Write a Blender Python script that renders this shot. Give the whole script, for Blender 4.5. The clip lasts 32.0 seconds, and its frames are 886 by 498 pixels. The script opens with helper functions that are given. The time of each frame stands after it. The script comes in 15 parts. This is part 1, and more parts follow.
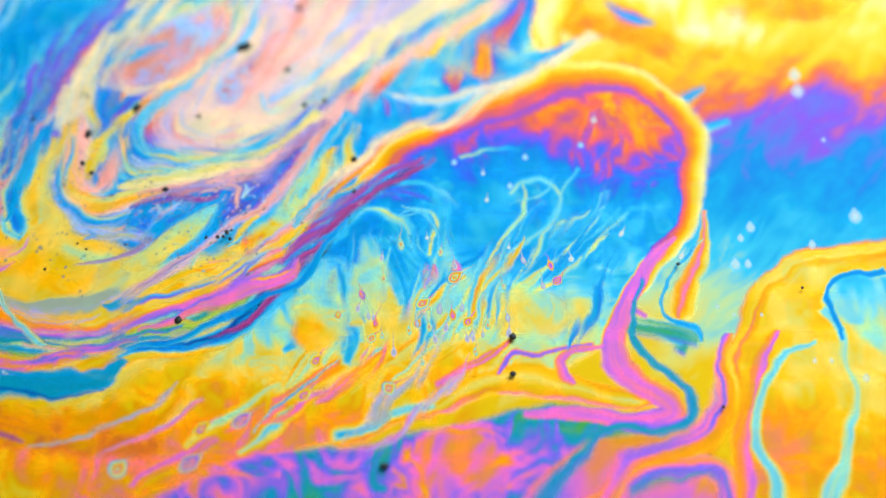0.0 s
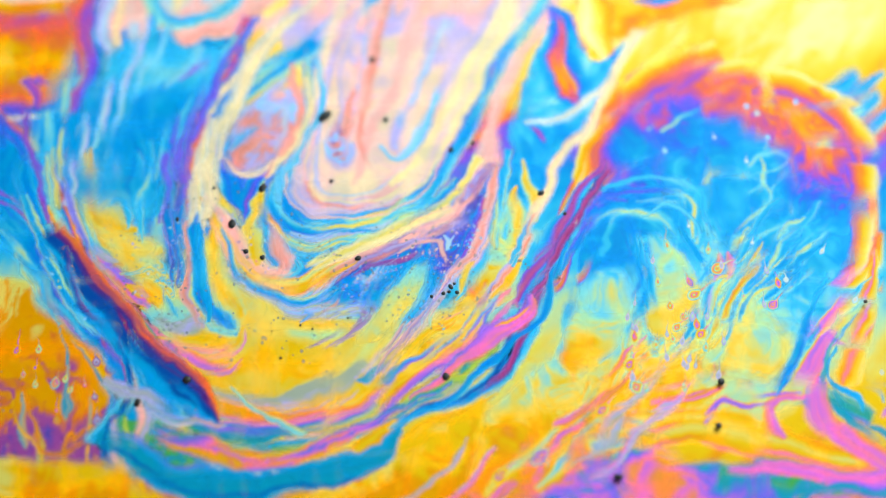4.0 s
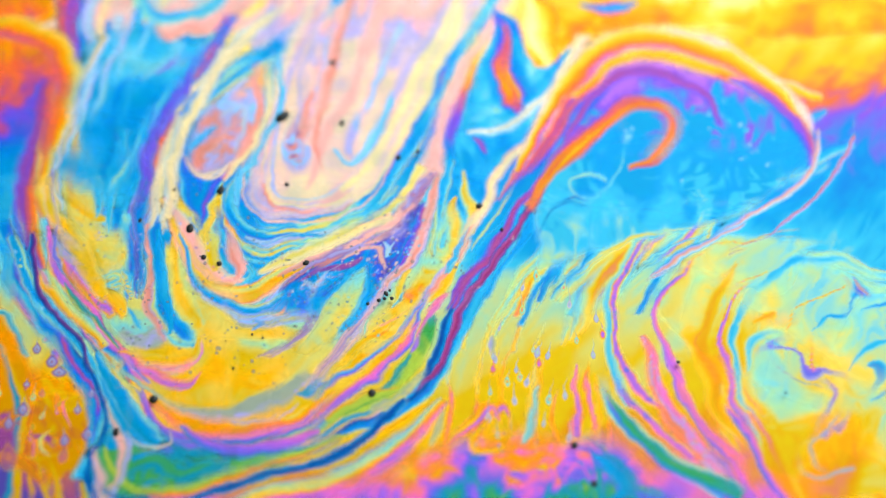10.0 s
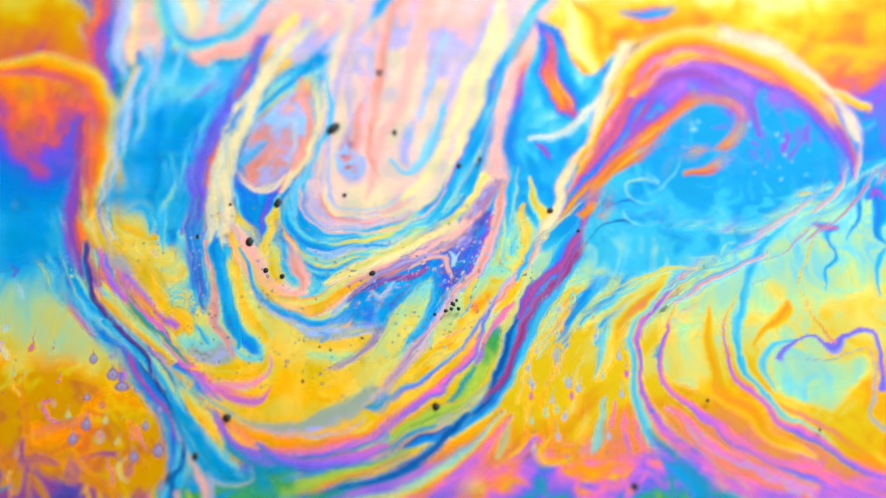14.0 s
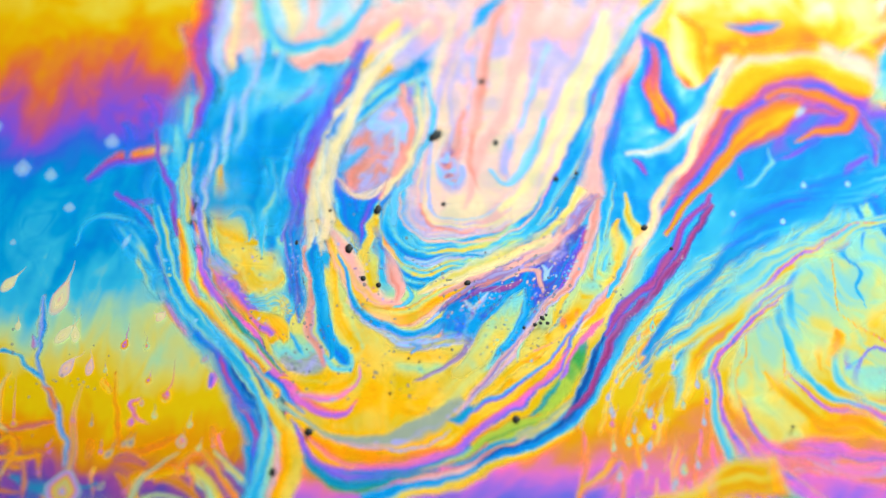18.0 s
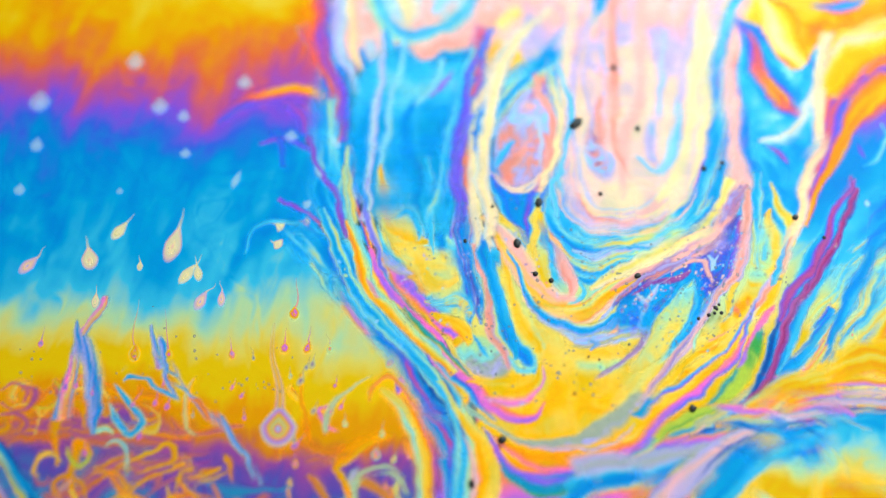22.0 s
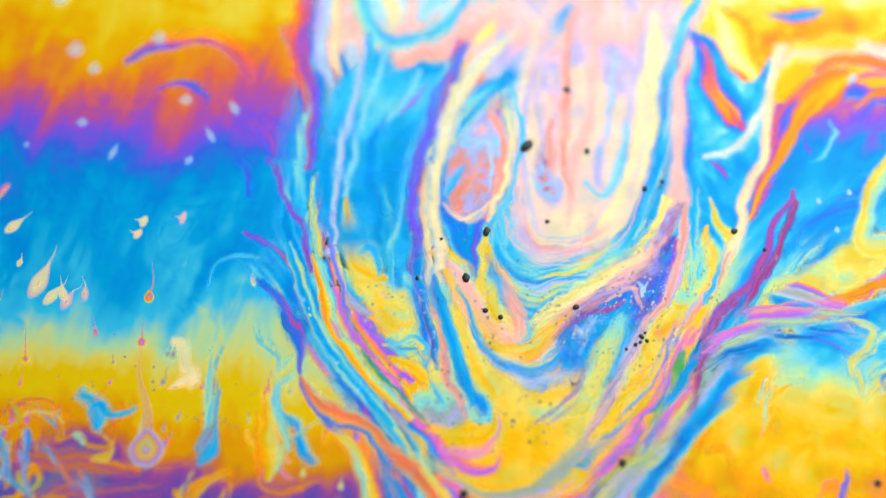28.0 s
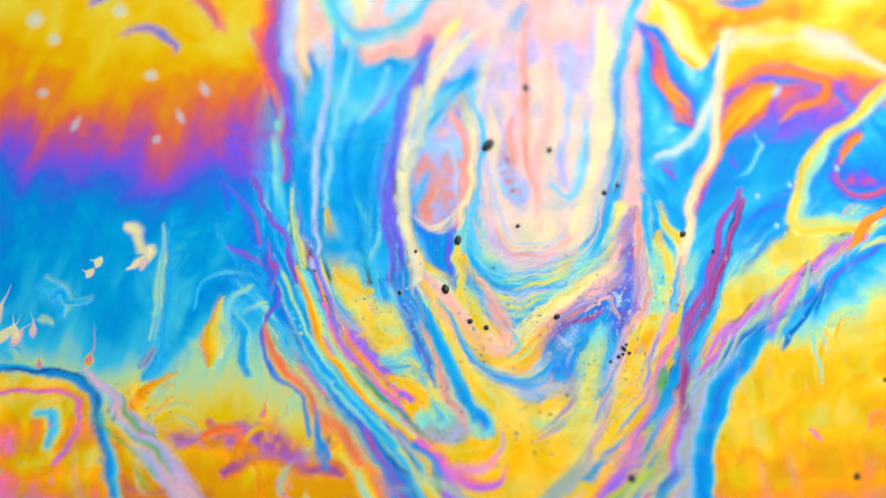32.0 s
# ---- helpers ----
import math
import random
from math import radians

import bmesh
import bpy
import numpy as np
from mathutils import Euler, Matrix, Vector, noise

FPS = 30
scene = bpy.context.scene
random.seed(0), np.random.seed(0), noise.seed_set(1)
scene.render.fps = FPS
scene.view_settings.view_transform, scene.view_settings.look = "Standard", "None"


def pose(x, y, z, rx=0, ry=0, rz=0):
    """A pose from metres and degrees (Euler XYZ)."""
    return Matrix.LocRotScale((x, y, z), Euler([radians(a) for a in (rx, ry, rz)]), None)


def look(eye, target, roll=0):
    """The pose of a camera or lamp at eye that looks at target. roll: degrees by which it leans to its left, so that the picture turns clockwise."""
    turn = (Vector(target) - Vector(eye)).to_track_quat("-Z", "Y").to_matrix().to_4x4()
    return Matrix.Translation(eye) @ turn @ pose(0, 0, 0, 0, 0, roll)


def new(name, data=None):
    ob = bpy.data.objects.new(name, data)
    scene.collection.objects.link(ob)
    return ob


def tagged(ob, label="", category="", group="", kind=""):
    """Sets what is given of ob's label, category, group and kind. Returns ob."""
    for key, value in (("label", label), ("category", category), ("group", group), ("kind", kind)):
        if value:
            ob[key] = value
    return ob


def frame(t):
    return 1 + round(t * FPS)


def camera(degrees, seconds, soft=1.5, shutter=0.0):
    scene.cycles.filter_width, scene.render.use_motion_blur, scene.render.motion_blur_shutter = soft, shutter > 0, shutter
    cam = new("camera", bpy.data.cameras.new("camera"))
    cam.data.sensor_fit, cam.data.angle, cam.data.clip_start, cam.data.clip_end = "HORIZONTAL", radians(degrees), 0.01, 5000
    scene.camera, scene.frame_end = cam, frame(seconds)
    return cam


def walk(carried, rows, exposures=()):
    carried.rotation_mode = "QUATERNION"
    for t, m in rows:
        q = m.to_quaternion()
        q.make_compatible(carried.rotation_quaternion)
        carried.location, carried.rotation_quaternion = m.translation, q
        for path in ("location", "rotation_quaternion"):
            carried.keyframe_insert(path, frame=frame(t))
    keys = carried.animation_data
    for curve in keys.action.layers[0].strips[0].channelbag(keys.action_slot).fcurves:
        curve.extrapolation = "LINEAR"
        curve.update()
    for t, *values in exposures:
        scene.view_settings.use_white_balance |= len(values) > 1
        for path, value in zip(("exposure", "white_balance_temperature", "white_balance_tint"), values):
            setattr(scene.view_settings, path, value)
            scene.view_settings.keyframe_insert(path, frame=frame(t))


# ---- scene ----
cam = camera(30, 32.0, soft=0.8)
EYE = look((0, -0.0933, 0.12), (0, 0, 0.12))
walk(cam, [(0, EYE), (32, EYE)])
cam.data.dof.use_dof = True
cam.data.dof.focus_distance = 0.0918
cam.data.dof.aperture_fstop = 11.0

# ---- light: a large softbox above and in front, in a bright plain room ----
world = bpy.data.worlds.new("studio")
world.use_nodes = True
world.node_tree.nodes["Background"].inputs[0].default_value = (0.89, 1.0, 0.99, 1)
world.node_tree.nodes["Background"].inputs[1].default_value = 0.035
scene.world = world
softbox = bpy.data.lights.new("softbox", "AREA")
softbox.shape, softbox.size, softbox.size_y, softbox.energy = "RECTANGLE", 0.11, 0.08, 0.335
softbox.color = (0.815, 1.0, 1.035)
new("softbox", softbox).matrix_world = look((0.062, -0.05, 0.245), (0.01, 0.0, 0.125))

# ---- the plane of the soap film: u to the right, v up along the film, in millimetres ----
LEAN = 25.0
FILM = pose(0, 0, 0.12, 90 - LEAN, 0, 0)


def on_film(u, v, degrees=0.0, lift=0.0):
    return FILM @ pose(u / 1000, v / 1000, lift / 1000, 0, 0, degrees)


# ---- interference colours by film thickness ----
HUES = dict(white=(0.0, 255, 244, 222), cream=(.04, 255, 232, 150), lemon=(.08, 255, 212, 60), gold=(.12, 255, 190, 0),
            amber=(.16, 255, 150, 8), coral=(.20, 248, 108, 62), rose=(.24, 205, 84, 150), purple=(.265, 140, 84, 222),
            indigo=(.295, 56, 104, 226), blue=(.34, 0, 138, 220), azure=(.44, 0, 164, 224), sky=(.51, 58, 194, 232),
            aqua=(.56, 140, 214, 218), mint=(.60, 192, 222, 168), straw=(.65, 244, 216, 100), yellow=(.71, 255, 198, 8),
            orange=(.77, 255, 160, 6), peach=(.81, 252, 138, 96), pink=(.85, 250, 118, 202), orchid=(.89, 192, 112, 228),
            violet=(.93, 112, 110, 228), teal=(.98, 4, 156, 192), green=(1.06, 70, 172, 84), lime=(1.12, 192, 206, 74),
            butter=(1.18, 254, 228, 166), blush=(1.24, 255, 188, 178), lilac=(1.30, 192, 180, 232), ice=(1.36, 150, 214, 250),
            pearl=(1.42, 198, 218, 226), ivory=(1.48, 246, 218, 182), petal=(1.54, 247, 206, 195), ash=(1.62, 176, 180, 160), salmon=(1.69, 240, 148, 128),
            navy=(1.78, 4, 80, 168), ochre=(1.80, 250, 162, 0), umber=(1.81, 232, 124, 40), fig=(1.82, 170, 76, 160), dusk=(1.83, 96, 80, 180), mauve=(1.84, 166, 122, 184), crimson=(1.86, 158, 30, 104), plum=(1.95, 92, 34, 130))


def linear(c):
    c = c / 255
    return c / 12.92 if c < 0.04045 else ((c + 0.055) / 1.055) ** 2.4


def thickness(words):
    return [HUES[w][0] for w in words.split()]


class Nodes:
    """A short way to write node trees."""

    def __init__(self, name):
        self.material = bpy.data.materials.new(name)
        self.material.use_nodes = True
        self.tree = self.material.node_tree
        self.shader = self.tree.nodes["Principled BSDF"]

    def add(self, kind):
        return self.tree.nodes.new(kind)

    def put(self, socket, value):
        if isinstance(value, bpy.types.NodeSocket):
            self.tree.links.new(value, socket)
        else:
            socket.default_value = value

    def math(self, operation, a, b=0.0, clamp=False):
        node = self.add("ShaderNodeMath")
        node.operation, node.use_clamp = operation, clamp
        self.put(node.inputs[0], a), self.put(node.inputs[1], b)
        return node.outputs[0]

    def attribute(self, name, vector=False):
        node = self.add("ShaderNodeAttribute")
        node.attribute_name = name
        return node.outputs["Vector" if vector else "Fac"]

    def noise(self, vector, stretch, scale, detail=3.0, distortion=0.0):
        scaled = self.add("ShaderNodeVectorMath")
        scaled.operation = "MULTIPLY"
        self.put(scaled.inputs[0], vector)
        scaled.inputs[1].default_value = stretch
        node = self.add("ShaderNodeTexNoise")
        self.put(node.inputs["Vector"], scaled.outputs[0])
        node.inputs["Scale"].default_value, node.inputs["Detail"].default_value = scale, detail
        node.inputs["Distortion"].default_value = distortion
        return self.math("SUBTRACT", node.outputs["Fac"], 0.5)


def hue_table():
    """Colour by thickness, as a fine table."""
    stops = sorted(HUES.values())
    at = np.linspace(0, 2, 2001)
    return np.stack([np.interp(at, [h[0] for h in stops], [linear(h[k]) for h in stops]) for k in (1, 2, 3)], 1)


TABLE = hue_table()


def tint(film):
    return TABLE[np.clip(np.asarray(film) * 1000, 0, 2000).astype(int)]


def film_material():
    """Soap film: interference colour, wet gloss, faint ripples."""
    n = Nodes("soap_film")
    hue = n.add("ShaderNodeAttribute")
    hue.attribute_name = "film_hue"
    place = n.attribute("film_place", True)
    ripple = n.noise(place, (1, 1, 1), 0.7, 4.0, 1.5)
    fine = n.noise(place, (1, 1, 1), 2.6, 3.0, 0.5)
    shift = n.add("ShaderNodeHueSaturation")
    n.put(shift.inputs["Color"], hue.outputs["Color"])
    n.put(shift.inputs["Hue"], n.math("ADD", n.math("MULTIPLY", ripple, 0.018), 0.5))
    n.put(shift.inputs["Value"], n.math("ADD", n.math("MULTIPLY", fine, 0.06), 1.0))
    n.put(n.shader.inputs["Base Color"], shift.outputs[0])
    n.put(n.shader.inputs["Alpha"], n.attribute("cover"))
    n.put(n.shader.inputs["Roughness"], n.math("ADD", n.math("MULTIPLY", fine, 0.15), 0.42))
    n.shader.inputs["IOR"].default_value = 1.33
    n.shader.inputs["Specular IOR Level"].default_value = 0.08
    bump = n.add("ShaderNodeBump")
    bump.inputs["Strength"].default_value, bump.inputs["Distance"].default_value = 0.05, 0.00005
    n.put(bump.inputs["Height"], ripple), n.put(n.shader.inputs["Normal"], bump.outputs[0])
    return n.material


FILM_SKIN = film_material()


def speck_material():
    n = Nodes("dark_grit")
    grain = n.add("ShaderNodeTexNoise")
    grain.inputs["Scale"].default_value = 9000
    ramp = n.add("ShaderNodeValToRGB")
    ramp.color_ramp.elements[0].color, ramp.color_ramp.elements[1].color = (0.004, 0.003, 0.003, 1), (0.03, 0.022, 0.018, 1)
    n.put(ramp.inputs[0], grain.outputs["Fac"]), n.put(n.shader.inputs["Base Color"], ramp.outputs[0])
    n.shader.inputs["Roughness"].default_value = 0.55
    return n.material


GRIT = speck_material()

# ---- how the film drifts: the paths of marks that it carries ----
TIMES = [0, 1, 2, 3, 4, 4.5, 6.5, 7.5, 9, 10, 11, 12, 13, 14, 14.5, 16.5, 17.5, 19, 20, 21, 22, 23, 24, 25, 26, 26.5, 28.5, 29.5, 30.5, 31, 32]
DRIFT = {}
DRIFT['m0'] = [3.8, -7.6, 7.6, -8.7, 11.0, -9.5, 13.4, -10.4, 14.5, -11.4, 14.6, -11.8, 14.0, -13.1, 13.1, -13.6, 10.5, -14.2, 8.6, -14.5, 7.4, -14.8, 7.6, -15.3, 9.5, -16.0, 11.9, -16.5, 12.9, -16.7, 14.0, -17.5, 15.8, -18.0, 20.0, -17.9, 23.2, -17.7, 25.8, -17.4, 28.2, -16.7, 29.4, -16.1, 29.7, -15.5, 29.1, -15.2, 27.8, -15.4, 27.1, -15.6, 24.5, -16.4, 22.9, -16.5, 22.0, -16.1, 22.2, -15.8, 24.4, -15.4]
DRIFT['m1'] = [0.7, -1.8, 5.3, -1.6, 9.9, -1.1, 13.9, -0.7, 16.2, -0.8, 16.7, -1.0, 15.7, -2.6, 14.1, -2.8, 10.5, -2.9, 8.2, -3.0, 6.7, -3.2, 6.5, -3.6, 7.8, -4.4, 9.5, -5.1, 10.0, -5.4, 10.8, -6.3, 12.5, -6.8, 16.1, -6.9, 19.1, -6.8, 21.5, -6.6, 23.8, -6.0, 25.1, -5.4, 25.4, -4.8, 24.6, -4.5, 23.1, -4.6, 22.3, -4.7, 19.6, -5.4, 17.8, -5.6, 16.4, -5.3, 16.3, -5.2, 17.8, -5.2]
DRIFT['m2'] = [3.3, 1.6, 7.7, 2.1, 12.0, 2.7, 15.7, 3.0, 17.8, 2.9, 18.1, 2.6, 16.7, 0.0, 14.6, -0.4, 10.5, -0.8, 8.1, -1.0, 6.4, -1.3, 6.1, -1.9, 7.2, -2.7, 8.7, -3.4, 9.2, -3.7, 9.6, -5.3, 11.2, -6.0, 14.8, -5.9, 17.8, -5.6, 20.2, -5.5, 22.5, -4.9, 24.1, -4.4, 24.3, -3.8, 23.6, -3.5, 22.1, -3.6, 21.3, -3.7, 18.5, -4.3, 16.7, -4.5, 15.3, -4.3, 15.2, -4.2, 16.7, -4.3]
DRIFT['m6'] = [-4.7, -2.9, 1.7, -2.6, 7.6, -2.0, 12.3, -1.5, 14.8, -1.6, 15.3, -1.7, 14.3, -3.2, 12.9, -3.3, 9.7, -3.3, 7.5, -3.3, 6.1, -3.4, 6.0, -3.8, 7.3, -4.5, 9.0, -5.2, 9.5, -5.5, 10.4, -6.4, 12.0, -6.9, 15.6, -7.0, 18.6, -6.9, 21.0, -6.7, 23.3, -6.1, 24.6, -5.5, 24.9, -4.9, 24.1, -4.6, 22.6, -4.7, 21.8, -4.8, 19.1, -5.4, 17.2, -5.6, 15.9, -5.3, 15.8, -5.3, 17.4, -5.3]
DRIFT['m11'] = [13.2, -3.8, 15.4, -5.2, 18.3, -6.5, 20.7, -7.4, 21.2, -8.4, 21.0, -8.9, 19.2, -11.1, 18.2, -11.9, 15.7, -12.7, 14.1, -13.2, 13.2, -13.6, 13.3, -14.1, 14.9, -14.7, 17.1, -15.2, 18.0, -15.4, 19.2, -16.1, 21.2, -16.5, 25.7, -16.2, 28.9, -15.8, 31.4, -15.3, 33.8, -14.6, 35.1, -13.9, 35.3, -13.2, 34.7, -12.9, 33.2, -13.2, 32.5, -13.3, 29.8, -14.2, 28.2, -14.4, 27.1, -13.8, 27.1, -13.4, 29.1, -12.8]
DRIFT['m14'] = [11.6, -9.5, 16.0, -10.9, 20.2, -11.8, 22.8, -12.0, 23.4, -13.1, 23.3, -13.6, 21.5, -15.6, 20.3, -16.2, 17.7, -16.9, 15.9, -17.2, 15.0, -17.5, 15.1, -17.9, 16.7, -18.5, 19.0, -18.9, 19.9, -18.9, 21.0, -19.7, 22.9, -20.2, 27.3, -19.9, 30.5, -19.4, 33.2, -18.9, 35.6, -18.1, 36.9, -17.4, 37.1, -16.8, 36.5, -16.4, 35.1, -16.7, 34.4, -16.9, 31.7, -17.8, 30.1, -17.9, 29.2, -17.3, 29.3, -16.9, 31.5, -16.1]
DRIFT['m17'] = [10.5, 2.3, 13.8, 2.2, 17.4, 2.2, 20.6, 2.1, 22.2, 1.7, 22.4, 1.4, 20.1, -0.2, 17.9, -0.8, 13.5, -1.5, 10.8, -1.9, 9.1, -2.3, 8.9, -2.8, 10.1, -3.6, 11.7, -4.3, 12.1, -4.6, 12.9, -5.6, 14.5, -6.2, 18.2, -6.4, 21.2, -6.2, 23.6, -6.0, 25.8, -5.4, 27.1, -4.8, 27.3, -4.2, 26.6, -3.9, 25.1, -4.1, 24.4, -4.2, 21.7, -5.0, 19.9, -5.2, 18.4, -4.8, 18.2, -4.7, 19.7, -4.6]
DRIFT['m20'] = [2.5, 3.1, 7.4, 4.1, 12.4, 5.4, 16.6, 6.4, 19.4, 6.8, 20.1, 6.8, 21.3, 6.3, 20.7, 5.7, 18.1, 4.9, 16.0, 4.7, 14.4, 4.7, 14.1, 4.7, 15.0, 4.2, 15.8, 3.9, 15.7, 3.8, 15.9, 2.5, 17.4, 1.7, 20.1, 1.3, 22.1, 1.2, 23.8, 1.3, 25.6, 1.8, 26.7, 2.3, 26.8, 2.6, 24.6, 1.2, 23.2, 1.0, 22.6, 0.8, 20.1, 0.1, 18.3, -0.1, 16.4, 0.2, 16.0, 0.3, 17.3, 0.3]
DRIFT['m23'] = [17.3, 1.3, 19.5, 1.0, 21.8, 0.4, 23.9, -0.2, 25.2, -1.0, 25.3, -1.5, 22.6, -3.3, 20.1, -3.8, 15.5, -4.5, 12.7, -4.9, 10.9, -5.3, 10.6, -5.8, 11.9, -6.6, 13.7, -7.4, 14.3, -7.7, 15.2, -8.5, 17.0, -9.1, 21.1, -9.2, 24.2, -8.9, 26.6, -8.6, 28.9, -7.9, 30.2, -7.3, 30.4, -6.6, 29.7, -6.4, 28.2, -6.6, 27.4, -6.7, 24.8, -7.6, 23.1, -7.7, 21.7, -7.3, 21.5, -7.1, 23.1, -6.8]
DRIFT['m26'] = [6.4, -2.0, 9.9, -2.4, 13.6, -2.6, 16.7, -2.8, 18.2, -3.4, 18.2, -3.9, 16.7, -5.6, 15.1, -5.9, 11.6, -6.3, 9.2, -6.5, 7.7, -6.8, 7.5, -7.2, 8.8, -8.1, 10.7, -8.8, 11.3, -9.1, 12.2, -9.8, 13.9, -10.2, 17.8, -10.3, 20.9, -10.2, 23.4, -9.9, 25.7, -9.3, 27.0, -8.7, 27.2, -8.0, 26.5, -7.8, 25.0, -7.9, 24.2, -8.0, 21.5, -8.7, 19.8, -8.9, 18.6, -8.6, 18.5, -8.4, 20.3, -8.3]
DRIFT['m29'] = [-26.6, 3.4, -23.9, 1.4, -20.9, -0.6, -17.8, -2.3, -15.7, -3.6, -15.1, -3.9, -14.4, -4.5, -14.8, -4.6, -16.3, -4.7, -17.4, -4.5, -17.8, -4.3, -17.2, -4.3, -15.6, -4.8, -13.6, -5.5, -12.8, -5.7, -11.1, -6.1, -9.4, -6.0, -6.0, -6.3, -3.2, -6.6, -0.6, -6.6, 1.8, -6.2, 3.1, -6.0, 3.5, -6.2, 3.1, -6.9, 1.9, -7.6, 1.3, -7.9, -1.1, -9.2, -2.3, -9.6, -3.0, -9.8, -2.7, -9.9, -0.3, -10.0]
DRIFT['m34'] = [-24.6, 0.8, -21.7, -1.0, -18.2, -2.7, -14.5, -4.0, -12.2, -5.0, -11.6, -5.3, -10.9, -5.7, -11.5, -5.7, -13.3, -5.8, -14.5, -5.6, -15.0, -5.4, -14.3, -5.3, -12.7, -5.8, -10.6, -6.4, -9.9, -6.6, -8.3, -6.9, -6.7, -6.9, -3.4, -7.2, -0.5, -7.4, 2.1, -7.4, 4.3, -7.0, 5.5, -6.9, 5.9, -7.1, 5.4, -7.8, 4.3, -8.6, 3.7, -9.0, 1.2, -10.2, -0.1, -10.7, -0.8, -10.8, -0.5, -10.8, 2.0, -10.8]
DRIFT['m35'] = [-52.6, -6.0, -49.0, -8.6, -45.1, -11.0, -41.1, -13.1, -38.1, -14.3, -37.2, -14.7, -35.9, -15.0, -36.7, -14.2, -38.8, -13.2, -39.9, -12.5, -40.1, -12.0, -39.2, -11.9, -39.0, -10.0, -37.1, -8.1, -36.1, -7.4, -32.1, -5.2, -30.4, -4.3, -26.7, -3.5, -25.3, -2.7, -24.0, -1.9, -23.2, -1.0, -23.0, -0.3, -23.2, 0.4, -24.2, 1.1, -26.1, 2.2, -27.1, 2.6, -30.1, 4.6, -31.0, 6.1, -31.9, 7.6, -32.2, 8.0, -32.1, 8.4]
DRIFT['m38'] = [-46.7, -3.2, -43.3, -5.5, -39.5, -7.6, -35.6, -9.5, -32.8, -10.5, -31.9, -10.8, -30.5, -11.3, -31.2, -10.8, -33.1, -10.1, -34.1, -9.6, -34.3, -9.1, -33.4, -8.9, -33.2, -7.1, -31.3, -5.8, -30.5, -5.2, -26.6, -3.6, -25.0, -2.6, -21.6, -1.6, -20.4, -0.9, -19.3, -0.3, -18.3, 1.0, -18.0, 2.3, -17.8, 3.3, -18.4, 4.2, -19.9, 4.9, -20.7, 5.2, -25.1, 6.4, -25.8, 7.7, -26.5, 9.1, -26.9, 9.6, -27.1, 10.0]
DRIFT['m41'] = [-45.3, -3.9, -41.8, -6.0, -38.0, -8.1, -34.2, -9.9, -31.3, -10.9, -30.4, -11.1, -29.0, -11.6, -29.8, -11.1, -31.7, -10.6, -32.7, -10.1, -32.8, -9.7, -32.0, -9.5, -31.3, -7.9, -28.9, -6.8, -28.1, -5.8, -24.1, -3.7, -22.4, -2.7, -18.8, -1.6, -17.5, -0.9, -16.4, -0.4, -15.4, 0.6, -15.0, 1.5, -15.4, 1.8, -16.7, 1.7, -19.0, 1.6, -20.2, 1.5, -24.0, 0.9, -25.1, 2.2, -26.2, 3.6, -26.5, 4.1, -26.2, 4.9]
DRIFT['m44'] = [-49.1, -10.2, -45.3, -12.6, -41.2, -14.8, -37.1, -16.8, -33.9, -17.7, -32.9, -18.0, -31.6, -18.4, -32.7, -17.8, -35.0, -17.0, -36.2, -16.5, -36.5, -16.1, -35.6, -16.0, -35.6, -14.3, -34.2, -12.9, -33.0, -12.4, -28.5, -10.7, -26.5, -10.1, -21.8, -9.6, -20.2, -8.8, -18.5, -7.8, -16.9, -6.3, -16.5, -4.5, -17.1, -3.5, -18.7, -2.7, -21.5, -1.9, -22.7, -1.6, -26.3, -0.9, -27.4, 0.5, -28.5, 1.9, -28.8, 2.4, -28.3, 3.1]
DRIFT['m47'] = [-46.5, -13.3, -42.4, -15.5, -38.3, -17.6, -34.0, -19.5, -30.7, -20.2, -29.7, -20.4, -28.4, -20.8, -29.6, -20.3, -32.1, -19.8, -33.4, -19.4, -33.7, -19.1, -32.9, -19.0, -33.0, -17.6, -31.9, -16.6, -30.2, -16.1, -24.8, -14.8, -22.1, -13.8, -16.3, -13.3, -13.6, -12.7, -11.0, -11.9, -8.8, -10.4, -7.9, -8.9, -8.3, -7.9, -9.5, -7.1, -11.5, -6.3, -12.5, -5.8, -16.3, -4.8, -17.5, -3.5, -18.8, -2.2, -19.1, -1.6, -18.6, -0.2]
DRIFT['m50'] = [-40.7, -8.4, -37.0, -10.2, -33.1, -12.1, -29.1, -13.7, -26.1, -14.3, -25.2, -14.5, -23.8, -14.8, -24.7, -14.6, -26.8, -14.5, -27.9, -14.2, -28.2, -14.0, -27.3, -14.0, -27.0, -12.8, -25.3, -12.5, -23.4, -12.0, -17.4, -10.5, -15.3, -9.3, -11.5, -8.2, -10.3, -7.2, -9.1, -5.9, -8.1, -4.0, -8.0, -2.1, -8.8, -0.6, -10.3, 0.3, -12.7, 1.1, -13.9, 1.4, -17.3, 2.8, -18.6, 4.0, -19.7, 5.2, -20.1, 5.6, -19.8, 6.7]
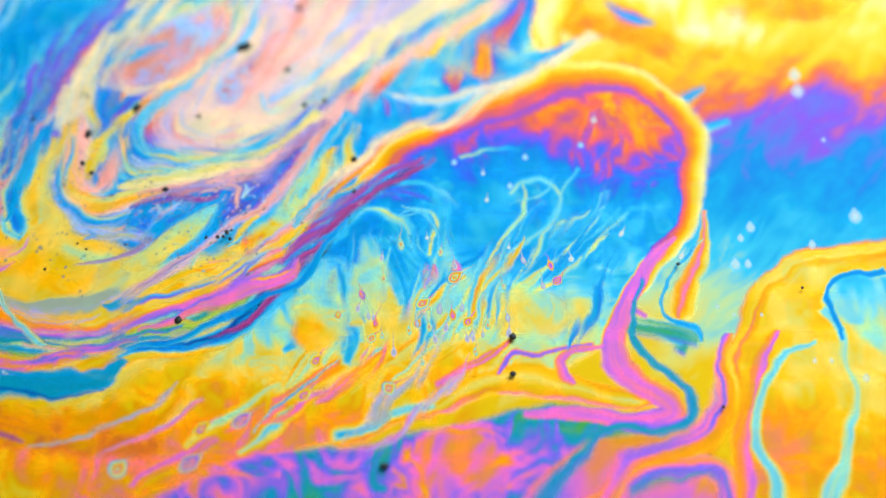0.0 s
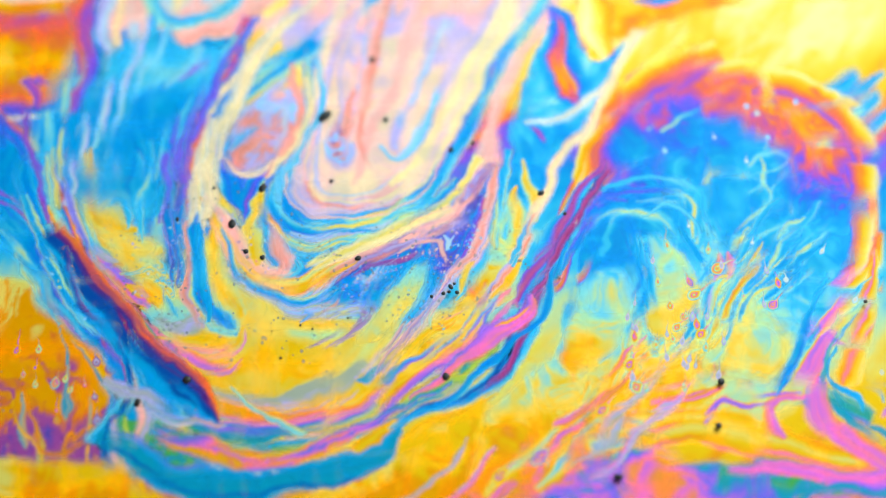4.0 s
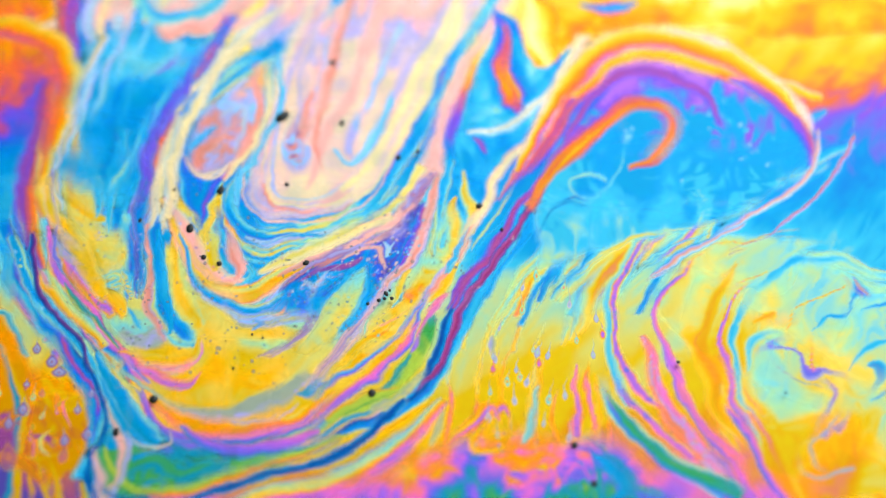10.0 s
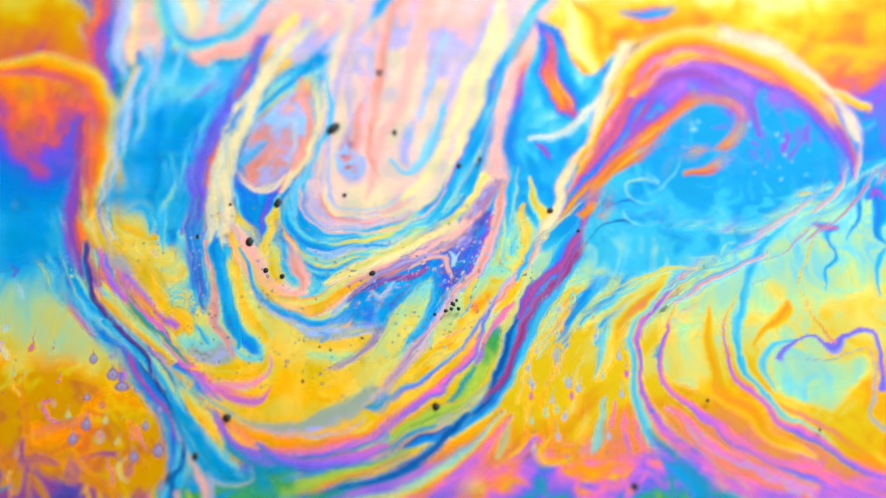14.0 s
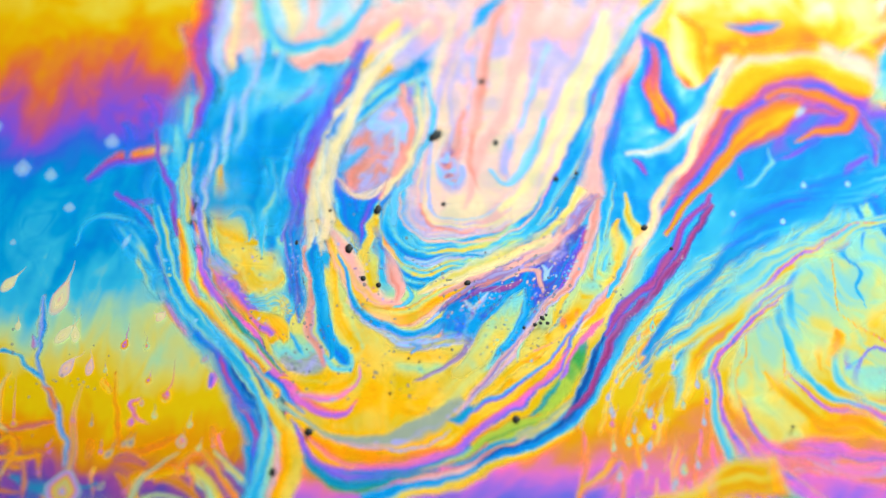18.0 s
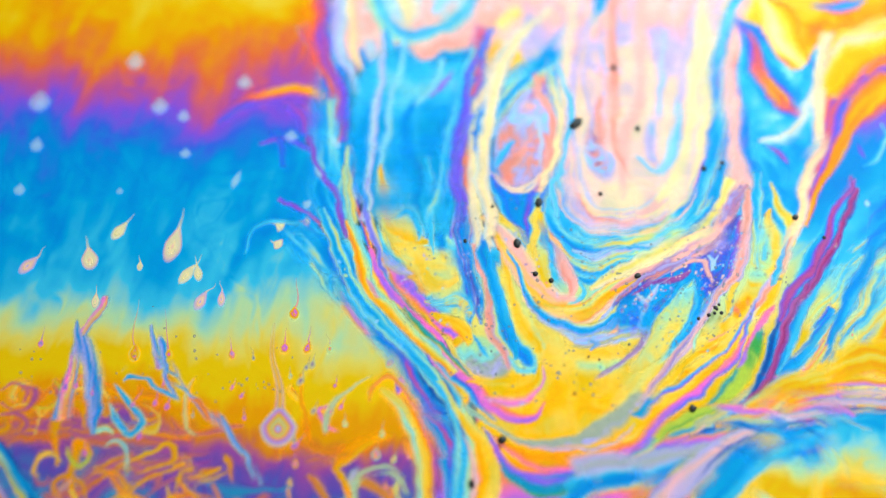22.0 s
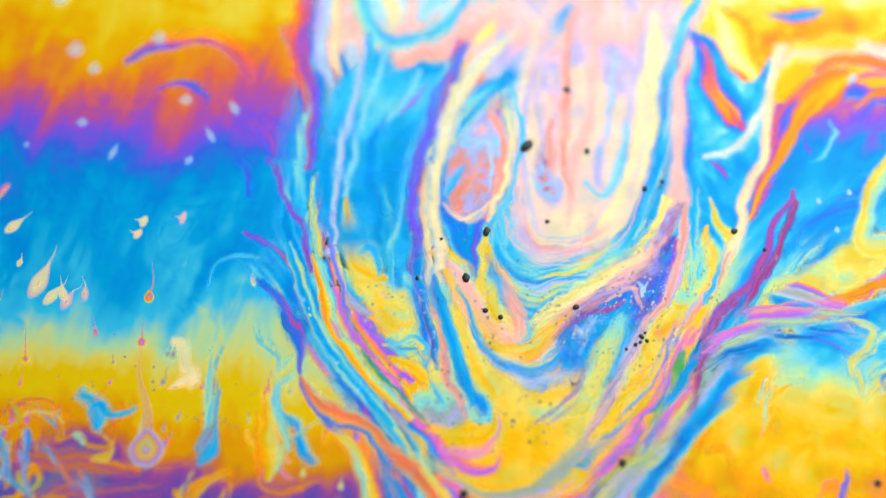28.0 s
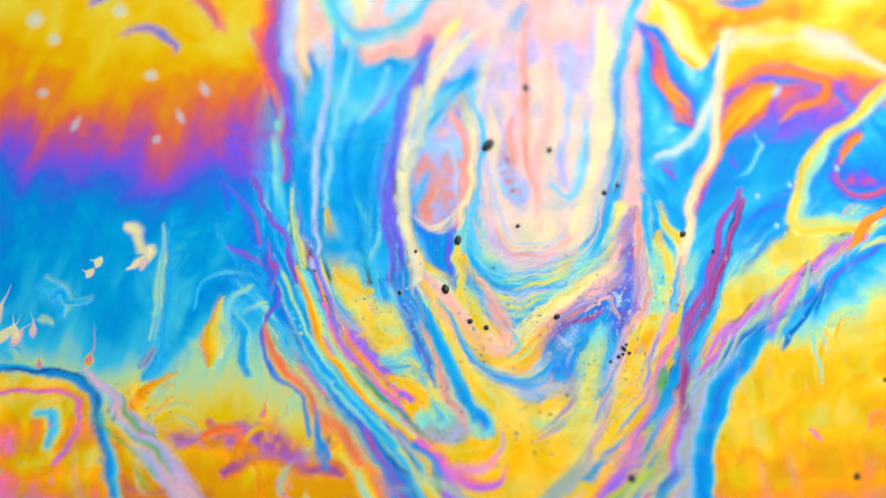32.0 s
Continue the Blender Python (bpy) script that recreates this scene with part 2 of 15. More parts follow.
DRIFT['m53'] = [-56.4, 7.8, -53.8, 4.9, -50.5, 2.3, -47.1, -0.1, -45.0, -1.1, -44.4, -1.4, -43.3, -1.0, -43.3, 0.0, -44.0, 1.5, -44.6, 1.9, -44.5, 2.2, -43.5, 2.1, -42.0, 2.6, -38.5, 3.5, -36.9, 4.0, -30.4, 6.4, -27.8, 7.4, -23.3, 8.4, -21.6, 9.1, -19.8, 10.3, -18.3, 12.2, -17.6, 14.0, -17.6, 15.7, -18.4, 16.4, -20.0, 16.9, -20.8, 17.2, -23.7, 18.5, -24.3, 19.8, -24.8, 21.1, -25.2, 21.6, -25.8, 22.3]
DRIFT['m56'] = [7.3, -38.6, 7.3, -38.6, 7.3, -38.6, 7.3, -38.6, 7.3, -38.6, 7.3, -38.6, 7.3, -38.6, 7.3, -38.6, 7.3, -38.6, 7.3, -38.6, 7.3, -38.6, 7.3, -38.6, 7.3, -38.6, 7.3, -38.6, 7.3, -38.6, 7.3, -26.6, 8.3, -23.6, 10.3, -20.6, 12.3, -19.1, 14.3, -17.6, 16.3, -15.8, 17.3, -14.6, 18.8, -13.5, 19.5, -11.6, 19.2, -9.9, 19.1, -9.4, 18.9, -7.7, 18.8, -6.5, 19.3, -5.2, 20.2, -4.2, 23.6, -2.2]
DRIFT['m57'] = [7.7, -43.2, 7.7, -43.2, 7.7, -43.2, 7.7, -43.2, 7.7, -43.2, 7.7, -43.2, 7.7, -43.2, 7.7, -43.2, 7.7, -43.2, 7.7, -43.2, 7.7, -43.2, 7.7, -43.2, 7.7, -43.2, 7.7, -43.2, 7.7, -43.2, 7.7, -31.2, 8.7, -28.2, 10.7, -25.2, 12.7, -23.7, 14.7, -22.2, 16.7, -20.4, 17.7, -19.2, 19.7, -18.0, 20.8, -16.5, 20.9, -15.4, 20.9, -15.0, 20.1, -14.5, 19.5, -14.1, 19.4, -13.4, 20.1, -12.5, 23.3, -10.8]
DRIFT['m58'] = [-47.8, -21.6, -43.2, -23.9, -38.8, -26.0, -34.2, -27.8, -30.5, -28.6, -29.4, -28.7, -28.1, -28.9, -29.6, -28.5, -32.8, -28.0, -34.3, -27.6, -34.8, -27.3, -34.0, -27.3, -34.6, -26.0, -34.3, -24.9, -32.6, -24.6, -27.2, -23.3, -24.3, -22.4, -18.3, -21.9, -15.5, -21.1, -13.0, -20.2, -10.7, -18.7, -9.7, -17.1, -10.3, -15.9, -11.2, -15.0, -13.0, -14.3, -13.8, -14.1, -17.7, -13.6, -18.7, -11.5, -19.8, -9.6, -19.7, -8.6, -18.5, -6.3]
DRIFT['m61'] = [-49.2, -9.8, -45.4, -12.2, -41.4, -14.4, -37.3, -16.4, -34.1, -17.4, -33.2, -17.6, -31.8, -18.0, -32.9, -17.4, -35.2, -16.6, -36.3, -16.1, -36.6, -15.6, -35.8, -15.6, -35.7, -13.9, -34.3, -12.4, -33.1, -11.9, -28.8, -10.2, -26.8, -9.5, -22.3, -9.0, -20.7, -7.5, -19.1, -5.9, -17.7, -3.7, -17.5, -1.6, -18.1, 0.1, -19.4, 1.6, -20.8, 2.8, -21.5, 3.3, -22.8, 7.3, -23.4, 8.6, -24.0, 9.8, -24.4, 10.3, -24.7, 10.9]
DRIFT['m64'] = [65.6, 5.2, 65.6, 5.2, 65.6, 5.2, 65.6, 5.2, 65.6, 5.2, 65.6, 5.2, 65.6, 5.2, 65.6, 5.2, 65.6, 5.2, 65.6, 5.2, 65.6, 5.2, 65.6, 5.2, 65.6, 5.2, 65.6, 5.2, 65.6, 5.2, 65.6, 5.2, 65.6, 5.2, 65.6, 5.2, 65.6, 5.2, 65.6, 5.2, 65.6, 5.2, 65.6, 5.2, 65.6, 5.2, 49.6, 5.2, 38.2, 5.2, 32.6, 5.2, 27.1, 5.2, 25.6, 5.2, 23.8, 5.5, 23.2, 5.9, 23.8, 6.5]
DRIFT['m65'] = [69.6, 8.2, 69.6, 8.2, 69.6, 8.2, 69.6, 8.2, 69.6, 8.2, 69.6, 8.2, 69.6, 8.2, 69.6, 8.2, 69.6, 8.2, 69.6, 8.2, 69.6, 8.2, 69.6, 8.2, 69.6, 8.2, 69.6, 8.2, 69.6, 8.2, 69.6, 8.2, 69.6, 8.2, 69.6, 8.2, 69.6, 8.2, 69.6, 8.2, 69.6, 8.2, 69.6, 8.2, 69.6, 8.2, 53.6, 8.2, 42.2, 8.2, 36.6, 8.2, 31.1, 8.2, 29.6, 8.2, 27.8, 8.5, 27.2, 8.9, 27.8, 9.5]
DRIFT['m66'] = [68.6, 1.2, 68.6, 1.2, 68.6, 1.2, 68.6, 1.2, 68.6, 1.2, 68.6, 1.2, 68.6, 1.2, 68.6, 1.2, 68.6, 1.2, 68.6, 1.2, 68.6, 1.2, 68.6, 1.2, 68.6, 1.2, 68.6, 1.2, 68.6, 1.2, 68.6, 1.2, 68.6, 1.2, 68.6, 1.2, 68.6, 1.2, 68.6, 1.2, 68.6, 1.2, 68.6, 1.2, 68.6, 1.2, 52.6, 1.2, 41.2, 1.2, 35.6, 1.2, 30.1, 1.2, 28.6, 1.2, 26.8, 1.5, 26.2, 1.9, 26.8, 2.5]
DRIFT['m67'] = [-2.4, 2.0, 2.0, 2.2, 6.3, 2.4, 9.8, 2.5, 12.1, 2.3, 12.5, 1.9, 11.7, -1.0, 10.4, -0.7, 7.7, 0.0, 6.3, 0.9, 5.5, 1.2, 6.1, 1.4, 7.7, 1.0, 9.5, 0.9, 9.9, 0.9, 12.6, -0.6, 14.3, -1.1, 17.4, -1.4, 19.7, -1.5, 21.5, -1.6, 23.4, -1.3, 24.6, -0.7, 24.7, -0.3, 24.1, -0.2, 22.7, -0.4, 24.8, 1.0, 22.5, 0.2, 20.8, 0.3, 18.8, 0.6, 18.3, 0.7, 19.3, 0.7]
DRIFT['m69'] = [-2.4, -22.0, 2.0, -21.7, 6.3, -21.2, 9.8, -21.0, 12.1, -21.1, 12.5, -21.4, 11.7, -24.0, 10.4, -23.5, 7.7, -22.6, 6.3, -21.6, 5.5, -21.1, 6.1, -20.7, 7.7, -21.0, 9.5, -19.8, 9.9, -19.1, 12.6, -18.0, 14.3, -17.1, 17.4, -15.4, 19.7, -12.7, 21.5, -10.1, 23.4, -7.0, 24.6, -3.7, 24.7, -2.3, 24.1, -1.2, 22.7, -0.4, 24.8, 1.0, 22.5, 0.2, 20.8, 0.3, 18.8, 0.6, 18.3, 0.7, 19.3, 0.7]
DRIFT['m70'] = [-49.0, -24.8, -44.2, -27.2, -39.6, -29.3, -34.9, -31.2, -31.1, -32.0, -29.9, -32.1, -28.6, -32.3, -30.3, -31.9, -33.8, -31.3, -35.3, -30.9, -35.9, -30.6, -35.1, -30.6, -35.9, -29.3, -36.0, -28.1, -34.3, -27.7, -29.0, -26.4, -26.1, -25.7, -20.1, -25.2, -17.3, -24.5, -14.9, -23.5, -12.6, -22.0, -11.6, -20.5, -12.3, -19.4, -13.2, -18.5, -15.0, -17.9, -15.8, -17.7, -19.7, -17.2, -21.0, -15.3, -22.3, -13.8, -21.7, -12.7, -19.3, -10.6]
DRIFT['m73'] = [0.5, 7.5, 3.5, 8.8, 5.9, 9.6, 8.2, 9.9, 9.2, 9.5, 9.5, 8.6, 10.3, 5.1, 10.4, 5.9, 9.8, 7.2, 9.0, 7.8, 9.0, 8.4, 9.6, 8.5, 11.4, 8.1, 12.9, 8.1, 13.2, 8.2, 15.4, 7.7, 17.6, 7.4, 20.6, 7.3, 22.3, 7.4, 23.7, 7.6, 25.0, 8.2, 25.7, 8.2, 25.6, 8.6, 25.6, 10.5, 24.0, 9.5, 23.4, 9.1, 21.6, 8.5, 20.5, 8.6, 18.9, 9.0, 18.3, 9.3, 18.7, 9.6]
DRIFT['m76'] = [-45.3, -13.7, -41.3, -15.8, -37.1, -17.9, -32.8, -19.7, -29.5, -20.4, -28.5, -20.6, -27.2, -20.9, -28.4, -20.5, -31.0, -20.1, -32.2, -19.7, -32.6, -19.4, -31.8, -19.4, -31.9, -18.0, -30.7, -17.1, -29.0, -16.7, -23.3, -15.4, -20.6, -14.3, -14.9, -13.5, -12.2, -12.6, -9.7, -11.6, -7.6, -10.0, -6.8, -8.3, -7.4, -7.2, -8.7, -6.4, -10.7, -5.6, -11.7, -5.2, -15.5, -4.1, -16.5, -2.8, -17.9, -1.6, -18.3, -1.0, -17.8, 0.2]
DRIFT['m79'] = [-43.3, -17.3, -39.0, -19.3, -34.7, -21.3, -30.3, -23.0, -26.9, -23.5, -25.9, -23.6, -24.6, -23.9, -25.9, -23.7, -28.7, -23.5, -30.0, -23.2, -30.4, -22.9, -29.7, -22.9, -30.0, -21.8, -29.2, -21.2, -27.4, -20.8, -21.5, -19.5, -18.6, -18.2, -12.9, -17.3, -9.6, -16.0, -6.9, -14.8, -4.5, -13.1, -3.3, -11.0, -4.1, -9.6, -5.6, -8.6, -7.7, -7.9, -8.8, -7.7, -13.3, -8.0, -15.1, -8.4, -16.5, -8.6, -16.9, -8.4, -16.1, -7.5]
DRIFT['m83'] = [-41.4, -10.4, -37.6, -12.3, -33.6, -14.2, -29.5, -15.8, -26.4, -16.4, -25.4, -16.6, -24.1, -16.9, -25.1, -16.7, -27.4, -16.6, -28.5, -16.3, -28.8, -16.0, -28.0, -16.0, -27.8, -14.9, -26.3, -14.4, -24.4, -14.0, -18.4, -12.5, -15.5, -10.6, -11.2, -9.0, -9.8, -7.7, -8.6, -6.4, -7.5, -4.3, -7.4, -2.3, -8.3, -0.7, -9.7, 0.4, -12.2, 1.2, -13.4, 1.6, -16.9, 3.1, -18.2, 4.3, -19.3, 5.5, -19.7, 5.9, -19.4, 6.9]
DRIFT['m86'] = [10.1, -37.7, 10.1, -37.7, 10.1, -37.7, 10.1, -37.7, 10.1, -37.7, 10.1, -37.7, 10.1, -37.7, 10.1, -37.7, 10.1, -37.7, 10.1, -37.7, 10.1, -37.7, 10.1, -37.7, 10.1, -37.7, 10.1, -37.7, 10.1, -37.7, 10.1, -25.7, 11.1, -22.7, 13.1, -19.7, 15.1, -18.2, 17.1, -16.7, 19.1, -14.9, 20.1, -13.7, 21.6, -12.3, 22.3, -10.9, 22.1, -9.7, 21.9, -9.2, 21.3, -8.4, 21.1, -7.5, 21.2, -6.2, 21.9, -5.4, 24.9, -3.6]
DRIFT['m87'] = [-6.1, -2.5, -0.8, -2.5, 3.9, -2.5, 7.6, -2.6, 9.8, -3.0, 10.2, -3.2, 9.8, -4.4, 8.4, -4.4, 5.2, -4.4, 3.3, -4.1, 2.2, -4.0, 2.4, -4.2, 4.0, -4.7, 5.9, -5.3, 6.5, -5.6, 7.5, -6.8, 9.2, -7.2, 12.8, -7.2, 15.7, -7.2, 18.4, -6.8, 20.6, -6.2, 21.8, -5.4, 22.0, -4.5, 21.0, -4.1, 19.3, -4.1, 18.4, -4.2, 16.0, -4.4, 14.2, -4.7, 13.0, -4.4, 12.9, -4.4, 14.7, -4.6]
DRIFT['m89'] = [-6.1, -26.5, -0.8, -26.4, 3.9, -26.2, 7.6, -26.1, 9.8, -26.4, 10.2, -26.5, 9.8, -27.4, 8.4, -27.2, 5.2, -27.0, 3.3, -26.6, 2.2, -26.3, 2.4, -26.3, 4.0, -26.7, 5.9, -26.0, 6.5, -25.6, 7.5, -24.1, 9.2, -23.2, 12.8, -21.2, 15.7, -18.4, 18.4, -15.3, 20.6, -11.9, 21.8, -8.4, 22.0, -6.5, 21.0, -5.1, 19.3, -4.1, 18.4, -4.2, 16.0, -4.4, 14.2, -4.7, 13.0, -4.4, 12.9, -4.4, 14.7, -4.6]
DRIFT['m91'] = [-43.6, -20.4, -39.1, -22.4, -34.7, -24.3, -30.1, -26.0, -26.6, -26.6, -25.5, -26.7, -24.2, -26.9, -25.6, -26.7, -28.7, -26.5, -30.1, -26.2, -30.6, -26.0, -29.8, -26.0, -30.3, -25.0, -29.9, -24.3, -28.1, -23.9, -22.3, -22.6, -19.3, -21.5, -13.4, -20.6, -10.3, -19.5, -7.6, -18.3, -5.1, -16.7, -4.1, -14.9, -4.8, -13.6, -5.3, -11.9, -6.6, -11.0, -7.1, -10.9, -10.0, -10.9, -11.9, -9.6, -13.5, -7.9, -13.8, -7.0, -12.8, -4.9]
DRIFT['m94'] = [6.6, -35.1, 6.6, -35.1, 6.6, -35.1, 6.6, -35.1, 6.6, -35.1, 6.6, -35.1, 6.6, -35.1, 6.6, -35.1, 6.6, -35.1, 6.6, -35.1, 6.6, -35.1, 6.6, -35.1, 6.6, -35.1, 6.6, -35.1, 6.6, -35.1, 6.6, -23.1, 7.6, -20.1, 9.6, -17.1, 11.6, -15.6, 13.6, -14.1, 15.6, -12.3, 16.6, -11.1, 17.5, -10.2, 17.7, -9.3, 17.0, -8.4, 16.3, -8.6, 13.3, -9.7, 11.6, -10.5, 10.8, -10.6, 11.2, -10.6, 13.6, -10.8]
DRIFT['m95'] = [10.0, -35.5, 10.0, -35.5, 10.0, -35.5, 10.0, -35.5, 10.0, -35.5, 10.0, -35.5, 10.0, -35.5, 10.0, -35.5, 10.0, -35.5, 10.0, -35.5, 10.0, -35.5, 10.0, -35.5, 10.0, -35.5, 10.0, -35.5, 10.0, -35.5, 10.0, -23.5, 11.0, -20.5, 13.0, -17.5, 15.0, -16.0, 17.0, -14.5, 19.0, -12.7, 20.0, -11.5, 21.6, -8.9, 22.1, -6.9, 22.1, -5.8, 22.0, -5.5, 22.9, -4.8, 23.4, -3.9, 24.2, -2.2, 24.2, -1.3, 26.4, 0.6]
DRIFT['m96'] = [-5.0, -0.3, -0.1, -0.3, 4.5, -0.2, 8.2, -0.2, 10.6, -0.5, 11.0, -0.8, 10.5, -2.6, 9.2, -2.3, 6.5, -2.1, 4.7, -2.1, 3.6, -2.0, 3.8, -2.1, 5.3, -2.8, 7.0, -3.2, 7.4, -3.6, 8.8, -4.2, 10.5, -4.5, 13.8, -4.9, 16.6, -4.9, 19.0, -4.7, 21.2, -4.3, 22.4, -3.7, 22.8, -3.1, 22.2, -2.9, 20.8, -2.8, 20.1, -2.8, 17.1, -3.3, 15.1, -3.7, 13.7, -3.4, 13.5, -3.4, 14.7, -3.6]
DRIFT['m98'] = [-5.0, -24.3, -0.1, -24.1, 4.5, -23.8, 8.2, -23.7, 10.6, -23.9, 11.0, -24.1, 10.5, -25.6, 9.2, -25.2, 6.5, -24.8, 4.7, -24.5, 3.6, -24.3, 3.8, -24.3, 5.3, -24.8, 7.0, -23.9, 7.4, -23.6, 8.8, -21.6, 10.5, -20.5, 13.8, -18.9, 16.6, -16.1, 19.0, -13.2, 21.2, -10.0, 22.4, -6.7, 22.8, -5.1, 22.2, -3.9, 20.8, -2.8, 20.1, -2.8, 17.1, -3.3, 15.1, -3.7, 13.7, -3.4, 13.5, -3.4, 14.7, -3.6]
DRIFT['m99'] = [-43.4, -16.9, -39.2, -18.9, -34.9, -20.8, -30.5, -22.5, -27.1, -23.1, -26.1, -23.2, -24.8, -23.5, -26.1, -23.3, -28.9, -23.0, -30.2, -22.7, -30.6, -22.5, -29.8, -22.5, -30.1, -21.4, -29.3, -20.7, -27.5, -20.3, -21.6, -19.0, -18.7, -17.7, -13.0, -16.8, -9.7, -15.5, -7.0, -14.3, -4.6, -12.6, -3.8, -11.0, -4.6, -9.8, -5.9, -9.1, -8.0, -8.4, -9.1, -8.2, -12.9, -6.3, -14.1, -4.2, -15.3, -2.3, -15.6, -1.3, -15.2, 0.9]
DRIFT['m102'] = [-45.8, -1.5, -42.5, -3.7, -38.8, -5.7, -35.0, -7.6, -32.3, -8.7, -31.4, -9.0, -30.0, -9.5, -30.7, -9.0, -32.4, -8.4, -33.3, -7.8, -33.5, -7.3, -32.6, -7.2, -32.0, -5.8, -29.4, -5.1, -28.3, -4.5, -23.7, -2.9, -22.3, -2.8, -18.7, -1.8, -17.5, -1.3, -16.4, -0.8, -15.3, 0.2, -15.1, 1.1, -15.4, 1.5, -16.7, 1.5, -19.1, 1.3, -20.2, 1.2, -24.0, 0.6, -25.2, 1.9, -26.2, 3.3, -26.6, 3.8, -24.8, 4.2]
DRIFT['m105'] = [-43.1, -13.4, -39.1, -15.4, -34.9, -17.3, -30.7, -19.1, -27.5, -19.7, -26.5, -19.8, -25.1, -20.1, -26.3, -19.9, -28.8, -19.6, -30.0, -19.3, -30.4, -19.0, -29.6, -19.0, -29.6, -17.8, -28.5, -17.2, -26.6, -16.8, -20.7, -15.4, -17.9, -14.0, -12.7, -12.9, -9.1, -11.2, -6.3, -9.7, -4.2, -7.7, -3.9, -5.8, -4.9, -4.3, -6.6, -2.9, -9.0, -1.7, -10.1, -1.1, -14.1, 1.0, -15.5, 2.6, -16.8, 4.5, -17.1, 5.4, -16.3, 7.1]
DRIFT['m109'] = [-22.0, -1.0, -18.6, -2.7, -14.7, -4.2, -10.9, -5.5, -8.3, -6.3, -7.6, -6.5, -7.0, -6.8, -7.7, -6.9, -9.8, -7.0, -11.1, -6.8, -11.7, -6.6, -11.1, -6.6, -9.5, -7.0, -7.4, -7.5, -6.5, -7.7, -5.1, -8.1, -3.6, -8.1, -0.3, -8.3, 2.5, -8.5, 5.0, -8.5, 7.2, -8.2, 8.3, -8.1, 8.6, -8.3, 8.2, -8.9, 7.1, -9.7, 6.5, -10.0, 4.0, -11.3, 2.7, -11.6, 2.0, -11.7, 2.4, -11.7, 5.0, -11.6]
DRIFT['m110'] = [-30.8, 4.3, -28.3, 2.1, -25.2, -0.1, -22.0, -2.0, -19.8, -3.3, -19.2, -3.6, -18.5, -4.2, -19.4, -3.6, -21.3, -2.9, -22.4, -2.2, -22.9, -1.6, -22.4, -1.3, -21.1, -1.6, -19.6, -2.3, -19.0, -2.6, -17.2, -2.4, -15.3, -2.2, -11.9, -2.3, -9.2, -2.6, -6.7, -2.6, -4.3, -2.1, -2.8, -1.8, -2.4, -1.8, -2.8, -2.4, -3.9, -3.2, -4.5, -3.6, -6.6, -4.8, -7.6, -5.1, -8.6, -5.2, -8.4, -5.3, -6.5, -5.6]
DRIFT['m116'] = [39.9, 4.9, 40.6, 4.3, 41.6, 3.7, 41.3, 3.1, 39.7, 2.4, 37.9, 2.0, 30.6, 0.0, 29.0, -0.8, 25.8, -1.9, 23.1, -2.4, 21.1, -0.8, 20.6, 0.5, 21.4, 1.1, 22.0, 1.7, 21.8, 2.1, 21.0, 1.6, 22.0, 0.9, 24.0, 0.4, 27.5, 0.6, 30.7, 0.9, 33.8, 1.6, 36.8, 2.1, 38.9, 2.5, 39.2, 3.2, 38.5, 2.8, 38.3, 2.6, 37.5, 1.7, 36.7, 1.6, 35.6, 1.9, 35.5, 2.1, 37.2, 2.6]
DRIFT['m117'] = [35.7, 6.2, 36.4, 5.4, 37.4, 4.7, 37.0, 4.1, 35.5, 3.4, 33.6, 2.9, 25.9, 0.9, 24.1, 0.1, 20.6, -0.9, 17.2, -1.1, 14.6, -1.4, 13.7, -1.9, 14.4, -2.7, 15.4, -3.4, 15.5, -3.8, 15.4, -5.8, 16.9, -6.7, 20.8, -7.4, 25.1, -7.2, 28.8, -6.9, 32.3, -6.2, 35.7, -5.6, 37.9, -5.0, 37.9, -4.7, 37.1, -4.9, 36.8, -5.1, 35.7, -5.9, 34.7, -6.1, 33.9, -5.7, 34.1, -5.5, 36.4, -5.2]
DRIFT['m118'] = [34.7, -0.5, 35.2, -1.0, 35.9, -1.6, 35.3, -2.2, 33.6, -3.0, 31.7, -3.4, 23.5, -5.3, 20.7, -5.6, 16.0, -6.3, 13.1, -6.6, 11.3, -7.1, 11.0, -7.6, 12.4, -8.5, 14.5, -9.3, 15.4, -9.6, 16.8, -10.3, 19.0, -10.8, 23.5, -10.4, 27.9, -10.1, 31.7, -9.6, 35.2, -8.9, 38.5, -8.2, 40.7, -7.6, 40.8, -7.3, 40.0, -7.6, 39.7, -7.7, 38.5, -8.6, 37.6, -8.8, 37.0, -8.3, 37.2, -8.0, 39.6, -7.6]
DRIFT['m119'] = [4.0, -4.9, 7.8, -5.7, 11.5, -6.2, 14.4, -7.0, 15.4, -7.8, 15.3, -8.2, 13.3, -9.7, 11.9, -10.4, 8.7, -11.3, 6.8, -11.6, 5.7, -12.1, 5.9, -12.6, 7.8, -13.3, 10.2, -13.9, 11.2, -14.1, 12.3, -14.8, 14.1, -15.3, 18.2, -15.3, 21.3, -15.2, 23.9, -14.9, 26.2, -14.3, 27.4, -13.6, 27.7, -13.0, 27.1, -12.8, 25.7, -12.9, 25.0, -13.0, 22.4, -13.8, 20.8, -14.0, 19.8, -13.6, 20.0, -13.4, 22.1, -13.2]
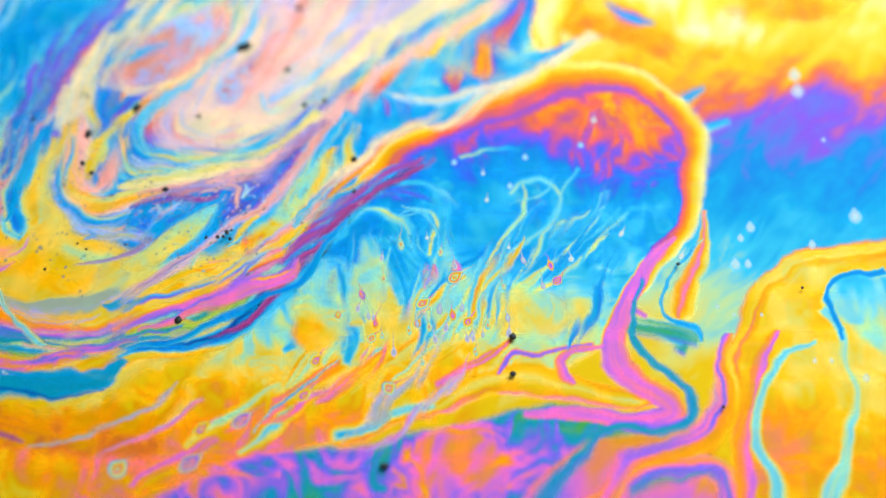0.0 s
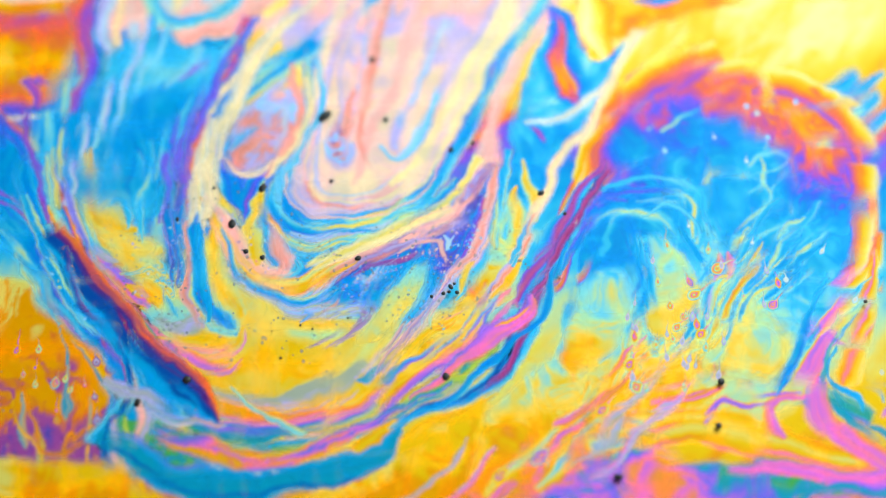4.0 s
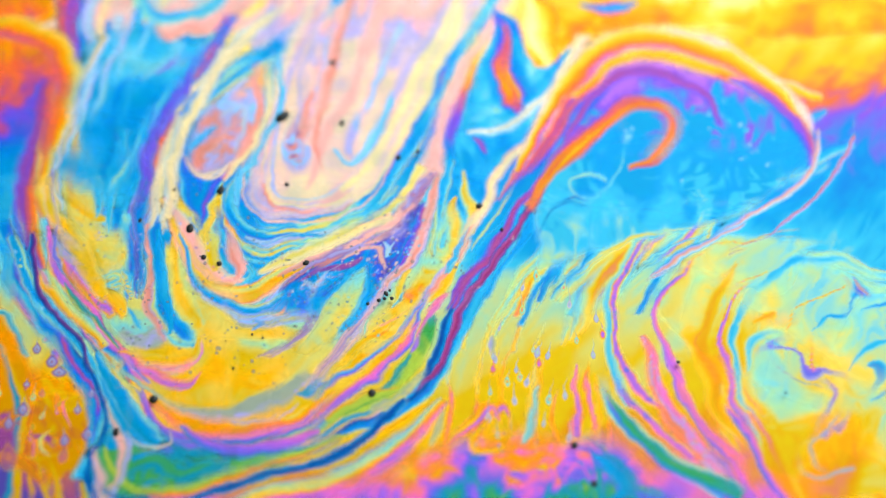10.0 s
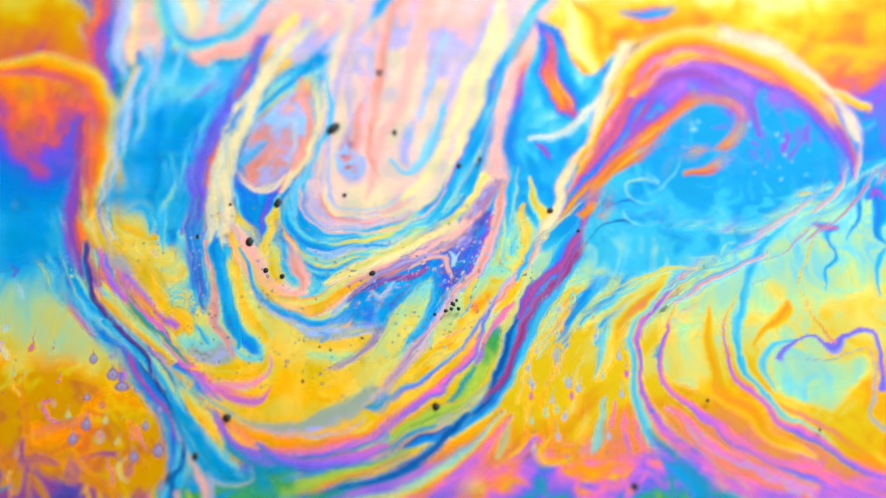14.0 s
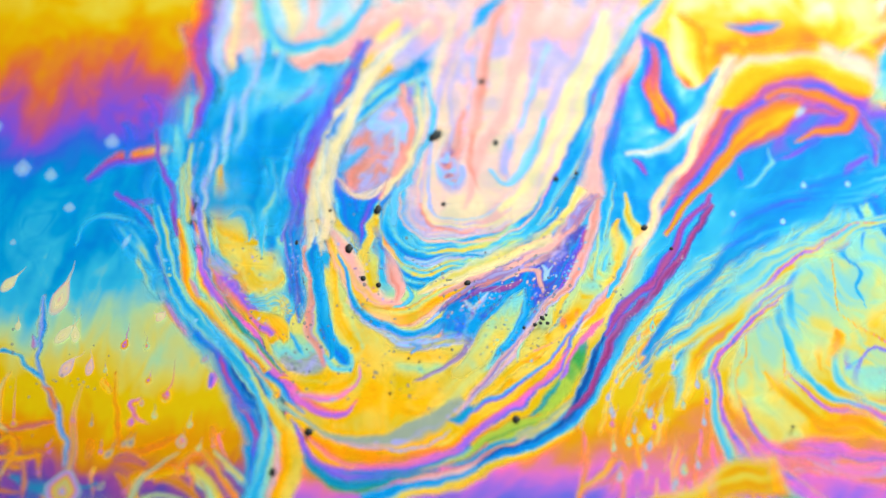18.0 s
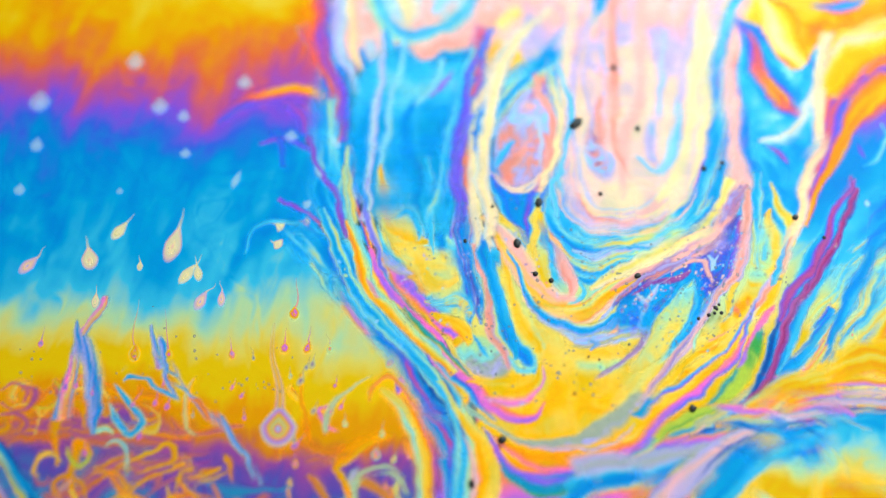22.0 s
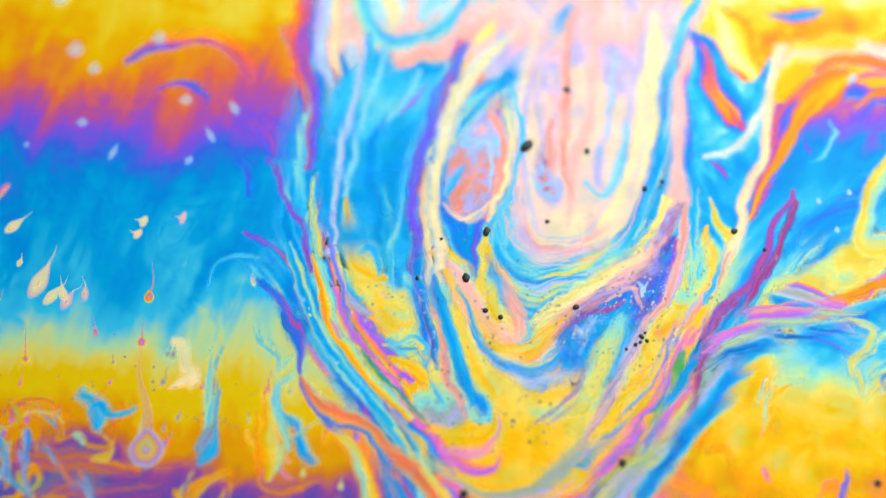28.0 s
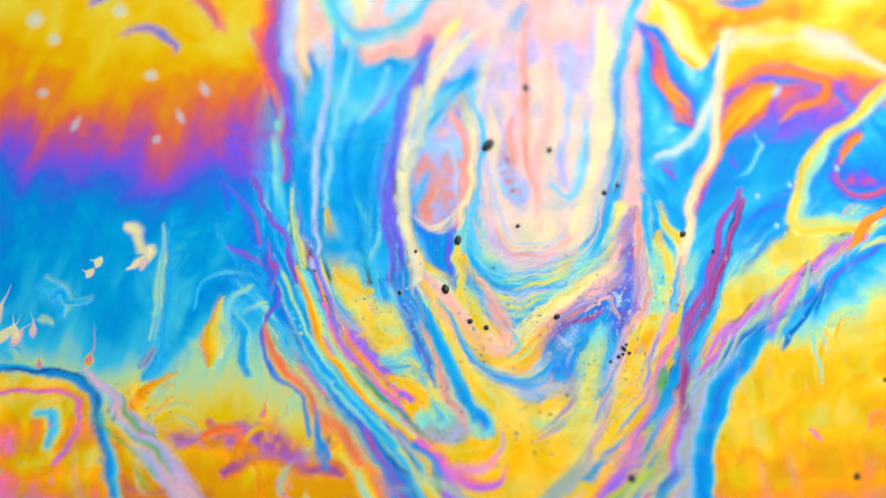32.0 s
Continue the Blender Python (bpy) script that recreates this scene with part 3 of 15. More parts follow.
DRIFT['m120'] = [14.6, -31.3, 14.6, -31.3, 14.6, -31.3, 14.6, -31.3, 14.6, -31.3, 14.6, -31.3, 14.6, -31.3, 14.6, -31.3, 14.6, -31.3, 14.6, -31.3, 14.6, -31.3, 14.6, -31.3, 14.6, -31.3, 14.6, -31.3, 14.6, -31.3, 14.6, -19.3, 15.6, -16.3, 17.6, -13.3, 19.6, -11.8, 21.6, -10.3, 23.6, -8.5, 24.6, -7.3, 25.3, -5.9, 25.0, -4.7, 24.1, -3.6, 23.6, -3.3, 22.3, -2.8, 20.1, -2.7, 17.9, -2.7, 17.5, -2.7, 18.8, -2.8]
DRIFT['m123'] = [-6.3, 3.4, -3.0, 3.4, 0.2, 3.1, 3.3, 2.6, 6.6, 2.2, 7.0, 1.5, 7.0, 1.1, 6.2, 1.0, 4.3, 0.9, 3.0, 1.0, 3.0, 1.1, 3.8, 1.6, 5.7, 1.4, 7.7, 1.1, 8.2, 1.1, 9.8, 0.5, 11.8, 0.2, 15.0, -0.1, 17.5, -0.1, 19.5, 0.2, 21.4, 0.6, 22.5, 1.0, 22.6, 1.1, 22.0, 1.1, 20.7, 0.8, 20.1, 0.6, 17.4, -0.2, 15.7, -0.3, 13.9, -0.3, 13.6, -0.3, 15.0, -0.3]
DRIFT['m125'] = [-6.3, -20.6, -3.0, -20.4, 0.2, -20.6, 3.3, -20.9, 6.6, -21.2, 7.0, -21.9, 7.0, -21.9, 6.2, -21.9, 4.3, -21.8, 3.0, -21.5, 3.0, -21.2, 3.8, -20.6, 5.7, -20.6, 7.7, -19.5, 8.2, -18.9, 9.8, -16.8, 11.8, -15.8, 15.0, -14.1, 17.5, -11.3, 19.5, -8.3, 21.4, -5.2, 22.5, -2.0, 22.6, -0.9, 22.0, 0.1, 20.7, 0.8, 20.1, 0.6, 17.4, -0.2, 15.7, -0.3, 13.9, -0.3, 13.6, -0.3, 15.0, -0.3]
DRIFT['m127'] = [15.6, 5.4, 18.2, 4.3, 21.0, 3.3, 23.5, 2.6, 24.7, 1.6, 24.7, 1.1, 21.7, -0.8, 19.1, -1.5, 13.9, -2.4, 10.7, -3.1, 8.6, -3.7, 8.1, -4.4, 9.2, -5.5, 10.8, -6.5, 11.4, -6.9, 12.0, -7.0, 13.7, -7.3, 17.5, -7.5, 20.8, -7.4, 23.2, -7.2, 25.4, -6.6, 26.8, -5.9, 27.0, -5.3, 26.3, -5.1, 24.7, -5.2, 24.0, -5.3, 21.3, -6.1, 19.5, -6.3, 18.1, -5.9, 18.0, -5.8, 19.6, -5.7]
DRIFT['m130'] = [-9.9, -3.1, -6.1, -3.9, -2.3, -4.6, 1.4, -5.2, 3.9, -5.8, 4.9, -5.3, 5.1, -5.5, 4.2, -5.3, 1.8, -4.9, 0.1, -4.8, -0.7, -4.6, -0.2, -4.6, 1.4, -5.1, 3.5, -5.5, 4.1, -5.7, 5.4, -6.2, 7.1, -6.5, 10.6, -6.4, 13.5, -6.4, 15.9, -6.1, 18.0, -5.6, 19.1, -5.1, 19.1, -4.5, 18.1, -4.6, 16.3, -5.1, 15.5, -5.3, 12.5, -6.7, 10.9, -7.2, 9.7, -7.5, 9.9, -7.5, 12.1, -7.7]
DRIFT['m131'] = [3.8, 8.8, 7.2, 10.2, 10.3, 11.3, 12.8, 11.5, 14.0, 11.4, 13.9, 10.4, 12.0, 4.0, 12.3, 5.2, 11.6, 6.8, 11.1, 7.7, 11.2, 8.7, 12.4, 9.1, 14.4, 9.0, 15.8, 9.1, 16.1, 9.3, 18.2, 8.9, 20.3, 8.5, 23.1, 8.4, 24.7, 8.7, 26.1, 9.0, 27.4, 9.7, 28.1, 9.8, 28.1, 10.2, 27.9, 11.9, 23.8, 6.9, 23.1, 6.7, 21.6, 6.4, 20.5, 6.5, 18.6, 6.8, 17.9, 6.9, 18.8, 7.5]
DRIFT['m134'] = [11.7, 15.9, 12.2, 16.1, 12.9, 16.4, 13.4, 16.6, 13.4, 16.4, 13.6, 16.3, 13.1, 15.9, 12.5, 15.9, 11.0, 16.1, 10.0, 16.3, 9.8, 16.4, 10.6, 16.3, 11.8, 15.8, 12.2, 15.7, 12.4, 15.7, 15.2, 15.1, 17.5, 14.8, 20.3, 14.8, 21.6, 15.1, 22.7, 15.7, 23.8, 16.4, 24.5, 17.2, 24.5, 17.5, 23.9, 17.5, 23.2, 16.5, 22.9, 16.2, 20.8, 15.8, 20.2, 15.8, 18.9, 16.2, 18.0, 16.4, 18.0, 16.8]
DRIFT['m137'] = [13.9, 10.0, 17.2, 10.1, 20.7, 10.3, 23.2, 10.6, 24.6, 10.7, 24.9, 10.7, 24.9, 9.9, 24.1, 9.5, 22.2, 8.8, 20.9, 8.5, 20.4, 8.5, 21.3, 8.1, 22.9, 7.7, 23.7, 7.9, 23.7, 8.2, 24.9, 7.5, 26.7, 6.7, 29.4, 6.6, 31.2, 7.1, 32.8, 7.6, 34.2, 8.4, 35.1, 8.8, 35.0, 9.3, 34.7, 10.5, 33.3, 9.7, 32.6, 9.4, 30.7, 8.5, 29.6, 8.2, 27.8, 8.5, 27.2, 8.9, 27.8, 9.7]
DRIFT['m140'] = [7.5, 15.4, 8.0, 15.4, 8.9, 15.5, 9.4, 15.3, 9.7, 15.0, 9.8, 14.8, 9.5, 14.4, 8.9, 14.4, 7.5, 14.5, 6.4, 14.5, 6.2, 14.8, 7.0, 14.8, 8.4, 14.3, 9.0, 14.0, 9.3, 14.0, 11.9, 13.6, 14.1, 13.1, 17.1, 13.1, 18.6, 13.3, 19.9, 13.7, 21.0, 14.4, 21.8, 15.1, 21.7, 15.4, 21.1, 15.4, 19.9, 14.9, 19.4, 14.7, 17.8, 13.4, 17.2, 13.7, 15.7, 14.0, 15.0, 14.3, 15.0, 14.6]
DRIFT['m143'] = [-8.4, -0.3, -4.6, 0.0, -1.4, 0.4, 2.4, -0.7, 5.6, -2.1, 6.3, -2.7, 7.7, -3.8, 6.3, -3.1, 3.5, -2.2, 2.1, -1.7, 2.2, -1.9, 2.7, -2.1, 3.4, -2.1, 4.2, -2.1, 4.8, -2.1, 8.6, -1.7, 10.4, -2.2, 13.0, -2.6, 15.4, -3.2, 17.8, -2.8, 19.8, -2.0, 20.5, -1.0, 20.8, -1.4, 20.6, -1.2, 20.2, -1.0, 19.6, -1.0, 16.1, -1.0, 14.3, -1.3, 13.2, -1.4, 13.0, -1.7, 12.8, -2.1]
DRIFT['m144'] = [1.5, 9.2, 4.9, 10.0, 7.6, 10.5, 10.5, 10.4, 12.9, 10.2, 13.5, 10.0, 14.3, 9.2, 13.3, 9.4, 12.7, 9.4, 12.2, 9.2, 12.7, 9.1, 13.3, 9.0, 14.1, 8.8, 15.1, 8.7, 15.4, 8.7, 18.9, 8.6, 20.2, 8.6, 21.8, 8.8, 23.1, 9.0, 24.8, 9.4, 27.0, 10.7, 28.2, 11.5, 27.8, 12.3, 27.3, 12.7, 26.5, 12.9, 25.8, 12.7, 23.3, 10.5, 21.6, 10.4, 20.6, 10.5, 20.2, 10.4, 19.5, 10.0]
DRIFT['m145'] = [-20.4, 7.2, -18.6, 5.7, -16.2, 3.9, -13.6, 2.5, -11.9, 1.4, -11.5, 1.1, -11.3, 0.8, -11.8, 0.8, -13.3, 0.9, -14.3, 1.1, -14.6, 1.4, -14.1, 1.5, -12.6, 1.0, -10.9, 0.3, -10.2, 0.1, -8.3, -0.2, -6.3, -0.1, -2.9, -0.2, -0.3, -0.4, 2.0, -0.2, 4.3, 0.3, 5.5, 0.6, 5.8, 0.6, 5.2, 0.1, 3.8, -0.5, 3.2, -0.9, 0.8, -2.0, -0.4, -2.1, -1.6, -2.3, -1.6, -2.4, 0.2, -2.5]
DRIFT['m147'] = [-17.7, 8.9, -16.2, 7.5, -14.0, 5.9, -11.7, 4.6, -10.3, 3.6, -9.9, 3.3, -9.8, 3.0, -10.3, 3.1, -11.7, 3.2, -12.7, 3.5, -13.1, 3.8, -12.5, 3.9, -11.0, 3.3, -9.4, 2.7, -8.8, 2.5, -6.9, 2.3, -4.8, 2.3, -1.4, 2.2, 1.1, 2.1, 3.3, 2.3, 5.5, 2.8, 6.7, 3.3, 6.9, 3.3, 6.2, 2.9, 4.8, 2.2, 4.2, 2.0, 1.9, 0.9, 0.7, 0.8, -0.6, 0.8, -0.8, 0.7, 0.7, 0.6]
DRIFT['m149'] = [-16.0, 3.6, -13.3, 2.2, -10.1, 1.0, -6.9, -0.1, -4.8, -0.8, -4.3, -1.0, -4.0, -1.2, -4.6, -1.2, -6.5, -1.2, -7.7, -1.0, -8.2, -0.8, -7.5, -0.6, -5.9, -1.1, -3.9, -1.6, -3.2, -1.7, -1.5, -2.0, 0.4, -2.1, 3.8, -2.2, 6.4, -2.3, 8.9, -2.1, 11.0, -1.7, 12.1, -1.3, 12.2, -1.2, 11.5, -1.7, 10.1, -2.2, 9.4, -2.5, 6.8, -3.8, 5.4, -4.0, 4.2, -4.0, 4.3, -4.0, 6.3, -4.1]
DRIFT['m150'] = [-12.2, 1.1, -8.7, 0.0, -5.2, -1.0, -1.6, -1.7, 0.6, -2.3, 1.1, -2.4, 1.4, -2.8, 0.6, -2.9, -1.7, -3.1, -3.1, -3.0, -3.7, -2.8, -3.1, -2.7, -1.4, -3.1, 0.7, -3.6, 1.4, -3.7, 2.9, -4.2, 4.6, -4.4, 8.0, -4.5, 10.8, -4.5, 13.2, -4.3, 15.3, -3.9, 16.3, -3.4, 16.3, -3.3, 15.5, -3.7, 13.9, -4.3, 13.1, -4.6, 10.3, -6.0, 8.8, -6.3, 7.7, -6.3, 7.9, -6.3, 10.0, -6.3]
DRIFT['m151'] = [-14.5, -4.3, -10.2, -5.2, -6.2, -6.1, -2.2, -6.9, 0.4, -7.5, 1.1, -7.7, 1.4, -8.1, 0.4, -8.4, -2.2, -8.7, -3.8, -8.7, -4.6, -8.6, -4.1, -8.5, -2.4, -9.0, -0.4, -9.5, 0.4, -9.6, 1.5, -10.1, 2.9, -10.2, 6.1, -10.1, 8.9, -10.1, 11.3, -9.9, 13.2, -9.5, 13.9, -9.3, 13.7, -9.6, 12.9, -10.5, 11.7, -11.3, 11.1, -11.7, 8.5, -13.3, 7.3, -13.6, 6.9, -13.7, 7.3, -13.8, 9.9, -13.9]
DRIFT['m154'] = [-26.6, -1.2, -23.5, -3.1, -19.8, -5.1, -16.1, -6.8, -13.5, -8.0, -12.8, -8.3, -11.9, -8.8, -12.4, -9.0, -14.3, -9.2, -15.5, -9.1, -16.0, -8.9, -15.4, -9.0, -13.7, -9.5, -11.6, -10.1, -10.8, -10.4, -9.5, -10.9, -8.2, -10.8, -4.9, -11.4, -2.0, -11.6, 0.8, -11.6, 3.1, -11.5, 4.3, -11.5, 4.8, -11.9, 4.6, -12.6, 3.6, -13.3, 3.0, -13.6, 0.5, -14.9, -0.8, -15.3, -1.4, -15.4, -1.1, -15.5, 1.5, -15.5]
DRIFT['m155'] = [-30.7, -2.2, -27.6, -4.3, -23.9, -6.5, -19.7, -7.7, -16.9, -8.9, -16.2, -9.2, -14.8, -9.9, -15.0, -10.3, -16.5, -10.8, -17.6, -10.8, -17.8, -10.8, -17.1, -11.0, -15.3, -11.6, -13.2, -12.3, -12.4, -12.6, -11.2, -13.3, -10.1, -13.2, -6.6, -14.0, -3.7, -14.2, -0.9, -14.3, 1.4, -14.1, 2.7, -14.0, 3.1, -14.3, 2.9, -15.0, 1.9, -15.8, 1.3, -16.1, -1.2, -17.4, -2.5, -17.7, -3.1, -17.9, -2.7, -18.0, -0.2, -18.1]
DRIFT['m156'] = [-4.1, 6.2, -1.6, 5.4, 1.2, 4.6, 3.9, 4.0, 5.8, 3.5, 6.2, 3.3, 6.1, 2.9, 5.4, 2.8, 3.5, 2.7, 2.2, 2.8, 1.7, 3.1, 2.4, 3.1, 4.1, 2.6, 6.0, 2.3, 6.5, 2.2, 8.3, 1.7, 10.3, 1.3, 13.6, 1.1, 16.1, 1.2, 18.1, 1.5, 20.0, 1.9, 21.1, 2.3, 21.1, 2.5, 20.4, 2.3, 19.0, 2.0, 18.3, 1.7, 15.7, 0.8, 14.1, 0.6, 12.5, 0.8, 12.2, 0.9, 13.5, 0.9]
DRIFT['m157'] = [-11.5, 13.3, -10.9, 11.9, -9.6, 10.6, -7.9, 9.3, -6.9, 8.4, -6.7, 8.2, -6.8, 7.9, -7.2, 7.9, -8.5, 8.1, -9.4, 8.4, -9.6, 8.7, -9.0, 8.8, -7.6, 8.2, -6.4, 7.6, -6.0, 7.4, -3.8, 7.2, -1.6, 7.2, 1.8, 7.1, 3.9, 7.1, 5.9, 7.4, 7.7, 8.0, 8.8, 8.5, 9.0, 8.7, 8.4, 8.4, 7.1, 7.9, 6.4, 7.5, 4.4, 6.5, 3.5, 6.6, 2.0, 6.7, 1.6, 6.7, 2.5, 6.7]
DRIFT['m158'] = [-21.3, 22.6, -20.5, 20.8, -19.0, 19.0, -17.2, 17.4, -15.9, 16.4, -15.6, 16.2, -15.3, 16.1, -15.4, 16.1, -15.7, 16.5, -16.7, 16.7, -17.0, 16.9, -16.5, 16.8, -15.1, 15.8, -14.9, 14.8, -14.5, 14.5, -12.4, 14.2, -10.0, 14.5, -6.9, 14.5, -5.2, 14.4, -3.6, 14.8, -2.0, 15.5, -0.8, 16.3, -0.7, 16.3, -1.3, 15.8, -1.4, 16.2, -1.9, 15.9, -3.0, 15.2, -3.3, 15.4, -4.2, 15.8, -4.8, 15.8, -4.9, 15.7]
DRIFT['m160'] = [-30.8, 10.1, -28.9, 7.8, -26.1, 5.6, -23.3, 3.6, -22.0, 3.4, -21.8, 3.5, -21.6, 4.3, -21.7, 4.9, -22.4, 5.6, -23.0, 5.3, -23.2, 5.1, -22.6, 4.5, -21.3, 3.6, -20.1, 2.7, -19.7, 2.5, -17.5, 2.3, -15.3, 2.3, -11.9, 1.5, -9.5, 1.4, -7.1, 1.5, -4.7, 2.1, -3.3, 2.5, -2.8, 2.5, -3.2, 2.0, -4.4, 1.3, -5.0, 1.0, -6.9, -0.2, -7.8, -0.3, -8.8, -0.3, -8.9, -0.3, -7.4, -0.5]
DRIFT['m163'] = [-27.2, 4.3, -24.6, 2.3, -21.5, 0.4, -18.5, -1.4, -16.3, -2.7, -15.7, -3.1, -15.1, -3.7, -15.5, -3.8, -17.0, -3.8, -18.1, -3.6, -18.6, -3.2, -17.8, -3.3, -16.2, -3.9, -14.2, -4.6, -13.4, -4.9, -11.6, -5.2, -9.8, -5.1, -6.4, -5.5, -3.6, -5.7, -1.0, -5.7, 1.4, -5.3, 2.7, -5.1, 3.0, -5.3, 2.6, -5.9, 1.4, -6.6, 0.8, -7.0, -1.6, -8.2, -2.8, -8.6, -3.5, -8.8, -3.2, -9.0, -0.9, -9.0]
GROUPS = {
    'swirl': ['m145', 'm147', 'm149', 'm150', 'm151', 'm154', 'm155', 'm156', 'm157', 'm134', 'm140', 'm29', 'm34', 'm109', 'm158', 'm163', 'm123', 'm130', 'm110', 'm160'],
    'right': ['m137', 'm131', 'm119', 'm127', 'm0', 'm11', 'm14', 'm17', 'm20', 'm23', 'm26', 'm1', 'm6', 'm2', 'm96', 'm87', 'm67', 'm73', 'm134', 'm140', 'm151', 'm123'],
    'left': ['m35', 'm38', 'm41', 'm44', 'm47', 'm50', 'm53', 'm76', 'm79', 'm83', 'm58', 'm61', 'm99', 'm102', 'm105', 'm91', 'm110', 'm70'],
    'low': ['m120', 'm56', 'm57', 'm86', 'm95', 'm94'],
    'lobe': ['m116', 'm117', 'm118'],
    'wedge': ['m89', 'm98', 'm69', 'm125'],
    'roll': ['m143', 'm144'],
    'vortex': ['m64', 'm65', 'm66'],
}

# films that come in or leave while the rest drifts on: marks of their parent group, and their own shift (t, du, dv)
SHIFTED = {
    'brim': (['m110', 'm158', 'm29', 'm145', 'm147', 'm163'], [(6.5, 0, 0), (13, 0, 10), (16.5, 0, 18.7), (19, 0, 21.3), (32, 0, 30)]),
    'arch': (GROUPS['right'][:13] + ['m73', 'm134', 'm140', 'm151', 'm123'], [(4.5, 0, 0), (9, 32, 0), (32, 50, 0)]),
    'archb': (GROUPS['right'], [(0, 0, 9), (4, 0, 8), (4.5, 0, 6), (6.5, 0, 0)]),
    'late': (GROUPS['left'], [(0, 0, -17), (26, 0, -15), (26.5, 0, -12), (28.5, 0, 0)]),
    'corner': (GROUPS['left'], [(0, -16, -12), (26, -9, -8), (28.5, -3, -3), (31, 0, 0)]),
    'curl': (['m110', 'm160', 'm29'], [(0, 0, -13), (16.5, 0, -9), (17.5, 0, -6.2), (19, 0, -2), (21, 0, 0)]),
    'brink': (['m110', 'm160', 'm29'], [(14.3, 0, 0), (16.5, 0, -5), (19, 0, -11), (24, 0, -16)]),
    'tongue': (GROUPS['swirl'], [(13.5, 0, 0), (16.5, 1, -6), (19, 2, -16)]),
    'dawn': (GROUPS['swirl'], [(4.4, 0, 0), (7, 0, -24)]),
    'bed': (GROUPS['left'], [(19, 0, -7), (22, 0, -1.5), (24, 0, 0), (26.3, 0, 0), (28.5, 0, -14)]),
    'hollow': (GROUPS['right'], [(4.4, 40, 6), (6.4, 0, 0), (14.3, 0, 0), (16.5, 12, 12), (32, 24, 24)]),
    'dome': (GROUPS['low'], [(26.3, 0, 0), (28.5, 6, -22), (32, 6, -30)]),
    'strip': (GROUPS['swirl'], [(16.5, 4, -18), (20, 3, -9), (22.5, 0, 0)]),
    'pond': (GROUPS['left'], [(14.3, 0, -16), (16.5, 0, 0), (21.2, 0, 0), (23.5, 0, -14)]),
    'eve': (GROUPS['swirl'], [(4.4, -42, 0), (6.3, 0, 0), (14.2, 0, 0), (16.5, -48, 0), (22, -75, 0)]),
    'rill': (GROUPS['swirl'], [(14.3, 0, 0), (16.5, -1, -20)]),
    'sump': (['m110', 'm160', 'm29'], [(9.5, 0, 0), (13, -9, -6), (19, -9, -20)]),
    'bank': (['m110', 'm160', 'm29'], [(0, 0, 0)]),
}


def tracks(group):
    """The paths of a group's marks: mark, time, (u, v)."""
    names, shift = SHIFTED.get(group) or (GROUPS[group], [(0, 0, 0)])
    marks = np.array([DRIFT[g] for g in names], float).reshape(len(names), len(TIMES), 2)
    for k in (0, 1):
        marks[:, :, k] += np.interp(TIMES, [r[0] for r in shift], [r[k + 1] for r in shift])
    return marks



def carried(group, u, v, since):
    """Where a point of the film at (u, v) at the time since goes: rows of t, u, v, degrees, by the marks near it."""
    marks = tracks(group)
    start = np.array([[np.interp(since, TIMES, m[:, k]) for k in (0, 1)] for m in marks])
    near = 1 / (((start - (u, v)) ** 2).sum(1) + 10.0) ** 1.7
    near /= near.sum()
    middle = near @ start
    arms, here = start - middle, np.array((u, v)) - middle
    rows = []
    for i, t in enumerate(TIMES):
        centre = near @ marks[:, i]
        now = marks[:, i] - centre
        turn = math.atan2((near * (arms[:, 0] * now[:, 1] - arms[:, 1] * now[:, 0])).sum(), (near * (arms * now).sum(1)).sum())
        c, s = math.cos(turn), math.sin(turn)
        rows.append((t, centre[0] + c * here[0] - s * here[1], centre[1] + s * here[0] + c * here[1], math.degrees(turn)))
    for i in range(1, len(rows)):
        t, x, y, a = rows[i]
        while a - rows[i - 1][3] > 180:
            a -= 360
        while a - rows[i - 1][3] < -180:
            a += 360
        rows[i] = (t, x, y, a)
    return rows


MOVES = []
LATTICE = np.random.RandomState(4).rand(128, 128) * 2 - 1


def ripple(x, y, seed=0.0):
    """Smooth noise from -1 to 1 over arrays."""
    x, y = np.asarray(x) + seed * 17.31, np.asarray(y) + seed * 9.73
    i, j = np.floor(x).astype(int), np.floor(y).astype(int)
    f, g = x - i, y - j
    f, g = f * f * f * (f * (f * 6 - 15) + 10), g * g * g * (g * (g * 6 - 15) + 10)
    i, j, k, l = i % 128, j % 128, (i + 1) % 128, (j + 1) % 128
    return (LATTICE[i, j] * (1 - f) + LATTICE[k, j] * f) * (1 - g) + (LATTICE[i, l] * (1 - f) + LATTICE[k, l] * f) * g


def marble(x, y, seed=0.0):
    """Folded, drawn-out noise, like ink in a stream."""
    a = ripple(x * 0.5, y * 0.5, seed + 1) + 0.5 * ripple(x, y, seed + 2)
    b = ripple(x * 0.5, y * 0.5, seed + 3) + 0.5 * ripple(x, y, seed + 4)
    return 0.6 * ripple(x + 1.6 * a, y + 1.6 * b, seed + 5) + 0.4 * ripple(2.3 * x + 2 * b, 2.3 * y + 2 * a, seed + 6)


def wisps(x, y, seed=0.0):
    """Fine curling filaments, folded twice."""
    a, b = ripple(x * 0.35, y * 0.35, seed), ripple(x * 0.35, y * 0.35, seed + 1)
    c = ripple(x * 0.6 + 2.4 * a, y * 0.6 + 2.4 * b, seed + 2)
    d = ripple(x * 0.6 + 2.4 * b, y * 0.6 - 2.4 * a, seed + 3)
    return 0.7 * ripple(x * 0.8 + 2.2 * c, y * 0.8 + 2.2 * d, seed + 4) + 0.4 * ripple(x * 1.9 + 2.6 * d, y * 1.9 + 2.6 * c, seed + 5)


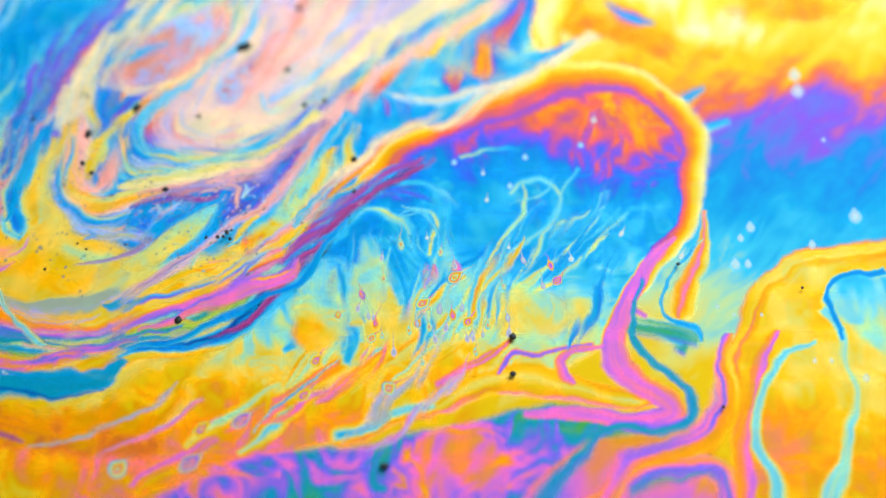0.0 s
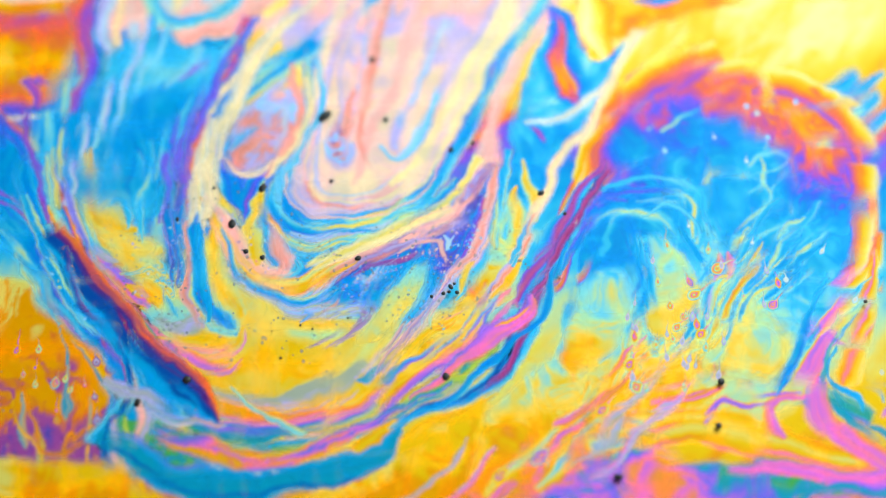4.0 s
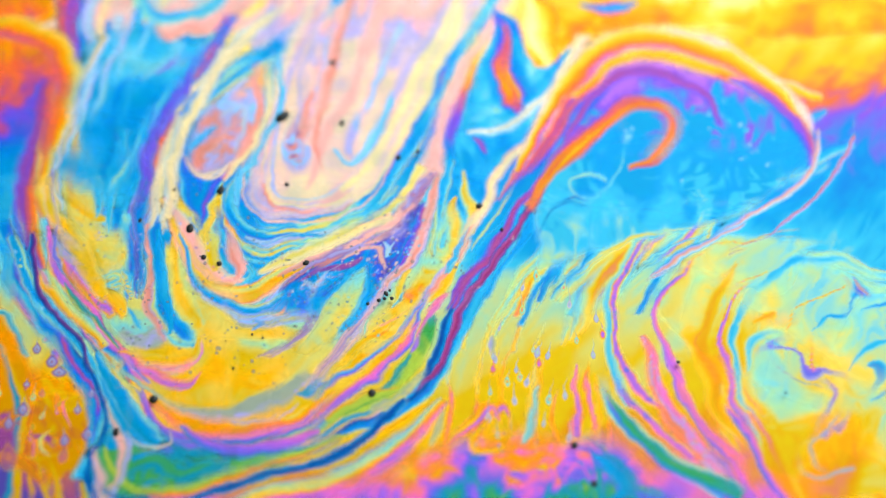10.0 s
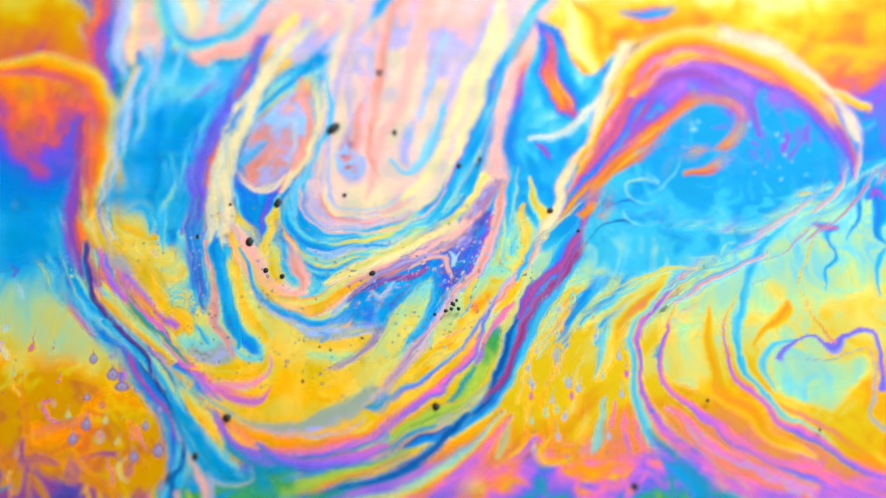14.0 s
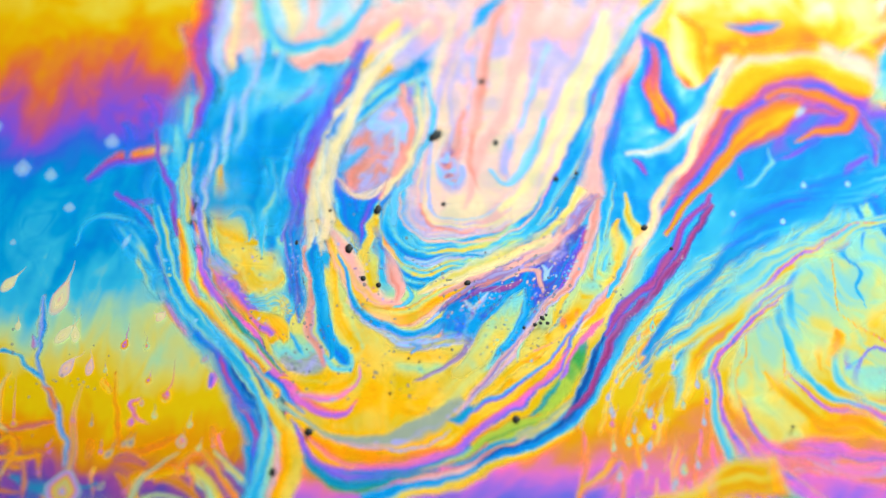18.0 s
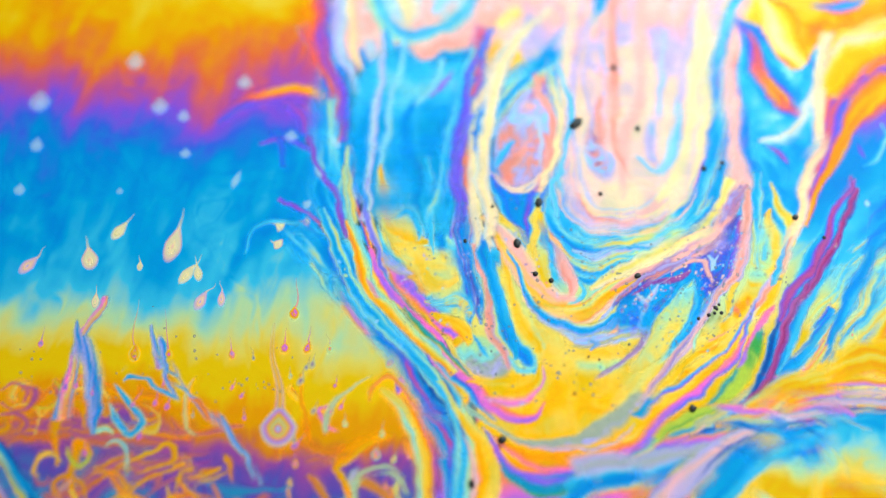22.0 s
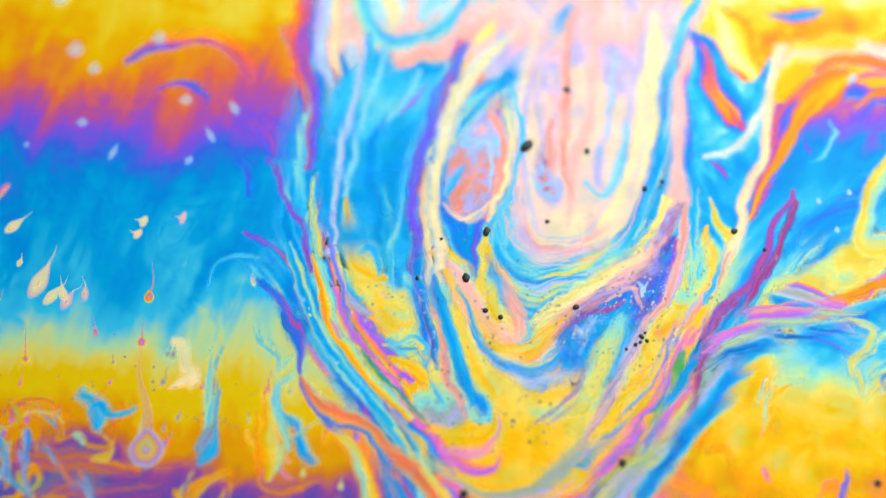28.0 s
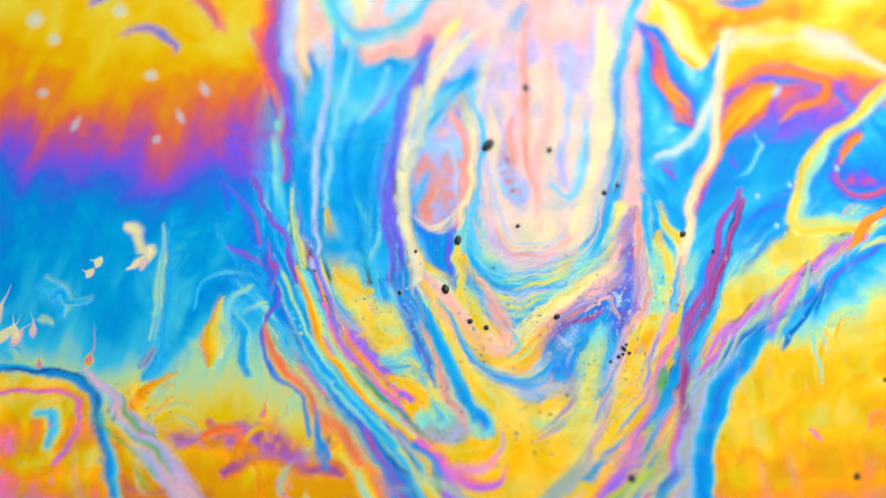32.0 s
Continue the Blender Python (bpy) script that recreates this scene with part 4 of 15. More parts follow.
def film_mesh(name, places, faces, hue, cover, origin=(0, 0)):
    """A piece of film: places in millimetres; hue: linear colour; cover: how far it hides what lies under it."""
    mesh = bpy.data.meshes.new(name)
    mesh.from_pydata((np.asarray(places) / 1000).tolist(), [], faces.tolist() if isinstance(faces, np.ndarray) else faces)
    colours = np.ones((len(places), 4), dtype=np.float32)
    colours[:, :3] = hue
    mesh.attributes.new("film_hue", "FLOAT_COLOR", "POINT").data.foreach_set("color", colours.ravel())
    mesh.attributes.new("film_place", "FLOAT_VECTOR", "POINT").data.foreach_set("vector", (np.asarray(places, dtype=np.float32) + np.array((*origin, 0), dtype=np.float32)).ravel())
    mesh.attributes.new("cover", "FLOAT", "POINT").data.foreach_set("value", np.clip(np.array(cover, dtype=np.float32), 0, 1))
    mesh.polygons.foreach_set("use_smooth", [True] * len(mesh.polygons))
    mesh.materials.append(FILM_SKIN)
    return mesh


def curve(points, step):
    """A smooth line through points of u, v, width, at even steps."""
    p = np.array(points, float)
    p = np.vstack((2 * p[0] - p[1], p, 2 * p[-1] - p[-2]))
    out = []
    for i in range(1, len(p) - 2):
        n = max(2, int(np.hypot(*(p[i + 1, :2] - p[i, :2])) / step))
        for k in range(n):
            t = k / n
            out.append(0.5 * (2 * p[i] + (p[i + 1] - p[i - 1]) * t + (2 * p[i - 1] - 5 * p[i] + 4 * p[i + 1] - p[i + 2]) * t * t
                              + (3 * p[i] - p[i - 1] - 3 * p[i + 1] + p[i + 2]) * t ** 3))
    out.append(p[-2])
    out = np.array(out)
    out[:, 2] = np.maximum(out[:, 2], 0.05)
    return out


def shades(hues, level):
    """Colours along a row of hues, as level runs from 0 to 1."""
    row = np.array([[linear(c) for c in HUES[w][1:]] for w in hues.split()])
    return np.stack([np.interp(level, np.linspace(0.06, 0.94, len(row)), row[:, k]) for k in range(3)], -1)


def smooth(x):
    x = np.clip(x, 0, 1)
    return x * x * (3 - 2 * x)


class Film:
    """A stretch of film as it lay at one time, on a fine grid: its streaks and pools are poured into it one by one."""

    def __init__(self, left, right, low, high, group, since, step=0.11, warp=1.0):
        self.group, self.since, self.step = group, since, step
        self.us, self.vs = np.arange(left, right, step), np.arange(low, high, step)
        self.U, self.V = np.meshgrid(self.us, self.vs)
        q = since * 0.37
        self.X = self.U + warp * 0.32 * ripple(self.U * 0.45, self.V * 0.45, q) + 0.09 * ripple(self.U * 1.5, self.V * 1.5, q + 1) + 0.03 * ripple(self.U * 4, self.V * 4, q + 2)
        self.Y = self.V + warp * 0.32 * ripple(self.U * 0.45, self.V * 0.45, q + 3) + 0.09 * ripple(self.U * 1.5, self.V * 1.5, q + 4) + 0.03 * ripple(self.U * 4, self.V * 4, q + 5)
        self.hue = np.zeros(self.U.shape + (3,))
        self.cover = np.zeros(self.U.shape)
        self.film = np.zeros(self.U.shape)
        self.owner = np.full(self.U.shape, -1)
        self.streaks = []

    def window(self, a, b, c, d):
        i, j = np.searchsorted(self.us, (a, b))
        k, l = np.searchsorted(self.vs, (c, d))
        return slice(k, l), slice(i, j)

    def pour(self, area, mask, film, name, label, shade=None):
        """Films of like order shade into each other through the colours between them; others meet at a plain edge."""
        under, old = self.cover[area], self.film[area]
        total = under + (1 - under) * mask
        share = np.where(total > 1e-4, mask / np.maximum(total, 1e-4), 1.0)
        like = (under > 0.5) & (np.abs(old - film) < 0.5) & (np.floor(old) == np.floor(film))
        if shade is not None:
            like = np.zeros(like.shape, bool)
        between = old * (1 - share) + film * share
        crisp = smooth((share - 0.12) / 0.76)
        plain = self.hue[area] * (1 - crisp[..., None]) + (tint(film) if shade is None else shade) * crisp[..., None]
        self.hue[area] = np.where(like[..., None], np.where((share > 0.001)[..., None], tint(between), self.hue[area]), plain)
        self.film[area] = np.where(like, between, np.where(share > 0.5, film, old))
        self.cover[area] = total
        self.owner[area] = np.where(mask > 0.5, len(self.streaks), self.owner[area])
        self.streaks.append((name, label))

    def band(self, name, label, points, hues, soft=0.25, stir=0.35, speckle=0.0):
        """A streak along a line of (u, v, width); hues: thickness across it, from its left side to its right."""
        line = curve(points, 0.16)
        widest = line[:, 2].max() + 1
        area = self.window(line[:, 0].min() - widest, line[:, 0].max() + widest, line[:, 1].min() - widest, line[:, 1].max() + widest)
        x, y = self.X[area], self.Y[area]
        if x.size == 0:
            return
        flat = np.stack((x.ravel(), y.ravel()), 1)
        near = np.empty(len(flat), int)
        for k in range(0, len(flat), 20000):
            p = flat[k:k + 20000]
            near[k:k + 20000] = ((p[:, None, 0] - line[None, :, 0]) ** 2 + (p[:, None, 1] - line[None, :, 1]) ** 2).argmin(1)
        near = near.reshape(x.shape)
        way = np.gradient(line[:, :2], axis=0)
        way /= np.maximum(np.hypot(way[:, 0], way[:, 1]), 1e-6)[:, None]
        run = np.concatenate(([0], np.cumsum(np.hypot(*np.diff(line[:, :2], axis=0).T))))
        dx, dy = x - line[near, 0], y - line[near, 1]
        along = run[near] + dx * way[near, 0] + dy * way[near, 1]
        across = dy * way[near, 0] - dx * way[near, 1]
        width = line[near, 2] * (1 + max(0.0, soft - 0.42))
        seed = len(self.streaks) * 1.7 + self.since
        side = 0.5 - across / width
        edge = np.minimum(side, 1 - side) * width + 0.09 * np.minimum(width, 1.2) * (ripple(along * 0.35, across * 0.9, seed) + 0.4 * ripple(along * 0.9, across * 2.0, seed + 1))
        edge = np.minimum(edge, np.minimum(along + 0.35 * width, run[-1] + 0.35 * width - along))
        mask = smooth(edge / np.maximum(min(soft, 0.44) * width * 1.0, 0.13))
        films = thickness(hues)
        film = np.interp(side, np.linspace(0.06, 0.94, len(films)), films)
        laminae = ripple(along * 0.14, across * 5.5, seed + 3) + 0.6 * ripple(along * 0.5, across * 9.0, seed + 4)
        film += stir * (0.12 * marble(along * 0.16, across * 1.1, seed + 2) + 0.08 * laminae)
        dots = speckle * smooth((ripple(x * 3.1, y * 3.1, seed) - 0.42) * 6)
        film += 0.14 * dots
        shade = None
        if max(films) > 1.0 or np.abs(np.diff(films)).max(initial=0) > 0.3:
            drift = 0.30 * stir * marble(along * 0.16, across * 1.1, seed + 2) + 0.24 * stir * laminae
            shade = shades(hues, side + drift + 0.4 * dots * (1 if len(films) > 1 else 0))
            film = np.full(x.shape, 1.5)
        self.pour(area, mask, film, name, label, shade)

    def pool(self, name, label, outline, hues, soft=0.3, stir=0.5, speckle=0.0):
        """A broad patch inside a smooth outline; hues: thickness from its top to its bottom."""
        ring = curve([(u, v, 1) for u, v in outline + outline[:1]], 0.8)[:-1, :2]
        area = self.window(ring[:, 0].min() - 1, ring[:, 0].max() + 1, ring[:, 1].min() - 1, ring[:, 1].max() + 1)
        x, y = self.X[area], self.Y[area]
        if x.size == 0:
            return
        inside = np.zeros(x.shape, bool)
        far = np.full(x.shape, 1e9)
        for (a, b), (c, d) in zip(ring, np.roll(ring, -1, axis=0)):
            cross = ((b > y) != (d > y)) & (x < (c - a) * (y - b) / (d - b + 1e-12) + a)
            inside ^= cross
            t = np.clip(((x - a) * (c - a) + (y - b) * (d - b)) / ((c - a) ** 2 + (d - b) ** 2 + 1e-9), 0, 1)
            far = np.minimum(far, (x - a - t * (c - a)) ** 2 + (y - b - t * (d - b)) ** 2)
        far = np.sqrt(far) * np.where(inside, 1, -1)
        low, high = ring[:, 1].min(), ring[:, 1].max()
        seed = len(self.streaks) * 1.3 + self.since
        height = (high - y) / (high - low) + 0.06 * ripple(x * 0.2, y * 0.2, seed) + 0.03 * ripple(x * 0.7, y * 0.5, seed)
        films = thickness(hues)
        film = np.interp(height, np.linspace(0.02, 0.98, len(films)), films)
        film += stir * (0.10 * marble(x * 0.30, y * 0.24, seed) + 0.075 * wisps(x * 0.9, y * 0.7, seed + 2))
        dots = speckle * smooth((ripple(x * 2.6, y * 2.6, seed) - 0.5) * 6)
        film += 0.14 * dots
        shade = None
        if max(films) > 1.0 or np.abs(np.diff(films)).max(initial=0) > 0.3:
            shade = shades(hues, height + stir * (0.35 * marble(x * 0.30, y * 0.16, seed) + 0.28 * wisps(x * 0.9, y * 0.6, seed + 2)) + 0.3 * dots)
            film = np.full(x.shape, 1.5)
        self.pour(area, smooth(far / max(soft * 3.0, 0.2)), film, name, label, shade)

    def threads(self, name, label, points, offsets, palette, width, stir=0.4):
        """Fine threads side by side along one line; offsets: millimetres to its left."""
        line = curve([(u, v, 1) for u, v in points], 1.6)
        way = np.gradient(line[:, :2], axis=0)
        way /= np.maximum(np.hypot(way[:, 0], way[:, 1]), 1e-6)[:, None]
        for k, off in enumerate(offsets):
            a, b = sorted((random.random() * 0.35, 1 - random.random() * 0.35))
            rows = range(int(a * len(line)), min(len(line), max(int(a * len(line)) + 4, int(b * len(line)))))
            path = []
            for i in rows:
                o = off + 0.3 * noise.noise((i * 0.35, off * 3, self.since))
                end = 0.2 + 0.8 * math.sin(math.pi * (i - rows[0] + 0.5) / len(rows))
                path.append((line[i, 0] - way[i, 1] * o, line[i, 1] + way[i, 0] * o, width * end * (0.7 + 0.6 * random.random())))
            if len(path) > 2:
                self.band(name, label, path, palette[k % len(palette)], soft=0.5, stir=stir)

    def dots(self, outline, count, width, hues):
        """Fine bubbles and flecks strewn over a stretch of the film poured so far."""
        ring = curve([(u, v, 1) for u, v in outline + outline[:1]], 0.4)[:, :2]
        (a, c), (b, d) = ring.min(0), ring.max(0)
        names = hues.split()
        while count > 0:
            u, v = random.uniform(a, b), random.uniform(c, d)
            crossed = [(p[1] > v) != (q[1] > v) and u < (q[0] - p[0]) * (v - p[1]) / (q[1] - p[1]) + p[0] for p, q in zip(ring, np.roll(ring, -1, axis=0))]
            if sum(crossed) % 2 == 0:
                continue
            count -= 1
            size, turn = width * random.choice((0.6, 0.8, 1.0, 1.5)), random.uniform(0, math.pi)
            area = self.window(u - 2 * size, u + 2 * size, v - 2 * size, v + 2 * size)
            x, y = self.U[area] - u, self.V[area] - v
            p, q = x * math.cos(turn) + y * math.sin(turn), y * math.cos(turn) - x * math.sin(turn)
            mask = (smooth((1.25 - np.hypot(p, q * 1.5) / (0.5 * size)) / 0.5) * self.cover[area])[..., None]
            self.hue[area] = self.hue[area] * (1 - mask) + tint(HUES[random.choice(names)][0]) * mask

    def lay(self, name, lift, size=2.5, lap=0.9):
        """Cuts the film into stiff pieces that drift with it, each in parts by its streaks; pieces overlap softly."""
        rows, columns = self.U.shape
        for a in (self.hue, self.cover):
            for axis in (0, 1):
                a[:] = 0.9 * a + 0.05 * np.roll(a, 1, axis) + 0.05 * np.roll(a, -1, axis)
        n, m = max(1, round(size / self.step)), max(1, round(lap / self.step))
        for a in range(0, rows, n):
            for b in range(0, columns, n):
                k, l, i, j = max(0, a - m), min(rows, a + n + m), max(0, b - m), min(columns, b + n + m)
                cover = self.cover[k:l, i:j]
                if cover.max() < 0.05:
                    continue
                r, c = np.mgrid[k:l, i:j]
                fade = np.ones(cover.shape)
                high, wide = (2 * m if (a // n) % 2 else 0.5 * m), (2 * m if (b // n) % 2 else 0.5 * m)
                for part, run in ((r - k if k else None, high), (l - 1 - r if l < rows else None, high), (c - i if i else None, wide), (j - 1 - c if j < columns else None, wide)):
                    if part is not None:
                        fade = fade * smooth(part / run)
                u, v = self.U[k:l, i:j], self.V[k:l, i:j]
                weight = cover * fade
                if weight.max() < 0.05:
                    continue
                centre = ((u * weight).sum() / weight.sum(), (v * weight).sum() / weight.sum())
                owner = self.owner[k:l, i:j]
                kinds, counts = np.unique(owner[(weight > 0.3) & (owner >= 0)], return_counts=True)
                if len(kinds) == 0:
                    continue
                main = self.streaks[kinds[counts.argmax()]]
                thing = tagged(new(name), main[1], "film piece", name.replace("_", " ") + "s")
                MOVES.append((thing, carried(self.group, centre[0], centre[1], self.since), lift + 0.004 * ((a // n) % 2) + 0.002 * ((b // n) % 2)))
                index = np.arange(u.size).reshape(u.shape)
                quads = np.stack((index[:-1, :-1], index[:-1, 1:], index[1:, 1:], index[1:, :-1]), -1).reshape(-1, 4)
                shown = weight.ravel()
                quads = quads[shown[quads].max(1) > 0.004]
                whose = owner.ravel()[quads].max(1)
                places = np.stack((u.ravel() - centre[0], v.ravel() - centre[1], np.zeros(u.size)), 1)
                hue = self.hue[k:l, i:j].reshape(-1, 3)
                small = set(kinds[counts < 40])
                fallback = kinds[counts.argmax()]
                for w in np.unique(whose):
                    if w < 0 or w in small or w not in kinds:
                        whose[whose == w] = fallback
                for w in np.unique(whose):
                    faces = quads[whose == w]
                    used, back = np.unique(faces, return_inverse=True)
                    part = self.streaks[w]
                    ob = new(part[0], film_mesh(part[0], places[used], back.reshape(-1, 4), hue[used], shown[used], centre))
                    ob.parent, ob.visible_shadow = thing, False
                    tagged(ob, part[1])


def sheet(name, label, left, right, strata, rows, lift, stir=0.45, seed=0.0, grain=50.0, step=0.16):
    """A wide sheet of film in level strata: pairs of height and hue. left, right: its edges, as u at each v."""
    heights = np.arange(-20, 21, step)
    columns = 560
    marks = [-h for h, _ in strata]
    shades = np.array([[linear(c) for c in HUES[w][1:]] for _, w in strata])
    s, v = np.meshgrid(np.linspace(0, 1, columns + 1), heights)
    a, b = np.interp(v, *left), np.interp(v, *right)
    u = a + (b - a) * s
    w = v + 1.3 * ripple(u * 0.10, v * 0.12, seed) + 0.7 * marble(u * 0.22, v * 0.2, seed + 9) + 0.25 * ripple(u * 1.0, v * 0.7, seed + 4)
    level = np.interp(-w, marks, np.arange(len(marks)))
    c, d = math.cos(radians(grain)), math.sin(radians(grain))
    along, across = c * u + d * v, c * v - d * u
    level += stir * (1.7 * marble(along * 0.13, across * 0.3, seed + 1) + 0.6 * marble(along * 0.3, across * 1.1, seed + 2) + 0.65 * wisps(along * 0.55, across * 0.8, seed + 5))
    hue = np.stack([np.interp(level, np.arange(len(marks)), shades[:, k]) for k in range(3)], -1)
    cover = smooth((1 - s) * columns / 8)
    index = np.arange(u.size).reshape(u.shape)
    quads = np.stack((index[:-1, :-1], index[:-1, 1:], index[1:, 1:], index[1:, :-1]), -1).reshape(-1, 4)
    places = np.stack((u.ravel(), v.ravel(), np.zeros(u.size)), 1)
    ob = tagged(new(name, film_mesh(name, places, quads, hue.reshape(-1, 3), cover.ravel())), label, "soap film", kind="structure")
    ob.visible_shadow = False
    MOVES.append((ob, rows, lift))
    return ob


def drop(label, u, v, width, length, turn, hues, group="left", since=23, tail=0.0, dense=1.0, sink=0.0):
    """A drop sinking in the film: a round bulb with ringed colours and a thin tail above it."""
    films = thickness(hues)
    paint = lambda level, film: shades(hues, level) if max(films) > 1 else tint(film)
    thing = tagged(new("film_drop"), label, "drop", "drops in the film")
    rows = [(t, x, y - sink * max(0, t - 25.5), a * 0.5 + turn) for t, x, y, a in carried(group, u, v, since)]
    MOVES.append((thing, rows, 0.19 + (len(MOVES) % 12) * 0.003))
    seed = u * 3.7 + v
    count, rings = 24, 8
    s, a = np.meshgrid(np.linspace(0, 1, rings + 1), np.arange(count) * 2 * np.pi / count, indexing="ij")
    y = np.sin(a)
    x = np.cos(a) * (1 - 0.6 * np.maximum(0, y)) * (1 + 0.12 * ripple(a * 0.6, a * 0, seed))
    index = np.arange(s.size).reshape(s.shape)
    quads = np.stack((index[1:], np.roll(index[1:], -1, 1), np.roll(index[:-1], -1, 1), index[:-1]), -1).reshape(-1, 4)
    for name, size, profile in (("bulb", 1.0, films), ("core", 0.45, films[::-1])):
        if name == "core" and width < 0.5:
            continue
        film = np.interp(s, np.linspace(0, 0.9, len(profile)), profile) + 0.05 * ripple(x * s * 2, y * s * 2, seed)
        places = np.stack((x * s * size * width / 2, y * s * size * length / 2 - (1 - size) * length * 0.1, 0.008 * (1 - s * s) + (0.005 if size < 1 else 0)), -1)
        cover = dense * smooth((1.02 - s) / (0.35 if width < 0.6 else 0.25))
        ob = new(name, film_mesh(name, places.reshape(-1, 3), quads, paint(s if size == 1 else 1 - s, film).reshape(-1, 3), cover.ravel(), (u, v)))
        ob.parent, ob.visible_shadow = thing, False
    if tail:
        t, w = np.meshgrid(np.linspace(0, 1, 16), np.linspace(-1, 1, 7), indexing="ij")
        bend = 0.18 * tail * (ripple(t * 1.5, t * 0, seed) - ripple(0.0, 0.0, seed))
        x = bend + w * max(0.07, width * 0.16) * (1 - 0.7 * t)
        film = np.interp(np.abs(w), np.linspace(0, 1, len(films)), films)
        index = np.arange(t.size).reshape(t.shape)
        faces = np.stack((index[:-1, :-1], index[:-1, 1:], index[1:, 1:], index[1:, :-1]), -1).reshape(-1, 4)
        places = np.stack((x, length * 0.30 + tail * t, np.full(t.shape, 0.003)), -1).reshape(-1, 3)
        ob = new("tail", film_mesh("tail", places, faces, paint(np.abs(w), film).reshape(-1, 3), (0.8 * dense * smooth((1 - np.abs(w)) * 1.4) * (1 - 0.7 * t)).ravel()))
        ob.parent, ob.visible_shadow = thing, False
    return thing


def bubble(u, v, radius, group="swirl", since=19):
    """A tiny bubble in the film: a dusky ring round a pale middle."""
    a, s = np.meshgrid(np.arange(12) * 2 * np.pi / 12, np.array((0.0, 0.5, 0.8, 1.0)))
    index = np.arange(s.size).reshape(s.shape)
    quads = np.stack((index[1:], np.roll(index[1:], -1, 1), np.roll(index[:-1], -1, 1), index[:-1]), -1).reshape(-1, 4)
    squash = 1 + 0.3 * math.sin(u * 7.1 + v)
    places = np.stack((np.cos(a) * s * radius, np.sin(a) * s * radius * squash, 0.02 * (1 - s)), -1).reshape(-1, 3)
    grey = np.interp(s, (0, 0.5, 0.8, 1), (0.5, 0.3, 0.16, 0.25)).reshape(-1, 1) * np.array((0.85, 0.95, 1.0))
    cover = np.interp(s, (0, 0.5, 0.8, 1), (0.35, 0.6, 0.8, 0.0)).ravel()
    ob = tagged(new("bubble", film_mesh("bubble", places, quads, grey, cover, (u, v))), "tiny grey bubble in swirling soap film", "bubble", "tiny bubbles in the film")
    ob.visible_shadow = False
    MOVES.append((ob, carried(group, u, v, since), 0.24))
# ---- the table under the film, and the broad sheets ----
table = bpy.data.meshes.new("ground")
table.from_pydata([(-0.35, -0.3, 0.0935), (0.35, -0.3, 0.0935), (0.35, 0.3, 0.0935), (-0.35, 0.3, 0.0935)], [], [(0, 1, 2, 3)])
grey = Nodes("pale_table")
grey.shader.inputs["Roughness"].default_value = 0.7
mottle = grey.add("ShaderNodeTexNoise")
mottle.inputs["Scale"].default_value = 40
tone = grey.add("ShaderNodeValToRGB")
tone.color_ramp.elements[0].color, tone.color_ramp.elements[1].color = (0.5, 0.5, 0.5, 1), (0.62, 0.62, 0.62, 1)
grey.put(tone.inputs[0], mottle.outputs["Fac"]), grey.put(grey.shader.inputs["Base Color"], tone.outputs[0])
table.materials.append(grey.material)
tagged(new("ground", table), "plain pale grey table under the film", "table", kind="structure")


def mean_drift(marks, rise, since=13):
    """Sideways drift of a level sheet, by the mean of some marks."""
    paths = np.array([np.array(DRIFT[m]).reshape(-1, 2)[:, 0] for m in marks]).mean(0)
    paths -= np.interp(since, TIMES, paths)
    return [(t, u, np.interp(t, (0, 4, 13, 19, 23, 26, 29, 32), rise), 0.0) for t, u in zip(TIMES, paths)]


RIGHT_STRATA = [(24, "cream"), (17, "lemon"), (14, "gold"), (12, "coral"), (10.3, "purple"), (8, "blue"), (4, "azure"), (0.5, "sky"),
                (-2.0, "mint"), (-4.5, "straw"), (-7, "yellow"), (-9.8, "yellow"), (-11.4, "orange"), (-12.4, "peach"), (-13.2, "pink"), (-14.2, "orchid"), (-16, "violet"), (-18, "teal"), (-24, "green")]
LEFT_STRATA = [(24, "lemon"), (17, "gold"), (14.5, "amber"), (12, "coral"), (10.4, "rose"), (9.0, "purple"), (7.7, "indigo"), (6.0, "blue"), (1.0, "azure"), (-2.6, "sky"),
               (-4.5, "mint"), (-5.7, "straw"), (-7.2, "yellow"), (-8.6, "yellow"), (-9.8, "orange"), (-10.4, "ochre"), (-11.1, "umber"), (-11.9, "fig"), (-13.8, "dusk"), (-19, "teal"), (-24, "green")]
sheet("soap_film", "iridescent soap film in level bands of gold, blue and yellow", ([-30, 30], [-48, -48]), ([-30, 30], [48, 48]), RIGHT_STRATA,
      mean_drift(['m96', 'm127', 'm20'], (-1.5, -2.8, -0.4, -0.2, 0, 0, 0, 0)), 0.0, stir=0.7, seed=3.0, grain=48.0)
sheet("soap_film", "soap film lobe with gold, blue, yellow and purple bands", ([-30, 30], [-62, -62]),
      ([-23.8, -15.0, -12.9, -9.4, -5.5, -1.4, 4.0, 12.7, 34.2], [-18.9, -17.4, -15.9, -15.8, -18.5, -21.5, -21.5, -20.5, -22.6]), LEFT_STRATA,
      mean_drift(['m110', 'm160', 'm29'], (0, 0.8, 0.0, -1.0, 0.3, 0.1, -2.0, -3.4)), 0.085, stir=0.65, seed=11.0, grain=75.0)


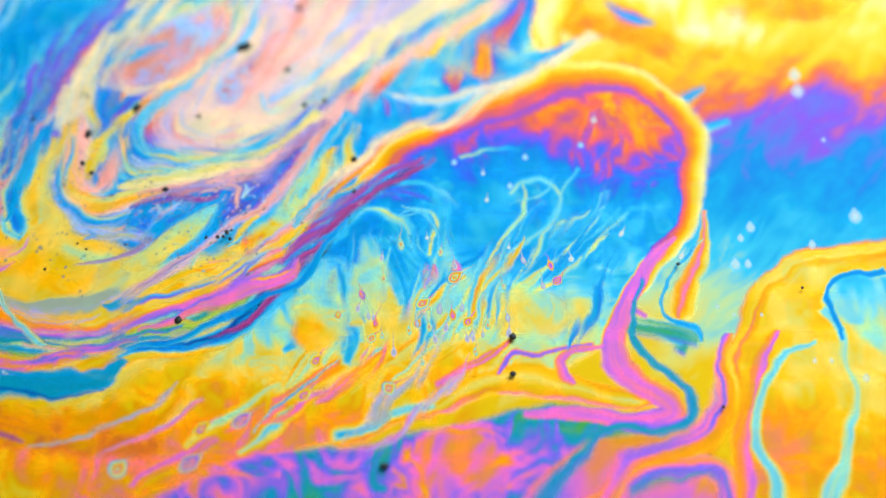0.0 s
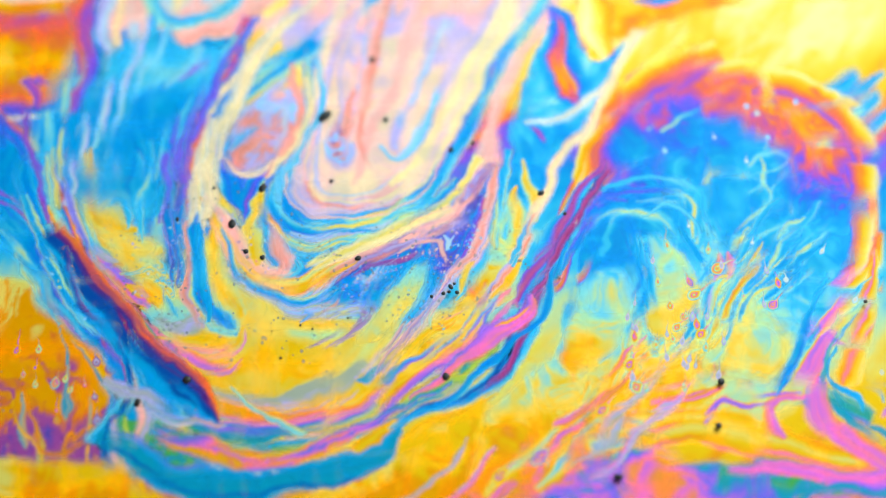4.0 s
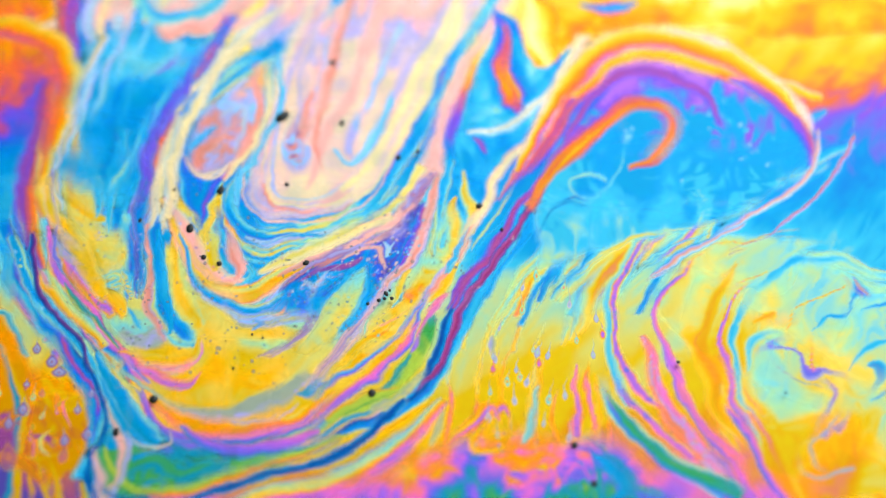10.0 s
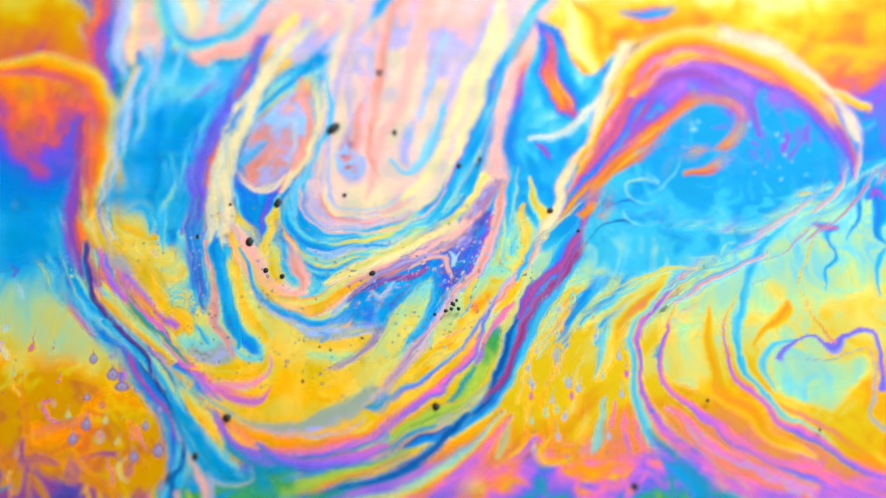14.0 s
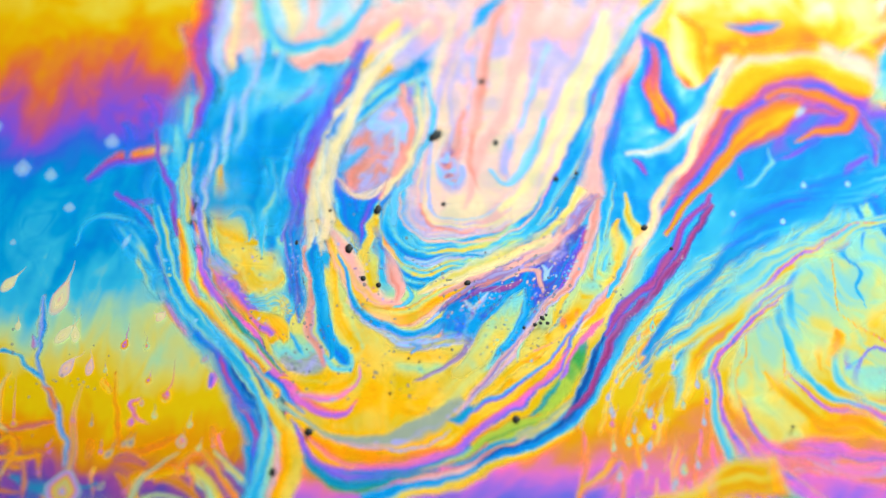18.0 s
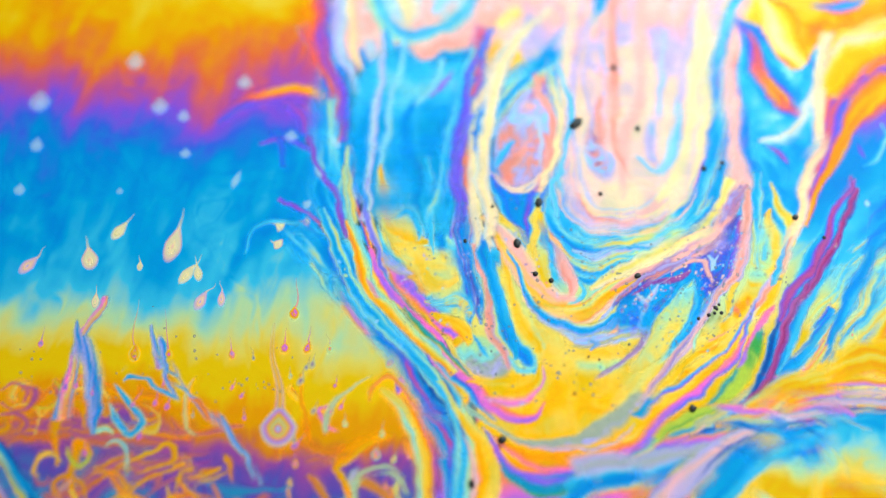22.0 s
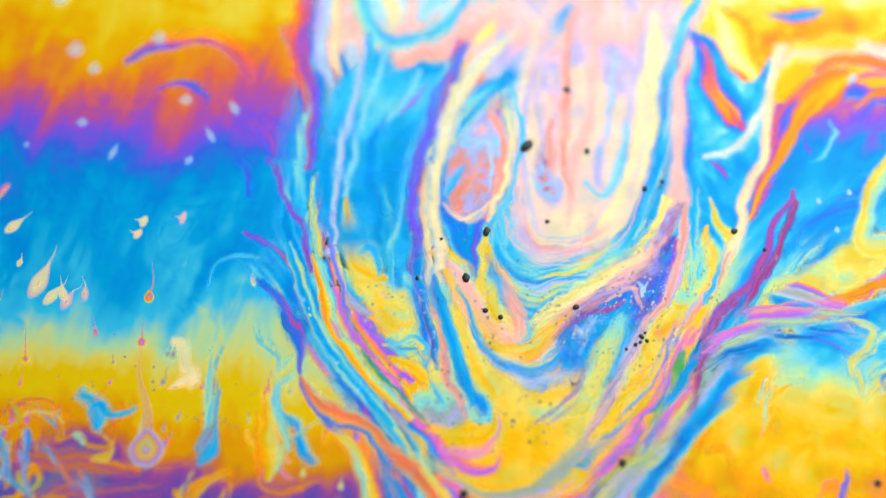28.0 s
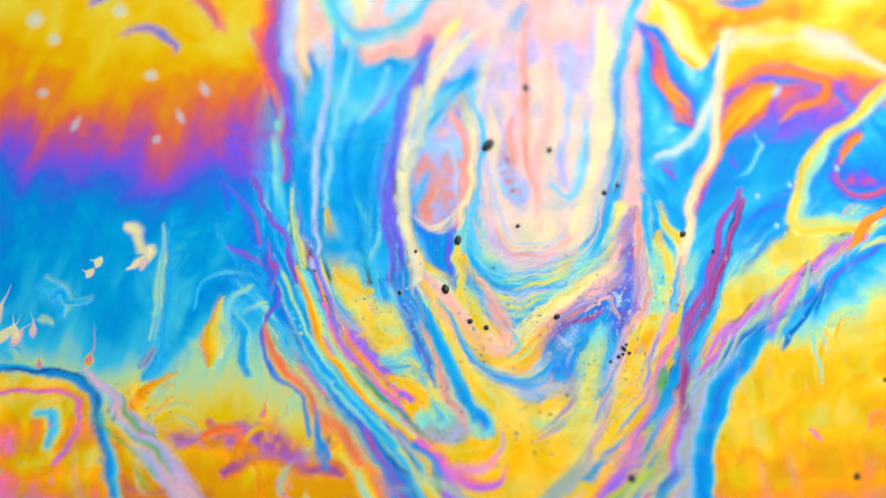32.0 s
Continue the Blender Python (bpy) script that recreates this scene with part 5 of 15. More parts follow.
# ---- drip pieces ----
film = Film(-1.6, 22.3, -17.8, 8.4, 'right', 9)
film.band('film_drip', 'drip of film running down yellow film', [(2.3, -8.1, 0.20), (2.0, -10.5, 0.46), (2.1, -12.8, 0.56)], 'yellow orange yellow', soft=0.4, stir=0.7)
film.band('film_drip', 'drip of film running down yellow film', [(3.1, -4.4, 0.13), (2.6, -6.2, 0.29), (2.1, -7.9, 0.36)], 'aqua mint straw', soft=0.4, stir=0.7)
film.band('film_drip', 'drip of film running down yellow film', [(3.6, -4.2, 0.21), (3.5, -5.3, 0.47), (3.2, -6.3, 0.58)], 'straw yellow straw', soft=0.4, stir=0.7)
film.band('film_drip', 'drip of film running down yellow film', [(3.9, -8.3, 0.20), (3.6, -9.9, 0.44), (3.6, -11.5, 0.55)], 'yellow orange yellow', soft=0.4, stir=0.7)
film.band('film_drip', 'drip of film running down yellow film', [(4.8, -4.5, 0.13), (4.3, -6.6, 0.29), (3.9, -8.6, 0.36)], 'straw yellow straw', soft=0.4, stir=0.7)
film.band('film_drip', 'drip of film running down yellow film', [(5.3, -3.2, 0.10), (4.8, -5.1, 0.22), (4.2, -7.0, 0.27)], 'straw yellow straw', soft=0.4, stir=0.7)
film.band('film_drip', 'drip of film running down yellow film', [(5.7, -9.6, 0.22), (5.3, -12.2, 0.50), (5.0, -14.8, 0.62)], 'yellow orange yellow', soft=0.4, stir=0.7)
film.band('film_drip', 'drip of film running down yellow film', [(6.2, -5.8, 0.10), (5.5, -7.6, 0.23), (5.3, -9.4, 0.28)], 'orange yellow orange', soft=0.4, stir=0.7)
film.band('film_drip', 'drip of film running down yellow film', [(6.9, -3.8, 0.13), (6.4, -5.1, 0.29), (6.1, -6.3, 0.36)], 'straw yellow straw', soft=0.4, stir=0.7)
film.band('film_drip', 'drip of film running down yellow film', [(7.4, -6.9, 0.14), (6.9, -9.5, 0.31), (6.8, -12.1, 0.39)], 'orange yellow orange', soft=0.4, stir=0.7)
film.band('film_drip', 'drip of film running down yellow film', [(8.0, -4.4, 0.11), (7.1, -7.1, 0.24), (6.6, -9.8, 0.30)], 'straw yellow straw', soft=0.4, stir=0.7)
film.band('film_drip', 'drip of film running down yellow film', [(8.2, -8.3, 0.13), (7.9, -9.7, 0.30), (8.0, -11.1, 0.37)], 'orange yellow orange', soft=0.4, stir=0.7)
film.band('film_drip', 'drip of film running down yellow film', [(8.7, -10.0, 0.15), (8.5, -12.1, 0.34), (8.2, -14.1, 0.42)], 'orange pink peach', soft=0.4, stir=0.7)
film.band('film_drip', 'drip of film running down yellow film', [(9.5, -6.9, 0.22), (9.2, -8.8, 0.50), (8.9, -10.7, 0.62)], 'orange pink peach', soft=0.4, stir=0.7)
film.band('film_drip', 'drip of film running down yellow film', [(10.2, -6.6, 0.19), (9.9, -8.4, 0.43), (9.9, -10.3, 0.53)], 'yellow orange yellow', soft=0.4, stir=0.7)
film.band('film_drip', 'drip of film running down yellow film', [(10.6, -7.4, 0.13), (10.3, -9.7, 0.28), (9.9, -11.9, 0.35)], 'yellow orange yellow', soft=0.4, stir=0.7)
film.band('film_drip', 'drip of film running down yellow film', [(11.0, -9.6, 0.21), (10.7, -12.0, 0.48), (10.2, -14.3, 0.59)], 'orange yellow orange', soft=0.4, stir=0.7)
film.band('cyan_finger', 'slanting cyan finger of film', [(7.0, 1.7, 0.34), (5.1, -1.5, 0.83), (3.4, -5.3, 0.41)], 'sky azure sky', soft=0.5, stir=1.2)
film.band('cyan_finger', 'slanting cyan finger of film', [(8.0, 0.0, 0.22), (6.6, -2.4, 0.53), (5.0, -5.4, 0.26)], 'sky aqua straw', soft=0.5, stir=1.2)
film.band('cyan_finger', 'slanting cyan finger of film', [(8.3, 1.2, 0.29), (6.3, -1.6, 0.72), (4.9, -4.9, 0.35)], 'mint straw mint', soft=0.5, stir=1.2)
film.band('cyan_finger', 'slanting cyan finger of film', [(9.4, 2.1, 0.33), (8.2, 0.0, 0.81), (6.8, -2.5, 0.40)], 'azure sky aqua', soft=0.5, stir=1.2)
film.band('cyan_finger', 'slanting cyan finger of film', [(10.0, 2.7, 0.33), (7.8, -0.4, 0.82), (6.2, -4.0, 0.40)], 'mint straw mint', soft=0.5, stir=1.2)
film.band('cyan_finger', 'slanting cyan finger of film', [(10.2, 2.0, 0.36), (8.2, -1.0, 0.89), (6.5, -4.6, 0.44)], 'sky azure sky', soft=0.5, stir=1.2)
film.band('cyan_finger', 'slanting cyan finger of film', [(10.9, 2.7, 0.22), (9.1, -0.2, 0.53), (7.5, -3.7, 0.26)], 'sky mint straw mint sky', soft=0.5, stir=1.2)
film.band('cyan_finger', 'slanting cyan finger of film', [(11.6, 3.4, 0.37), (10.3, 1.2, 0.90), (8.9, -1.4, 0.45)], 'mint straw mint', soft=0.5, stir=1.2)
film.band('cyan_finger', 'slanting cyan finger of film', [(12.4, 3.8, 0.22), (10.6, 0.9, 0.54), (8.9, -2.5, 0.27)], 'sky azure sky', soft=0.5, stir=1.2)
film.band('cyan_finger', 'slanting cyan finger of film', [(12.9, 2.6, 0.25), (10.9, -0.1, 0.61), (9.8, -3.2, 0.30)], 'mint straw mint', soft=0.5, stir=1.2)
film.band('cyan_finger', 'slanting cyan finger of film', [(13.5, 2.9, 0.44), (11.3, -0.2, 1.08), (9.6, -4.0, 0.53)], 'sky azure sky', soft=0.5, stir=1.2)
film.band('cyan_finger', 'slanting cyan finger of film', [(13.9, 3.3, 0.46), (12.1, 0.9, 1.13), (11.0, -2.0, 0.56)], 'sky mint straw mint sky', soft=0.5, stir=1.2)
film.band('cyan_finger', 'slanting cyan finger of film', [(14.3, 1.6, 0.42), (12.9, -0.7, 1.04), (11.5, -3.3, 0.51)], 'sky aqua straw', soft=0.5, stir=1.2)
film.band('cyan_finger', 'slanting cyan finger of film', [(15.4, 3.9, 0.33), (13.6, 0.9, 0.81), (11.9, -2.6, 0.40)], 'sky mint straw mint sky', soft=0.5, stir=1.2)
film.band('cyan_finger', 'slanting cyan finger of film', [(15.8, 3.5, 0.41), (14.7, 1.7, 1.01), (13.7, -0.4, 0.50)], 'sky mint straw mint sky', soft=0.5, stir=1.2)
film.band('cyan_finger', 'slanting cyan finger of film', [(16.6, 5.4, 0.39), (14.1, 2.0, 0.97), (12.2, -2.0, 0.48)], 'sky aqua straw', soft=0.5, stir=1.2)
film.band('cyan_finger', 'slanting cyan finger of film', [(17.0, 2.6, 0.29), (15.1, -0.2, 0.73), (13.3, -3.6, 0.36)], 'sky azure sky', soft=0.5, stir=1.2)
film.band('cyan_finger', 'slanting cyan finger of film', [(18.1, 5.0, 0.21), (16.9, 2.8, 0.52), (15.3, 0.2, 0.26)], 'sky aqua straw', soft=0.5, stir=1.2)
film.band('cyan_finger', 'slanting cyan finger of film', [(18.3, 3.2, 0.35), (16.8, 0.8, 0.87), (15.3, -2.0, 0.43)], 'sky mint straw mint sky', soft=0.5, stir=1.2)
film.band('cyan_finger', 'slanting cyan finger of film', [(19.3, 4.1, 0.31), (18.0, 2.3, 0.76), (16.8, 0.1, 0.38)], 'azure sky aqua', soft=0.5, stir=1.2)
film.lay('drip_piece', 0.030)

# ---- lobe inner pieces ----
film = Film(7.0, 31.4, -18.4, 7.4, 'lobe', 13)
film.pool('film_pool', 'yellow-green pool of thick film', [(10.6, -2.7), (13.2, -0.7), (17.1, 0.7), (22.3, 1.5), (27.4, 0.7), (28.4, -6.1), (25.6, -13.8), (20.8, -13.8), (16.5, -11.0), (12.8, -8.4), (10.1, -6.1)], 'mint straw straw yellow yellow orange', soft=0.2, stir=0.7)
film.pool('straw_pool', 'pale straw heart of a film lobe', [(11.5, -2.7), (13.8, -1.7), (17.5, 0.7), (22.5, 3.2), (25.4, 4.0), (24.5, -4.1), (19.3, -4.1), (17.0, -5.5), (14.4, -6.1), (11.3, -6.8)], 'aqua mint mint straw straw', soft=.5, stir=.6)
film.pool('orange_pool', 'golden orange pool in a film lobe', [(20.0, -9.4), (22.0, -8.1), (25.1, -5.5), (24.4, -13.8), (22.1, -13.2)], 'yellow yellow orange orange', soft=.4, stir=.4)
film.band('golden_crescent', 'golden crescent inside a film lobe', [(13.8, -2.7, 0.44), (12.9, -5.5, 1.24), (13.2, -7.9, 1.35), (15.1, -10.2, 1.03), (17.0, -12.3, 0.48)], 'straw yellow yellow straw', soft=.4, stir=.4)
film.band('golden_crescent', 'orange curl inside a film lobe', [(15.6, -5.4, 0.31), (16.7, -4.3, 0.94), (17.6, -3.8, 1.00), (18.0, -3.3, 0.25)], 'yellow orange yellow', soft=.4, stir=.3)
film.band('orange_streak', 'orange streak at the foot of a lobe', [(15.6, -8.8, 0.24), (17.5, -10.2, 0.79), (19.5, -11.8, 1.03), (21.4, -13.7, 1.26), (22.8, -15.0, 1.31)], 'yellow orange peach orange', soft=.35, stir=.5)
film.band('rose_patch', 'pink speckled streak of thick film', [(9.8, -8.4, 0.55), (11.1, -10.0, 1.03), (12.6, -11.5, 1.45), (14.3, -12.7, 1.50), (16.3, -14.1, 1.19)], 'yellow peach pink lilac peach', soft=.35, stir=1.0, speckle=.6)
film.band('pink_line', 'fine peach line inside a lobe', [(15.9, 0.9, 0.13), (14.7, 0.0, 0.16), (13.9, -1.2, 0.19), (12.4, -2.0, 0.19), (11.0, -3.4, 0.31)], 'straw peach straw', soft=.4, stir=.3)
film.band('pink_line', 'pink and violet line inside a lobe', [(11.2, -3.3, 0.28), (10.4, -5.1, 0.40), (10.3, -6.8, 0.43), (11.1, -8.4, 0.49), (13.1, -10.3, 0.67), (15.5, -12.3, 0.96), (18.4, -14.2, 1.25), (20.1, -15.4, 1.31)], 'peach pink orchid violet', soft=.3, stir=.4)
film.band('cyan_band', 'pale cyan inner band of a lobe', [(23.2, 3.4, 0.58), (20.0, 2.0, 1.22), (17.6, 0.4, 1.28), (16.4, -1.4, 0.98), (15.4, -3.5, 0.91), (14.7, -5.5, 0.81), (14.8, -7.5, 0.74), (15.8, -9.5, 0.67), (17.8, -11.4, 0.54), (19.8, -12.9, 0.24)], 'mint aqua sky aqua mint', soft=.35, stir=.6)
film.band('pink_line', 'pink and orchid line beside a cyan band', [(15.7, -2.1, 0.16), (14.3, -4.1, 0.28), (13.9, -5.9, 0.34), (14.2, -7.5, 0.40), (15.3, -9.3, 0.46), (17.1, -11.1, 0.61), (19.1, -12.6, 0.78), (20.7, -13.7, 0.72), (21.3, -14.0, 0.24)], 'peach pink orchid violet', soft=.3, stir=.4)
film.pool('aqua_pool', 'pale aqua pool in yellow film', [(15.6, -7.0), (16.7, -5.5), (17.5, -5.3), (19.1, -6.5), (21.5, -7.0), (21.7, -8.1), (20.1, -8.8), (18.7, -10.0), (17.0, -9.2), (15.8, -8.4)], 'aqua mint mint straw', soft=.2, stir=.4)
film.band('aqua_rim', 'sky-blue rim of a pale pool', [(18.3, -5.5, 0.19), (16.6, -5.7, 0.68), (15.7, -6.8, 0.80), (15.9, -8.3, 0.37)], 'mint sky aqua', soft=.4, stir=.3)
film.band('curl_line', 'violet curling line with bulbous ends', [(16.9, -6.5, 0.68), (17.6, -5.8, 0.40), (18.5, -5.4, 0.34), (19.2, -5.9, 0.40), (19.8, -6.2, 0.93), (20.4, -5.9, 0.43), (21.5, -5.7, 0.34), (22.1, -6.1, 0.34), (22.2, -7.1, 0.40), (21.9, -8.4, 0.55), (21.7, -8.9, 0.67)], 'orchid violet lilac', soft=.35, stir=.2)
film.band('curl_line', 'grey-lilac outline of a curl', [(17.2, -6.6, 0.12), (19.0, -6.8, 0.19), (21.1, -6.8, 0.19), (21.7, -7.3, 0.18), (21.1, -9.2, 0.27), (20.6, -10.1, 0.27), (21.1, -11.1, 0.42), (22.3, -11.2, 0.36), (24.0, -10.4, 0.27)], 'lilac ash lilac', soft=.45, stir=.3)
film.band('curl_line', 'orange to violet thread of film', [(19.9, -6.0, 0.28), (19.2, -5.1, 0.25), (18.8, -3.8, 0.19), (18.8, -2.7, 0.16), (19.6, -1.0, 0.16), (20.3, 0.4, 0.16)], 'orange pink orange', soft=.4, stir=.2)
film.band('hook_head', 'small coral hook with a blue thread', [(20.4, 1.1, 0.38), (21.2, 1.0, 1.03), (22.0, 0.9, 0.45)], 'purple rose coral rose', soft=.4, stir=.2)
film.band('blue_thread', 'fine blue thread hanging from a hook', [(21.3, 0.5, 0.38), (21.2, -0.7, 0.25), (20.4, -1.8, 0.22), (20.1, -3.2, 0.13)], 'azure blue azure', soft=.4, stir=.2)
film.band('blue_curl', 'dark blue curl at the edge of a lobe', [(25.9, 4.3, 0.52), (24.3, 3.9, 0.71), (23.3, 2.8, 0.65), (23.2, 1.3, 0.38), (22.2, 0.0, 0.16)], 'sky azure indigo azure sky', soft=.35, stir=.3)
film.band('violet_cap', 'violet cap of a blue curl', [(23.5, 3.6, 0.26), (24.6, 4.2, 0.65), (25.9, 4.3, 0.52)], 'indigo purple indigo', soft=.4, stir=.2)
film.band('blue_blob', 'blue blob with a coral core', [(23.7, 2.5, 0.52), (24.3, 2.8, 1.42), (24.5, 1.4, 1.28), (24.0, -0.0, 0.51), (24.4, -0.7, 0.16)], 'sky azure indigo azure', soft=.3, stir=.3)
film.band('coral_core', 'coral core in a blue blob', [(23.9, 2.4, 0.26), (24.4, 2.7, 0.52), (24.7, 2.0, 0.26)], 'purple rose purple', soft=.4, stir=.2)
film.band('blue_curl', 'teal loop hanging in yellow film', [(24.4, -0.7, 0.16), (23.7, -1.4, 0.76), (23.1, -2.5, 0.50), (22.8, -3.9, 0.13)], 'aqua azure aqua', soft=.4, stir=.2)
film.band('blue_curl', 'blue drip in yellow film', [(23.8, -2.8, 0.25), (24.5, -2.6, 1.07), (24.7, -3.6, 0.69), (24.1, -5.6, 0.16)], 'aqua azure blue aqua', soft=.4, stir=.2)
film.lay('lobe_inner_piece', 0.040, size=5, lap=1.3)

# ---- lobe pieces ----
film = Film(-3.0, 37.5, -19.9, 24.0, 'right', 13)
film.pool('film_pool', 'golden sheet of film at the brim', [(7.6, 23.4), (18.4, 26.0), (32.5, 25.1), (34.5, 14.3), (28.8, 12.3), (22.5, 13.1), (17.5, 14.3), (12.4, 13.9), (9.0, 12.3), (7.0, 14.3)], 'lemon gold lemon cream gold amber', soft=0.25, stir=0.5)
film.band('blue_streak', 'azure streak in the blue film', [(24.3, 8.1, 0.46), (21.5, 6.6, 1.97), (17.8, 5.4, 2.61), (14.2, 4.2, 3.12), (10.8, 2.2, 1.93), (7.8, -0.3, 1.08), (5.2, -4.1, 0.44)], 'sky azure azure blue azure', soft=.4, stir=1.0)
film.band('mint_streak', 'slanting mint and cyan streak', [(25.4, 5.6, 0.78), (21.6, 4.2, 1.62), (17.6, 2.8, 2.00), (14.3, 1.5, 2.31), (11.0, -0.4, 2.29), (8.4, -2.2, 1.89), (6.1, -4.3, 0.75)], 'mint aqua mint aqua sky azure', soft=.4, stir=1.2)
film.band('mint_streak', 'straw streak beside a film lobe', [(14.9, 1.1, 0.64), (11.6, -1.0, 1.90), (9.3, -2.7, 1.89), (7.7, -4.8, 1.25), (6.7, -6.8, 0.43)], 'yellow straw mint aqua', soft=.5, stir=1.0)
film.band('blue_spot', 'lilac-blue spot in golden film', [(10.1, 16.0, 0.48), (11.1, 15.8, 1.16), (12.5, 15.7, 1.30), (13.6, 16.0, 0.48)], 'purple indigo sky purple', soft=.45, stir=.2)
film.band('pink_blob', 'peach and pink blob in yellow film', [(0.9, -12.4, 0.90), (2.1, -11.2, 0.97), (3.2, -10.4, 0.79), (3.7, -11.2, 0.24)], 'orange peach pink peach', soft=.4, stir=.8)
film.band('outer_rim', 'pale cyan rim of a curling film lobe', [(21.0, 4.2, 0.78), (17.6, 2.9, 0.84), (14.3, 1.3, 0.83), (12.0, -0.7, 0.83), (10.0, -2.7, 0.76), (8.8, -5.1, 0.81), (8.5, -7.1, 0.86), (8.8, -9.4, 0.92), (9.6, -11.2, 0.97), (11.1, -12.7, 1.02), (13.5, -14.3, 1.07), (15.3, -15.5, 1.07)], 'straw mint aqua sky aqua mint', soft=.3, stir=.5)
film.band('pink_line', 'thin pink line along a film lobe', [(20.0, 3.7, 0.16), (18.0, 3.3, 0.23), (15.0, 1.5, 0.39), (12.7, -0.4, 0.45), (10.7, -2.1, 0.47), (9.5, -3.8, 0.50), (8.9, -5.5, 0.53), (8.8, -7.2, 0.56), (9.2, -8.9, 0.55), (10.2, -10.4, 0.55), (11.9, -11.9, 0.54), (14.0, -13.5, 0.54)], 'mint orchid pink peach', soft=.35, stir=.4, speckle=.3)
film.band('teal_band', 'teal and green band of thick film', [(9.0, -9.9, 0.30), (9.9, -11.3, 0.73), (11.4, -12.8, 1.08), (13.4, -14.2, 1.25), (16.2, -15.5, 1.30)], 'mint teal green teal violet', soft=.3, stir=.5)
film.lay('lobe_piece', 0.050, size=5, lap=1.3)

# ---- arch band pieces ----
film = Film(3.5, 26.0, 0.4, 17.5, 'archb', 13)
film.band('arch_band', 'golden arch band with a pale outer edge', [(8.7, 8.6, 1.33), (9.5, 10.0, 2.00), (10.6, 11.6, 2.55), (12.5, 12.6, 2.76), (14.7, 12.9, 2.50), (17.0, 12.4, 2.09), (19.3, 11.4, 1.61), (21.5, 10.1, 1.20), (24.1, 8.8, 0.66)], 'petal lemon gold gold amber coral', soft=.2, stir=.3)
film.band('arch_leg', 'blush and violet leg of an arch', [(5.0, 3.2, 0.32), (6.0, 4.4, 0.65), (7.1, 6.1, 1.11), (8.5, 8.2, 1.46), (9.5, 9.9, 1.33)], 'petal blush coral rose purple indigo', soft=.3, stir=.4)
film.band('arch_shade', 'violet streak below a golden arch', [(6.7, 4.9, 0.52), (8.5, 7.4, 1.38), (10.5, 9.7, 1.73), (12.6, 11.0, 1.61), (14.6, 11.6, 1.54), (17.0, 11.3, 1.27), (18.6, 10.2, 1.07), (19.5, 8.4, 0.79), (19.6, 6.5, 0.26)], 'coral rose purple indigo blue azure', soft=.35, stir=.4)
film.band('pale_streak', 'whitish streak of film ending in a drop', [(16.0, 14.2, 1.70), (18.4, 13.2, 1.42), (20.7, 11.4, 1.07), (21.9, 9.9, 0.83), (22.7, 8.4, 1.06), (23.1, 7.5, 1.45), (23.3, 6.8, 0.53)], 'blush petal ivory petal', soft=.45, stir=.3)
film.lay('arch_band_piece', 0.060)

# ---- roll pieces ----
film = Film(3.5, 20.5, -0.8, 13.7, 'roll', 13)
film.band('red_core', 'orange core of a rolling streak', [(5.5, 1.3, 0.38), (7.0, 3.4, 0.71), (8.4, 5.1, 1.17), (10.1, 6.7, 1.77), (11.8, 8.2, 2.38), (13.2, 9.0, 2.46), (14.2, 9.2, 1.46)], 'purple coral amber gold amber coral purple', soft=.25, stir=.3)
film.band('red_hook', 'coral hook curling round an orange core', [(12.5, 10.0, 0.47), (13.9, 10.4, 0.93), (15.5, 10.1, 1.27), (16.8, 9.2, 1.33), (17.2, 8.6, 1.26), (16.5, 7.7, 0.99), (15.0, 7.4, 0.79), (13.6, 7.1, 0.26)], 'rose coral amber coral rose', soft=.3, stir=.2)
film.band('violet_eye', 'violet eye of a rolling streak', [(14.7, 9.0, 0.40), (15.7, 8.9, 0.93), (16.4, 8.7, 0.33)], 'purple rose purple', soft=.45, stir=.2)
film.band('pale_spot', 'pale spot in an orange core', [(14.1, 8.7, 0.27), (14.4, 8.9, 0.86), (14.7, 9.2, 0.27)], 'lilac pearl lilac', soft=.5, stir=.1)
film.band('violet_tail', 'violet wisp under a rolling streak', [(12.5, 6.1, 0.26), (13.5, 6.4, 0.72), (15.0, 6.9, 0.20)], 'blue purple blue', soft=.6, stir=.4)
film.band('aqua_loop', 'pale loop in blue film', [(10.1, 4.4, 0.26), (11.2, 4.8, 0.59), (12.2, 5.7, 0.56), (12.0, 6.8, 0.23)], 'azure sky aqua azure', soft=.5, stir=.4)
film.band('violet_tail', 'small violet dot in a pale loop', [(10.2, 5.7, 0.20), (10.3, 5.2, 0.59), (10.4, 4.8, 0.20)], 'blue purple blue', soft=.5, stir=.2)
film.lay('roll_piece', 0.070, size=60)

# ---- arch pieces ----
film = Film(-28.6, 33.5, -20.0, 13.9, 'arch', 0, step=0.08)
film.pool('arch_hollow', 'hollow of an arch in bands of purple, blue, mint and yellow', [(-9.0, -1.0), (-5.9, 2.5), (-0.8, 6.9), (3.2, 9.2), (7.2, 10.7), (10.6, 10.7), (13.5, 8.8), (14.3, 5.4), (13.4, 1.5), (10.9, -2.7), (8.6, -5.5), (6.7, -7.4), (2.3, -8.8), (-4.4, -11.0), (-10.9, -12.6), (-17.4, -15.0), (-25.1, -15.0), (-25.6, -10.7), (-19.4, -8.8), (-14.9, -7.4), (-11.0, -4.8)], 'amber coral purple blue azure azure azure sky mint straw yellow yellow orange orange peach', soft=0.12, stir=0.8)
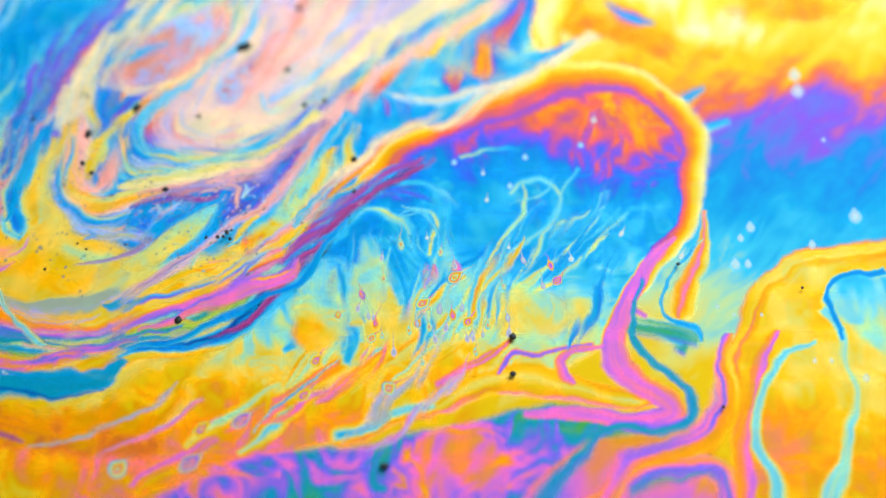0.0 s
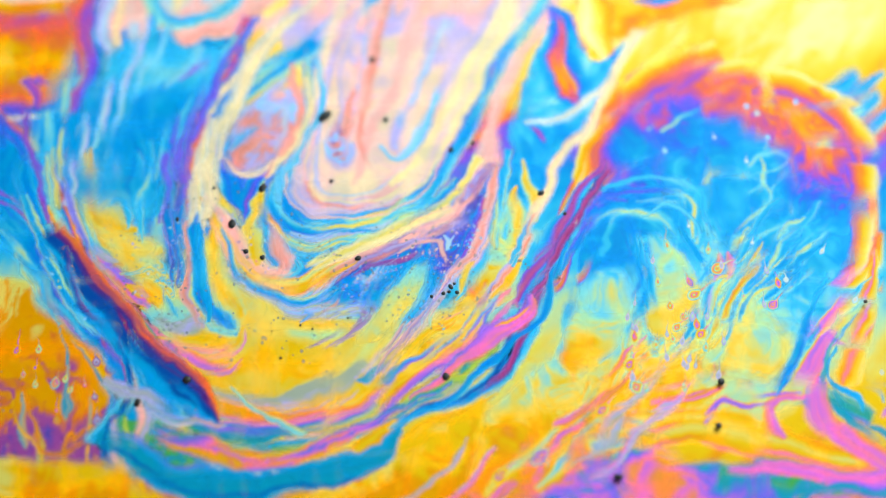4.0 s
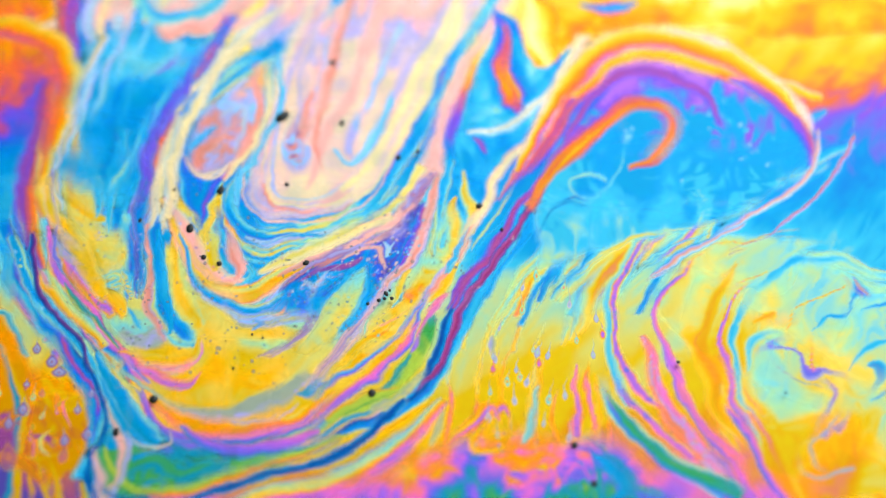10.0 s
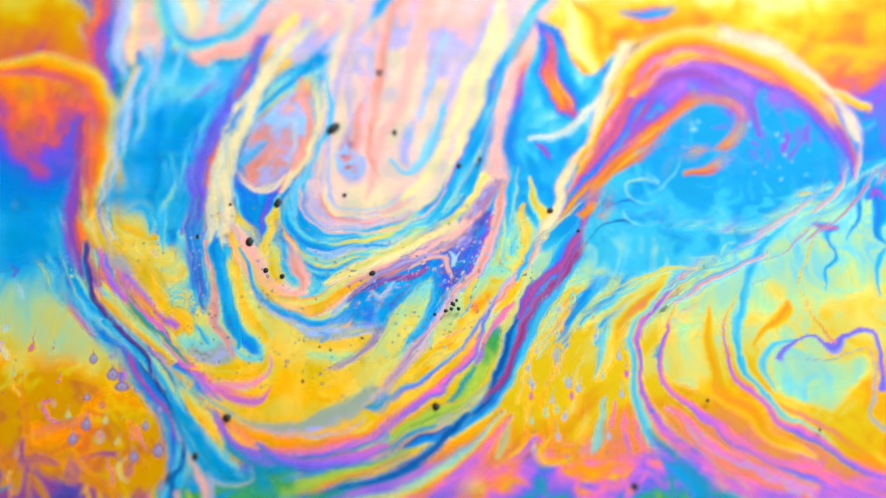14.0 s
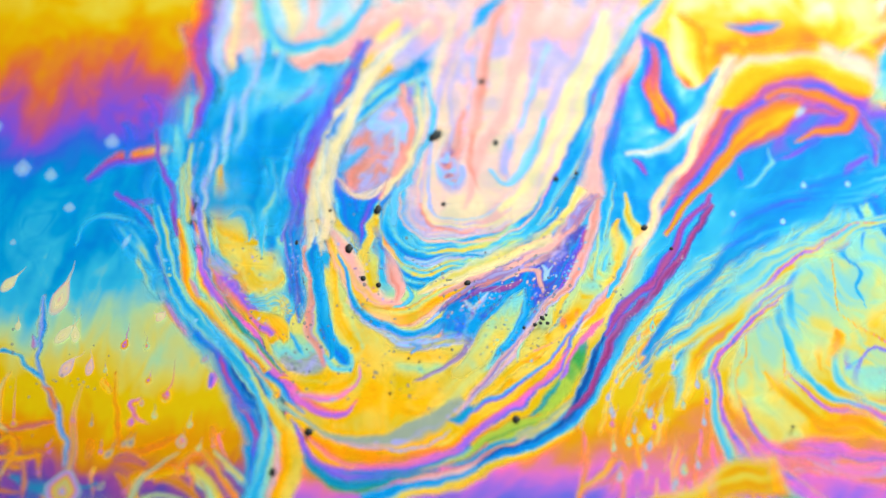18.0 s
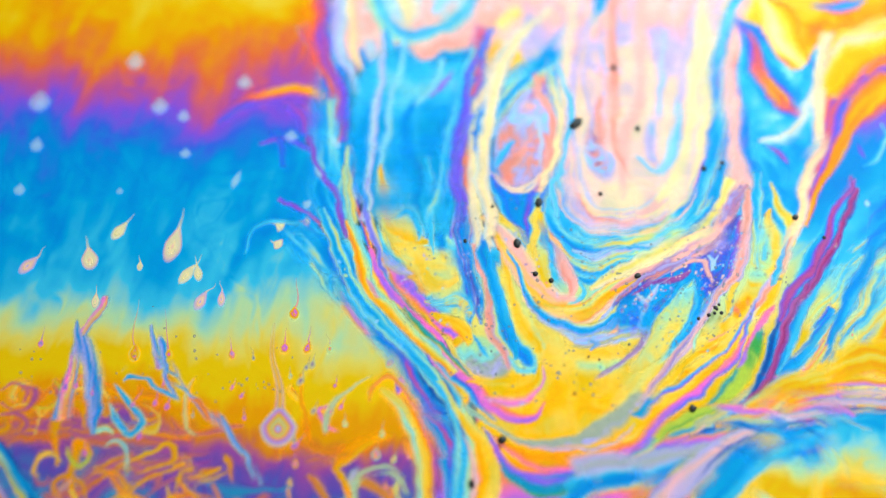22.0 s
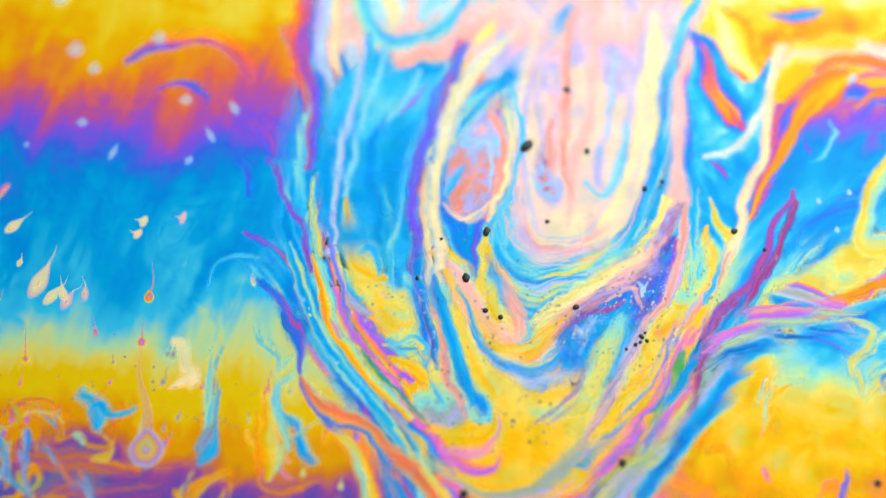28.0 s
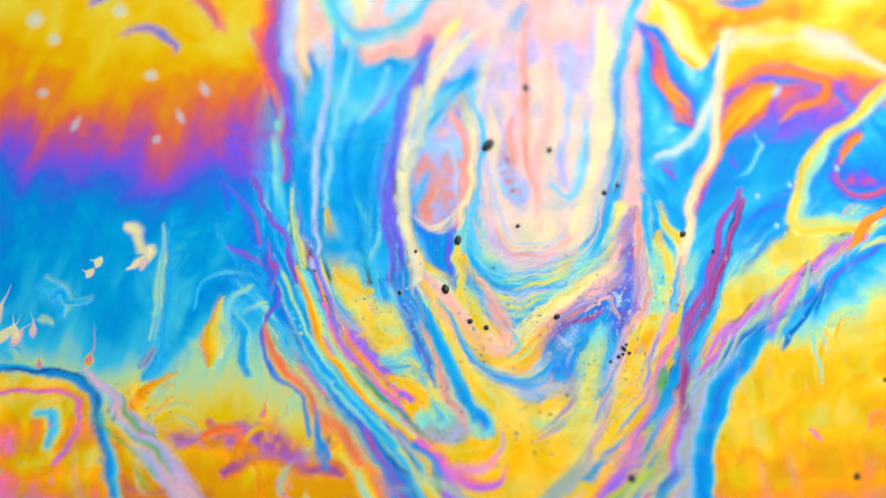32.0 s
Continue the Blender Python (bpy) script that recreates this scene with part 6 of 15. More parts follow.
film.band('gold_arch', 'broad golden arch with pale outer edge', [(-10.9, -1.4, 0.47), (-7.8, 1.3, 0.81), (-4.4, 4.5, 1.37), (-0.8, 7.1, 1.87), (2.9, 9.3, 2.51), (6.9, 10.8, 2.81), (10.2, 10.9, 2.53), (13.0, 9.5, 2.10), (14.4, 6.9, 1.80), (14.4, 4.0, 1.57), (13.4, 1.5, 1.21), (11.6, -1.0, 0.67)], 'cream lemon gold amber coral rose purple', soft=0.15, stir=0.25)
film.pool('film_pool', 'violet and pink pool of thick film', [(-15.9, -15.0), (-11.0, -11.9), (-4.4, -11.2), (0.5, -10.2), (4.2, -9.1), (8.1, -9.4), (11.4, -10.2), (10.5, -11.3), (7.7, -11.8), (5.9, -13.2), (3.4, -15.7), (-0.1, -17.8), (-9.8, -17.8)], 'teal violet orchid orchid violet orchid violet', soft=0.2, stir=1.2)
film.pool('golden_pocket', 'golden pocket of film with aqua veins', [(14.9, -16.9), (15.6, -9.4), (16.7, -4.4), (18.5, -2.1), (21.5, -0.5), (24.7, -0.3), (29.7, -1.4), (30.5, -8.8), (26.8, -18.1), (19.5, -18.1)], 'yellow yellow yellow orange orange orange', soft=0.15, stir=0.5)
film.pool('blue_pool', 'blue and mint pool in a golden pocket', [(20.6, -3.4), (21.7, -1.7), (24.6, -1.1), (29.1, -1.0), (29.1, -5.5), (24.6, -6.8), (22.3, -5.5)], 'azure sky mint straw', soft=0.25, stir=0.8)
film.band('gold_arch', 'golden arch at the top of a pocket', [(15.6, -9.4, 0.77), (16.2, -6.1, 1.17), (17.3, -3.6, 1.65), (19.2, -1.4, 1.66), (21.8, -0.5, 1.47), (26.0, 0.0, 1.47)], 'peach yellow yellow orange yellow', stir=0.4)
film.band('pink_vein', 'pink and violet vein of film', [(18.4, -5.1, 0.52), (17.2, -7.4, 1.04), (16.4, -10.4, 1.15), (15.8, -13.5, 1.26), (16.0, -16.6, 1.24)], 'violet pink peach orange', stir=0.3)
film.band('aqua_vein', 'pale aqua vein in golden film', [(20.5, -5.9, 0.39), (18.8, -6.5, 0.84), (17.4, -8.8, 0.96), (17.0, -11.3, 0.95), (17.5, -13.8, 1.26), (18.2, -16.3, 1.24)], 'straw mint aqua mint', stir=0.3)
film.band('aqua_vein', 'mint vein in golden film', [(21.0, -3.9, 0.79), (22.1, -5.8, 0.78), (22.1, -8.8, 0.71), (21.7, -11.9, 0.82), (20.8, -14.1, 1.38), (19.4, -16.3, 1.36)], 'mint aqua mint straw', stir=0.4)
film.band('blue_vein', 'blue rim of a pool in golden film', [(24.6, -1.3, 0.47), (22.6, -1.8, 0.53), (21.4, -2.7, 0.46), (21.5, -4.1, 0.46), (22.0, -5.5, 0.26)], 'azure blue azure', stir=0.2)
film.band('lilac_hem', 'pink hem between golden lobes', [(15.6, -5.1, 0.52), (15.2, -8.1, 1.29), (14.5, -10.7, 1.91), (12.2, -11.9, 1.58), (9.5, -12.9, 1.26), (8.2, -15.0, 1.56)], 'orange peach pink orchid', soft=0.35, stir=0.6)
film.band('violet_patch', 'violet patch of thick film', [(10.0, -13.8, 1.57), (12.5, -13.2, 1.89), (14.3, -12.9, 1.58), (15.0, -15.0, 1.25)], 'pink orchid violet orchid', soft=0.4, stir=0.8)
film.band('aqua_vein', 'blue streak under a yellow tongue', [(-5.6, -11.0, 0.95), (-2.0, -9.7, 1.15), (0.8, -8.8, 1.03), (2.6, -7.8, 0.84), (3.6, -6.8, 0.32)], 'yellow mint sky mint peach', soft=0.6, stir=0.8)
film.band('yellow_tongue', 'yellow tongue of film ending in a point', [(0.2, -9.2, 0.77), (2.3, -7.8, 1.42), (4.2, -7.7, 1.94), (6.6, -8.3, 1.80), (9.4, -9.1, 1.28), (11.8, -9.5, 0.32)], 'orange yellow straw yellow pink', soft=0.2, stir=0.3)
film.band('violet_hook', 'violet hook in yellow film', [(3.0, -7.3, 0.32), (3.7, -6.3, 0.52), (5.0, -6.5, 0.45), (5.9, -6.1, 0.46), (8.0, -5.5, 0.39)], 'peach orchid violet orchid', stir=0.2)
film.band('violet_hook', 'pink and violet barb in yellow film', [(8.6, -5.5, 0.33), (6.8, -6.3, 0.65), (6.4, -7.1, 0.71), (7.2, -8.3, 0.32)], 'orchid pink peach', stir=0.2)
film.band('arch_leg', 'golden leg of an arch', [(13.0, 10.2, 1.05), (14.5, 7.7, 2.08), (14.5, 4.7, 1.85), (13.8, 1.8, 1.49), (12.6, -0.3, 1.00), (10.9, -2.7, 0.46)], 'cream lemon gold amber coral rose', stir=0.2)
film.band('pink_bend', 'bright pink bend of thick film', [(13.0, 0.7, 0.47), (10.8, -2.2, 1.13), (9.5, -4.6, 1.64), (9.3, -6.5, 1.95), (10.3, -8.1, 1.87), (11.6, -9.1, 1.99), (12.4, -9.9, 1.60), (10.8, -10.5, 1.15), (7.8, -10.0, 0.96), (4.8, -9.7, 0.64)], 'peach pink pink orchid', soft=0.2, stir=0.25)
film.band('teal_bend', 'teal line following a pink bend', [(11.3, -1.7, 0.33), (10.5, -4.1, 0.56), (10.7, -6.1, 0.62), (12.2, -7.6, 0.68), (13.5, -8.9, 0.77), (13.3, -10.2, 0.77), (11.7, -10.9, 0.76), (9.6, -10.7, 0.83), (8.2, -11.5, 0.95), (6.9, -13.0, 1.39), (4.9, -15.4, 1.87)], 'teal teal teal', soft=0.4, stir=0.15)
film.band('golden_drop', 'golden drop column with a pink foot', [(15.1, 2.5, 0.47), (14.5, -0.3, 1.00), (13.6, -2.4, 1.72), (13.2, -3.6, 1.78), (12.9, -4.4, 0.59)], 'straw yellow pink orange yellow', stir=0.3)
film.band('blue_outline', 'blue outline of a golden drop', [(14.7, 0.7, 0.20), (12.8, -1.7, 0.33), (12.1, -3.1, 0.36), (12.5, -4.4, 0.43), (13.9, -4.9, 0.46), (14.2, -5.6, 0.20)], 'sky azure sky', stir=0.2)
film.band('film_finger', 'slanting finger of pale film', [(-7.0, -5.1, 0.58), (-7.2, -6.0, 1.15), (-7.7, -6.9, 1.43), (-8.7, -8.4, 0.99)], 'straw yellow straw mint', soft=0.3, stir=0.7)
film.band('film_finger', 'slanting finger of pale film', [(-5.8, -2.1, 0.74), (-5.7, -3.4, 1.48), (-6.0, -4.6, 1.84), (-6.9, -6.8, 1.27)], 'sky mint straw mint sky', soft=0.3, stir=0.7)
film.band('film_finger', 'slanting finger of pale film', [(-3.9, -4.1, 0.39), (-4.1, -5.1, 0.79), (-4.6, -6.1, 0.98), (-5.7, -7.4, 0.68)], 'straw yellow straw mint', soft=0.3, stir=0.7)
film.band('film_finger', 'slanting finger of pale film', [(-2.0, -3.4, 0.40), (-2.4, -4.4, 0.79), (-3.2, -5.4, 0.98), (-4.1, -6.8, 0.68)], 'azure sky mint straw yellow', soft=0.3, stir=0.7)
film.band('film_finger', 'slanting finger of pale film', [(0.5, -1.7, 0.37), (-0.1, -2.7, 0.74), (-1.0, -3.6, 0.92), (-2.6, -5.5, 0.64)], 'sky mint straw mint sky', soft=0.3, stir=0.7)
film.band('film_finger', 'slanting finger of pale film', [(2.1, -1.4, 0.35), (1.7, -2.4, 0.69), (0.9, -3.4, 0.86), (-0.7, -5.5, 0.59)], 'sky mint straw mint sky', soft=0.3, stir=0.7)
film.band('film_finger', 'slanting finger of pale film', [(3.7, 0.7, 0.32), (3.2, -0.9, 0.64), (2.2, -2.6, 0.79), (-0.1, -5.5, 0.55)], 'sky mint straw mint sky', soft=0.3, stir=0.7)
film.band('film_finger', 'slanting finger of pale film', [(5.6, -1.4, 0.40), (4.9, -2.2, 0.80), (3.8, -3.0, 0.99), (1.4, -5.1, 0.69)], 'straw mint straw', soft=0.3, stir=0.7)
film.band('film_finger', 'slanting finger of pale film', [(6.8, -1.7, 0.35), (6.3, -2.2, 0.69), (5.4, -2.7, 0.86), (3.6, -4.1, 0.60)], 'sky mint straw mint sky', soft=0.3, stir=0.7)
film.band('film_finger', 'slanting finger of pale film', [(4.7, 4.0, 0.22), (4.5, 2.9, 0.43), (4.0, 1.8, 0.54), (2.1, -1.0, 0.37)], 'sky mint straw mint sky', soft=0.3, stir=0.7)
film.band('film_finger', 'slanting finger of pale film', [(8.9, 2.5, 0.22), (8.5, 1.7, 0.43), (7.8, 0.8, 0.54), (5.6, -1.4, 0.37)], 'sky mint straw mint sky', soft=0.3, stir=0.7)
film.band('film_finger', 'slanting finger of pale film', [(10.2, 2.2, 0.19), (9.4, 1.0, 0.38), (8.2, -0.1, 0.47), (6.8, -1.7, 0.33)], 'straw mint straw', soft=0.3, stir=0.7)
film.band('film_finger', 'slanting finger of pale film', [(-2.6, -5.5, 0.34), (-3.3, -6.5, 0.68), (-4.3, -7.5, 0.84), (-6.8, -9.4, 0.58)], 'mint straw yellow peach', soft=0.3, stir=0.7)
film.band('film_finger', 'slanting finger of pale film', [(-4.5, -5.8, 0.39), (-5.3, -6.8, 0.78), (-6.4, -7.7, 0.97), (-9.3, -9.4, 0.67)], 'yellow peach pink', soft=0.3, stir=0.7)
film.band('film_finger', 'slanting finger of pale film', [(-9.3, -8.1, 0.52), (-10.4, -8.9, 1.03), (-11.8, -9.8, 1.28), (-13.7, -11.6, 0.89)], 'mint straw yellow peach', soft=0.3, stir=0.7)
film.band('film_finger', 'slanting finger of pale film', [(-6.9, -8.8, 0.44), (-7.5, -9.5, 0.87), (-8.5, -10.2, 1.09), (-11.0, -11.9, 0.75)], 'orange yellow mint orange', soft=0.3, stir=0.7)
film.band('film_finger', 'slanting finger of pale film', [(-0.1, -4.1, 0.39), (-1.3, -5.2, 0.78), (-2.8, -6.4, 0.98), (-5.0, -8.4, 0.68)], 'straw yellow straw mint', soft=0.3, stir=0.7)
film.band('film_finger', 'slanting finger of pale film', [(2.4, -4.1, 0.39), (1.4, -5.2, 0.78), (-0.0, -6.3, 0.98), (-2.6, -8.1, 0.68)], 'straw yellow straw mint', soft=0.3, stir=0.7)
film.band('film_finger', 'slanting finger of pale film', [(-12.2, -11.3, 0.51), (-13.2, -12.1, 1.01), (-14.4, -12.9, 1.26), (-16.2, -14.1, 0.88)], 'yellow peach pink', soft=0.3, stir=0.7)
film.band('film_finger', 'slanting finger of pale film', [(3.6, -5.5, 0.39), (3.0, -6.0, 0.78), (2.0, -6.6, 0.97), (-0.1, -8.1, 0.68)], 'yellow peach pink', soft=0.3, stir=0.7)
film.band('pale_wisp', 'pale curling wisp in blue film', [(-5.9, 0.7, 0.34), (-4.6, 2.2, 0.74), (-2.7, 1.8, 0.88), (-1.4, 0.4, 0.74), (-0.4, -1.4, 0.47)], 'azure sky aqua sky', soft=0.9, stir=1.0)
film.band('pale_wisp', 'pale curling wisp in blue film', [(-4.6, -1.0, 0.40), (-4.0, 0.4, 0.67), (-2.0, 0.0, 0.80), (-0.8, -2.1, 0.66)], 'azure sky aqua sky', soft=0.9, stir=1.0)
film.band('pale_wisp', 'pale curling wisp in blue film', [(-3.0, 2.5, 0.27), (-1.4, 2.5, 0.47), (-0.3, 1.5, 0.54), (-0.4, -0.3, 0.33)], 'azure sky azure', soft=0.9, stir=1.0)
film.band('pale_wisp', 'pale curling wisp in blue film', [(3.8, 3.6, 0.27), (4.7, 4.2, 0.48), (5.7, 4.3, 0.48), (6.5, 3.2, 0.34)], 'azure sky aqua sky', soft=0.9, stir=1.0)
film.band('pale_wisp', 'pale curling wisp in blue film', [(-7.0, -3.4, 0.53), (-6.1, -2.1, 1.00), (-4.5, -2.4, 0.99), (-4.5, -4.1, 0.53)], 'azure sky azure', soft=0.9, stir=1.0)
film.band('pale_wisp', 'pale curling wisp in blue film', [(1.2, 5.8, 0.27), (2.8, 6.4, 0.41), (4.5, 6.0, 0.34)], 'azure sky azure', soft=0.9, stir=1.0)
film.band('pale_wisp', 'pale curling wisp in blue film', [(7.7, 5.1, 0.27), (5.6, 1.5, 0.40), (3.4, -0.7, 0.40), (1.4, -3.4, 0.33)], 'azure sky aqua sky', soft=0.9, stir=1.0)
film.band('pale_wisp', 'pale curling wisp in blue film', [(-8.8, -6.1, 0.46), (-7.0, -4.4, 0.98), (-5.1, -5.1, 1.11), (-5.4, -7.1, 0.52)], 'azure sky azure', soft=0.9, stir=1.0)
film.band('film_thread', 'fine pale blue thread in film', [(9.9, 2.5, 0.18), (8.3, 0.3, 0.30), (7.2, -1.7, 0.21)], 'azure sky aqua sky', soft=0.4, stir=0.4)
film.band('film_thread', 'fine pale blue thread in film', [(8.9, 2.3, 0.22), (7.1, -0.1, 0.37), (5.6, -2.1, 0.26)], 'azure blue azure', soft=0.4, stir=0.4)
film.band('film_thread', 'fine pale blue thread in film', [(7.0, 4.0, 0.20), (5.9, 1.7, 0.34), (3.4, -1.0, 0.23)], 'azure sky aqua sky', soft=0.4, stir=0.4)
film.band('film_thread', 'fine pale blue thread in film', [(6.4, 4.7, 0.16), (5.7, 3.4, 0.27), (3.7, 2.9, 0.19)], 'sky aqua sky', soft=0.4, stir=0.4)
film.band('film_thread', 'fine pale blue thread in film', [(3.7, -1.0, 0.20), (1.5, -3.9, 0.33), (-0.7, -6.1, 0.23)], 'sky aqua sky', soft=0.4, stir=0.4)
film.band('film_thread', 'fine pale blue thread in film', [(2.8, 0.7, 0.24), (0.8, -1.4, 0.40), (-2.0, -4.1, 0.28)], 'azure blue azure', soft=0.4, stir=0.4)
film.band('film_thread', 'fine pale blue thread in film', [(-0.8, 1.5, 0.20), (-1.3, 2.3, 0.34), (-2.7, 2.9, 0.24)], 'sky aqua sky', soft=0.4, stir=0.4)
film.band('film_thread', 'fine pale blue thread in film', [(6.5, -1.4, 0.16), (3.7, -3.8, 0.26), (2.4, -5.5, 0.18)], 'azure sky aqua sky', soft=0.4, stir=0.4)
film.band('film_thread', 'fine pale blue thread in film', [(-2.7, 0.4, 0.24), (-3.4, -1.2, 0.40), (-3.3, -2.7, 0.28)], 'sky aqua sky', soft=0.4, stir=0.4)
film.band('film_thread', 'fine pale blue thread in film', [(-4.6, 1.5, 0.28), (-5.2, -0.5, 0.47), (-7.1, -2.7, 0.32)], 'azure blue azure', soft=0.4, stir=0.4)
film.band('film_thread', 'fine pale blue thread in film', [(1.1, -4.1, 0.18), (-0.8, -6.0, 0.29), (-2.9, -8.1, 0.20)], 'sky aqua sky', soft=0.4, stir=0.4)
film.band('film_thread', 'fine pale blue thread in film', [(-5.7, -6.8, 0.18), (-8.4, -9.0, 0.29), (-10.4, -10.7, 0.20)], 'azure blue azure', soft=0.4, stir=0.4)
film.lay('arch_piece', 0.080)

# ---- plume and finger pieces ----
film = Film(-3.0, 19.0, -13.5, 6.0, 'arch', 2, step=0.08)
film.band('blue_swirl', 'deep blue swirl in the hollow of an arch', [(0.2, -0.7, 0.45), (1.0, 0.9, 0.77), (2.1, 2.7, 0.90), (3.9, 3.8, 0.84), (5.7, 4.2, 0.65), (7.6, 3.4, 0.26)], 'azure blue indigo blue azure', soft=.5, stir=.8)
film.band('pale_wisp', 'pale blue arc in the hollow of an arch', [(3.1, 4.0, 0.26), (5.1, 4.9, 0.46), (7.4, 4.6, 0.52), (8.9, 3.2, 0.45), (9.6, 1.1, 0.26)], 'azure sky azure', soft=.5, stir=.6)
film.band('pale_wisp', 'pale blue arc in the hollow of an arch', [(5.7, 2.2, 0.19), (7.0, 2.7, 0.32), (8.4, 2.0, 0.39), (9.1, 0.4, 0.26)], 'azure sky azure', soft=.5, stir=.6)
film.band('violet_dash', 'small violet dash in blue film', [(3.8, 3.6, 0.16), (4.4, 3.8, 0.39), (4.9, 3.7, 0.16)], 'blue purple blue', soft=.5, stir=.3)
film.pool('pale_plume', 'pale plume rising into blue film', [(0.5, -4.1), (1.0, -2.1), (2.1, -0.7), (3.7, -0.5), (4.6, -1.7), (4.4, -4.1), (3.3, -6.5), (1.4, -7.4), (0.2, -6.8)], 'sky mint straw yellow yellow', soft=.25, stir=.8)
film.pool('pale_plume', 'pale plume with a rounded head', [(5.2, 0.7), (6.1, 1.0), (7.2, -0.5), (8.1, -2.7), (8.0, -4.8), (6.7, -6.1), (5.3, -5.5), (5.1, -2.1)], 'aqua mint straw yellow', soft=.15, stir=.6)
film.pool('pale_plume', 'straw shoulder of yellow film', [(10.4, -6.8), (10.8, -4.1), (11.9, -2.1), (13.4, -2.7), (14.6, -4.1), (14.1, -6.8)], 'mint straw yellow yellow', soft=.3, stir=.6)
film.band('blue_finger', 'blue finger between pale plumes', [(4.9, 1.1, 0.19), (4.9, -0.7, 0.51), (5.2, -2.7, 0.44), (5.4, -4.1, 0.16)], 'sky azure azure sky', soft=.4, stir=.4)
film.band('blue_finger', 'blue finger between pale plumes', [(6.9, 1.3, 0.19), (7.8, -0.3, 0.57), (8.5, -2.1, 0.63), (8.7, -3.4, 0.31)], 'sky azure azure sky', soft=.4, stir=.4)
film.band('blue_finger', 'blue finger ending in a drop', [(9.4, -1.0, 0.38), (8.9, -2.6, 0.88), (8.6, -3.9, 1.13), (8.1, -5.6, 0.93), (7.3, -7.1, 0.49)], 'sky azure mint azure sky', soft=.3, stir=.3)
film.band('blue_finger', 'slanting blue finger of film', [(13.9, 3.2, 0.39), (12.2, 1.1, 0.71), (11.1, -1.0, 0.63), (10.4, -3.4, 0.44), (9.8, -5.1, 0.19)], 'sky azure sky aqua', soft=.4, stir=.6)
film.band('blue_finger', 'slanting blue finger of film', [(16.4, 3.6, 0.52), (14.6, 1.1, 0.71), (12.9, -1.0, 0.63), (11.5, -3.4, 0.44), (10.6, -5.5, 0.16)], 'mint sky azure sky', soft=.4, stir=.6)
film.band('blue_finger', 'slanting blue finger of film', [(16.9, 1.5, 0.45), (15.2, -0.1, 0.57), (14.0, -1.7, 0.44), (13.2, -2.9, 0.19)], 'sky azure sky mint', soft=.4, stir=.6)
film.band('yellow_finger', 'straw finger between blue ones', [(12.7, 0.7, 0.19), (11.6, -1.0, 0.51), (10.9, -2.7, 0.63), (10.2, -4.4, 0.56), (9.5, -5.8, 0.19)], 'mint yellow orange mint', soft=.4, stir=.5)
film.band('yellow_finger', 'golden hook between blue fingers', [(10.3, -1.6, 0.25), (9.4, -2.1, 0.44), (9.0, -3.1, 0.38), (8.7, -4.1, 0.16)], 'straw yellow orange', soft=.4, stir=.3)
film.band('yellow_finger', 'straw finger between blue ones', [(15.4, 2.5, 0.19), (13.8, 0.4, 0.45), (12.5, -1.7, 0.44), (11.5, -3.8, 0.19)], 'mint straw mint', soft=.4, stir=.5)
film.band('azure_edge', 'deep blue edge beside a pink bend', [(16.8, -1.0, 0.32), (15.9, -3.1, 0.75), (15.2, -4.8, 0.81), (14.6, -6.5, 0.56), (14.3, -7.4, 0.15)], 'azure blue azure sky', soft=.4, stir=.4)
film.band('ash_streak', 'grey streak slanting through yellow film', [(8.3, -5.5, 0.19), (7.3, -7.1, 0.68), (6.0, -8.8, 0.92), (4.4, -10.7, 0.79), (2.3, -12.6, 0.30)], 'yellow ash lilac yellow', soft=.4, stir=.8, speckle=.3)
film.band('ash_streak', 'grey streak slanting through yellow film', [(9.5, -6.8, 0.15), (7.8, -9.1, 0.55), (5.9, -11.0, 0.61), (3.5, -12.9, 0.24)], 'yellow lilac pink yellow', soft=.4, stir=.8, speckle=.3)
film.band('ash_streak', 'orange streak slanting through yellow film', [(5.5, -5.8, 0.19), (3.6, -8.1, 0.80), (1.4, -10.0, 0.79), (-1.3, -11.9, 0.30)], 'yellow orange peach yellow', soft=.4, stir=.8)
film.band('pink_drop', 'pink and blue pod on a blue finger', [(9.7, -0.5, 0.25), (9.8, -1.2, 0.95), (9.6, -1.9, 0.32)], 'azure pink peach azure', soft=.35, stir=.2)
film.band('mint_drop', 'pale green pod on a blue finger', [(8.9, -2.4, 0.19), (8.7, -3.3, 0.82), (8.6, -4.0, 0.25)], 'azure mint lilac azure', soft=.35, stir=.2)
film.lay('finger_piece', 0.086)

# ---- pocket pieces ----
film = Film(5.7, 40.0, -20.0, 5.2, 'low', 31)
film.pool('low_pocket', 'film pocket with blue, mint, yellow and orange bands', [(9.8, -19.8), (10.4, -15.0), (11.2, -11.6), (12.6, -8.4), (14.8, -5.8), (17.8, -3.6), (21.1, -1.7), (24.7, -0.3), (32.7, 2.2), (41.6, -2.1), (37.7, -22.4), (23.0, -25.2), (11.8, -23.8)], 'azure azure azure sky mint yellow yellow yellow orange orange peach orchid violet violet teal teal', soft=0.08, stir=0.45)
film.band('blue_rim', 'deep blue rim of a film pocket', [(9.5, -18.1, 1.84), (10.2, -14.7, 1.56), (11.2, -11.5, 1.65), (12.7, -8.4, 1.67), (14.8, -5.9, 1.63), (17.7, -3.8, 1.65), (21.1, -1.8, 1.53), (24.7, -0.4, 1.34), (30.0, 1.3, 1.35)], 'aqua sky azure blue azure azure', soft=0.2, stir=0.4)
film.band('navy_line', 'navy line along a pocket rim', [(15.8, -5.1, 0.26), (18.1, -3.8, 0.39), (21.0, -2.1, 0.46), (24.7, -0.7, 0.47)], 'indigo indigo indigo', soft=0.4, stir=0.2)
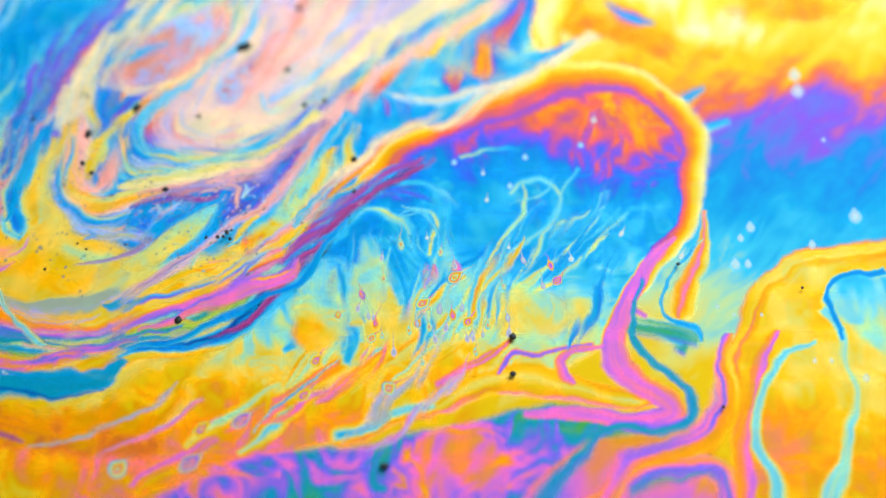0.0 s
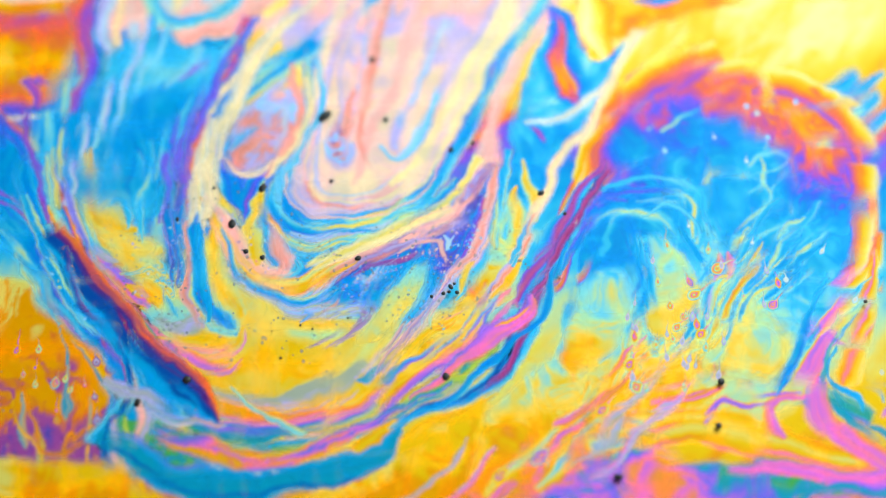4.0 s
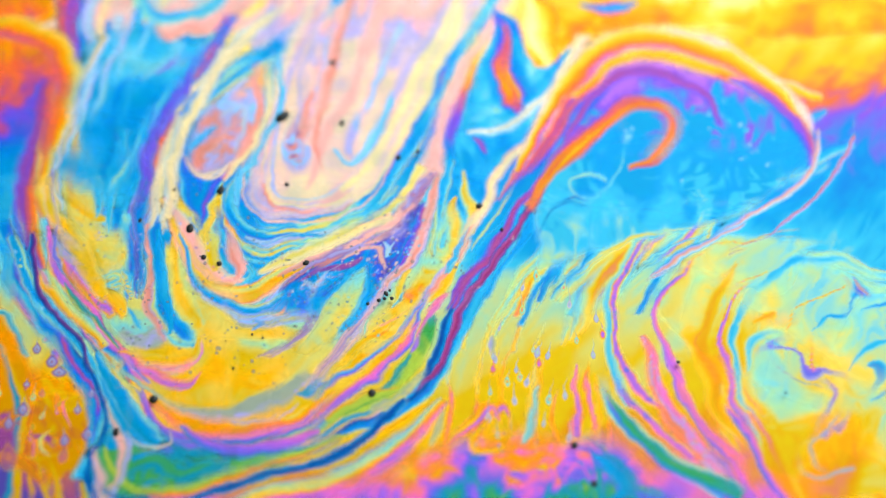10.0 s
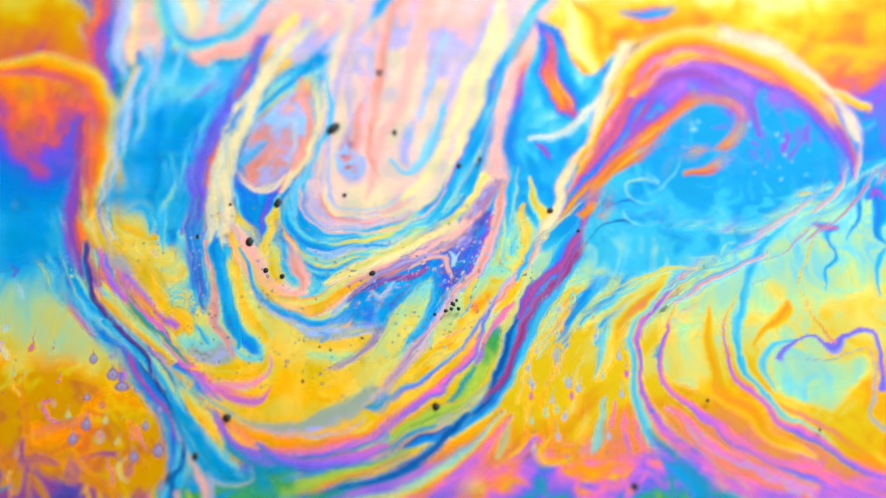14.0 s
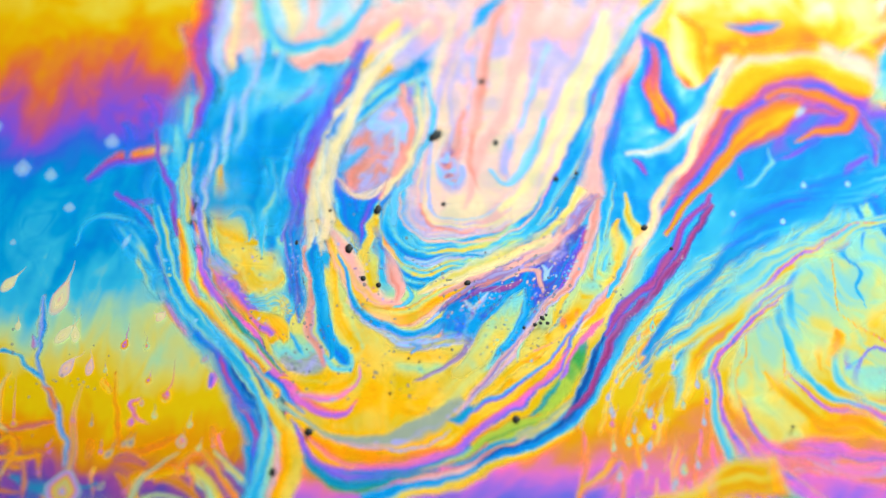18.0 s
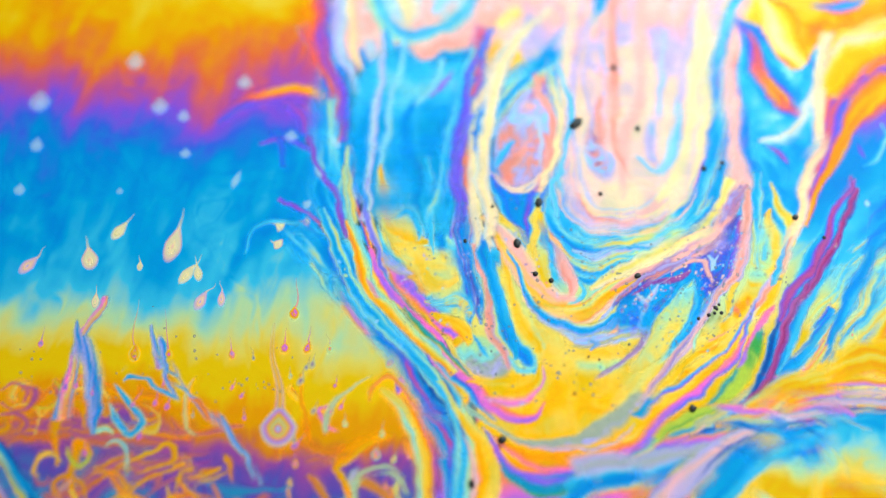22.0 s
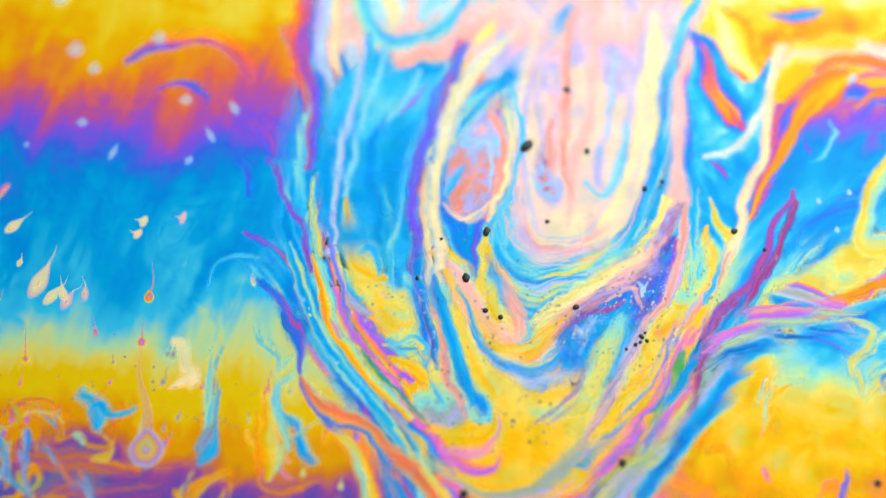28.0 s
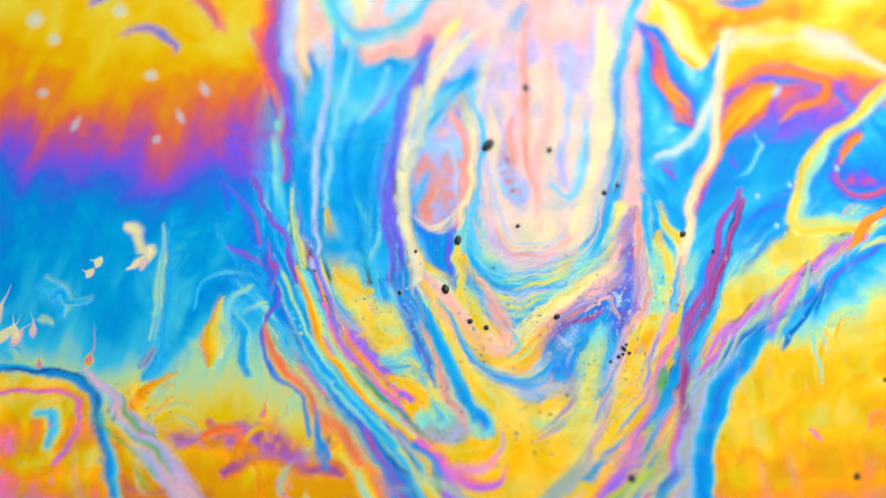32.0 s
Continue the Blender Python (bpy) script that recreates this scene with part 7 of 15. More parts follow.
film.band('ash_band', 'pale grey and mint band round a pocket', [(8.7, -16.9, 1.86), (9.6, -13.5, 1.63), (10.8, -10.0, 1.34), (12.5, -7.3, 1.10), (14.8, -5.1, 0.92), (17.8, -2.9, 0.73), (20.8, -1.2, 0.53)], 'blush lilac ash lilac pearl', soft=0.35, stir=0.3)
film.band('pink_line', 'pink and violet line outside a pocket', [(9.0, -13.8, 0.44), (9.7, -11.0, 0.57), (11.1, -8.1, 0.65), (12.9, -6.1, 0.65), (15.2, -4.1, 0.59), (17.9, -2.1, 0.46), (20.5, -0.8, 0.33)], 'yellow pink orchid violet', stir=0.3)
film.band('amber_streak', 'orange streak at a pocket rim', [(20.1, -1.5, 0.20), (21.5, -0.6, 0.60), (23.2, 0.3, 0.67), (26.9, 2.0, 0.68)], 'coral amber coral', stir=0.2)
film.band('mint_finger', 'pale mint finger in blue film', [(25.9, -1.4, 0.53), (24.2, -2.4, 0.66), (23.8, -4.1, 0.53), (24.1, -5.5, 0.33)], 'sky mint sky', stir=0.3)
film.lay('pocket_piece', 0.2322)

# ---- pocket streak pieces ----
film = Film(10.5, 26.5, -15.5, 1.0, 'low', 30, step=0.09, warp=0.4)
film.band('pink_band', 'pink and lilac band round a film pocket', [(11.9, -7.0, 0.37), (13.2, -5.6, 0.68), (15.2, -4.5, 0.81), (17.1, -3.5, 0.75), (19.1, -2.6, 0.50)], 'yellow pink orchid lilac', soft=.3, stir=.4)
film.band('pale_band', 'ash and mint band round a film pocket', [(11.4, -8.8, 0.24), (12.9, -6.8, 0.49), (14.8, -5.3, 0.68), (16.8, -4.2, 0.63), (18.7, -3.3, 0.50), (20.4, -2.3, 0.25)], 'orchid ash mint ash sky', soft=.3, stir=.4)
film.band('navy_line', 'dark line along a pocket rim', [(12.2, -7.9, 0.18), (13.8, -6.3, 0.37), (16.1, -5.3, 0.44), (18.6, -4.5, 0.37), (20.7, -3.6, 0.19)], 'azure blue navy azure', soft=.4, stir=.3)
film.band('straw_blob', 'straw blob hanging in blue film', [(17.2, -7.1, 0.25), (17.9, -6.6, 0.80), (18.6, -6.5, 0.62), (19.1, -6.3, 0.19)], 'aqua mint straw mint', soft=.35, stir=.5)
film.band('yellow_finger', 'yellow finger hanging in mint film', [(18.2, -6.9, 0.37), (17.6, -7.5, 0.55), (17.1, -8.4, 0.55), (16.5, -9.7, 0.49), (16.2, -10.8, 0.18)], 'mint yellow yellow mint', soft=.4, stir=.5)
film.band('straw_finger', 'bent straw finger in blue film', [(21.1, -2.8, 0.19), (22.7, -2.7, 0.57), (23.8, -3.3, 0.69), (23.3, -4.4, 0.69), (22.3, -5.3, 0.75), (22.3, -6.4, 0.50), (22.4, -7.2, 0.19)], 'azure mint straw mint azure', soft=.3, stir=.4)
film.band('straw_finger', 'straw film beside blue curls', [(22.5, -7.4, 0.25), (23.4, -6.2, 0.68), (24.6, -5.5, 0.93)], 'sky mint yellow yellow', soft=.4, stir=.5)
film.band('azure_curl', 'azure curl at the edge of a pocket', [(24.9, -6.0, 0.74), (23.8, -6.1, 0.56), (23.7, -6.8, 0.37), (24.6, -7.1, 0.31)], 'straw azure blue straw', soft=.35, stir=.4)
film.band('violet_drop', 'violet drop in orange film', [(20.5, -12.0, 0.18), (20.4, -12.7, 0.42), (20.1, -13.4, 0.84), (19.9, -13.9, 0.30)], 'orange violet indigo violet orange', soft=.4, stir=.4)
film.band('orchid_drop', 'orchid drop in orange film', [(15.9, -12.6, 0.18), (16.1, -13.0, 0.48), (16.3, -13.3, 0.18)], 'orange orchid orange', soft=.4, stir=.4)
film.band('mint_drip', 'mint drip in yellow film', [(16.9, -6.8, 0.25), (16.7, -8.1, 0.55), (16.7, -9.4, 0.43), (16.4, -10.4, 0.18)], 'yellow mint aqua yellow', soft=.45, stir=.5)
film.band('golden_arc', 'golden arc in orange film', [(12.3, -13.0, 0.30), (13.0, -12.6, 0.54), (13.6, -12.9, 0.48), (13.7, -13.5, 0.24)], 'orange yellow orange', soft=.4, stir=.5)
film.band('golden_arc', 'golden arc in orange film', [(18.9, -13.8, 0.24), (19.2, -13.1, 0.54), (19.8, -12.9, 0.42)], 'peach yellow orange', soft=.4, stir=.5)
film.dots([(12.1, -8.4), (15.9, -7.4), (20.4, -8.4), (24.0, -8.4), (23.6, -11.9), (11.9, -11.9)], 40, 0.15, 'straw coral umber')
film.dots([(13.6, -5.5), (19.3, -3.8), (23.8, -3.1), (21.6, -5.5), (16.0, -6.1)], 24, 0.12, 'ice sky')
film.lay('pocket_streak_piece', 0.2368)

# ---- dome pieces ----
film = Film(11.0, 31.0, -16.5, 0.5, 'dome', 25)
film.band('yellow_wedge', 'yellow wedge of film above a pocket', [(16.5, -7.4, 0.49), (19.2, -5.5, 1.37), (20.8, -4.2, 2.38), (23.1, -3.2, 2.70), (26.1, -2.2, 3.03)], 'straw yellow yellow orange', soft=.3, stir=.5, speckle=.1)
film.band('pink_band', 'pink band round a film pocket', [(13.2, -13.7, 0.30), (15.0, -10.8, 0.49), (17.0, -8.5, 0.67), (19.1, -6.5, 0.74), (20.7, -5.4, 0.75), (23.0, -4.2, 0.69), (25.9, -4.0, 0.63)], 'straw orange pink orchid violet', soft=.3, stir=.4)
film.band('teal_edge', 'teal and sky edge of a lilac band', [(12.2, -14.4, 0.60), (14.0, -12.3, 0.60), (15.4, -10.4, 0.61), (16.8, -8.8, 0.49), (18.7, -6.9, 0.40), (20.7, -5.5, 0.40), (23.3, -4.7, 0.37), (25.8, -4.5, 0.37)], 'orchid teal sky lilac', soft=.35, stir=.5)
film.pool('pocket_dome', 'film pocket with blue, mint, yellow and orange bands', [(15.3, -15.0), (16.2, -11.9), (17.3, -9.7), (19.0, -7.4), (20.7, -6.2), (22.7, -5.4), (24.9, -4.9), (27.2, -5.5), (27.8, -15.0)], 'azure azure sky mint straw yellow yellow yellow orange orange orange', soft=.2, stir=.5, speckle=.1)
film.band('lilac_band', 'pinkish lilac band round a film pocket', [(12.4, -15.2, 1.96), (14.4, -12.7, 1.80), (16.0, -10.1, 1.58), (17.4, -8.2, 1.17), (19.1, -6.5, 0.77), (21.1, -5.4, 0.59), (23.3, -4.8, 0.53), (25.8, -4.6, 0.47)], 'ash lilac blush lilac ash', soft=.25, stir=.4)
film.band('blue_rim', 'deep blue rim of a film pocket', [(15.5, -15.2, 1.19), (16.4, -12.3, 1.57), (17.7, -9.8, 1.77), (19.3, -7.7, 1.60), (21.0, -6.6, 1.42), (22.9, -5.9, 1.30), (25.7, -5.7, 1.30)], 'blue azure azure sky', soft=.3, stir=.5)
film.band('navy_line', 'dark line along a pocket rim', [(15.6, -11.6, 0.12), (17.2, -8.8, 0.28), (19.1, -7.0, 0.28), (21.0, -5.8, 0.28), (23.3, -5.2, 0.28), (25.7, -5.0, 0.28)], 'plum navy azure', soft=.4, stir=.2)
film.band('pale_arc', 'pale arc inside a pocket rim', [(16.6, -12.9, 0.24), (18.0, -10.4, 0.39), (19.6, -8.2, 0.40), (21.2, -7.2, 0.43), (21.9, -7.1, 0.15)], 'azure sky azure', soft=.45, stir=.3)
film.band('blue_arc', 'blue arc inside a film pocket', [(16.9, -12.9, 0.24), (18.5, -10.1, 0.61), (20.2, -8.2, 0.68), (21.8, -7.4, 0.62), (22.2, -8.2, 0.21)], 'sky azure sky', soft=.45, stir=.4)
film.band('yellow_finger', 'yellow finger hanging in a pocket', [(22.3, -7.2, 0.22), (22.4, -8.8, 0.46), (22.5, -11.0, 0.58), (22.6, -11.8, 0.15)], 'mint yellow yellow mint', soft=.4, stir=.3)
film.lay('dome_piece', 0.2375, size=4)

# ---- wedge pieces ----
film = Film(7.2, 29.1, -13.7, 4.8, 'wedge', 31)
film.pool('yellow_wedge', 'yellow wedge of film beside a blue vortex', [(10.2, -10.7), (11.6, -6.8), (14.0, -2.7), (16.8, 0.0), (19.2, 1.8), (22.7, 1.5), (20.6, -0.5), (16.9, -3.1), (13.5, -5.8), (11.5, -8.4)], 'straw straw yellow yellow orange yellow', soft=0.2, stir=0.5)
film.band('pink_line', 'pink streak under a yellow wedge', [(26.1, 1.1, 0.47), (22.2, 0.0, 0.54), (19.5, -1.3, 0.60)], 'pink orchid pink', stir=0.3)
film.lay('wedge_piece', 0.100)

# ---- vortex pieces ----
film = Film(16.7, 33.5, -2.4, 14.1, 'vortex', 31)
film.pool('blue_vortex', 'blue vortex of film with violet core', [(21.3, 4.0), (22.9, 6.9), (25.1, 8.8), (28.5, 9.6), (30.5, 5.1), (28.1, 1.1), (23.7, 1.9), (21.8, 2.5)], 'sky azure azure indigo azure', soft=0.2, stir=0.9)
film.band('cream_arc', 'cream and yellow arc round a blue vortex', [(26.1, 0.6, 1.34), (22.3, 0.7, 1.48), (19.7, 1.1, 1.88), (20.0, 3.4, 1.50), (21.5, 6.4, 1.17), (23.8, 8.2, 1.04), (27.3, 11.1, 1.06)], 'straw yellow straw mint aqua', stir=0.4)
film.band('gold_bead', 'golden bead in a blue vortex', [(22.2, 4.4, 0.34), (22.8, 5.8, 0.82), (23.5, 6.7, 1.10), (23.9, 6.9, 0.35)], 'rose coral amber gold', stir=0.2)
film.band('rose_curl', 'rose and violet curl in a blue vortex', [(22.2, 5.1, 0.48), (22.4, 3.4, 0.75), (23.8, 2.9, 0.88), (26.4, 3.6, 1.02)], 'azure purple rose purple', stir=0.4)
film.lay('vortex_piece', 0.110)

# ---- amber pool pieces ----
film = Film(-52.0, -12.1, -20.0, -2.0, 'brink', 10)
film.pool('amber_pool', 'dark amber pool of film with purple foot', [(-49.3, -5.5), (-36.7, -6.1), (-30.6, -5.5), (-22.9, -5.0), (-20.8, -6.8), (-18.9, -7.8), (-18.2, -9.9), (-18.6, -12.3), (-19.1, -15.0), (-21.3, -17.5), (-46.5, -17.5)], 'straw yellow ochre ochre ochre umber ochre fig fig dusk dusk', soft=0.7, stir=0.75)
film.band('umber_arc', 'burnt orange arc in an amber pool', [(-25.0, -10.4, 0.64), (-23.6, -9.9, 0.83), (-22.1, -9.3, 0.96), (-20.5, -9.7, 1.09), (-19.6, -10.8, 0.96), (-19.4, -11.9, 0.38)], 'ochre umber salmon umber ochre', soft=0.7, stir=1.5)
film.pool('fig_pool', 'purple pool under amber film', [(-22.7, -11.9), (-22.0, -10.8), (-20.8, -11.6), (-20.5, -13.5), (-20.5, -16.0), (-24.4, -16.0), (-24.1, -13.5)], 'umber fig fig dusk', soft=0.3, stir=1.0)
film.band('amber_curl', 'golden curl hanging over a purple pool', [(-20.9, -14.7, 0.44), (-20.7, -13.2, 0.57), (-20.9, -11.9, 0.70), (-20.4, -11.0, 0.70), (-20.0, -11.9, 0.44), (-20.3, -13.2, 0.38), (-20.0, -15.0, 0.50)], 'umber ochre lime ochre', soft=0.4, stir=0.8)
film.band('amber_curl', 'golden curl round a green bulb', [(-24.4, -11.0, 0.38), (-23.2, -10.8, 0.38), (-22.4, -11.8, 0.38), (-22.2, -12.9, 0.38), (-22.9, -13.7, 0.38), (-24.0, -13.8, 0.44)], 'ochre yellow ochre', soft=0.5, stir=0.4)
film.band('amber_curl', 'thin golden line in a purple pool', [(-21.5, -15.0, 0.25), (-21.5, -13.5, 0.28), (-21.4, -12.3, 0.25), (-21.8, -11.6, 0.16)], 'ochre yellow umber', soft=0.5, stir=0.4)
film.band('lime_rim', 'olive and teal rim of an amber pool', [(-20.5, -6.8, 0.32), (-18.6, -8.1, 0.58), (-18.0, -9.9, 0.64), (-18.4, -11.6, 0.57), (-18.9, -13.2, 0.57), (-18.8, -15.4, 0.62)], 'azure teal lime ochre', soft=0.5, stir=0.6)
film.band('teal_tongue', 'teal tongue of film with a pale outline', [(-18.0, -7.8, 0.45), (-17.2, -9.2, 1.48), (-16.2, -10.5, 2.30), (-15.4, -11.4, 1.59), (-15.1, -11.9, 0.44)], 'aqua teal azure azure teal aqua', soft=0.25, stir=0.9)
film.band('grey_stem', 'grey and green stem of film', [(-17.5, -8.8, 0.26), (-17.4, -10.7, 0.96), (-17.4, -12.6, 1.58), (-16.8, -15.0, 2.18)], 'lilac ash green lime lilac', soft=0.5, stir=1.6, speckle=0.4)
film.lay('amber_pool_piece', 0.120, size=8)

# ---- amber mass pieces ----
film = Film(-29.0, -14.0, -16.5, -5.0, 'brink', 13, step=0.08)
film.pool('golden_mass', 'ragged amber mass of film', [(-20.9, -8.1), (-20.2, -7.4), (-17.9, -8.2), (-16.5, -9.5), (-16.3, -11.3), (-16.6, -12.9), (-17.7, -14.2), (-19.2, -13.9), (-20.2, -12.9), (-21.5, -12.0), (-21.9, -11.1), (-23.2, -10.7), (-24.4, -11.0), (-24.5, -9.4), (-22.1, -9.5)], 'ochre yellow ochre ochre umber ochre', soft=.2, stir=1.6, speckle=.2)
film.pool('fig_pool', 'purple pool under amber film', [(-24.4, -13.5), (-23.9, -11.9), (-22.4, -12.1), (-21.9, -11.1), (-21.0, -12.0), (-21.0, -13.5), (-20.2, -15.2), (-24.2, -15.2)], 'umber fig fig dusk plum', soft=.25, stir=.8)
film.pool('fig_pool', 'violet hollow under amber film', [(-20.4, -15.2), (-20.0, -12.9), (-19.2, -15.2)], 'fig dusk dusk', soft=.15, stir=.5)
film.pool('fig_pool', 'plum hollow under amber film', [(-18.8, -15.2), (-18.6, -13.3), (-17.7, -13.5), (-17.8, -15.2)], 'umber fig', soft=.15, stir=.5)
film.band('umber_wisp', 'burnt orange wisp in amber film', [(-22.0, -11.7, 0.24), (-21.0, -11.0, 0.55), (-19.8, -11.0, 0.67), (-19.1, -11.7, 0.36)], 'ochre umber fig umber', soft=.5, stir=1.2)
film.band('umber_wisp', 'burnt orange wisp in amber film', [(-21.1, -8.8, 0.24), (-19.6, -9.8, 0.61), (-18.9, -10.8, 0.24)], 'ochre umber ochre', soft=.5, stir=1.2)
film.band('golden_drip', 'golden drip over a purple pool', [(-21.1, -12.2, 0.18), (-20.9, -13.5, 0.42), (-21.2, -14.4, 0.66)], 'ochre yellow ochre', soft=.4, stir=.8)
film.band('golden_drip', 'golden drip over a purple pool', [(-20.8, -11.9, 0.18), (-20.2, -13.3, 0.39), (-20.4, -14.6, 0.42)], 'umber ochre yellow ochre', soft=.4, stir=.8)
film.band('golden_drip', 'golden drip over a purple pool', [(-20.0, -11.9, 0.18), (-19.7, -13.5, 0.36), (-19.4, -14.9, 0.36)], 'ochre yellow umber', soft=.4, stir=.8)
film.band('golden_drip', 'golden drip over a purple pool', [(-19.3, -12.2, 0.18), (-18.9, -13.6, 0.45), (-19.0, -14.9, 0.36)], 'ochre yellow ochre', soft=.4, stir=.8)
film.band('golden_drip', 'golden arc of film over purple film', [(-21.9, -11.6, 0.15), (-20.6, -12.1, 0.27), (-19.1, -12.3, 0.27), (-17.6, -11.9, 0.15)], 'ochre yellow ochre', soft=.4, stir=.6)
film.lay('amber_mass_piece', 0.126, size=8)

# ---- sump pieces ----
film = Film(-34.0, -14.5, -16.5, 0.0, 'sump', 7, step=0.09)
film.pool('amber_sump', 'amber film sinking into a purple pool', [(-34.4, -1.4), (-22.9, -2.1), (-20.5, -3.6), (-18.6, -5.5), (-16.9, -8.3), (-16.0, -10.7), (-15.7, -13.5), (-15.1, -15.2), (-32.2, -15.2)], 'straw ochre ochre ochre umber fig fig dusk dusk', soft=.2, stir=.7, speckle=.2)
film.band('golden_rim', 'golden rim of an amber pool', [(-19.7, -6.1, 0.25), (-18.1, -8.4, 0.86), (-16.7, -10.8, 0.97), (-16.2, -13.2, 0.90), (-15.6, -15.2, 0.83)], 'umber ochre yellow ochre teal', soft=.35, stir=.8)
film.band('hanging_drop', 'grey-teal drop hanging in amber film', [(-20.4, -4.1, 0.19), (-20.0, -7.1, 0.28), (-20.0, -8.9, 0.49), (-19.9, -10.1, 1.10), (-19.8, -10.8, 0.30)], 'ochre teal ash teal ochre', soft=.4, stir=.5)
film.band('hanging_drop', 'grey-teal drop hanging in amber film', [(-22.5, -8.8, 0.15), (-22.3, -10.2, 0.43), (-22.0, -11.5, 0.85), (-21.8, -12.2, 0.24)], 'ochre ash teal ochre', soft=.4, stir=.5)
film.band('hanging_drop', 'grey-olive drop hanging in purple film', [(-21.3, -11.0, 0.18), (-21.0, -12.6, 0.66), (-20.8, -14.3, 0.42)], 'ochre lime ash ochre', soft=.4, stir=.5)
film.band('hanging_drop', 'grey drop hanging in purple film', [(-18.8, -9.4, 0.12), (-18.6, -11.2, 0.61), (-18.6, -11.7, 0.18)], 'ochre ash ochre', soft=.4, stir=.4)
film.band('hanging_drop', 'teal wisp in amber film', [(-20.9, -4.4, 0.31), (-20.2, -5.1, 0.62), (-19.1, -5.1, 0.50), (-17.9, -6.8, 0.31)], 'ochre aqua teal aqua', soft=.5, stir=.6)
film.band('golden_thread', 'golden thread in a purple pool', [(-23.2, -8.8, 0.12), (-22.4, -10.8, 0.21), (-21.3, -12.1, 0.27), (-20.4, -13.8, 0.27), (-20.4, -15.0, 0.24)], 'ochre yellow ochre', soft=.4, stir=.5)
film.band('golden_thread', 'golden thread in a purple pool', [(-18.8, -9.2, 0.12), (-18.6, -11.9, 0.24), (-18.6, -14.2, 0.27), (-18.4, -15.0, 0.24)], 'ochre yellow ochre', soft=.4, stir=.5)
film.band('golden_thread', 'golden curl in a purple pool', [(-19.8, -13.5, 0.15), (-19.8, -11.9, 0.36), (-19.4, -11.4, 0.42), (-19.2, -12.3, 0.15)], 'umber ochre umber', soft=.4, stir=.5)
film.band('golden_thread', 'golden curl in a purple pool', [(-18.0, -11.6, 0.15), (-17.6, -12.6, 0.42), (-17.0, -13.9, 0.36), (-16.9, -15.0, 0.30)], 'umber ochre umber', soft=.4, stir=.5)
film.band('golden_thread', 'golden thread in a purple pool', [(-23.0, -11.9, 0.18), (-22.6, -13.2, 0.27), (-22.7, -14.7, 0.36)], 'ochre yellow ochre', soft=.4, stir=.5)
film.lay('sump_piece', 0.134, size=5, lap=1.2)

# ---- amber pieces ----
film = Film(-28.0, -14.8, -16.6, -3.3, 'swirl', 13, step=0.08)
film.band('amber_curl', 'curling amber streak in dark yellow film', [(-24.8, -11.9, 0.10), (-24.9, -12.4, 0.25), (-24.7, -13.2, 0.20), (-24.5, -13.6, 0.10)], 'straw yellow orchid yellow', soft=0.4, stir=0.8)
film.band('amber_curl', 'curling amber streak in dark yellow film', [(-19.5, -11.9, 0.25), (-19.4, -12.2, 0.61), (-19.4, -12.8, 0.49), (-19.5, -13.1, 0.24)], 'yellow orange peach orange', soft=0.4, stir=0.8)
film.band('amber_curl', 'curling amber streak in dark yellow film', [(-18.9, -11.4, 0.17), (-19.2, -11.9, 0.42), (-18.9, -12.6, 0.34), (-18.5, -13.1, 0.17)], 'orange yellow straw', soft=0.4, stir=0.8)
film.band('amber_curl', 'curling amber streak in dark yellow film', [(-23.0, -8.1, 0.16), (-23.4, -8.5, 0.40), (-23.0, -9.1, 0.32), (-22.5, -9.4, 0.16)], 'yellow orange peach orange', soft=0.4, stir=0.8)
film.band('amber_curl', 'curling amber streak in dark yellow film', [(-24.9, -11.9, 0.11), (-24.8, -12.1, 0.28), (-24.8, -12.4, 0.22), (-24.9, -12.6, 0.11)], 'orange yellow straw', soft=0.4, stir=0.8)
film.band('amber_curl', 'curling amber streak in dark yellow film', [(-18.2, -9.2, 0.11), (-18.5, -9.8, 0.26), (-18.2, -10.6, 0.21), (-17.8, -11.2, 0.10)], 'peach orchid peach', soft=0.4, stir=0.8)
film.band('amber_curl', 'curling amber streak in dark yellow film', [(-24.9, -7.2, 0.22), (-25.0, -7.4, 0.54), (-24.8, -7.8, 0.43), (-24.6, -8.1, 0.22)], 'orange yellow straw', soft=0.4, stir=0.8)
film.band('amber_curl', 'curling amber streak in dark yellow film', [(-19.4, -6.3, 0.23), (-19.3, -6.5, 0.58), (-19.3, -6.9, 0.47), (-19.3, -7.2, 0.23)], 'peach orchid peach', soft=0.4, stir=0.8)
film.band('amber_curl', 'curling amber streak in dark yellow film', [(-18.8, -9.2, 0.18), (-18.8, -9.5, 0.46), (-18.7, -10.0, 0.36), (-18.6, -10.3, 0.18)], 'orange yellow straw', soft=0.4, stir=0.8)
film.lay('amber_piece', 0.130)

# ---- plume pieces ----
film = Film(-28.0, 1.8, -18.7, -3.8, 'bank', 24)
film.band('amber_plume', 'curling amber plume over purple film', [(-23.2, -10.7, 0.64), (-21.1, -10.0, 1.28), (-19.3, -10.2, 1.60), (-16.9, -10.0, 1.28), (-14.7, -10.4, 0.96), (-12.3, -10.4, 0.64)], 'ochre umber fig umber', soft=0.9, stir=1.6)
film.band('amber_plume', 'curling amber plume over purple film', [(-19.5, -13.8, 0.94), (-17.5, -13.2, 1.89), (-15.8, -11.9, 1.90), (-13.7, -12.3, 1.58), (-11.0, -11.9, 0.95)], 'umber fig dusk fig', soft=0.9, stir=1.4)
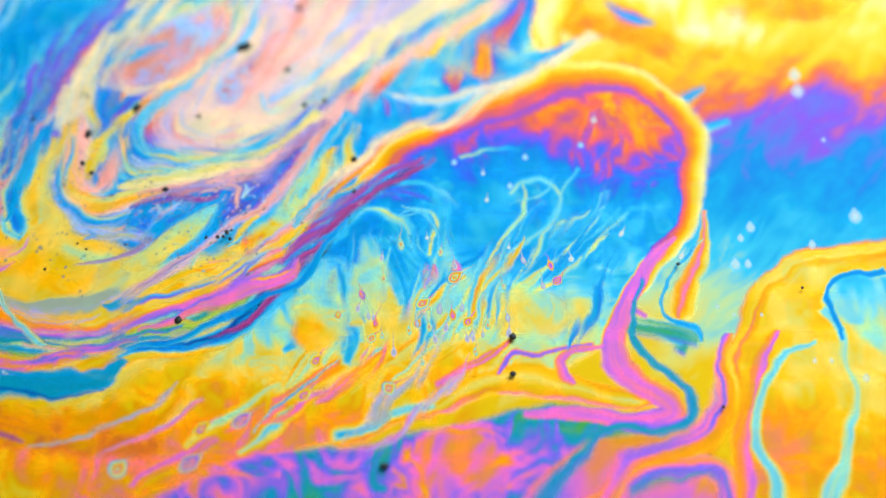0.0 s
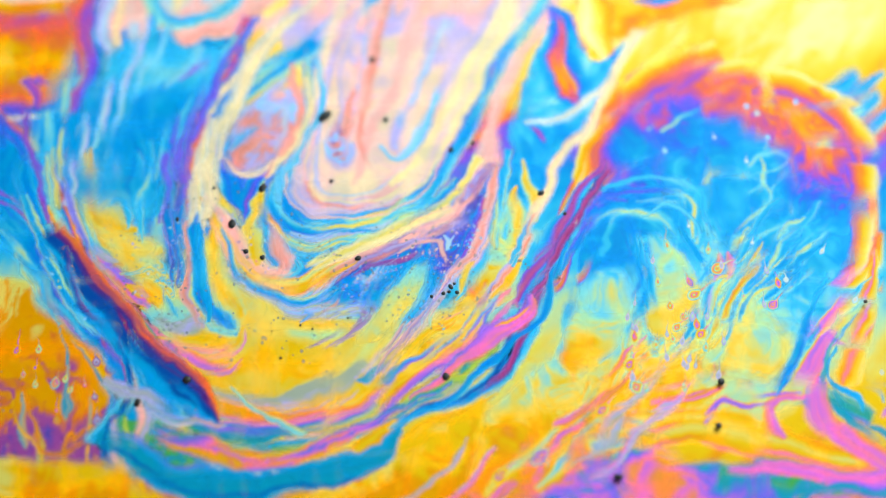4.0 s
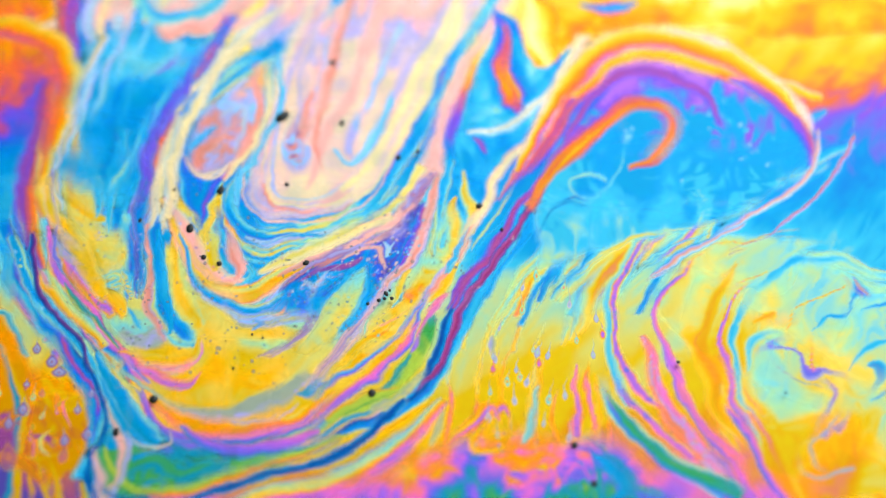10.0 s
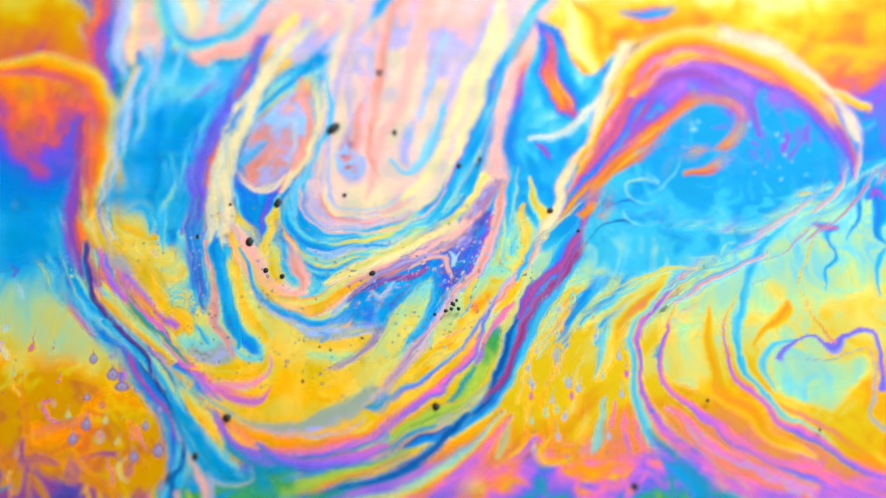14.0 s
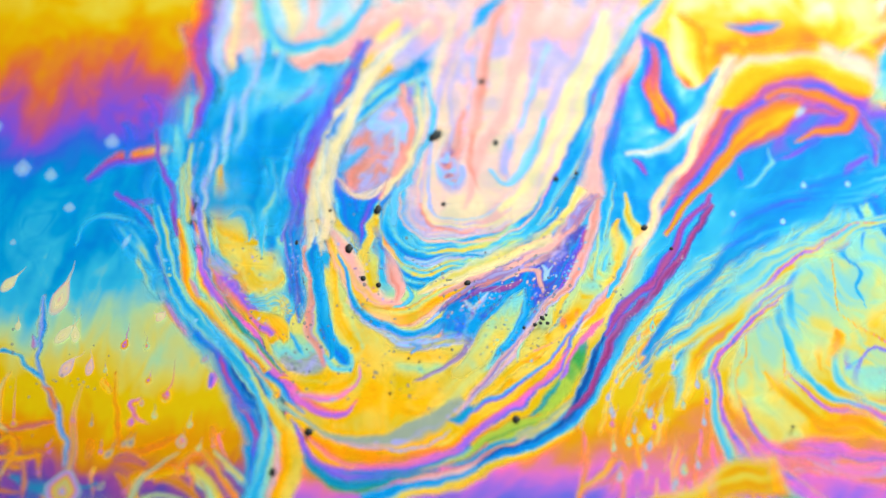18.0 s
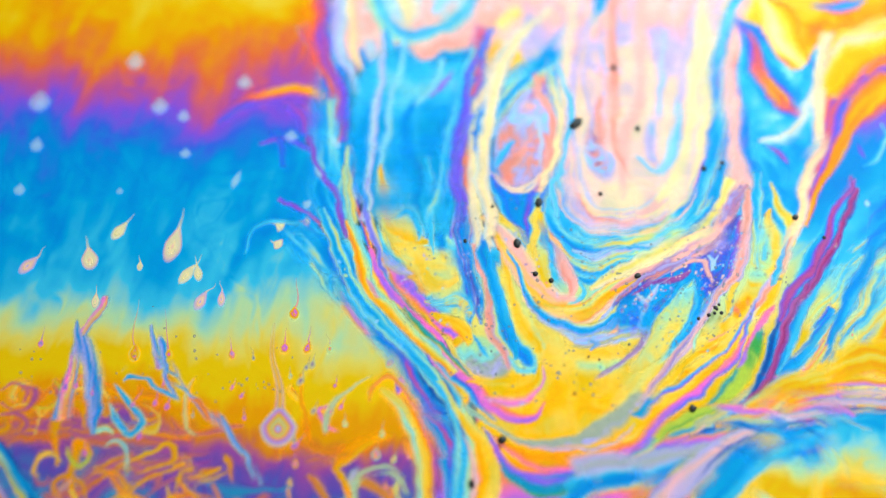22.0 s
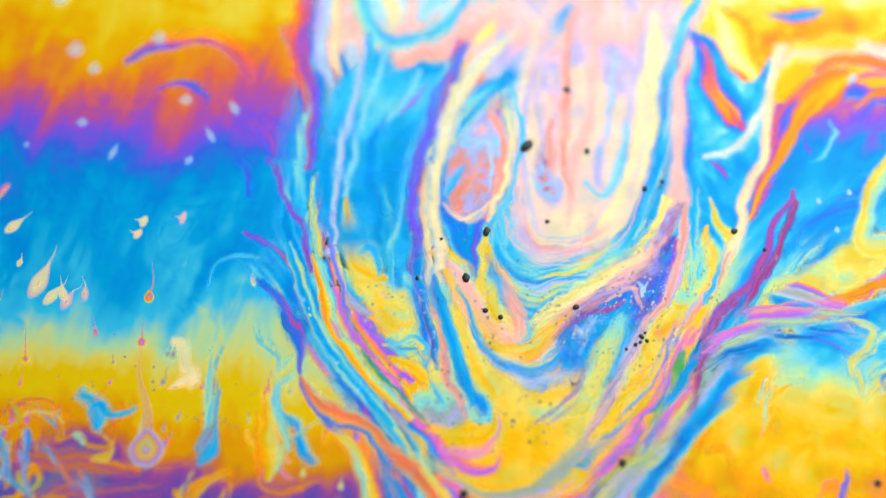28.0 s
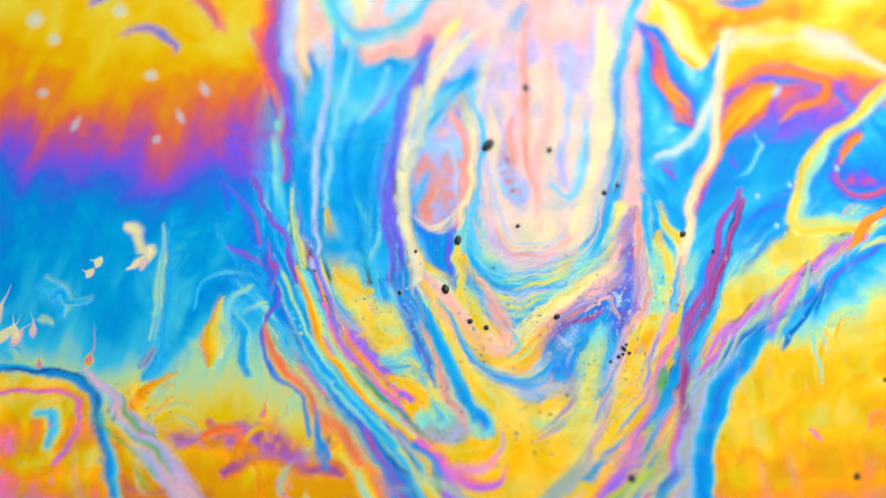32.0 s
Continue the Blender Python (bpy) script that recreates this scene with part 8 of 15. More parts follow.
film.band('amber_plume', 'curling amber plume over purple film', [(-19.1, -11.9, 0.32), (-19.0, -10.7, 0.64), (-18.9, -9.3, 0.96), (-18.3, -8.4, 0.97), (-17.7, -8.8, 0.51), (-17.4, -9.7, 0.26)], 'umber ochre ochre umber', soft=0.5, stir=0.7)
film.band('amber_plume', 'curling amber plume over purple film', [(-17.7, -14.7, 0.37), (-18.3, -13.2, 0.63), (-18.2, -11.7, 0.82), (-17.7, -10.5, 0.89), (-17.2, -11.1, 0.45)], 'fig ochre ochre umber', soft=0.5, stir=0.7)
film.band('amber_plume', 'curling amber plume over purple film', [(-15.0, -10.4, 0.26), (-14.4, -10.1, 0.70), (-13.9, -9.6, 0.45)], 'ochre yellow ochre', soft=0.5, stir=0.7)
film.band('amber_plume', 'curling amber plume over purple film', [(-13.3, -9.2, 0.19), (-12.6, -9.7, 0.45), (-11.7, -10.0, 0.45), (-10.2, -10.1, 0.51), (-9.3, -9.9, 0.19)], 'ochre umber fig', soft=0.5, stir=0.7)
film.band('amber_plume', 'curling amber plume over purple film', [(-7.0, -11.8, 0.25), (-7.1, -11.2, 0.70), (-7.2, -10.9, 0.32)], 'umber ochre umber', soft=0.5, stir=0.7)
film.band('amber_plume', 'curling amber plume over purple film', [(-9.5, -13.5, 0.19), (-9.7, -12.6, 0.44), (-9.9, -11.9, 0.76), (-10.0, -11.8, 0.25)], 'umber ochre umber', soft=0.5, stir=0.7)
film.band('amber_plume', 'curling amber plume over purple film', [(-11.5, -12.7, 0.25), (-10.7, -12.7, 0.57), (-10.3, -12.6, 0.25)], 'umber ochre umber', soft=0.5, stir=0.7)
film.band('amber_plume', 'curling amber plume over purple film', [(-13.5, -14.6, 0.56), (-12.9, -14.2, 0.81), (-11.9, -13.9, 0.44), (-10.9, -13.8, 0.25)], 'fig umber ochre umber', soft=0.5, stir=0.7)
film.band('amber_plume', 'curling amber plume over purple film', [(-9.0, -14.7, 0.31), (-9.5, -14.0, 0.75), (-10.3, -13.5, 0.31)], 'fig ochre umber', soft=0.5, stir=0.7)
film.band('amber_plume', 'curling amber plume over purple film', [(-8.5, -14.4, 0.31), (-7.9, -13.9, 0.75), (-7.6, -13.8, 0.31)], 'fig umber fig', soft=0.5, stir=0.7)
film.band('amber_plume', 'curling amber plume over purple film', [(-4.3, -15.0, 0.56), (-4.9, -14.1, 0.82), (-5.3, -13.3, 1.07), (-5.7, -13.1, 0.31)], 'fig umber ochre umber', soft=0.5, stir=0.7)
film.band('amber_plume', 'curling amber plume over purple film', [(-1.2, -14.4, 0.44), (-1.9, -13.9, 0.88), (-2.8, -13.1, 1.20), (-3.4, -13.3, 0.44)], 'fig umber ochre umber', soft=0.5, stir=0.7)
film.band('amber_plume', 'curling amber plume over purple film', [(-5.6, -12.3, 0.25), (-4.9, -12.0, 0.51), (-3.9, -12.1, 0.32)], 'fig umber fig', soft=0.5, stir=0.7)
film.band('amber_plume', 'curling amber plume over purple film', [(-6.0, -6.8, 0.19), (-6.1, -8.8, 0.29), (-5.8, -10.5, 0.38), (-5.0, -11.5, 0.44), (-3.6, -11.4, 0.38), (-2.4, -10.8, 0.25)], 'ochre umber ochre', soft=0.5, stir=0.7)
film.band('amber_plume', 'curling amber plume over purple film', [(-11.4, -13.0, 0.32), (-10.0, -13.6, 0.63), (-8.4, -13.4, 0.50), (-6.7, -13.5, 0.25)], 'dusk teal dusk', soft=0.8, stir=0.7)
film.band('amber_plume', 'curling amber plume over purple film', [(-14.5, -13.7, 0.19), (-13.0, -13.1, 0.31), (-11.2, -13.0, 0.25)], 'fig umber fig', soft=0.5, stir=0.7)
film.band('amber_plume', 'curling amber plume over purple film', [(-20.2, -10.2, 0.26), (-19.7, -8.8, 0.32), (-18.6, -7.6, 0.39), (-17.0, -7.8, 0.32), (-16.4, -8.8, 0.19)], 'ochre straw ochre', soft=0.5, stir=0.4)
film.band('amber_plume', 'curling amber plume over purple film', [(-21.4, -10.0, 0.19), (-20.7, -8.4, 0.26), (-19.3, -7.1, 0.29), (-17.4, -7.1, 0.29), (-16.0, -8.1, 0.19)], 'ochre umber ochre', soft=0.5, stir=0.4)
film.band('amber_plume', 'curling amber plume over purple film', [(-12.0, -7.4, 0.19), (-12.5, -8.4, 0.39), (-12.3, -9.6, 0.38), (-11.7, -10.2, 0.19)], 'yellow ochre mint ochre', soft=0.5, stir=0.7)
film.band('amber_curl', 'curling amber streak in golden film', [(-20.7, -7.1, 0.29), (-21.1, -7.1, 0.47), (-21.4, -7.3, 0.57), (-21.5, -7.6, 0.57), (-21.4, -7.8, 0.47), (-21.2, -7.9, 0.29)], 'ochre straw ochre', soft=0.5, stir=0.9)
film.band('amber_curl', 'curling amber streak in golden film', [(-14.0, -8.7, 0.26), (-14.3, -8.3, 0.42), (-14.7, -8.3, 0.51), (-15.0, -8.5, 0.51), (-15.0, -8.8, 0.41), (-14.7, -9.0, 0.26)], 'umber ochre umber', soft=0.5, stir=0.9)
film.band('amber_curl', 'curling amber streak in golden film', [(-18.7, -7.2, 0.16), (-19.2, -7.2, 0.26), (-19.5, -7.4, 0.32), (-19.5, -7.7, 0.32), (-19.4, -7.9, 0.26), (-19.2, -8.1, 0.16)], 'umber fig umber', soft=0.5, stir=0.9)
film.band('amber_curl', 'curling amber streak in golden film', [(-18.7, -11.8, 0.17), (-19.3, -11.4, 0.28), (-19.9, -11.4, 0.34), (-20.3, -11.8, 0.34), (-20.4, -12.2, 0.28), (-20.1, -12.5, 0.17)], 'ochre straw ochre', soft=0.5, stir=0.9)
film.band('amber_curl', 'curling amber streak in golden film', [(-22.2, -7.5, 0.19), (-21.6, -7.1, 0.30), (-21.0, -7.3, 0.36), (-20.7, -7.7, 0.36), (-20.9, -8.2, 0.30), (-21.3, -8.2, 0.19)], 'umber fig umber', soft=0.5, stir=0.9)
film.band('amber_curl', 'curling amber streak in golden film', [(-16.4, -8.1, 0.22), (-16.7, -8.4, 0.35), (-16.7, -8.7, 0.43), (-16.5, -8.9, 0.43), (-16.2, -9.0, 0.35), (-16.0, -8.9, 0.22)], 'umber ochre umber', soft=0.5, stir=0.9)
film.band('amber_curl', 'curling amber streak in golden film', [(-21.8, -9.3, 0.18), (-21.7, -8.6, 0.29), (-21.2, -8.2, 0.35), (-20.6, -8.3, 0.35), (-20.2, -8.7, 0.29), (-20.1, -9.1, 0.18)], 'ochre straw ochre', soft=0.5, stir=0.9)
film.band('amber_curl', 'curling amber streak in golden film', [(-17.3, -11.0, 0.26), (-17.4, -11.4, 0.41), (-17.7, -11.7, 0.50), (-18.1, -11.7, 0.50), (-18.4, -11.4, 0.41), (-18.4, -11.1, 0.26)], 'ochre lime ochre', soft=0.5, stir=0.9)
film.band('amber_curl', 'curling amber streak in golden film', [(-24.2, -10.6, 0.23), (-23.7, -11.2, 0.36), (-23.0, -11.4, 0.44), (-22.4, -11.3, 0.44), (-22.1, -10.8, 0.36), (-22.2, -10.4, 0.23)], 'umber fig umber', soft=0.5, stir=0.9)
film.band('amber_curl', 'curling amber streak in golden film', [(-15.9, -8.4, 0.16), (-15.5, -9.3, 0.26), (-14.7, -9.6, 0.31), (-14.0, -9.3, 0.31), (-13.8, -8.7, 0.26), (-14.2, -8.2, 0.16)], 'umber ochre umber', soft=0.5, stir=0.9)
film.band('amber_curl', 'curling amber streak in golden film', [(-23.4, -8.9, 0.28), (-23.3, -9.6, 0.44), (-22.9, -10.0, 0.54), (-22.3, -10.0, 0.54), (-22.0, -9.7, 0.44), (-22.1, -9.3, 0.28)], 'umber ochre umber', soft=0.5, stir=0.9)
film.band('amber_curl', 'curling amber streak in golden film', [(-17.1, -12.1, 0.27), (-16.2, -12.1, 0.44), (-15.5, -12.6, 0.53), (-15.3, -13.3, 0.53), (-15.5, -13.8, 0.43), (-16.1, -14.0, 0.27)], 'umber ochre umber', soft=0.5, stir=0.9)
film.band('amber_curl', 'curling amber streak in golden film', [(-22.3, -8.9, 0.30), (-21.7, -8.8, 0.47), (-21.2, -9.0, 0.57), (-20.9, -9.4, 0.57), (-20.9, -9.8, 0.47), (-21.2, -10.0, 0.29)], 'umber fig umber', soft=0.5, stir=0.9)
film.band('amber_curl', 'curling amber streak in golden film', [(-19.6, -7.0, 0.30), (-19.2, -7.6, 0.48), (-19.2, -8.2, 0.58), (-19.6, -8.6, 0.58), (-20.2, -8.6, 0.48), (-20.6, -8.3, 0.30)], 'ochre lime ochre', soft=0.5, stir=0.9)
film.band('amber_curl', 'curling amber streak in golden film', [(-17.3, -13.7, 0.26), (-17.6, -12.8, 0.42), (-18.5, -12.5, 0.51), (-19.2, -12.9, 0.51), (-19.2, -13.5, 0.42), (-18.7, -14.0, 0.26)], 'umber ochre umber', soft=0.5, stir=0.9)
film.band('amber_curl', 'curling amber streak in golden film', [(-14.7, -8.9, 0.20), (-14.1, -9.2, 0.32), (-13.9, -9.7, 0.39), (-14.1, -10.1, 0.39), (-14.5, -10.2, 0.32), (-14.9, -10.1, 0.20)], 'ochre straw ochre', soft=0.5, stir=0.9)
film.band('amber_curl', 'curling amber streak in golden film', [(-13.7, -7.1, 0.27), (-13.6, -7.7, 0.42), (-13.9, -8.1, 0.51), (-14.4, -8.2, 0.51), (-14.8, -8.1, 0.42), (-15.0, -7.8, 0.26)], 'umber ochre umber', soft=0.5, stir=0.9)
film.band('amber_curl', 'curling amber streak in golden film', [(-22.1, -8.1, 0.20), (-21.5, -8.6, 0.32), (-20.7, -8.5, 0.38), (-20.4, -8.0, 0.38), (-20.6, -7.4, 0.32), (-21.1, -7.2, 0.20)], 'umber fig umber', soft=0.5, stir=0.9)
film.band('amber_curl', 'curling amber streak in golden film', [(-20.4, -12.3, 0.16), (-20.3, -12.7, 0.26), (-20.0, -12.9, 0.32), (-19.7, -12.9, 0.32), (-19.5, -12.7, 0.26), (-19.6, -12.4, 0.16)], 'umber fig umber', soft=0.5, stir=0.9)
film.band('amber_curl', 'curling amber streak in golden film', [(-14.6, -13.1, 0.22), (-14.5, -12.6, 0.35), (-14.1, -12.5, 0.43), (-13.7, -12.7, 0.43), (-13.7, -13.0, 0.35), (-13.9, -13.2, 0.22)], 'umber fig umber', soft=0.5, stir=0.9)
film.band('corner_streak', 'dark streaked film in a corner', [(-24.7, -8.4, 0.52), (-22.6, -10.7, 0.83), (-21.0, -12.6, 1.07), (-19.4, -15.0, 1.25)], 'navy azure teal mint', soft=0.5, stir=1.6)
film.band('corner_streak', 'dark streaked film in a corner', [(-25.0, -10.7, 0.96), (-22.6, -12.9, 1.26), (-20.6, -15.7, 1.56)], 'dusk lilac umber lime', soft=0.5, stir=1.6)
film.band('corner_streak', 'dark streaked film in a corner', [(-24.2, -9.7, 0.26), (-22.1, -11.9, 0.32), (-20.1, -14.7, 0.44)], 'lime ochre butter', soft=0.5, stir=1.6)
film.lay('plume_piece', 0.140, size=8)

# ---- thread pieces ----
film = Film(-22.9, -2.1, -11.4, 14.9, 'left', 23)
film.band('pink_rope', 'twisted pink and blue rope of drops', [(-18.8, -1.4, 0.40), (-19.1, -3.1, 0.59), (-19.6, -5.1, 0.72), (-19.9, -7.1, 1.10), (-19.9, -8.4, 1.29)], 'azure peach straw pink azure', stir=0.8)
film.band('coral_plume', 'coral and rose plume at the film brim', [(-5.1, 8.8, 0.56), (-6.2, 10.7, 1.05), (-8.2, 11.9, 1.41), (-10.5, 11.1, 1.27), (-12.4, 9.6, 0.70)], 'purple rose coral rose', soft=0.4, stir=0.5)
film.band('coral_plume', 'rose wisp in violet film', [(-10.0, 8.1, 0.35), (-8.7, 8.6, 0.63), (-7.4, 7.7, 0.55), (-7.2, 6.9, 0.28)], 'indigo rose purple', soft=0.4, stir=0.3)
film.lay('thread_piece', 0.150)

# ---- bed pieces ----
film = Film(-22.5, -2.5, -16.0, -4.0, 'bed', 25)
film.pool('violet_bed', 'purple bed under golden film', [(-18.2, -11.9), (-15.9, -11.2), (-13.8, -10.4), (-11.0, -10.8), (-8.0, -10.1), (-4.4, -10.4), (-3.4, -15.2), (-18.5, -15.2)], 'umber fig orchid violet violet', soft=.5, stir=1.1)
film.band('orange_wisp', 'orange wisp in golden film', [(-18.8, -8.4, 0.31), (-17.2, -10.0, 0.79), (-15.8, -10.7, 0.73), (-14.6, -9.7, 0.30)], 'yellow orange coral orange yellow', soft=.55, stir=1.2)
film.band('orange_wisp', 'orange wisp in golden film', [(-14.8, -8.8, 0.24), (-13.5, -10.1, 0.61), (-11.7, -10.4, 0.61), (-9.6, -9.9, 0.24)], 'yellow orange coral yellow', soft=.55, stir=1.2)
film.band('orange_wisp', 'orange wisp over purple film', [(-16.6, -12.9, 0.24), (-15.5, -11.9, 0.54), (-14.7, -11.0, 0.55), (-15.0, -9.9, 0.18)], 'umber orange umber', soft=.5, stir=1.0)
film.band('golden_blob', 'golden blob on purple film', [(-5.6, -11.1, 0.36), (-5.1, -11.6, 1.27), (-4.7, -12.7, 0.42)], 'orange yellow orange', soft=.3, stir=.5)
film.band('golden_blob', 'golden blob on purple film', [(-10.9, -12.9, 0.18), (-10.1, -12.3, 0.78), (-9.7, -11.8, 0.42)], 'orange yellow orange', soft=.3, stir=.5)
film.band('golden_blob', 'golden blob on purple film', [(-10.9, -11.5, 0.18), (-10.5, -10.4, 0.79), (-10.5, -9.8, 0.37)], 'orange yellow orange', soft=.3, stir=.5)
film.band('golden_curl', 'golden curl on purple film', [(-13.3, -14.2, 0.36), (-13.2, -12.6, 0.66), (-12.5, -12.0, 0.78), (-11.9, -12.6, 0.60), (-12.3, -13.4, 0.21)], 'umber yellow orange umber', soft=.35, stir=.6)
film.band('golden_curl', 'golden curl on purple film', [(-14.2, -12.6, 0.24), (-13.1, -11.7, 0.51), (-12.1, -11.1, 0.76), (-11.7, -11.8, 0.36)], 'umber yellow umber', soft=.35, stir=.6)
film.band('golden_blob', 'golden blob on purple film', [(-8.8, -12.3, 0.18), (-8.0, -11.9, 0.60), (-7.7, -11.6, 0.24)], 'umber orange umber', soft=.4, stir=.5)
film.band('golden_curl', 'golden loop round a plum pocket', [(-20.5, -9.4, 0.31), (-19.8, -11.0, 0.73), (-19.1, -12.4, 0.66), (-18.0, -11.9, 0.54), (-17.1, -13.4, 0.54), (-17.2, -15.0, 0.42)], 'ochre yellow straw ochre', soft=.35, stir=.8)
film.pool('plum_pocket', 'plum pocket ringed with gold', [(-19.3, -12.9), (-18.8, -12.3), (-17.9, -12.9), (-17.6, -14.1), (-18.3, -14.5), (-19.0, -13.8)], 'umber fig fig', soft=.12, stir=.5)
film.band('golden_curl', 'golden wisp rising from purple film', [(-16.0, -13.8, 0.18), (-14.9, -12.4, 0.48), (-14.7, -10.7, 0.42), (-15.2, -9.2, 0.18)], 'orange yellow orange', soft=.45, stir=.8)
film.band('aqua_curl', 'aqua curl in golden film', [(-19.6, -7.3, 0.15), (-18.8, -6.9, 0.46), (-18.1, -7.4, 0.40), (-18.0, -8.6, 0.12)], 'straw aqua straw', soft=.45, stir=.4)
film.band('aqua_curl', 'aqua curl in golden film', [(-20.5, -6.4, 0.15), (-19.7, -5.9, 0.53), (-19.1, -6.5, 0.15)], 'straw aqua straw', soft=.45, stir=.4)
film.band('umber_fleck', 'dark fleck in golden film', [(-21.3, -10.0, 0.15), (-20.8, -9.1, 0.37), (-20.5, -8.8, 0.15)], 'ochre umber lilac ochre', soft=.4, stir=.4, speckle=.4)
film.band('grey_drip', 'grey-lilac drip in golden film', [(-5.8, -7.4, 0.15), (-5.9, -8.6, 0.80), (-5.8, -9.7, 0.67), (-5.9, -10.2, 0.18)], 'mint ash lilac mint', soft=.4, stir=.4)
film.lay('bed_piece', 0.155)

# ---- pond pieces ----
film = Film(-27.0, -9.0, -16.5, 0.0, 'pond', 19, step=0.08, warp=0.4)
film.band('blue_drip', 'blue and violet drip hanging in yellow film', [(-19.6, -2.1, 0.2), (-19.4, -3.8, 0.69), (-19.4, -5.1, 0.50), (-19.4, -6.1, 0.43), (-18.9, -7.3, 0.37), (-18.1, -8.3, 0.43), (-17.5, -9.2, 0.43), (-17.1, -10.1, 0.49), (-16.6, -11.0, 0.36), (-16.5, -12.1, 0.30)], 'straw azure blue lilac azure straw', soft=.35, stir=.6)
film.band('blue_wisp', 'blue wisp in mint film', [(-18.9, -7.3, 0.25), (-19.9, -6.6, 0.43), (-20.3, -5.9, 0.37), (-21.3, -5.6, 0.37), (-21.5, -5.8, 0.19)], 'mint azure azure mint', soft=.4, stir=.6)
film.band('violet_spot', 'violet spot in a drip', [(-19.9, -4.6, 0.19), (-19.7, -5.1, 0.50), (-19.7, -5.5, 0.19)], 'azure lilac rose lilac', soft=.4, stir=.4)
film.band('coral_leaf', 'coral leaf in a blue drip', [(-18.8, -7.7, 0.18), (-18.2, -8.1, 0.55), (-17.8, -8.8, 0.43), (-17.7, -9.2, 0.15)], 'azure coral orange fig azure', soft=.4, stir=.4)
film.band('blue_flow', 'blue flow in mint film', [(-23.8, -2.1, 0.2), (-23.5, -4.1, 1.38), (-23.4, -6.1, 1.24), (-23.5, -8.1, 1.04), (-23.6, -10.0, 0.61)], 'mint azure blue lilac azure mint', soft=.4, stir=.7)
film.band('aqua_leaf', 'aqua and blue leaf in yellow film', [(-22.4, -7.3, 0.19), (-21.7, -8.3, 0.55), (-21.3, -9.2, 0.61), (-22.0, -9.9, 0.61), (-22.5, -9.2, 0.43), (-22.8, -8.4, 0.18)], 'straw aqua azure straw', soft=.4, stir=.5)
film.band('golden_curl', 'golden curl in purple film', [(-23.6, -11.9, 0.30), (-22.3, -11.6, 0.48), (-21.2, -11.2, 0.54), (-20.0, -10.7, 0.55), (-19.5, -11.5, 0.48), (-20.3, -11.9, 0.36), (-21.5, -12.2, 0.36), (-22.6, -12.9, 0.36)], 'umber yellow ochre umber', soft=.35, stir=.6)
film.band('golden_curl', 'golden curl in purple film', [(-17.9, -11.5, 0.30), (-18.7, -11.9, 0.42), (-19.6, -12.1, 0.48), (-20.0, -12.9, 0.30), (-20.0, -13.5, 0.18)], 'umber ochre yellow umber', soft=.35, stir=.6)
film.band('golden_curl', 'golden curl in purple film', [(-23.5, -13.3, 0.30), (-22.6, -13.1, 0.42), (-21.7, -13.5, 0.48), (-21.0, -14.2, 0.42), (-20.5, -14.9, 0.36)], 'fig orange yellow fig', soft=.35, stir=.6)
film.band('golden_curl', 'golden curl in purple film', [(-18.8, -12.3, 0.36), (-18.5, -13.2, 0.42), (-18.5, -14.1, 0.24)], 'fig orange fig', soft=.4, stir=.6)
film.band('golden_arm', 'golden arm of film in purple film', [(-9.5, -11.9, 0.30), (-11.0, -11.9, 0.54), (-12.3, -12.3, 0.66), (-13.0, -12.6, 0.54), (-12.6, -13.5, 0.48), (-12.6, -14.7, 0.54)], 'orange yellow ochre orange', soft=.3, stir=.5)
film.band('ash_ring', 'ash and mint ring round a golden pool', [(-12.3, -14.7, 0.42), (-12.3, -13.8, 0.54), (-11.5, -13.3, 0.48), (-10.4, -13.4, 0.54), (-9.8, -14.2, 0.54), (-9.6, -14.9, 0.42)], 'yellow ash mint ash yellow', soft=.35, stir=.6)
film.lay('pond_piece', 0.158)

# ---- blob pieces ----
film = Film(-26.7, -3.1, -17.7, 3.0, 'late', 31)
film.band('white_blob', 'pale bone-shaped blob in blue film', [(-18.6, -0.2, 0.54), (-17.9, -0.5, 1.00), (-17.5, -1.4, 1.20), (-17.0, -1.6, 0.80), (-17.8, -2.2, 0.86), (-18.5, -2.8, 0.26)], 'ivory butter ivory', soft=0.45, stir=0.3)
film.band('film_thread', 'pale thread ending in a small drop', [(-15.9, 0.0, 0.20), (-16.1, -3.4, 0.26), (-16.5, -6.8, 0.29), (-17.1, -8.6, 0.97), (-17.5, -9.2, 0.32)], 'azure sky azure', soft=0.7, stir=0.3)
film.band('teal_curl', 'teal curl in straw-coloured film', [(-22.7, -3.4, 0.66), (-21.9, -4.1, 0.85), (-22.1, -5.1, 0.46)], 'mint sky azure sky', soft=1.2, stir=0.6)
film.band('teal_curl', 'teal curl in straw-coloured film', [(-12.9, -5.5, 0.33), (-11.9, -6.8, 0.52), (-11.5, -8.8, 0.64)], 'mint sky azure sky', soft=1.2, stir=0.6)
film.band('amber_curl', 'amber curl in straw and coral film', [(-13.7, -11.9, 0.51), (-12.8, -12.6, 1.26), (-11.8, -12.2, 0.82)], 'umber salmon fig umber', soft=0.6, stir=1.3)
film.band('amber_curl', 'amber curl in straw and coral film', [(-12.9, -14.7, 0.94), (-11.2, -13.5, 1.26), (-9.4, -13.8, 1.38), (-7.3, -13.5, 1.13), (-6.1, -14.1, 0.63)], 'umber fig fig umber', soft=0.6, stir=1.3)
film.band('amber_curl', 'curling amber streak in golden film', [(-15.8, -10.3, 0.25), (-16.4, -11.0, 0.40), (-17.3, -11.1, 0.49), (-18.0, -10.6, 0.49), (-18.1, -10.0, 0.41), (-17.8, -9.5, 0.25)], 'straw yellow straw', soft=0.5, stir=0.9)
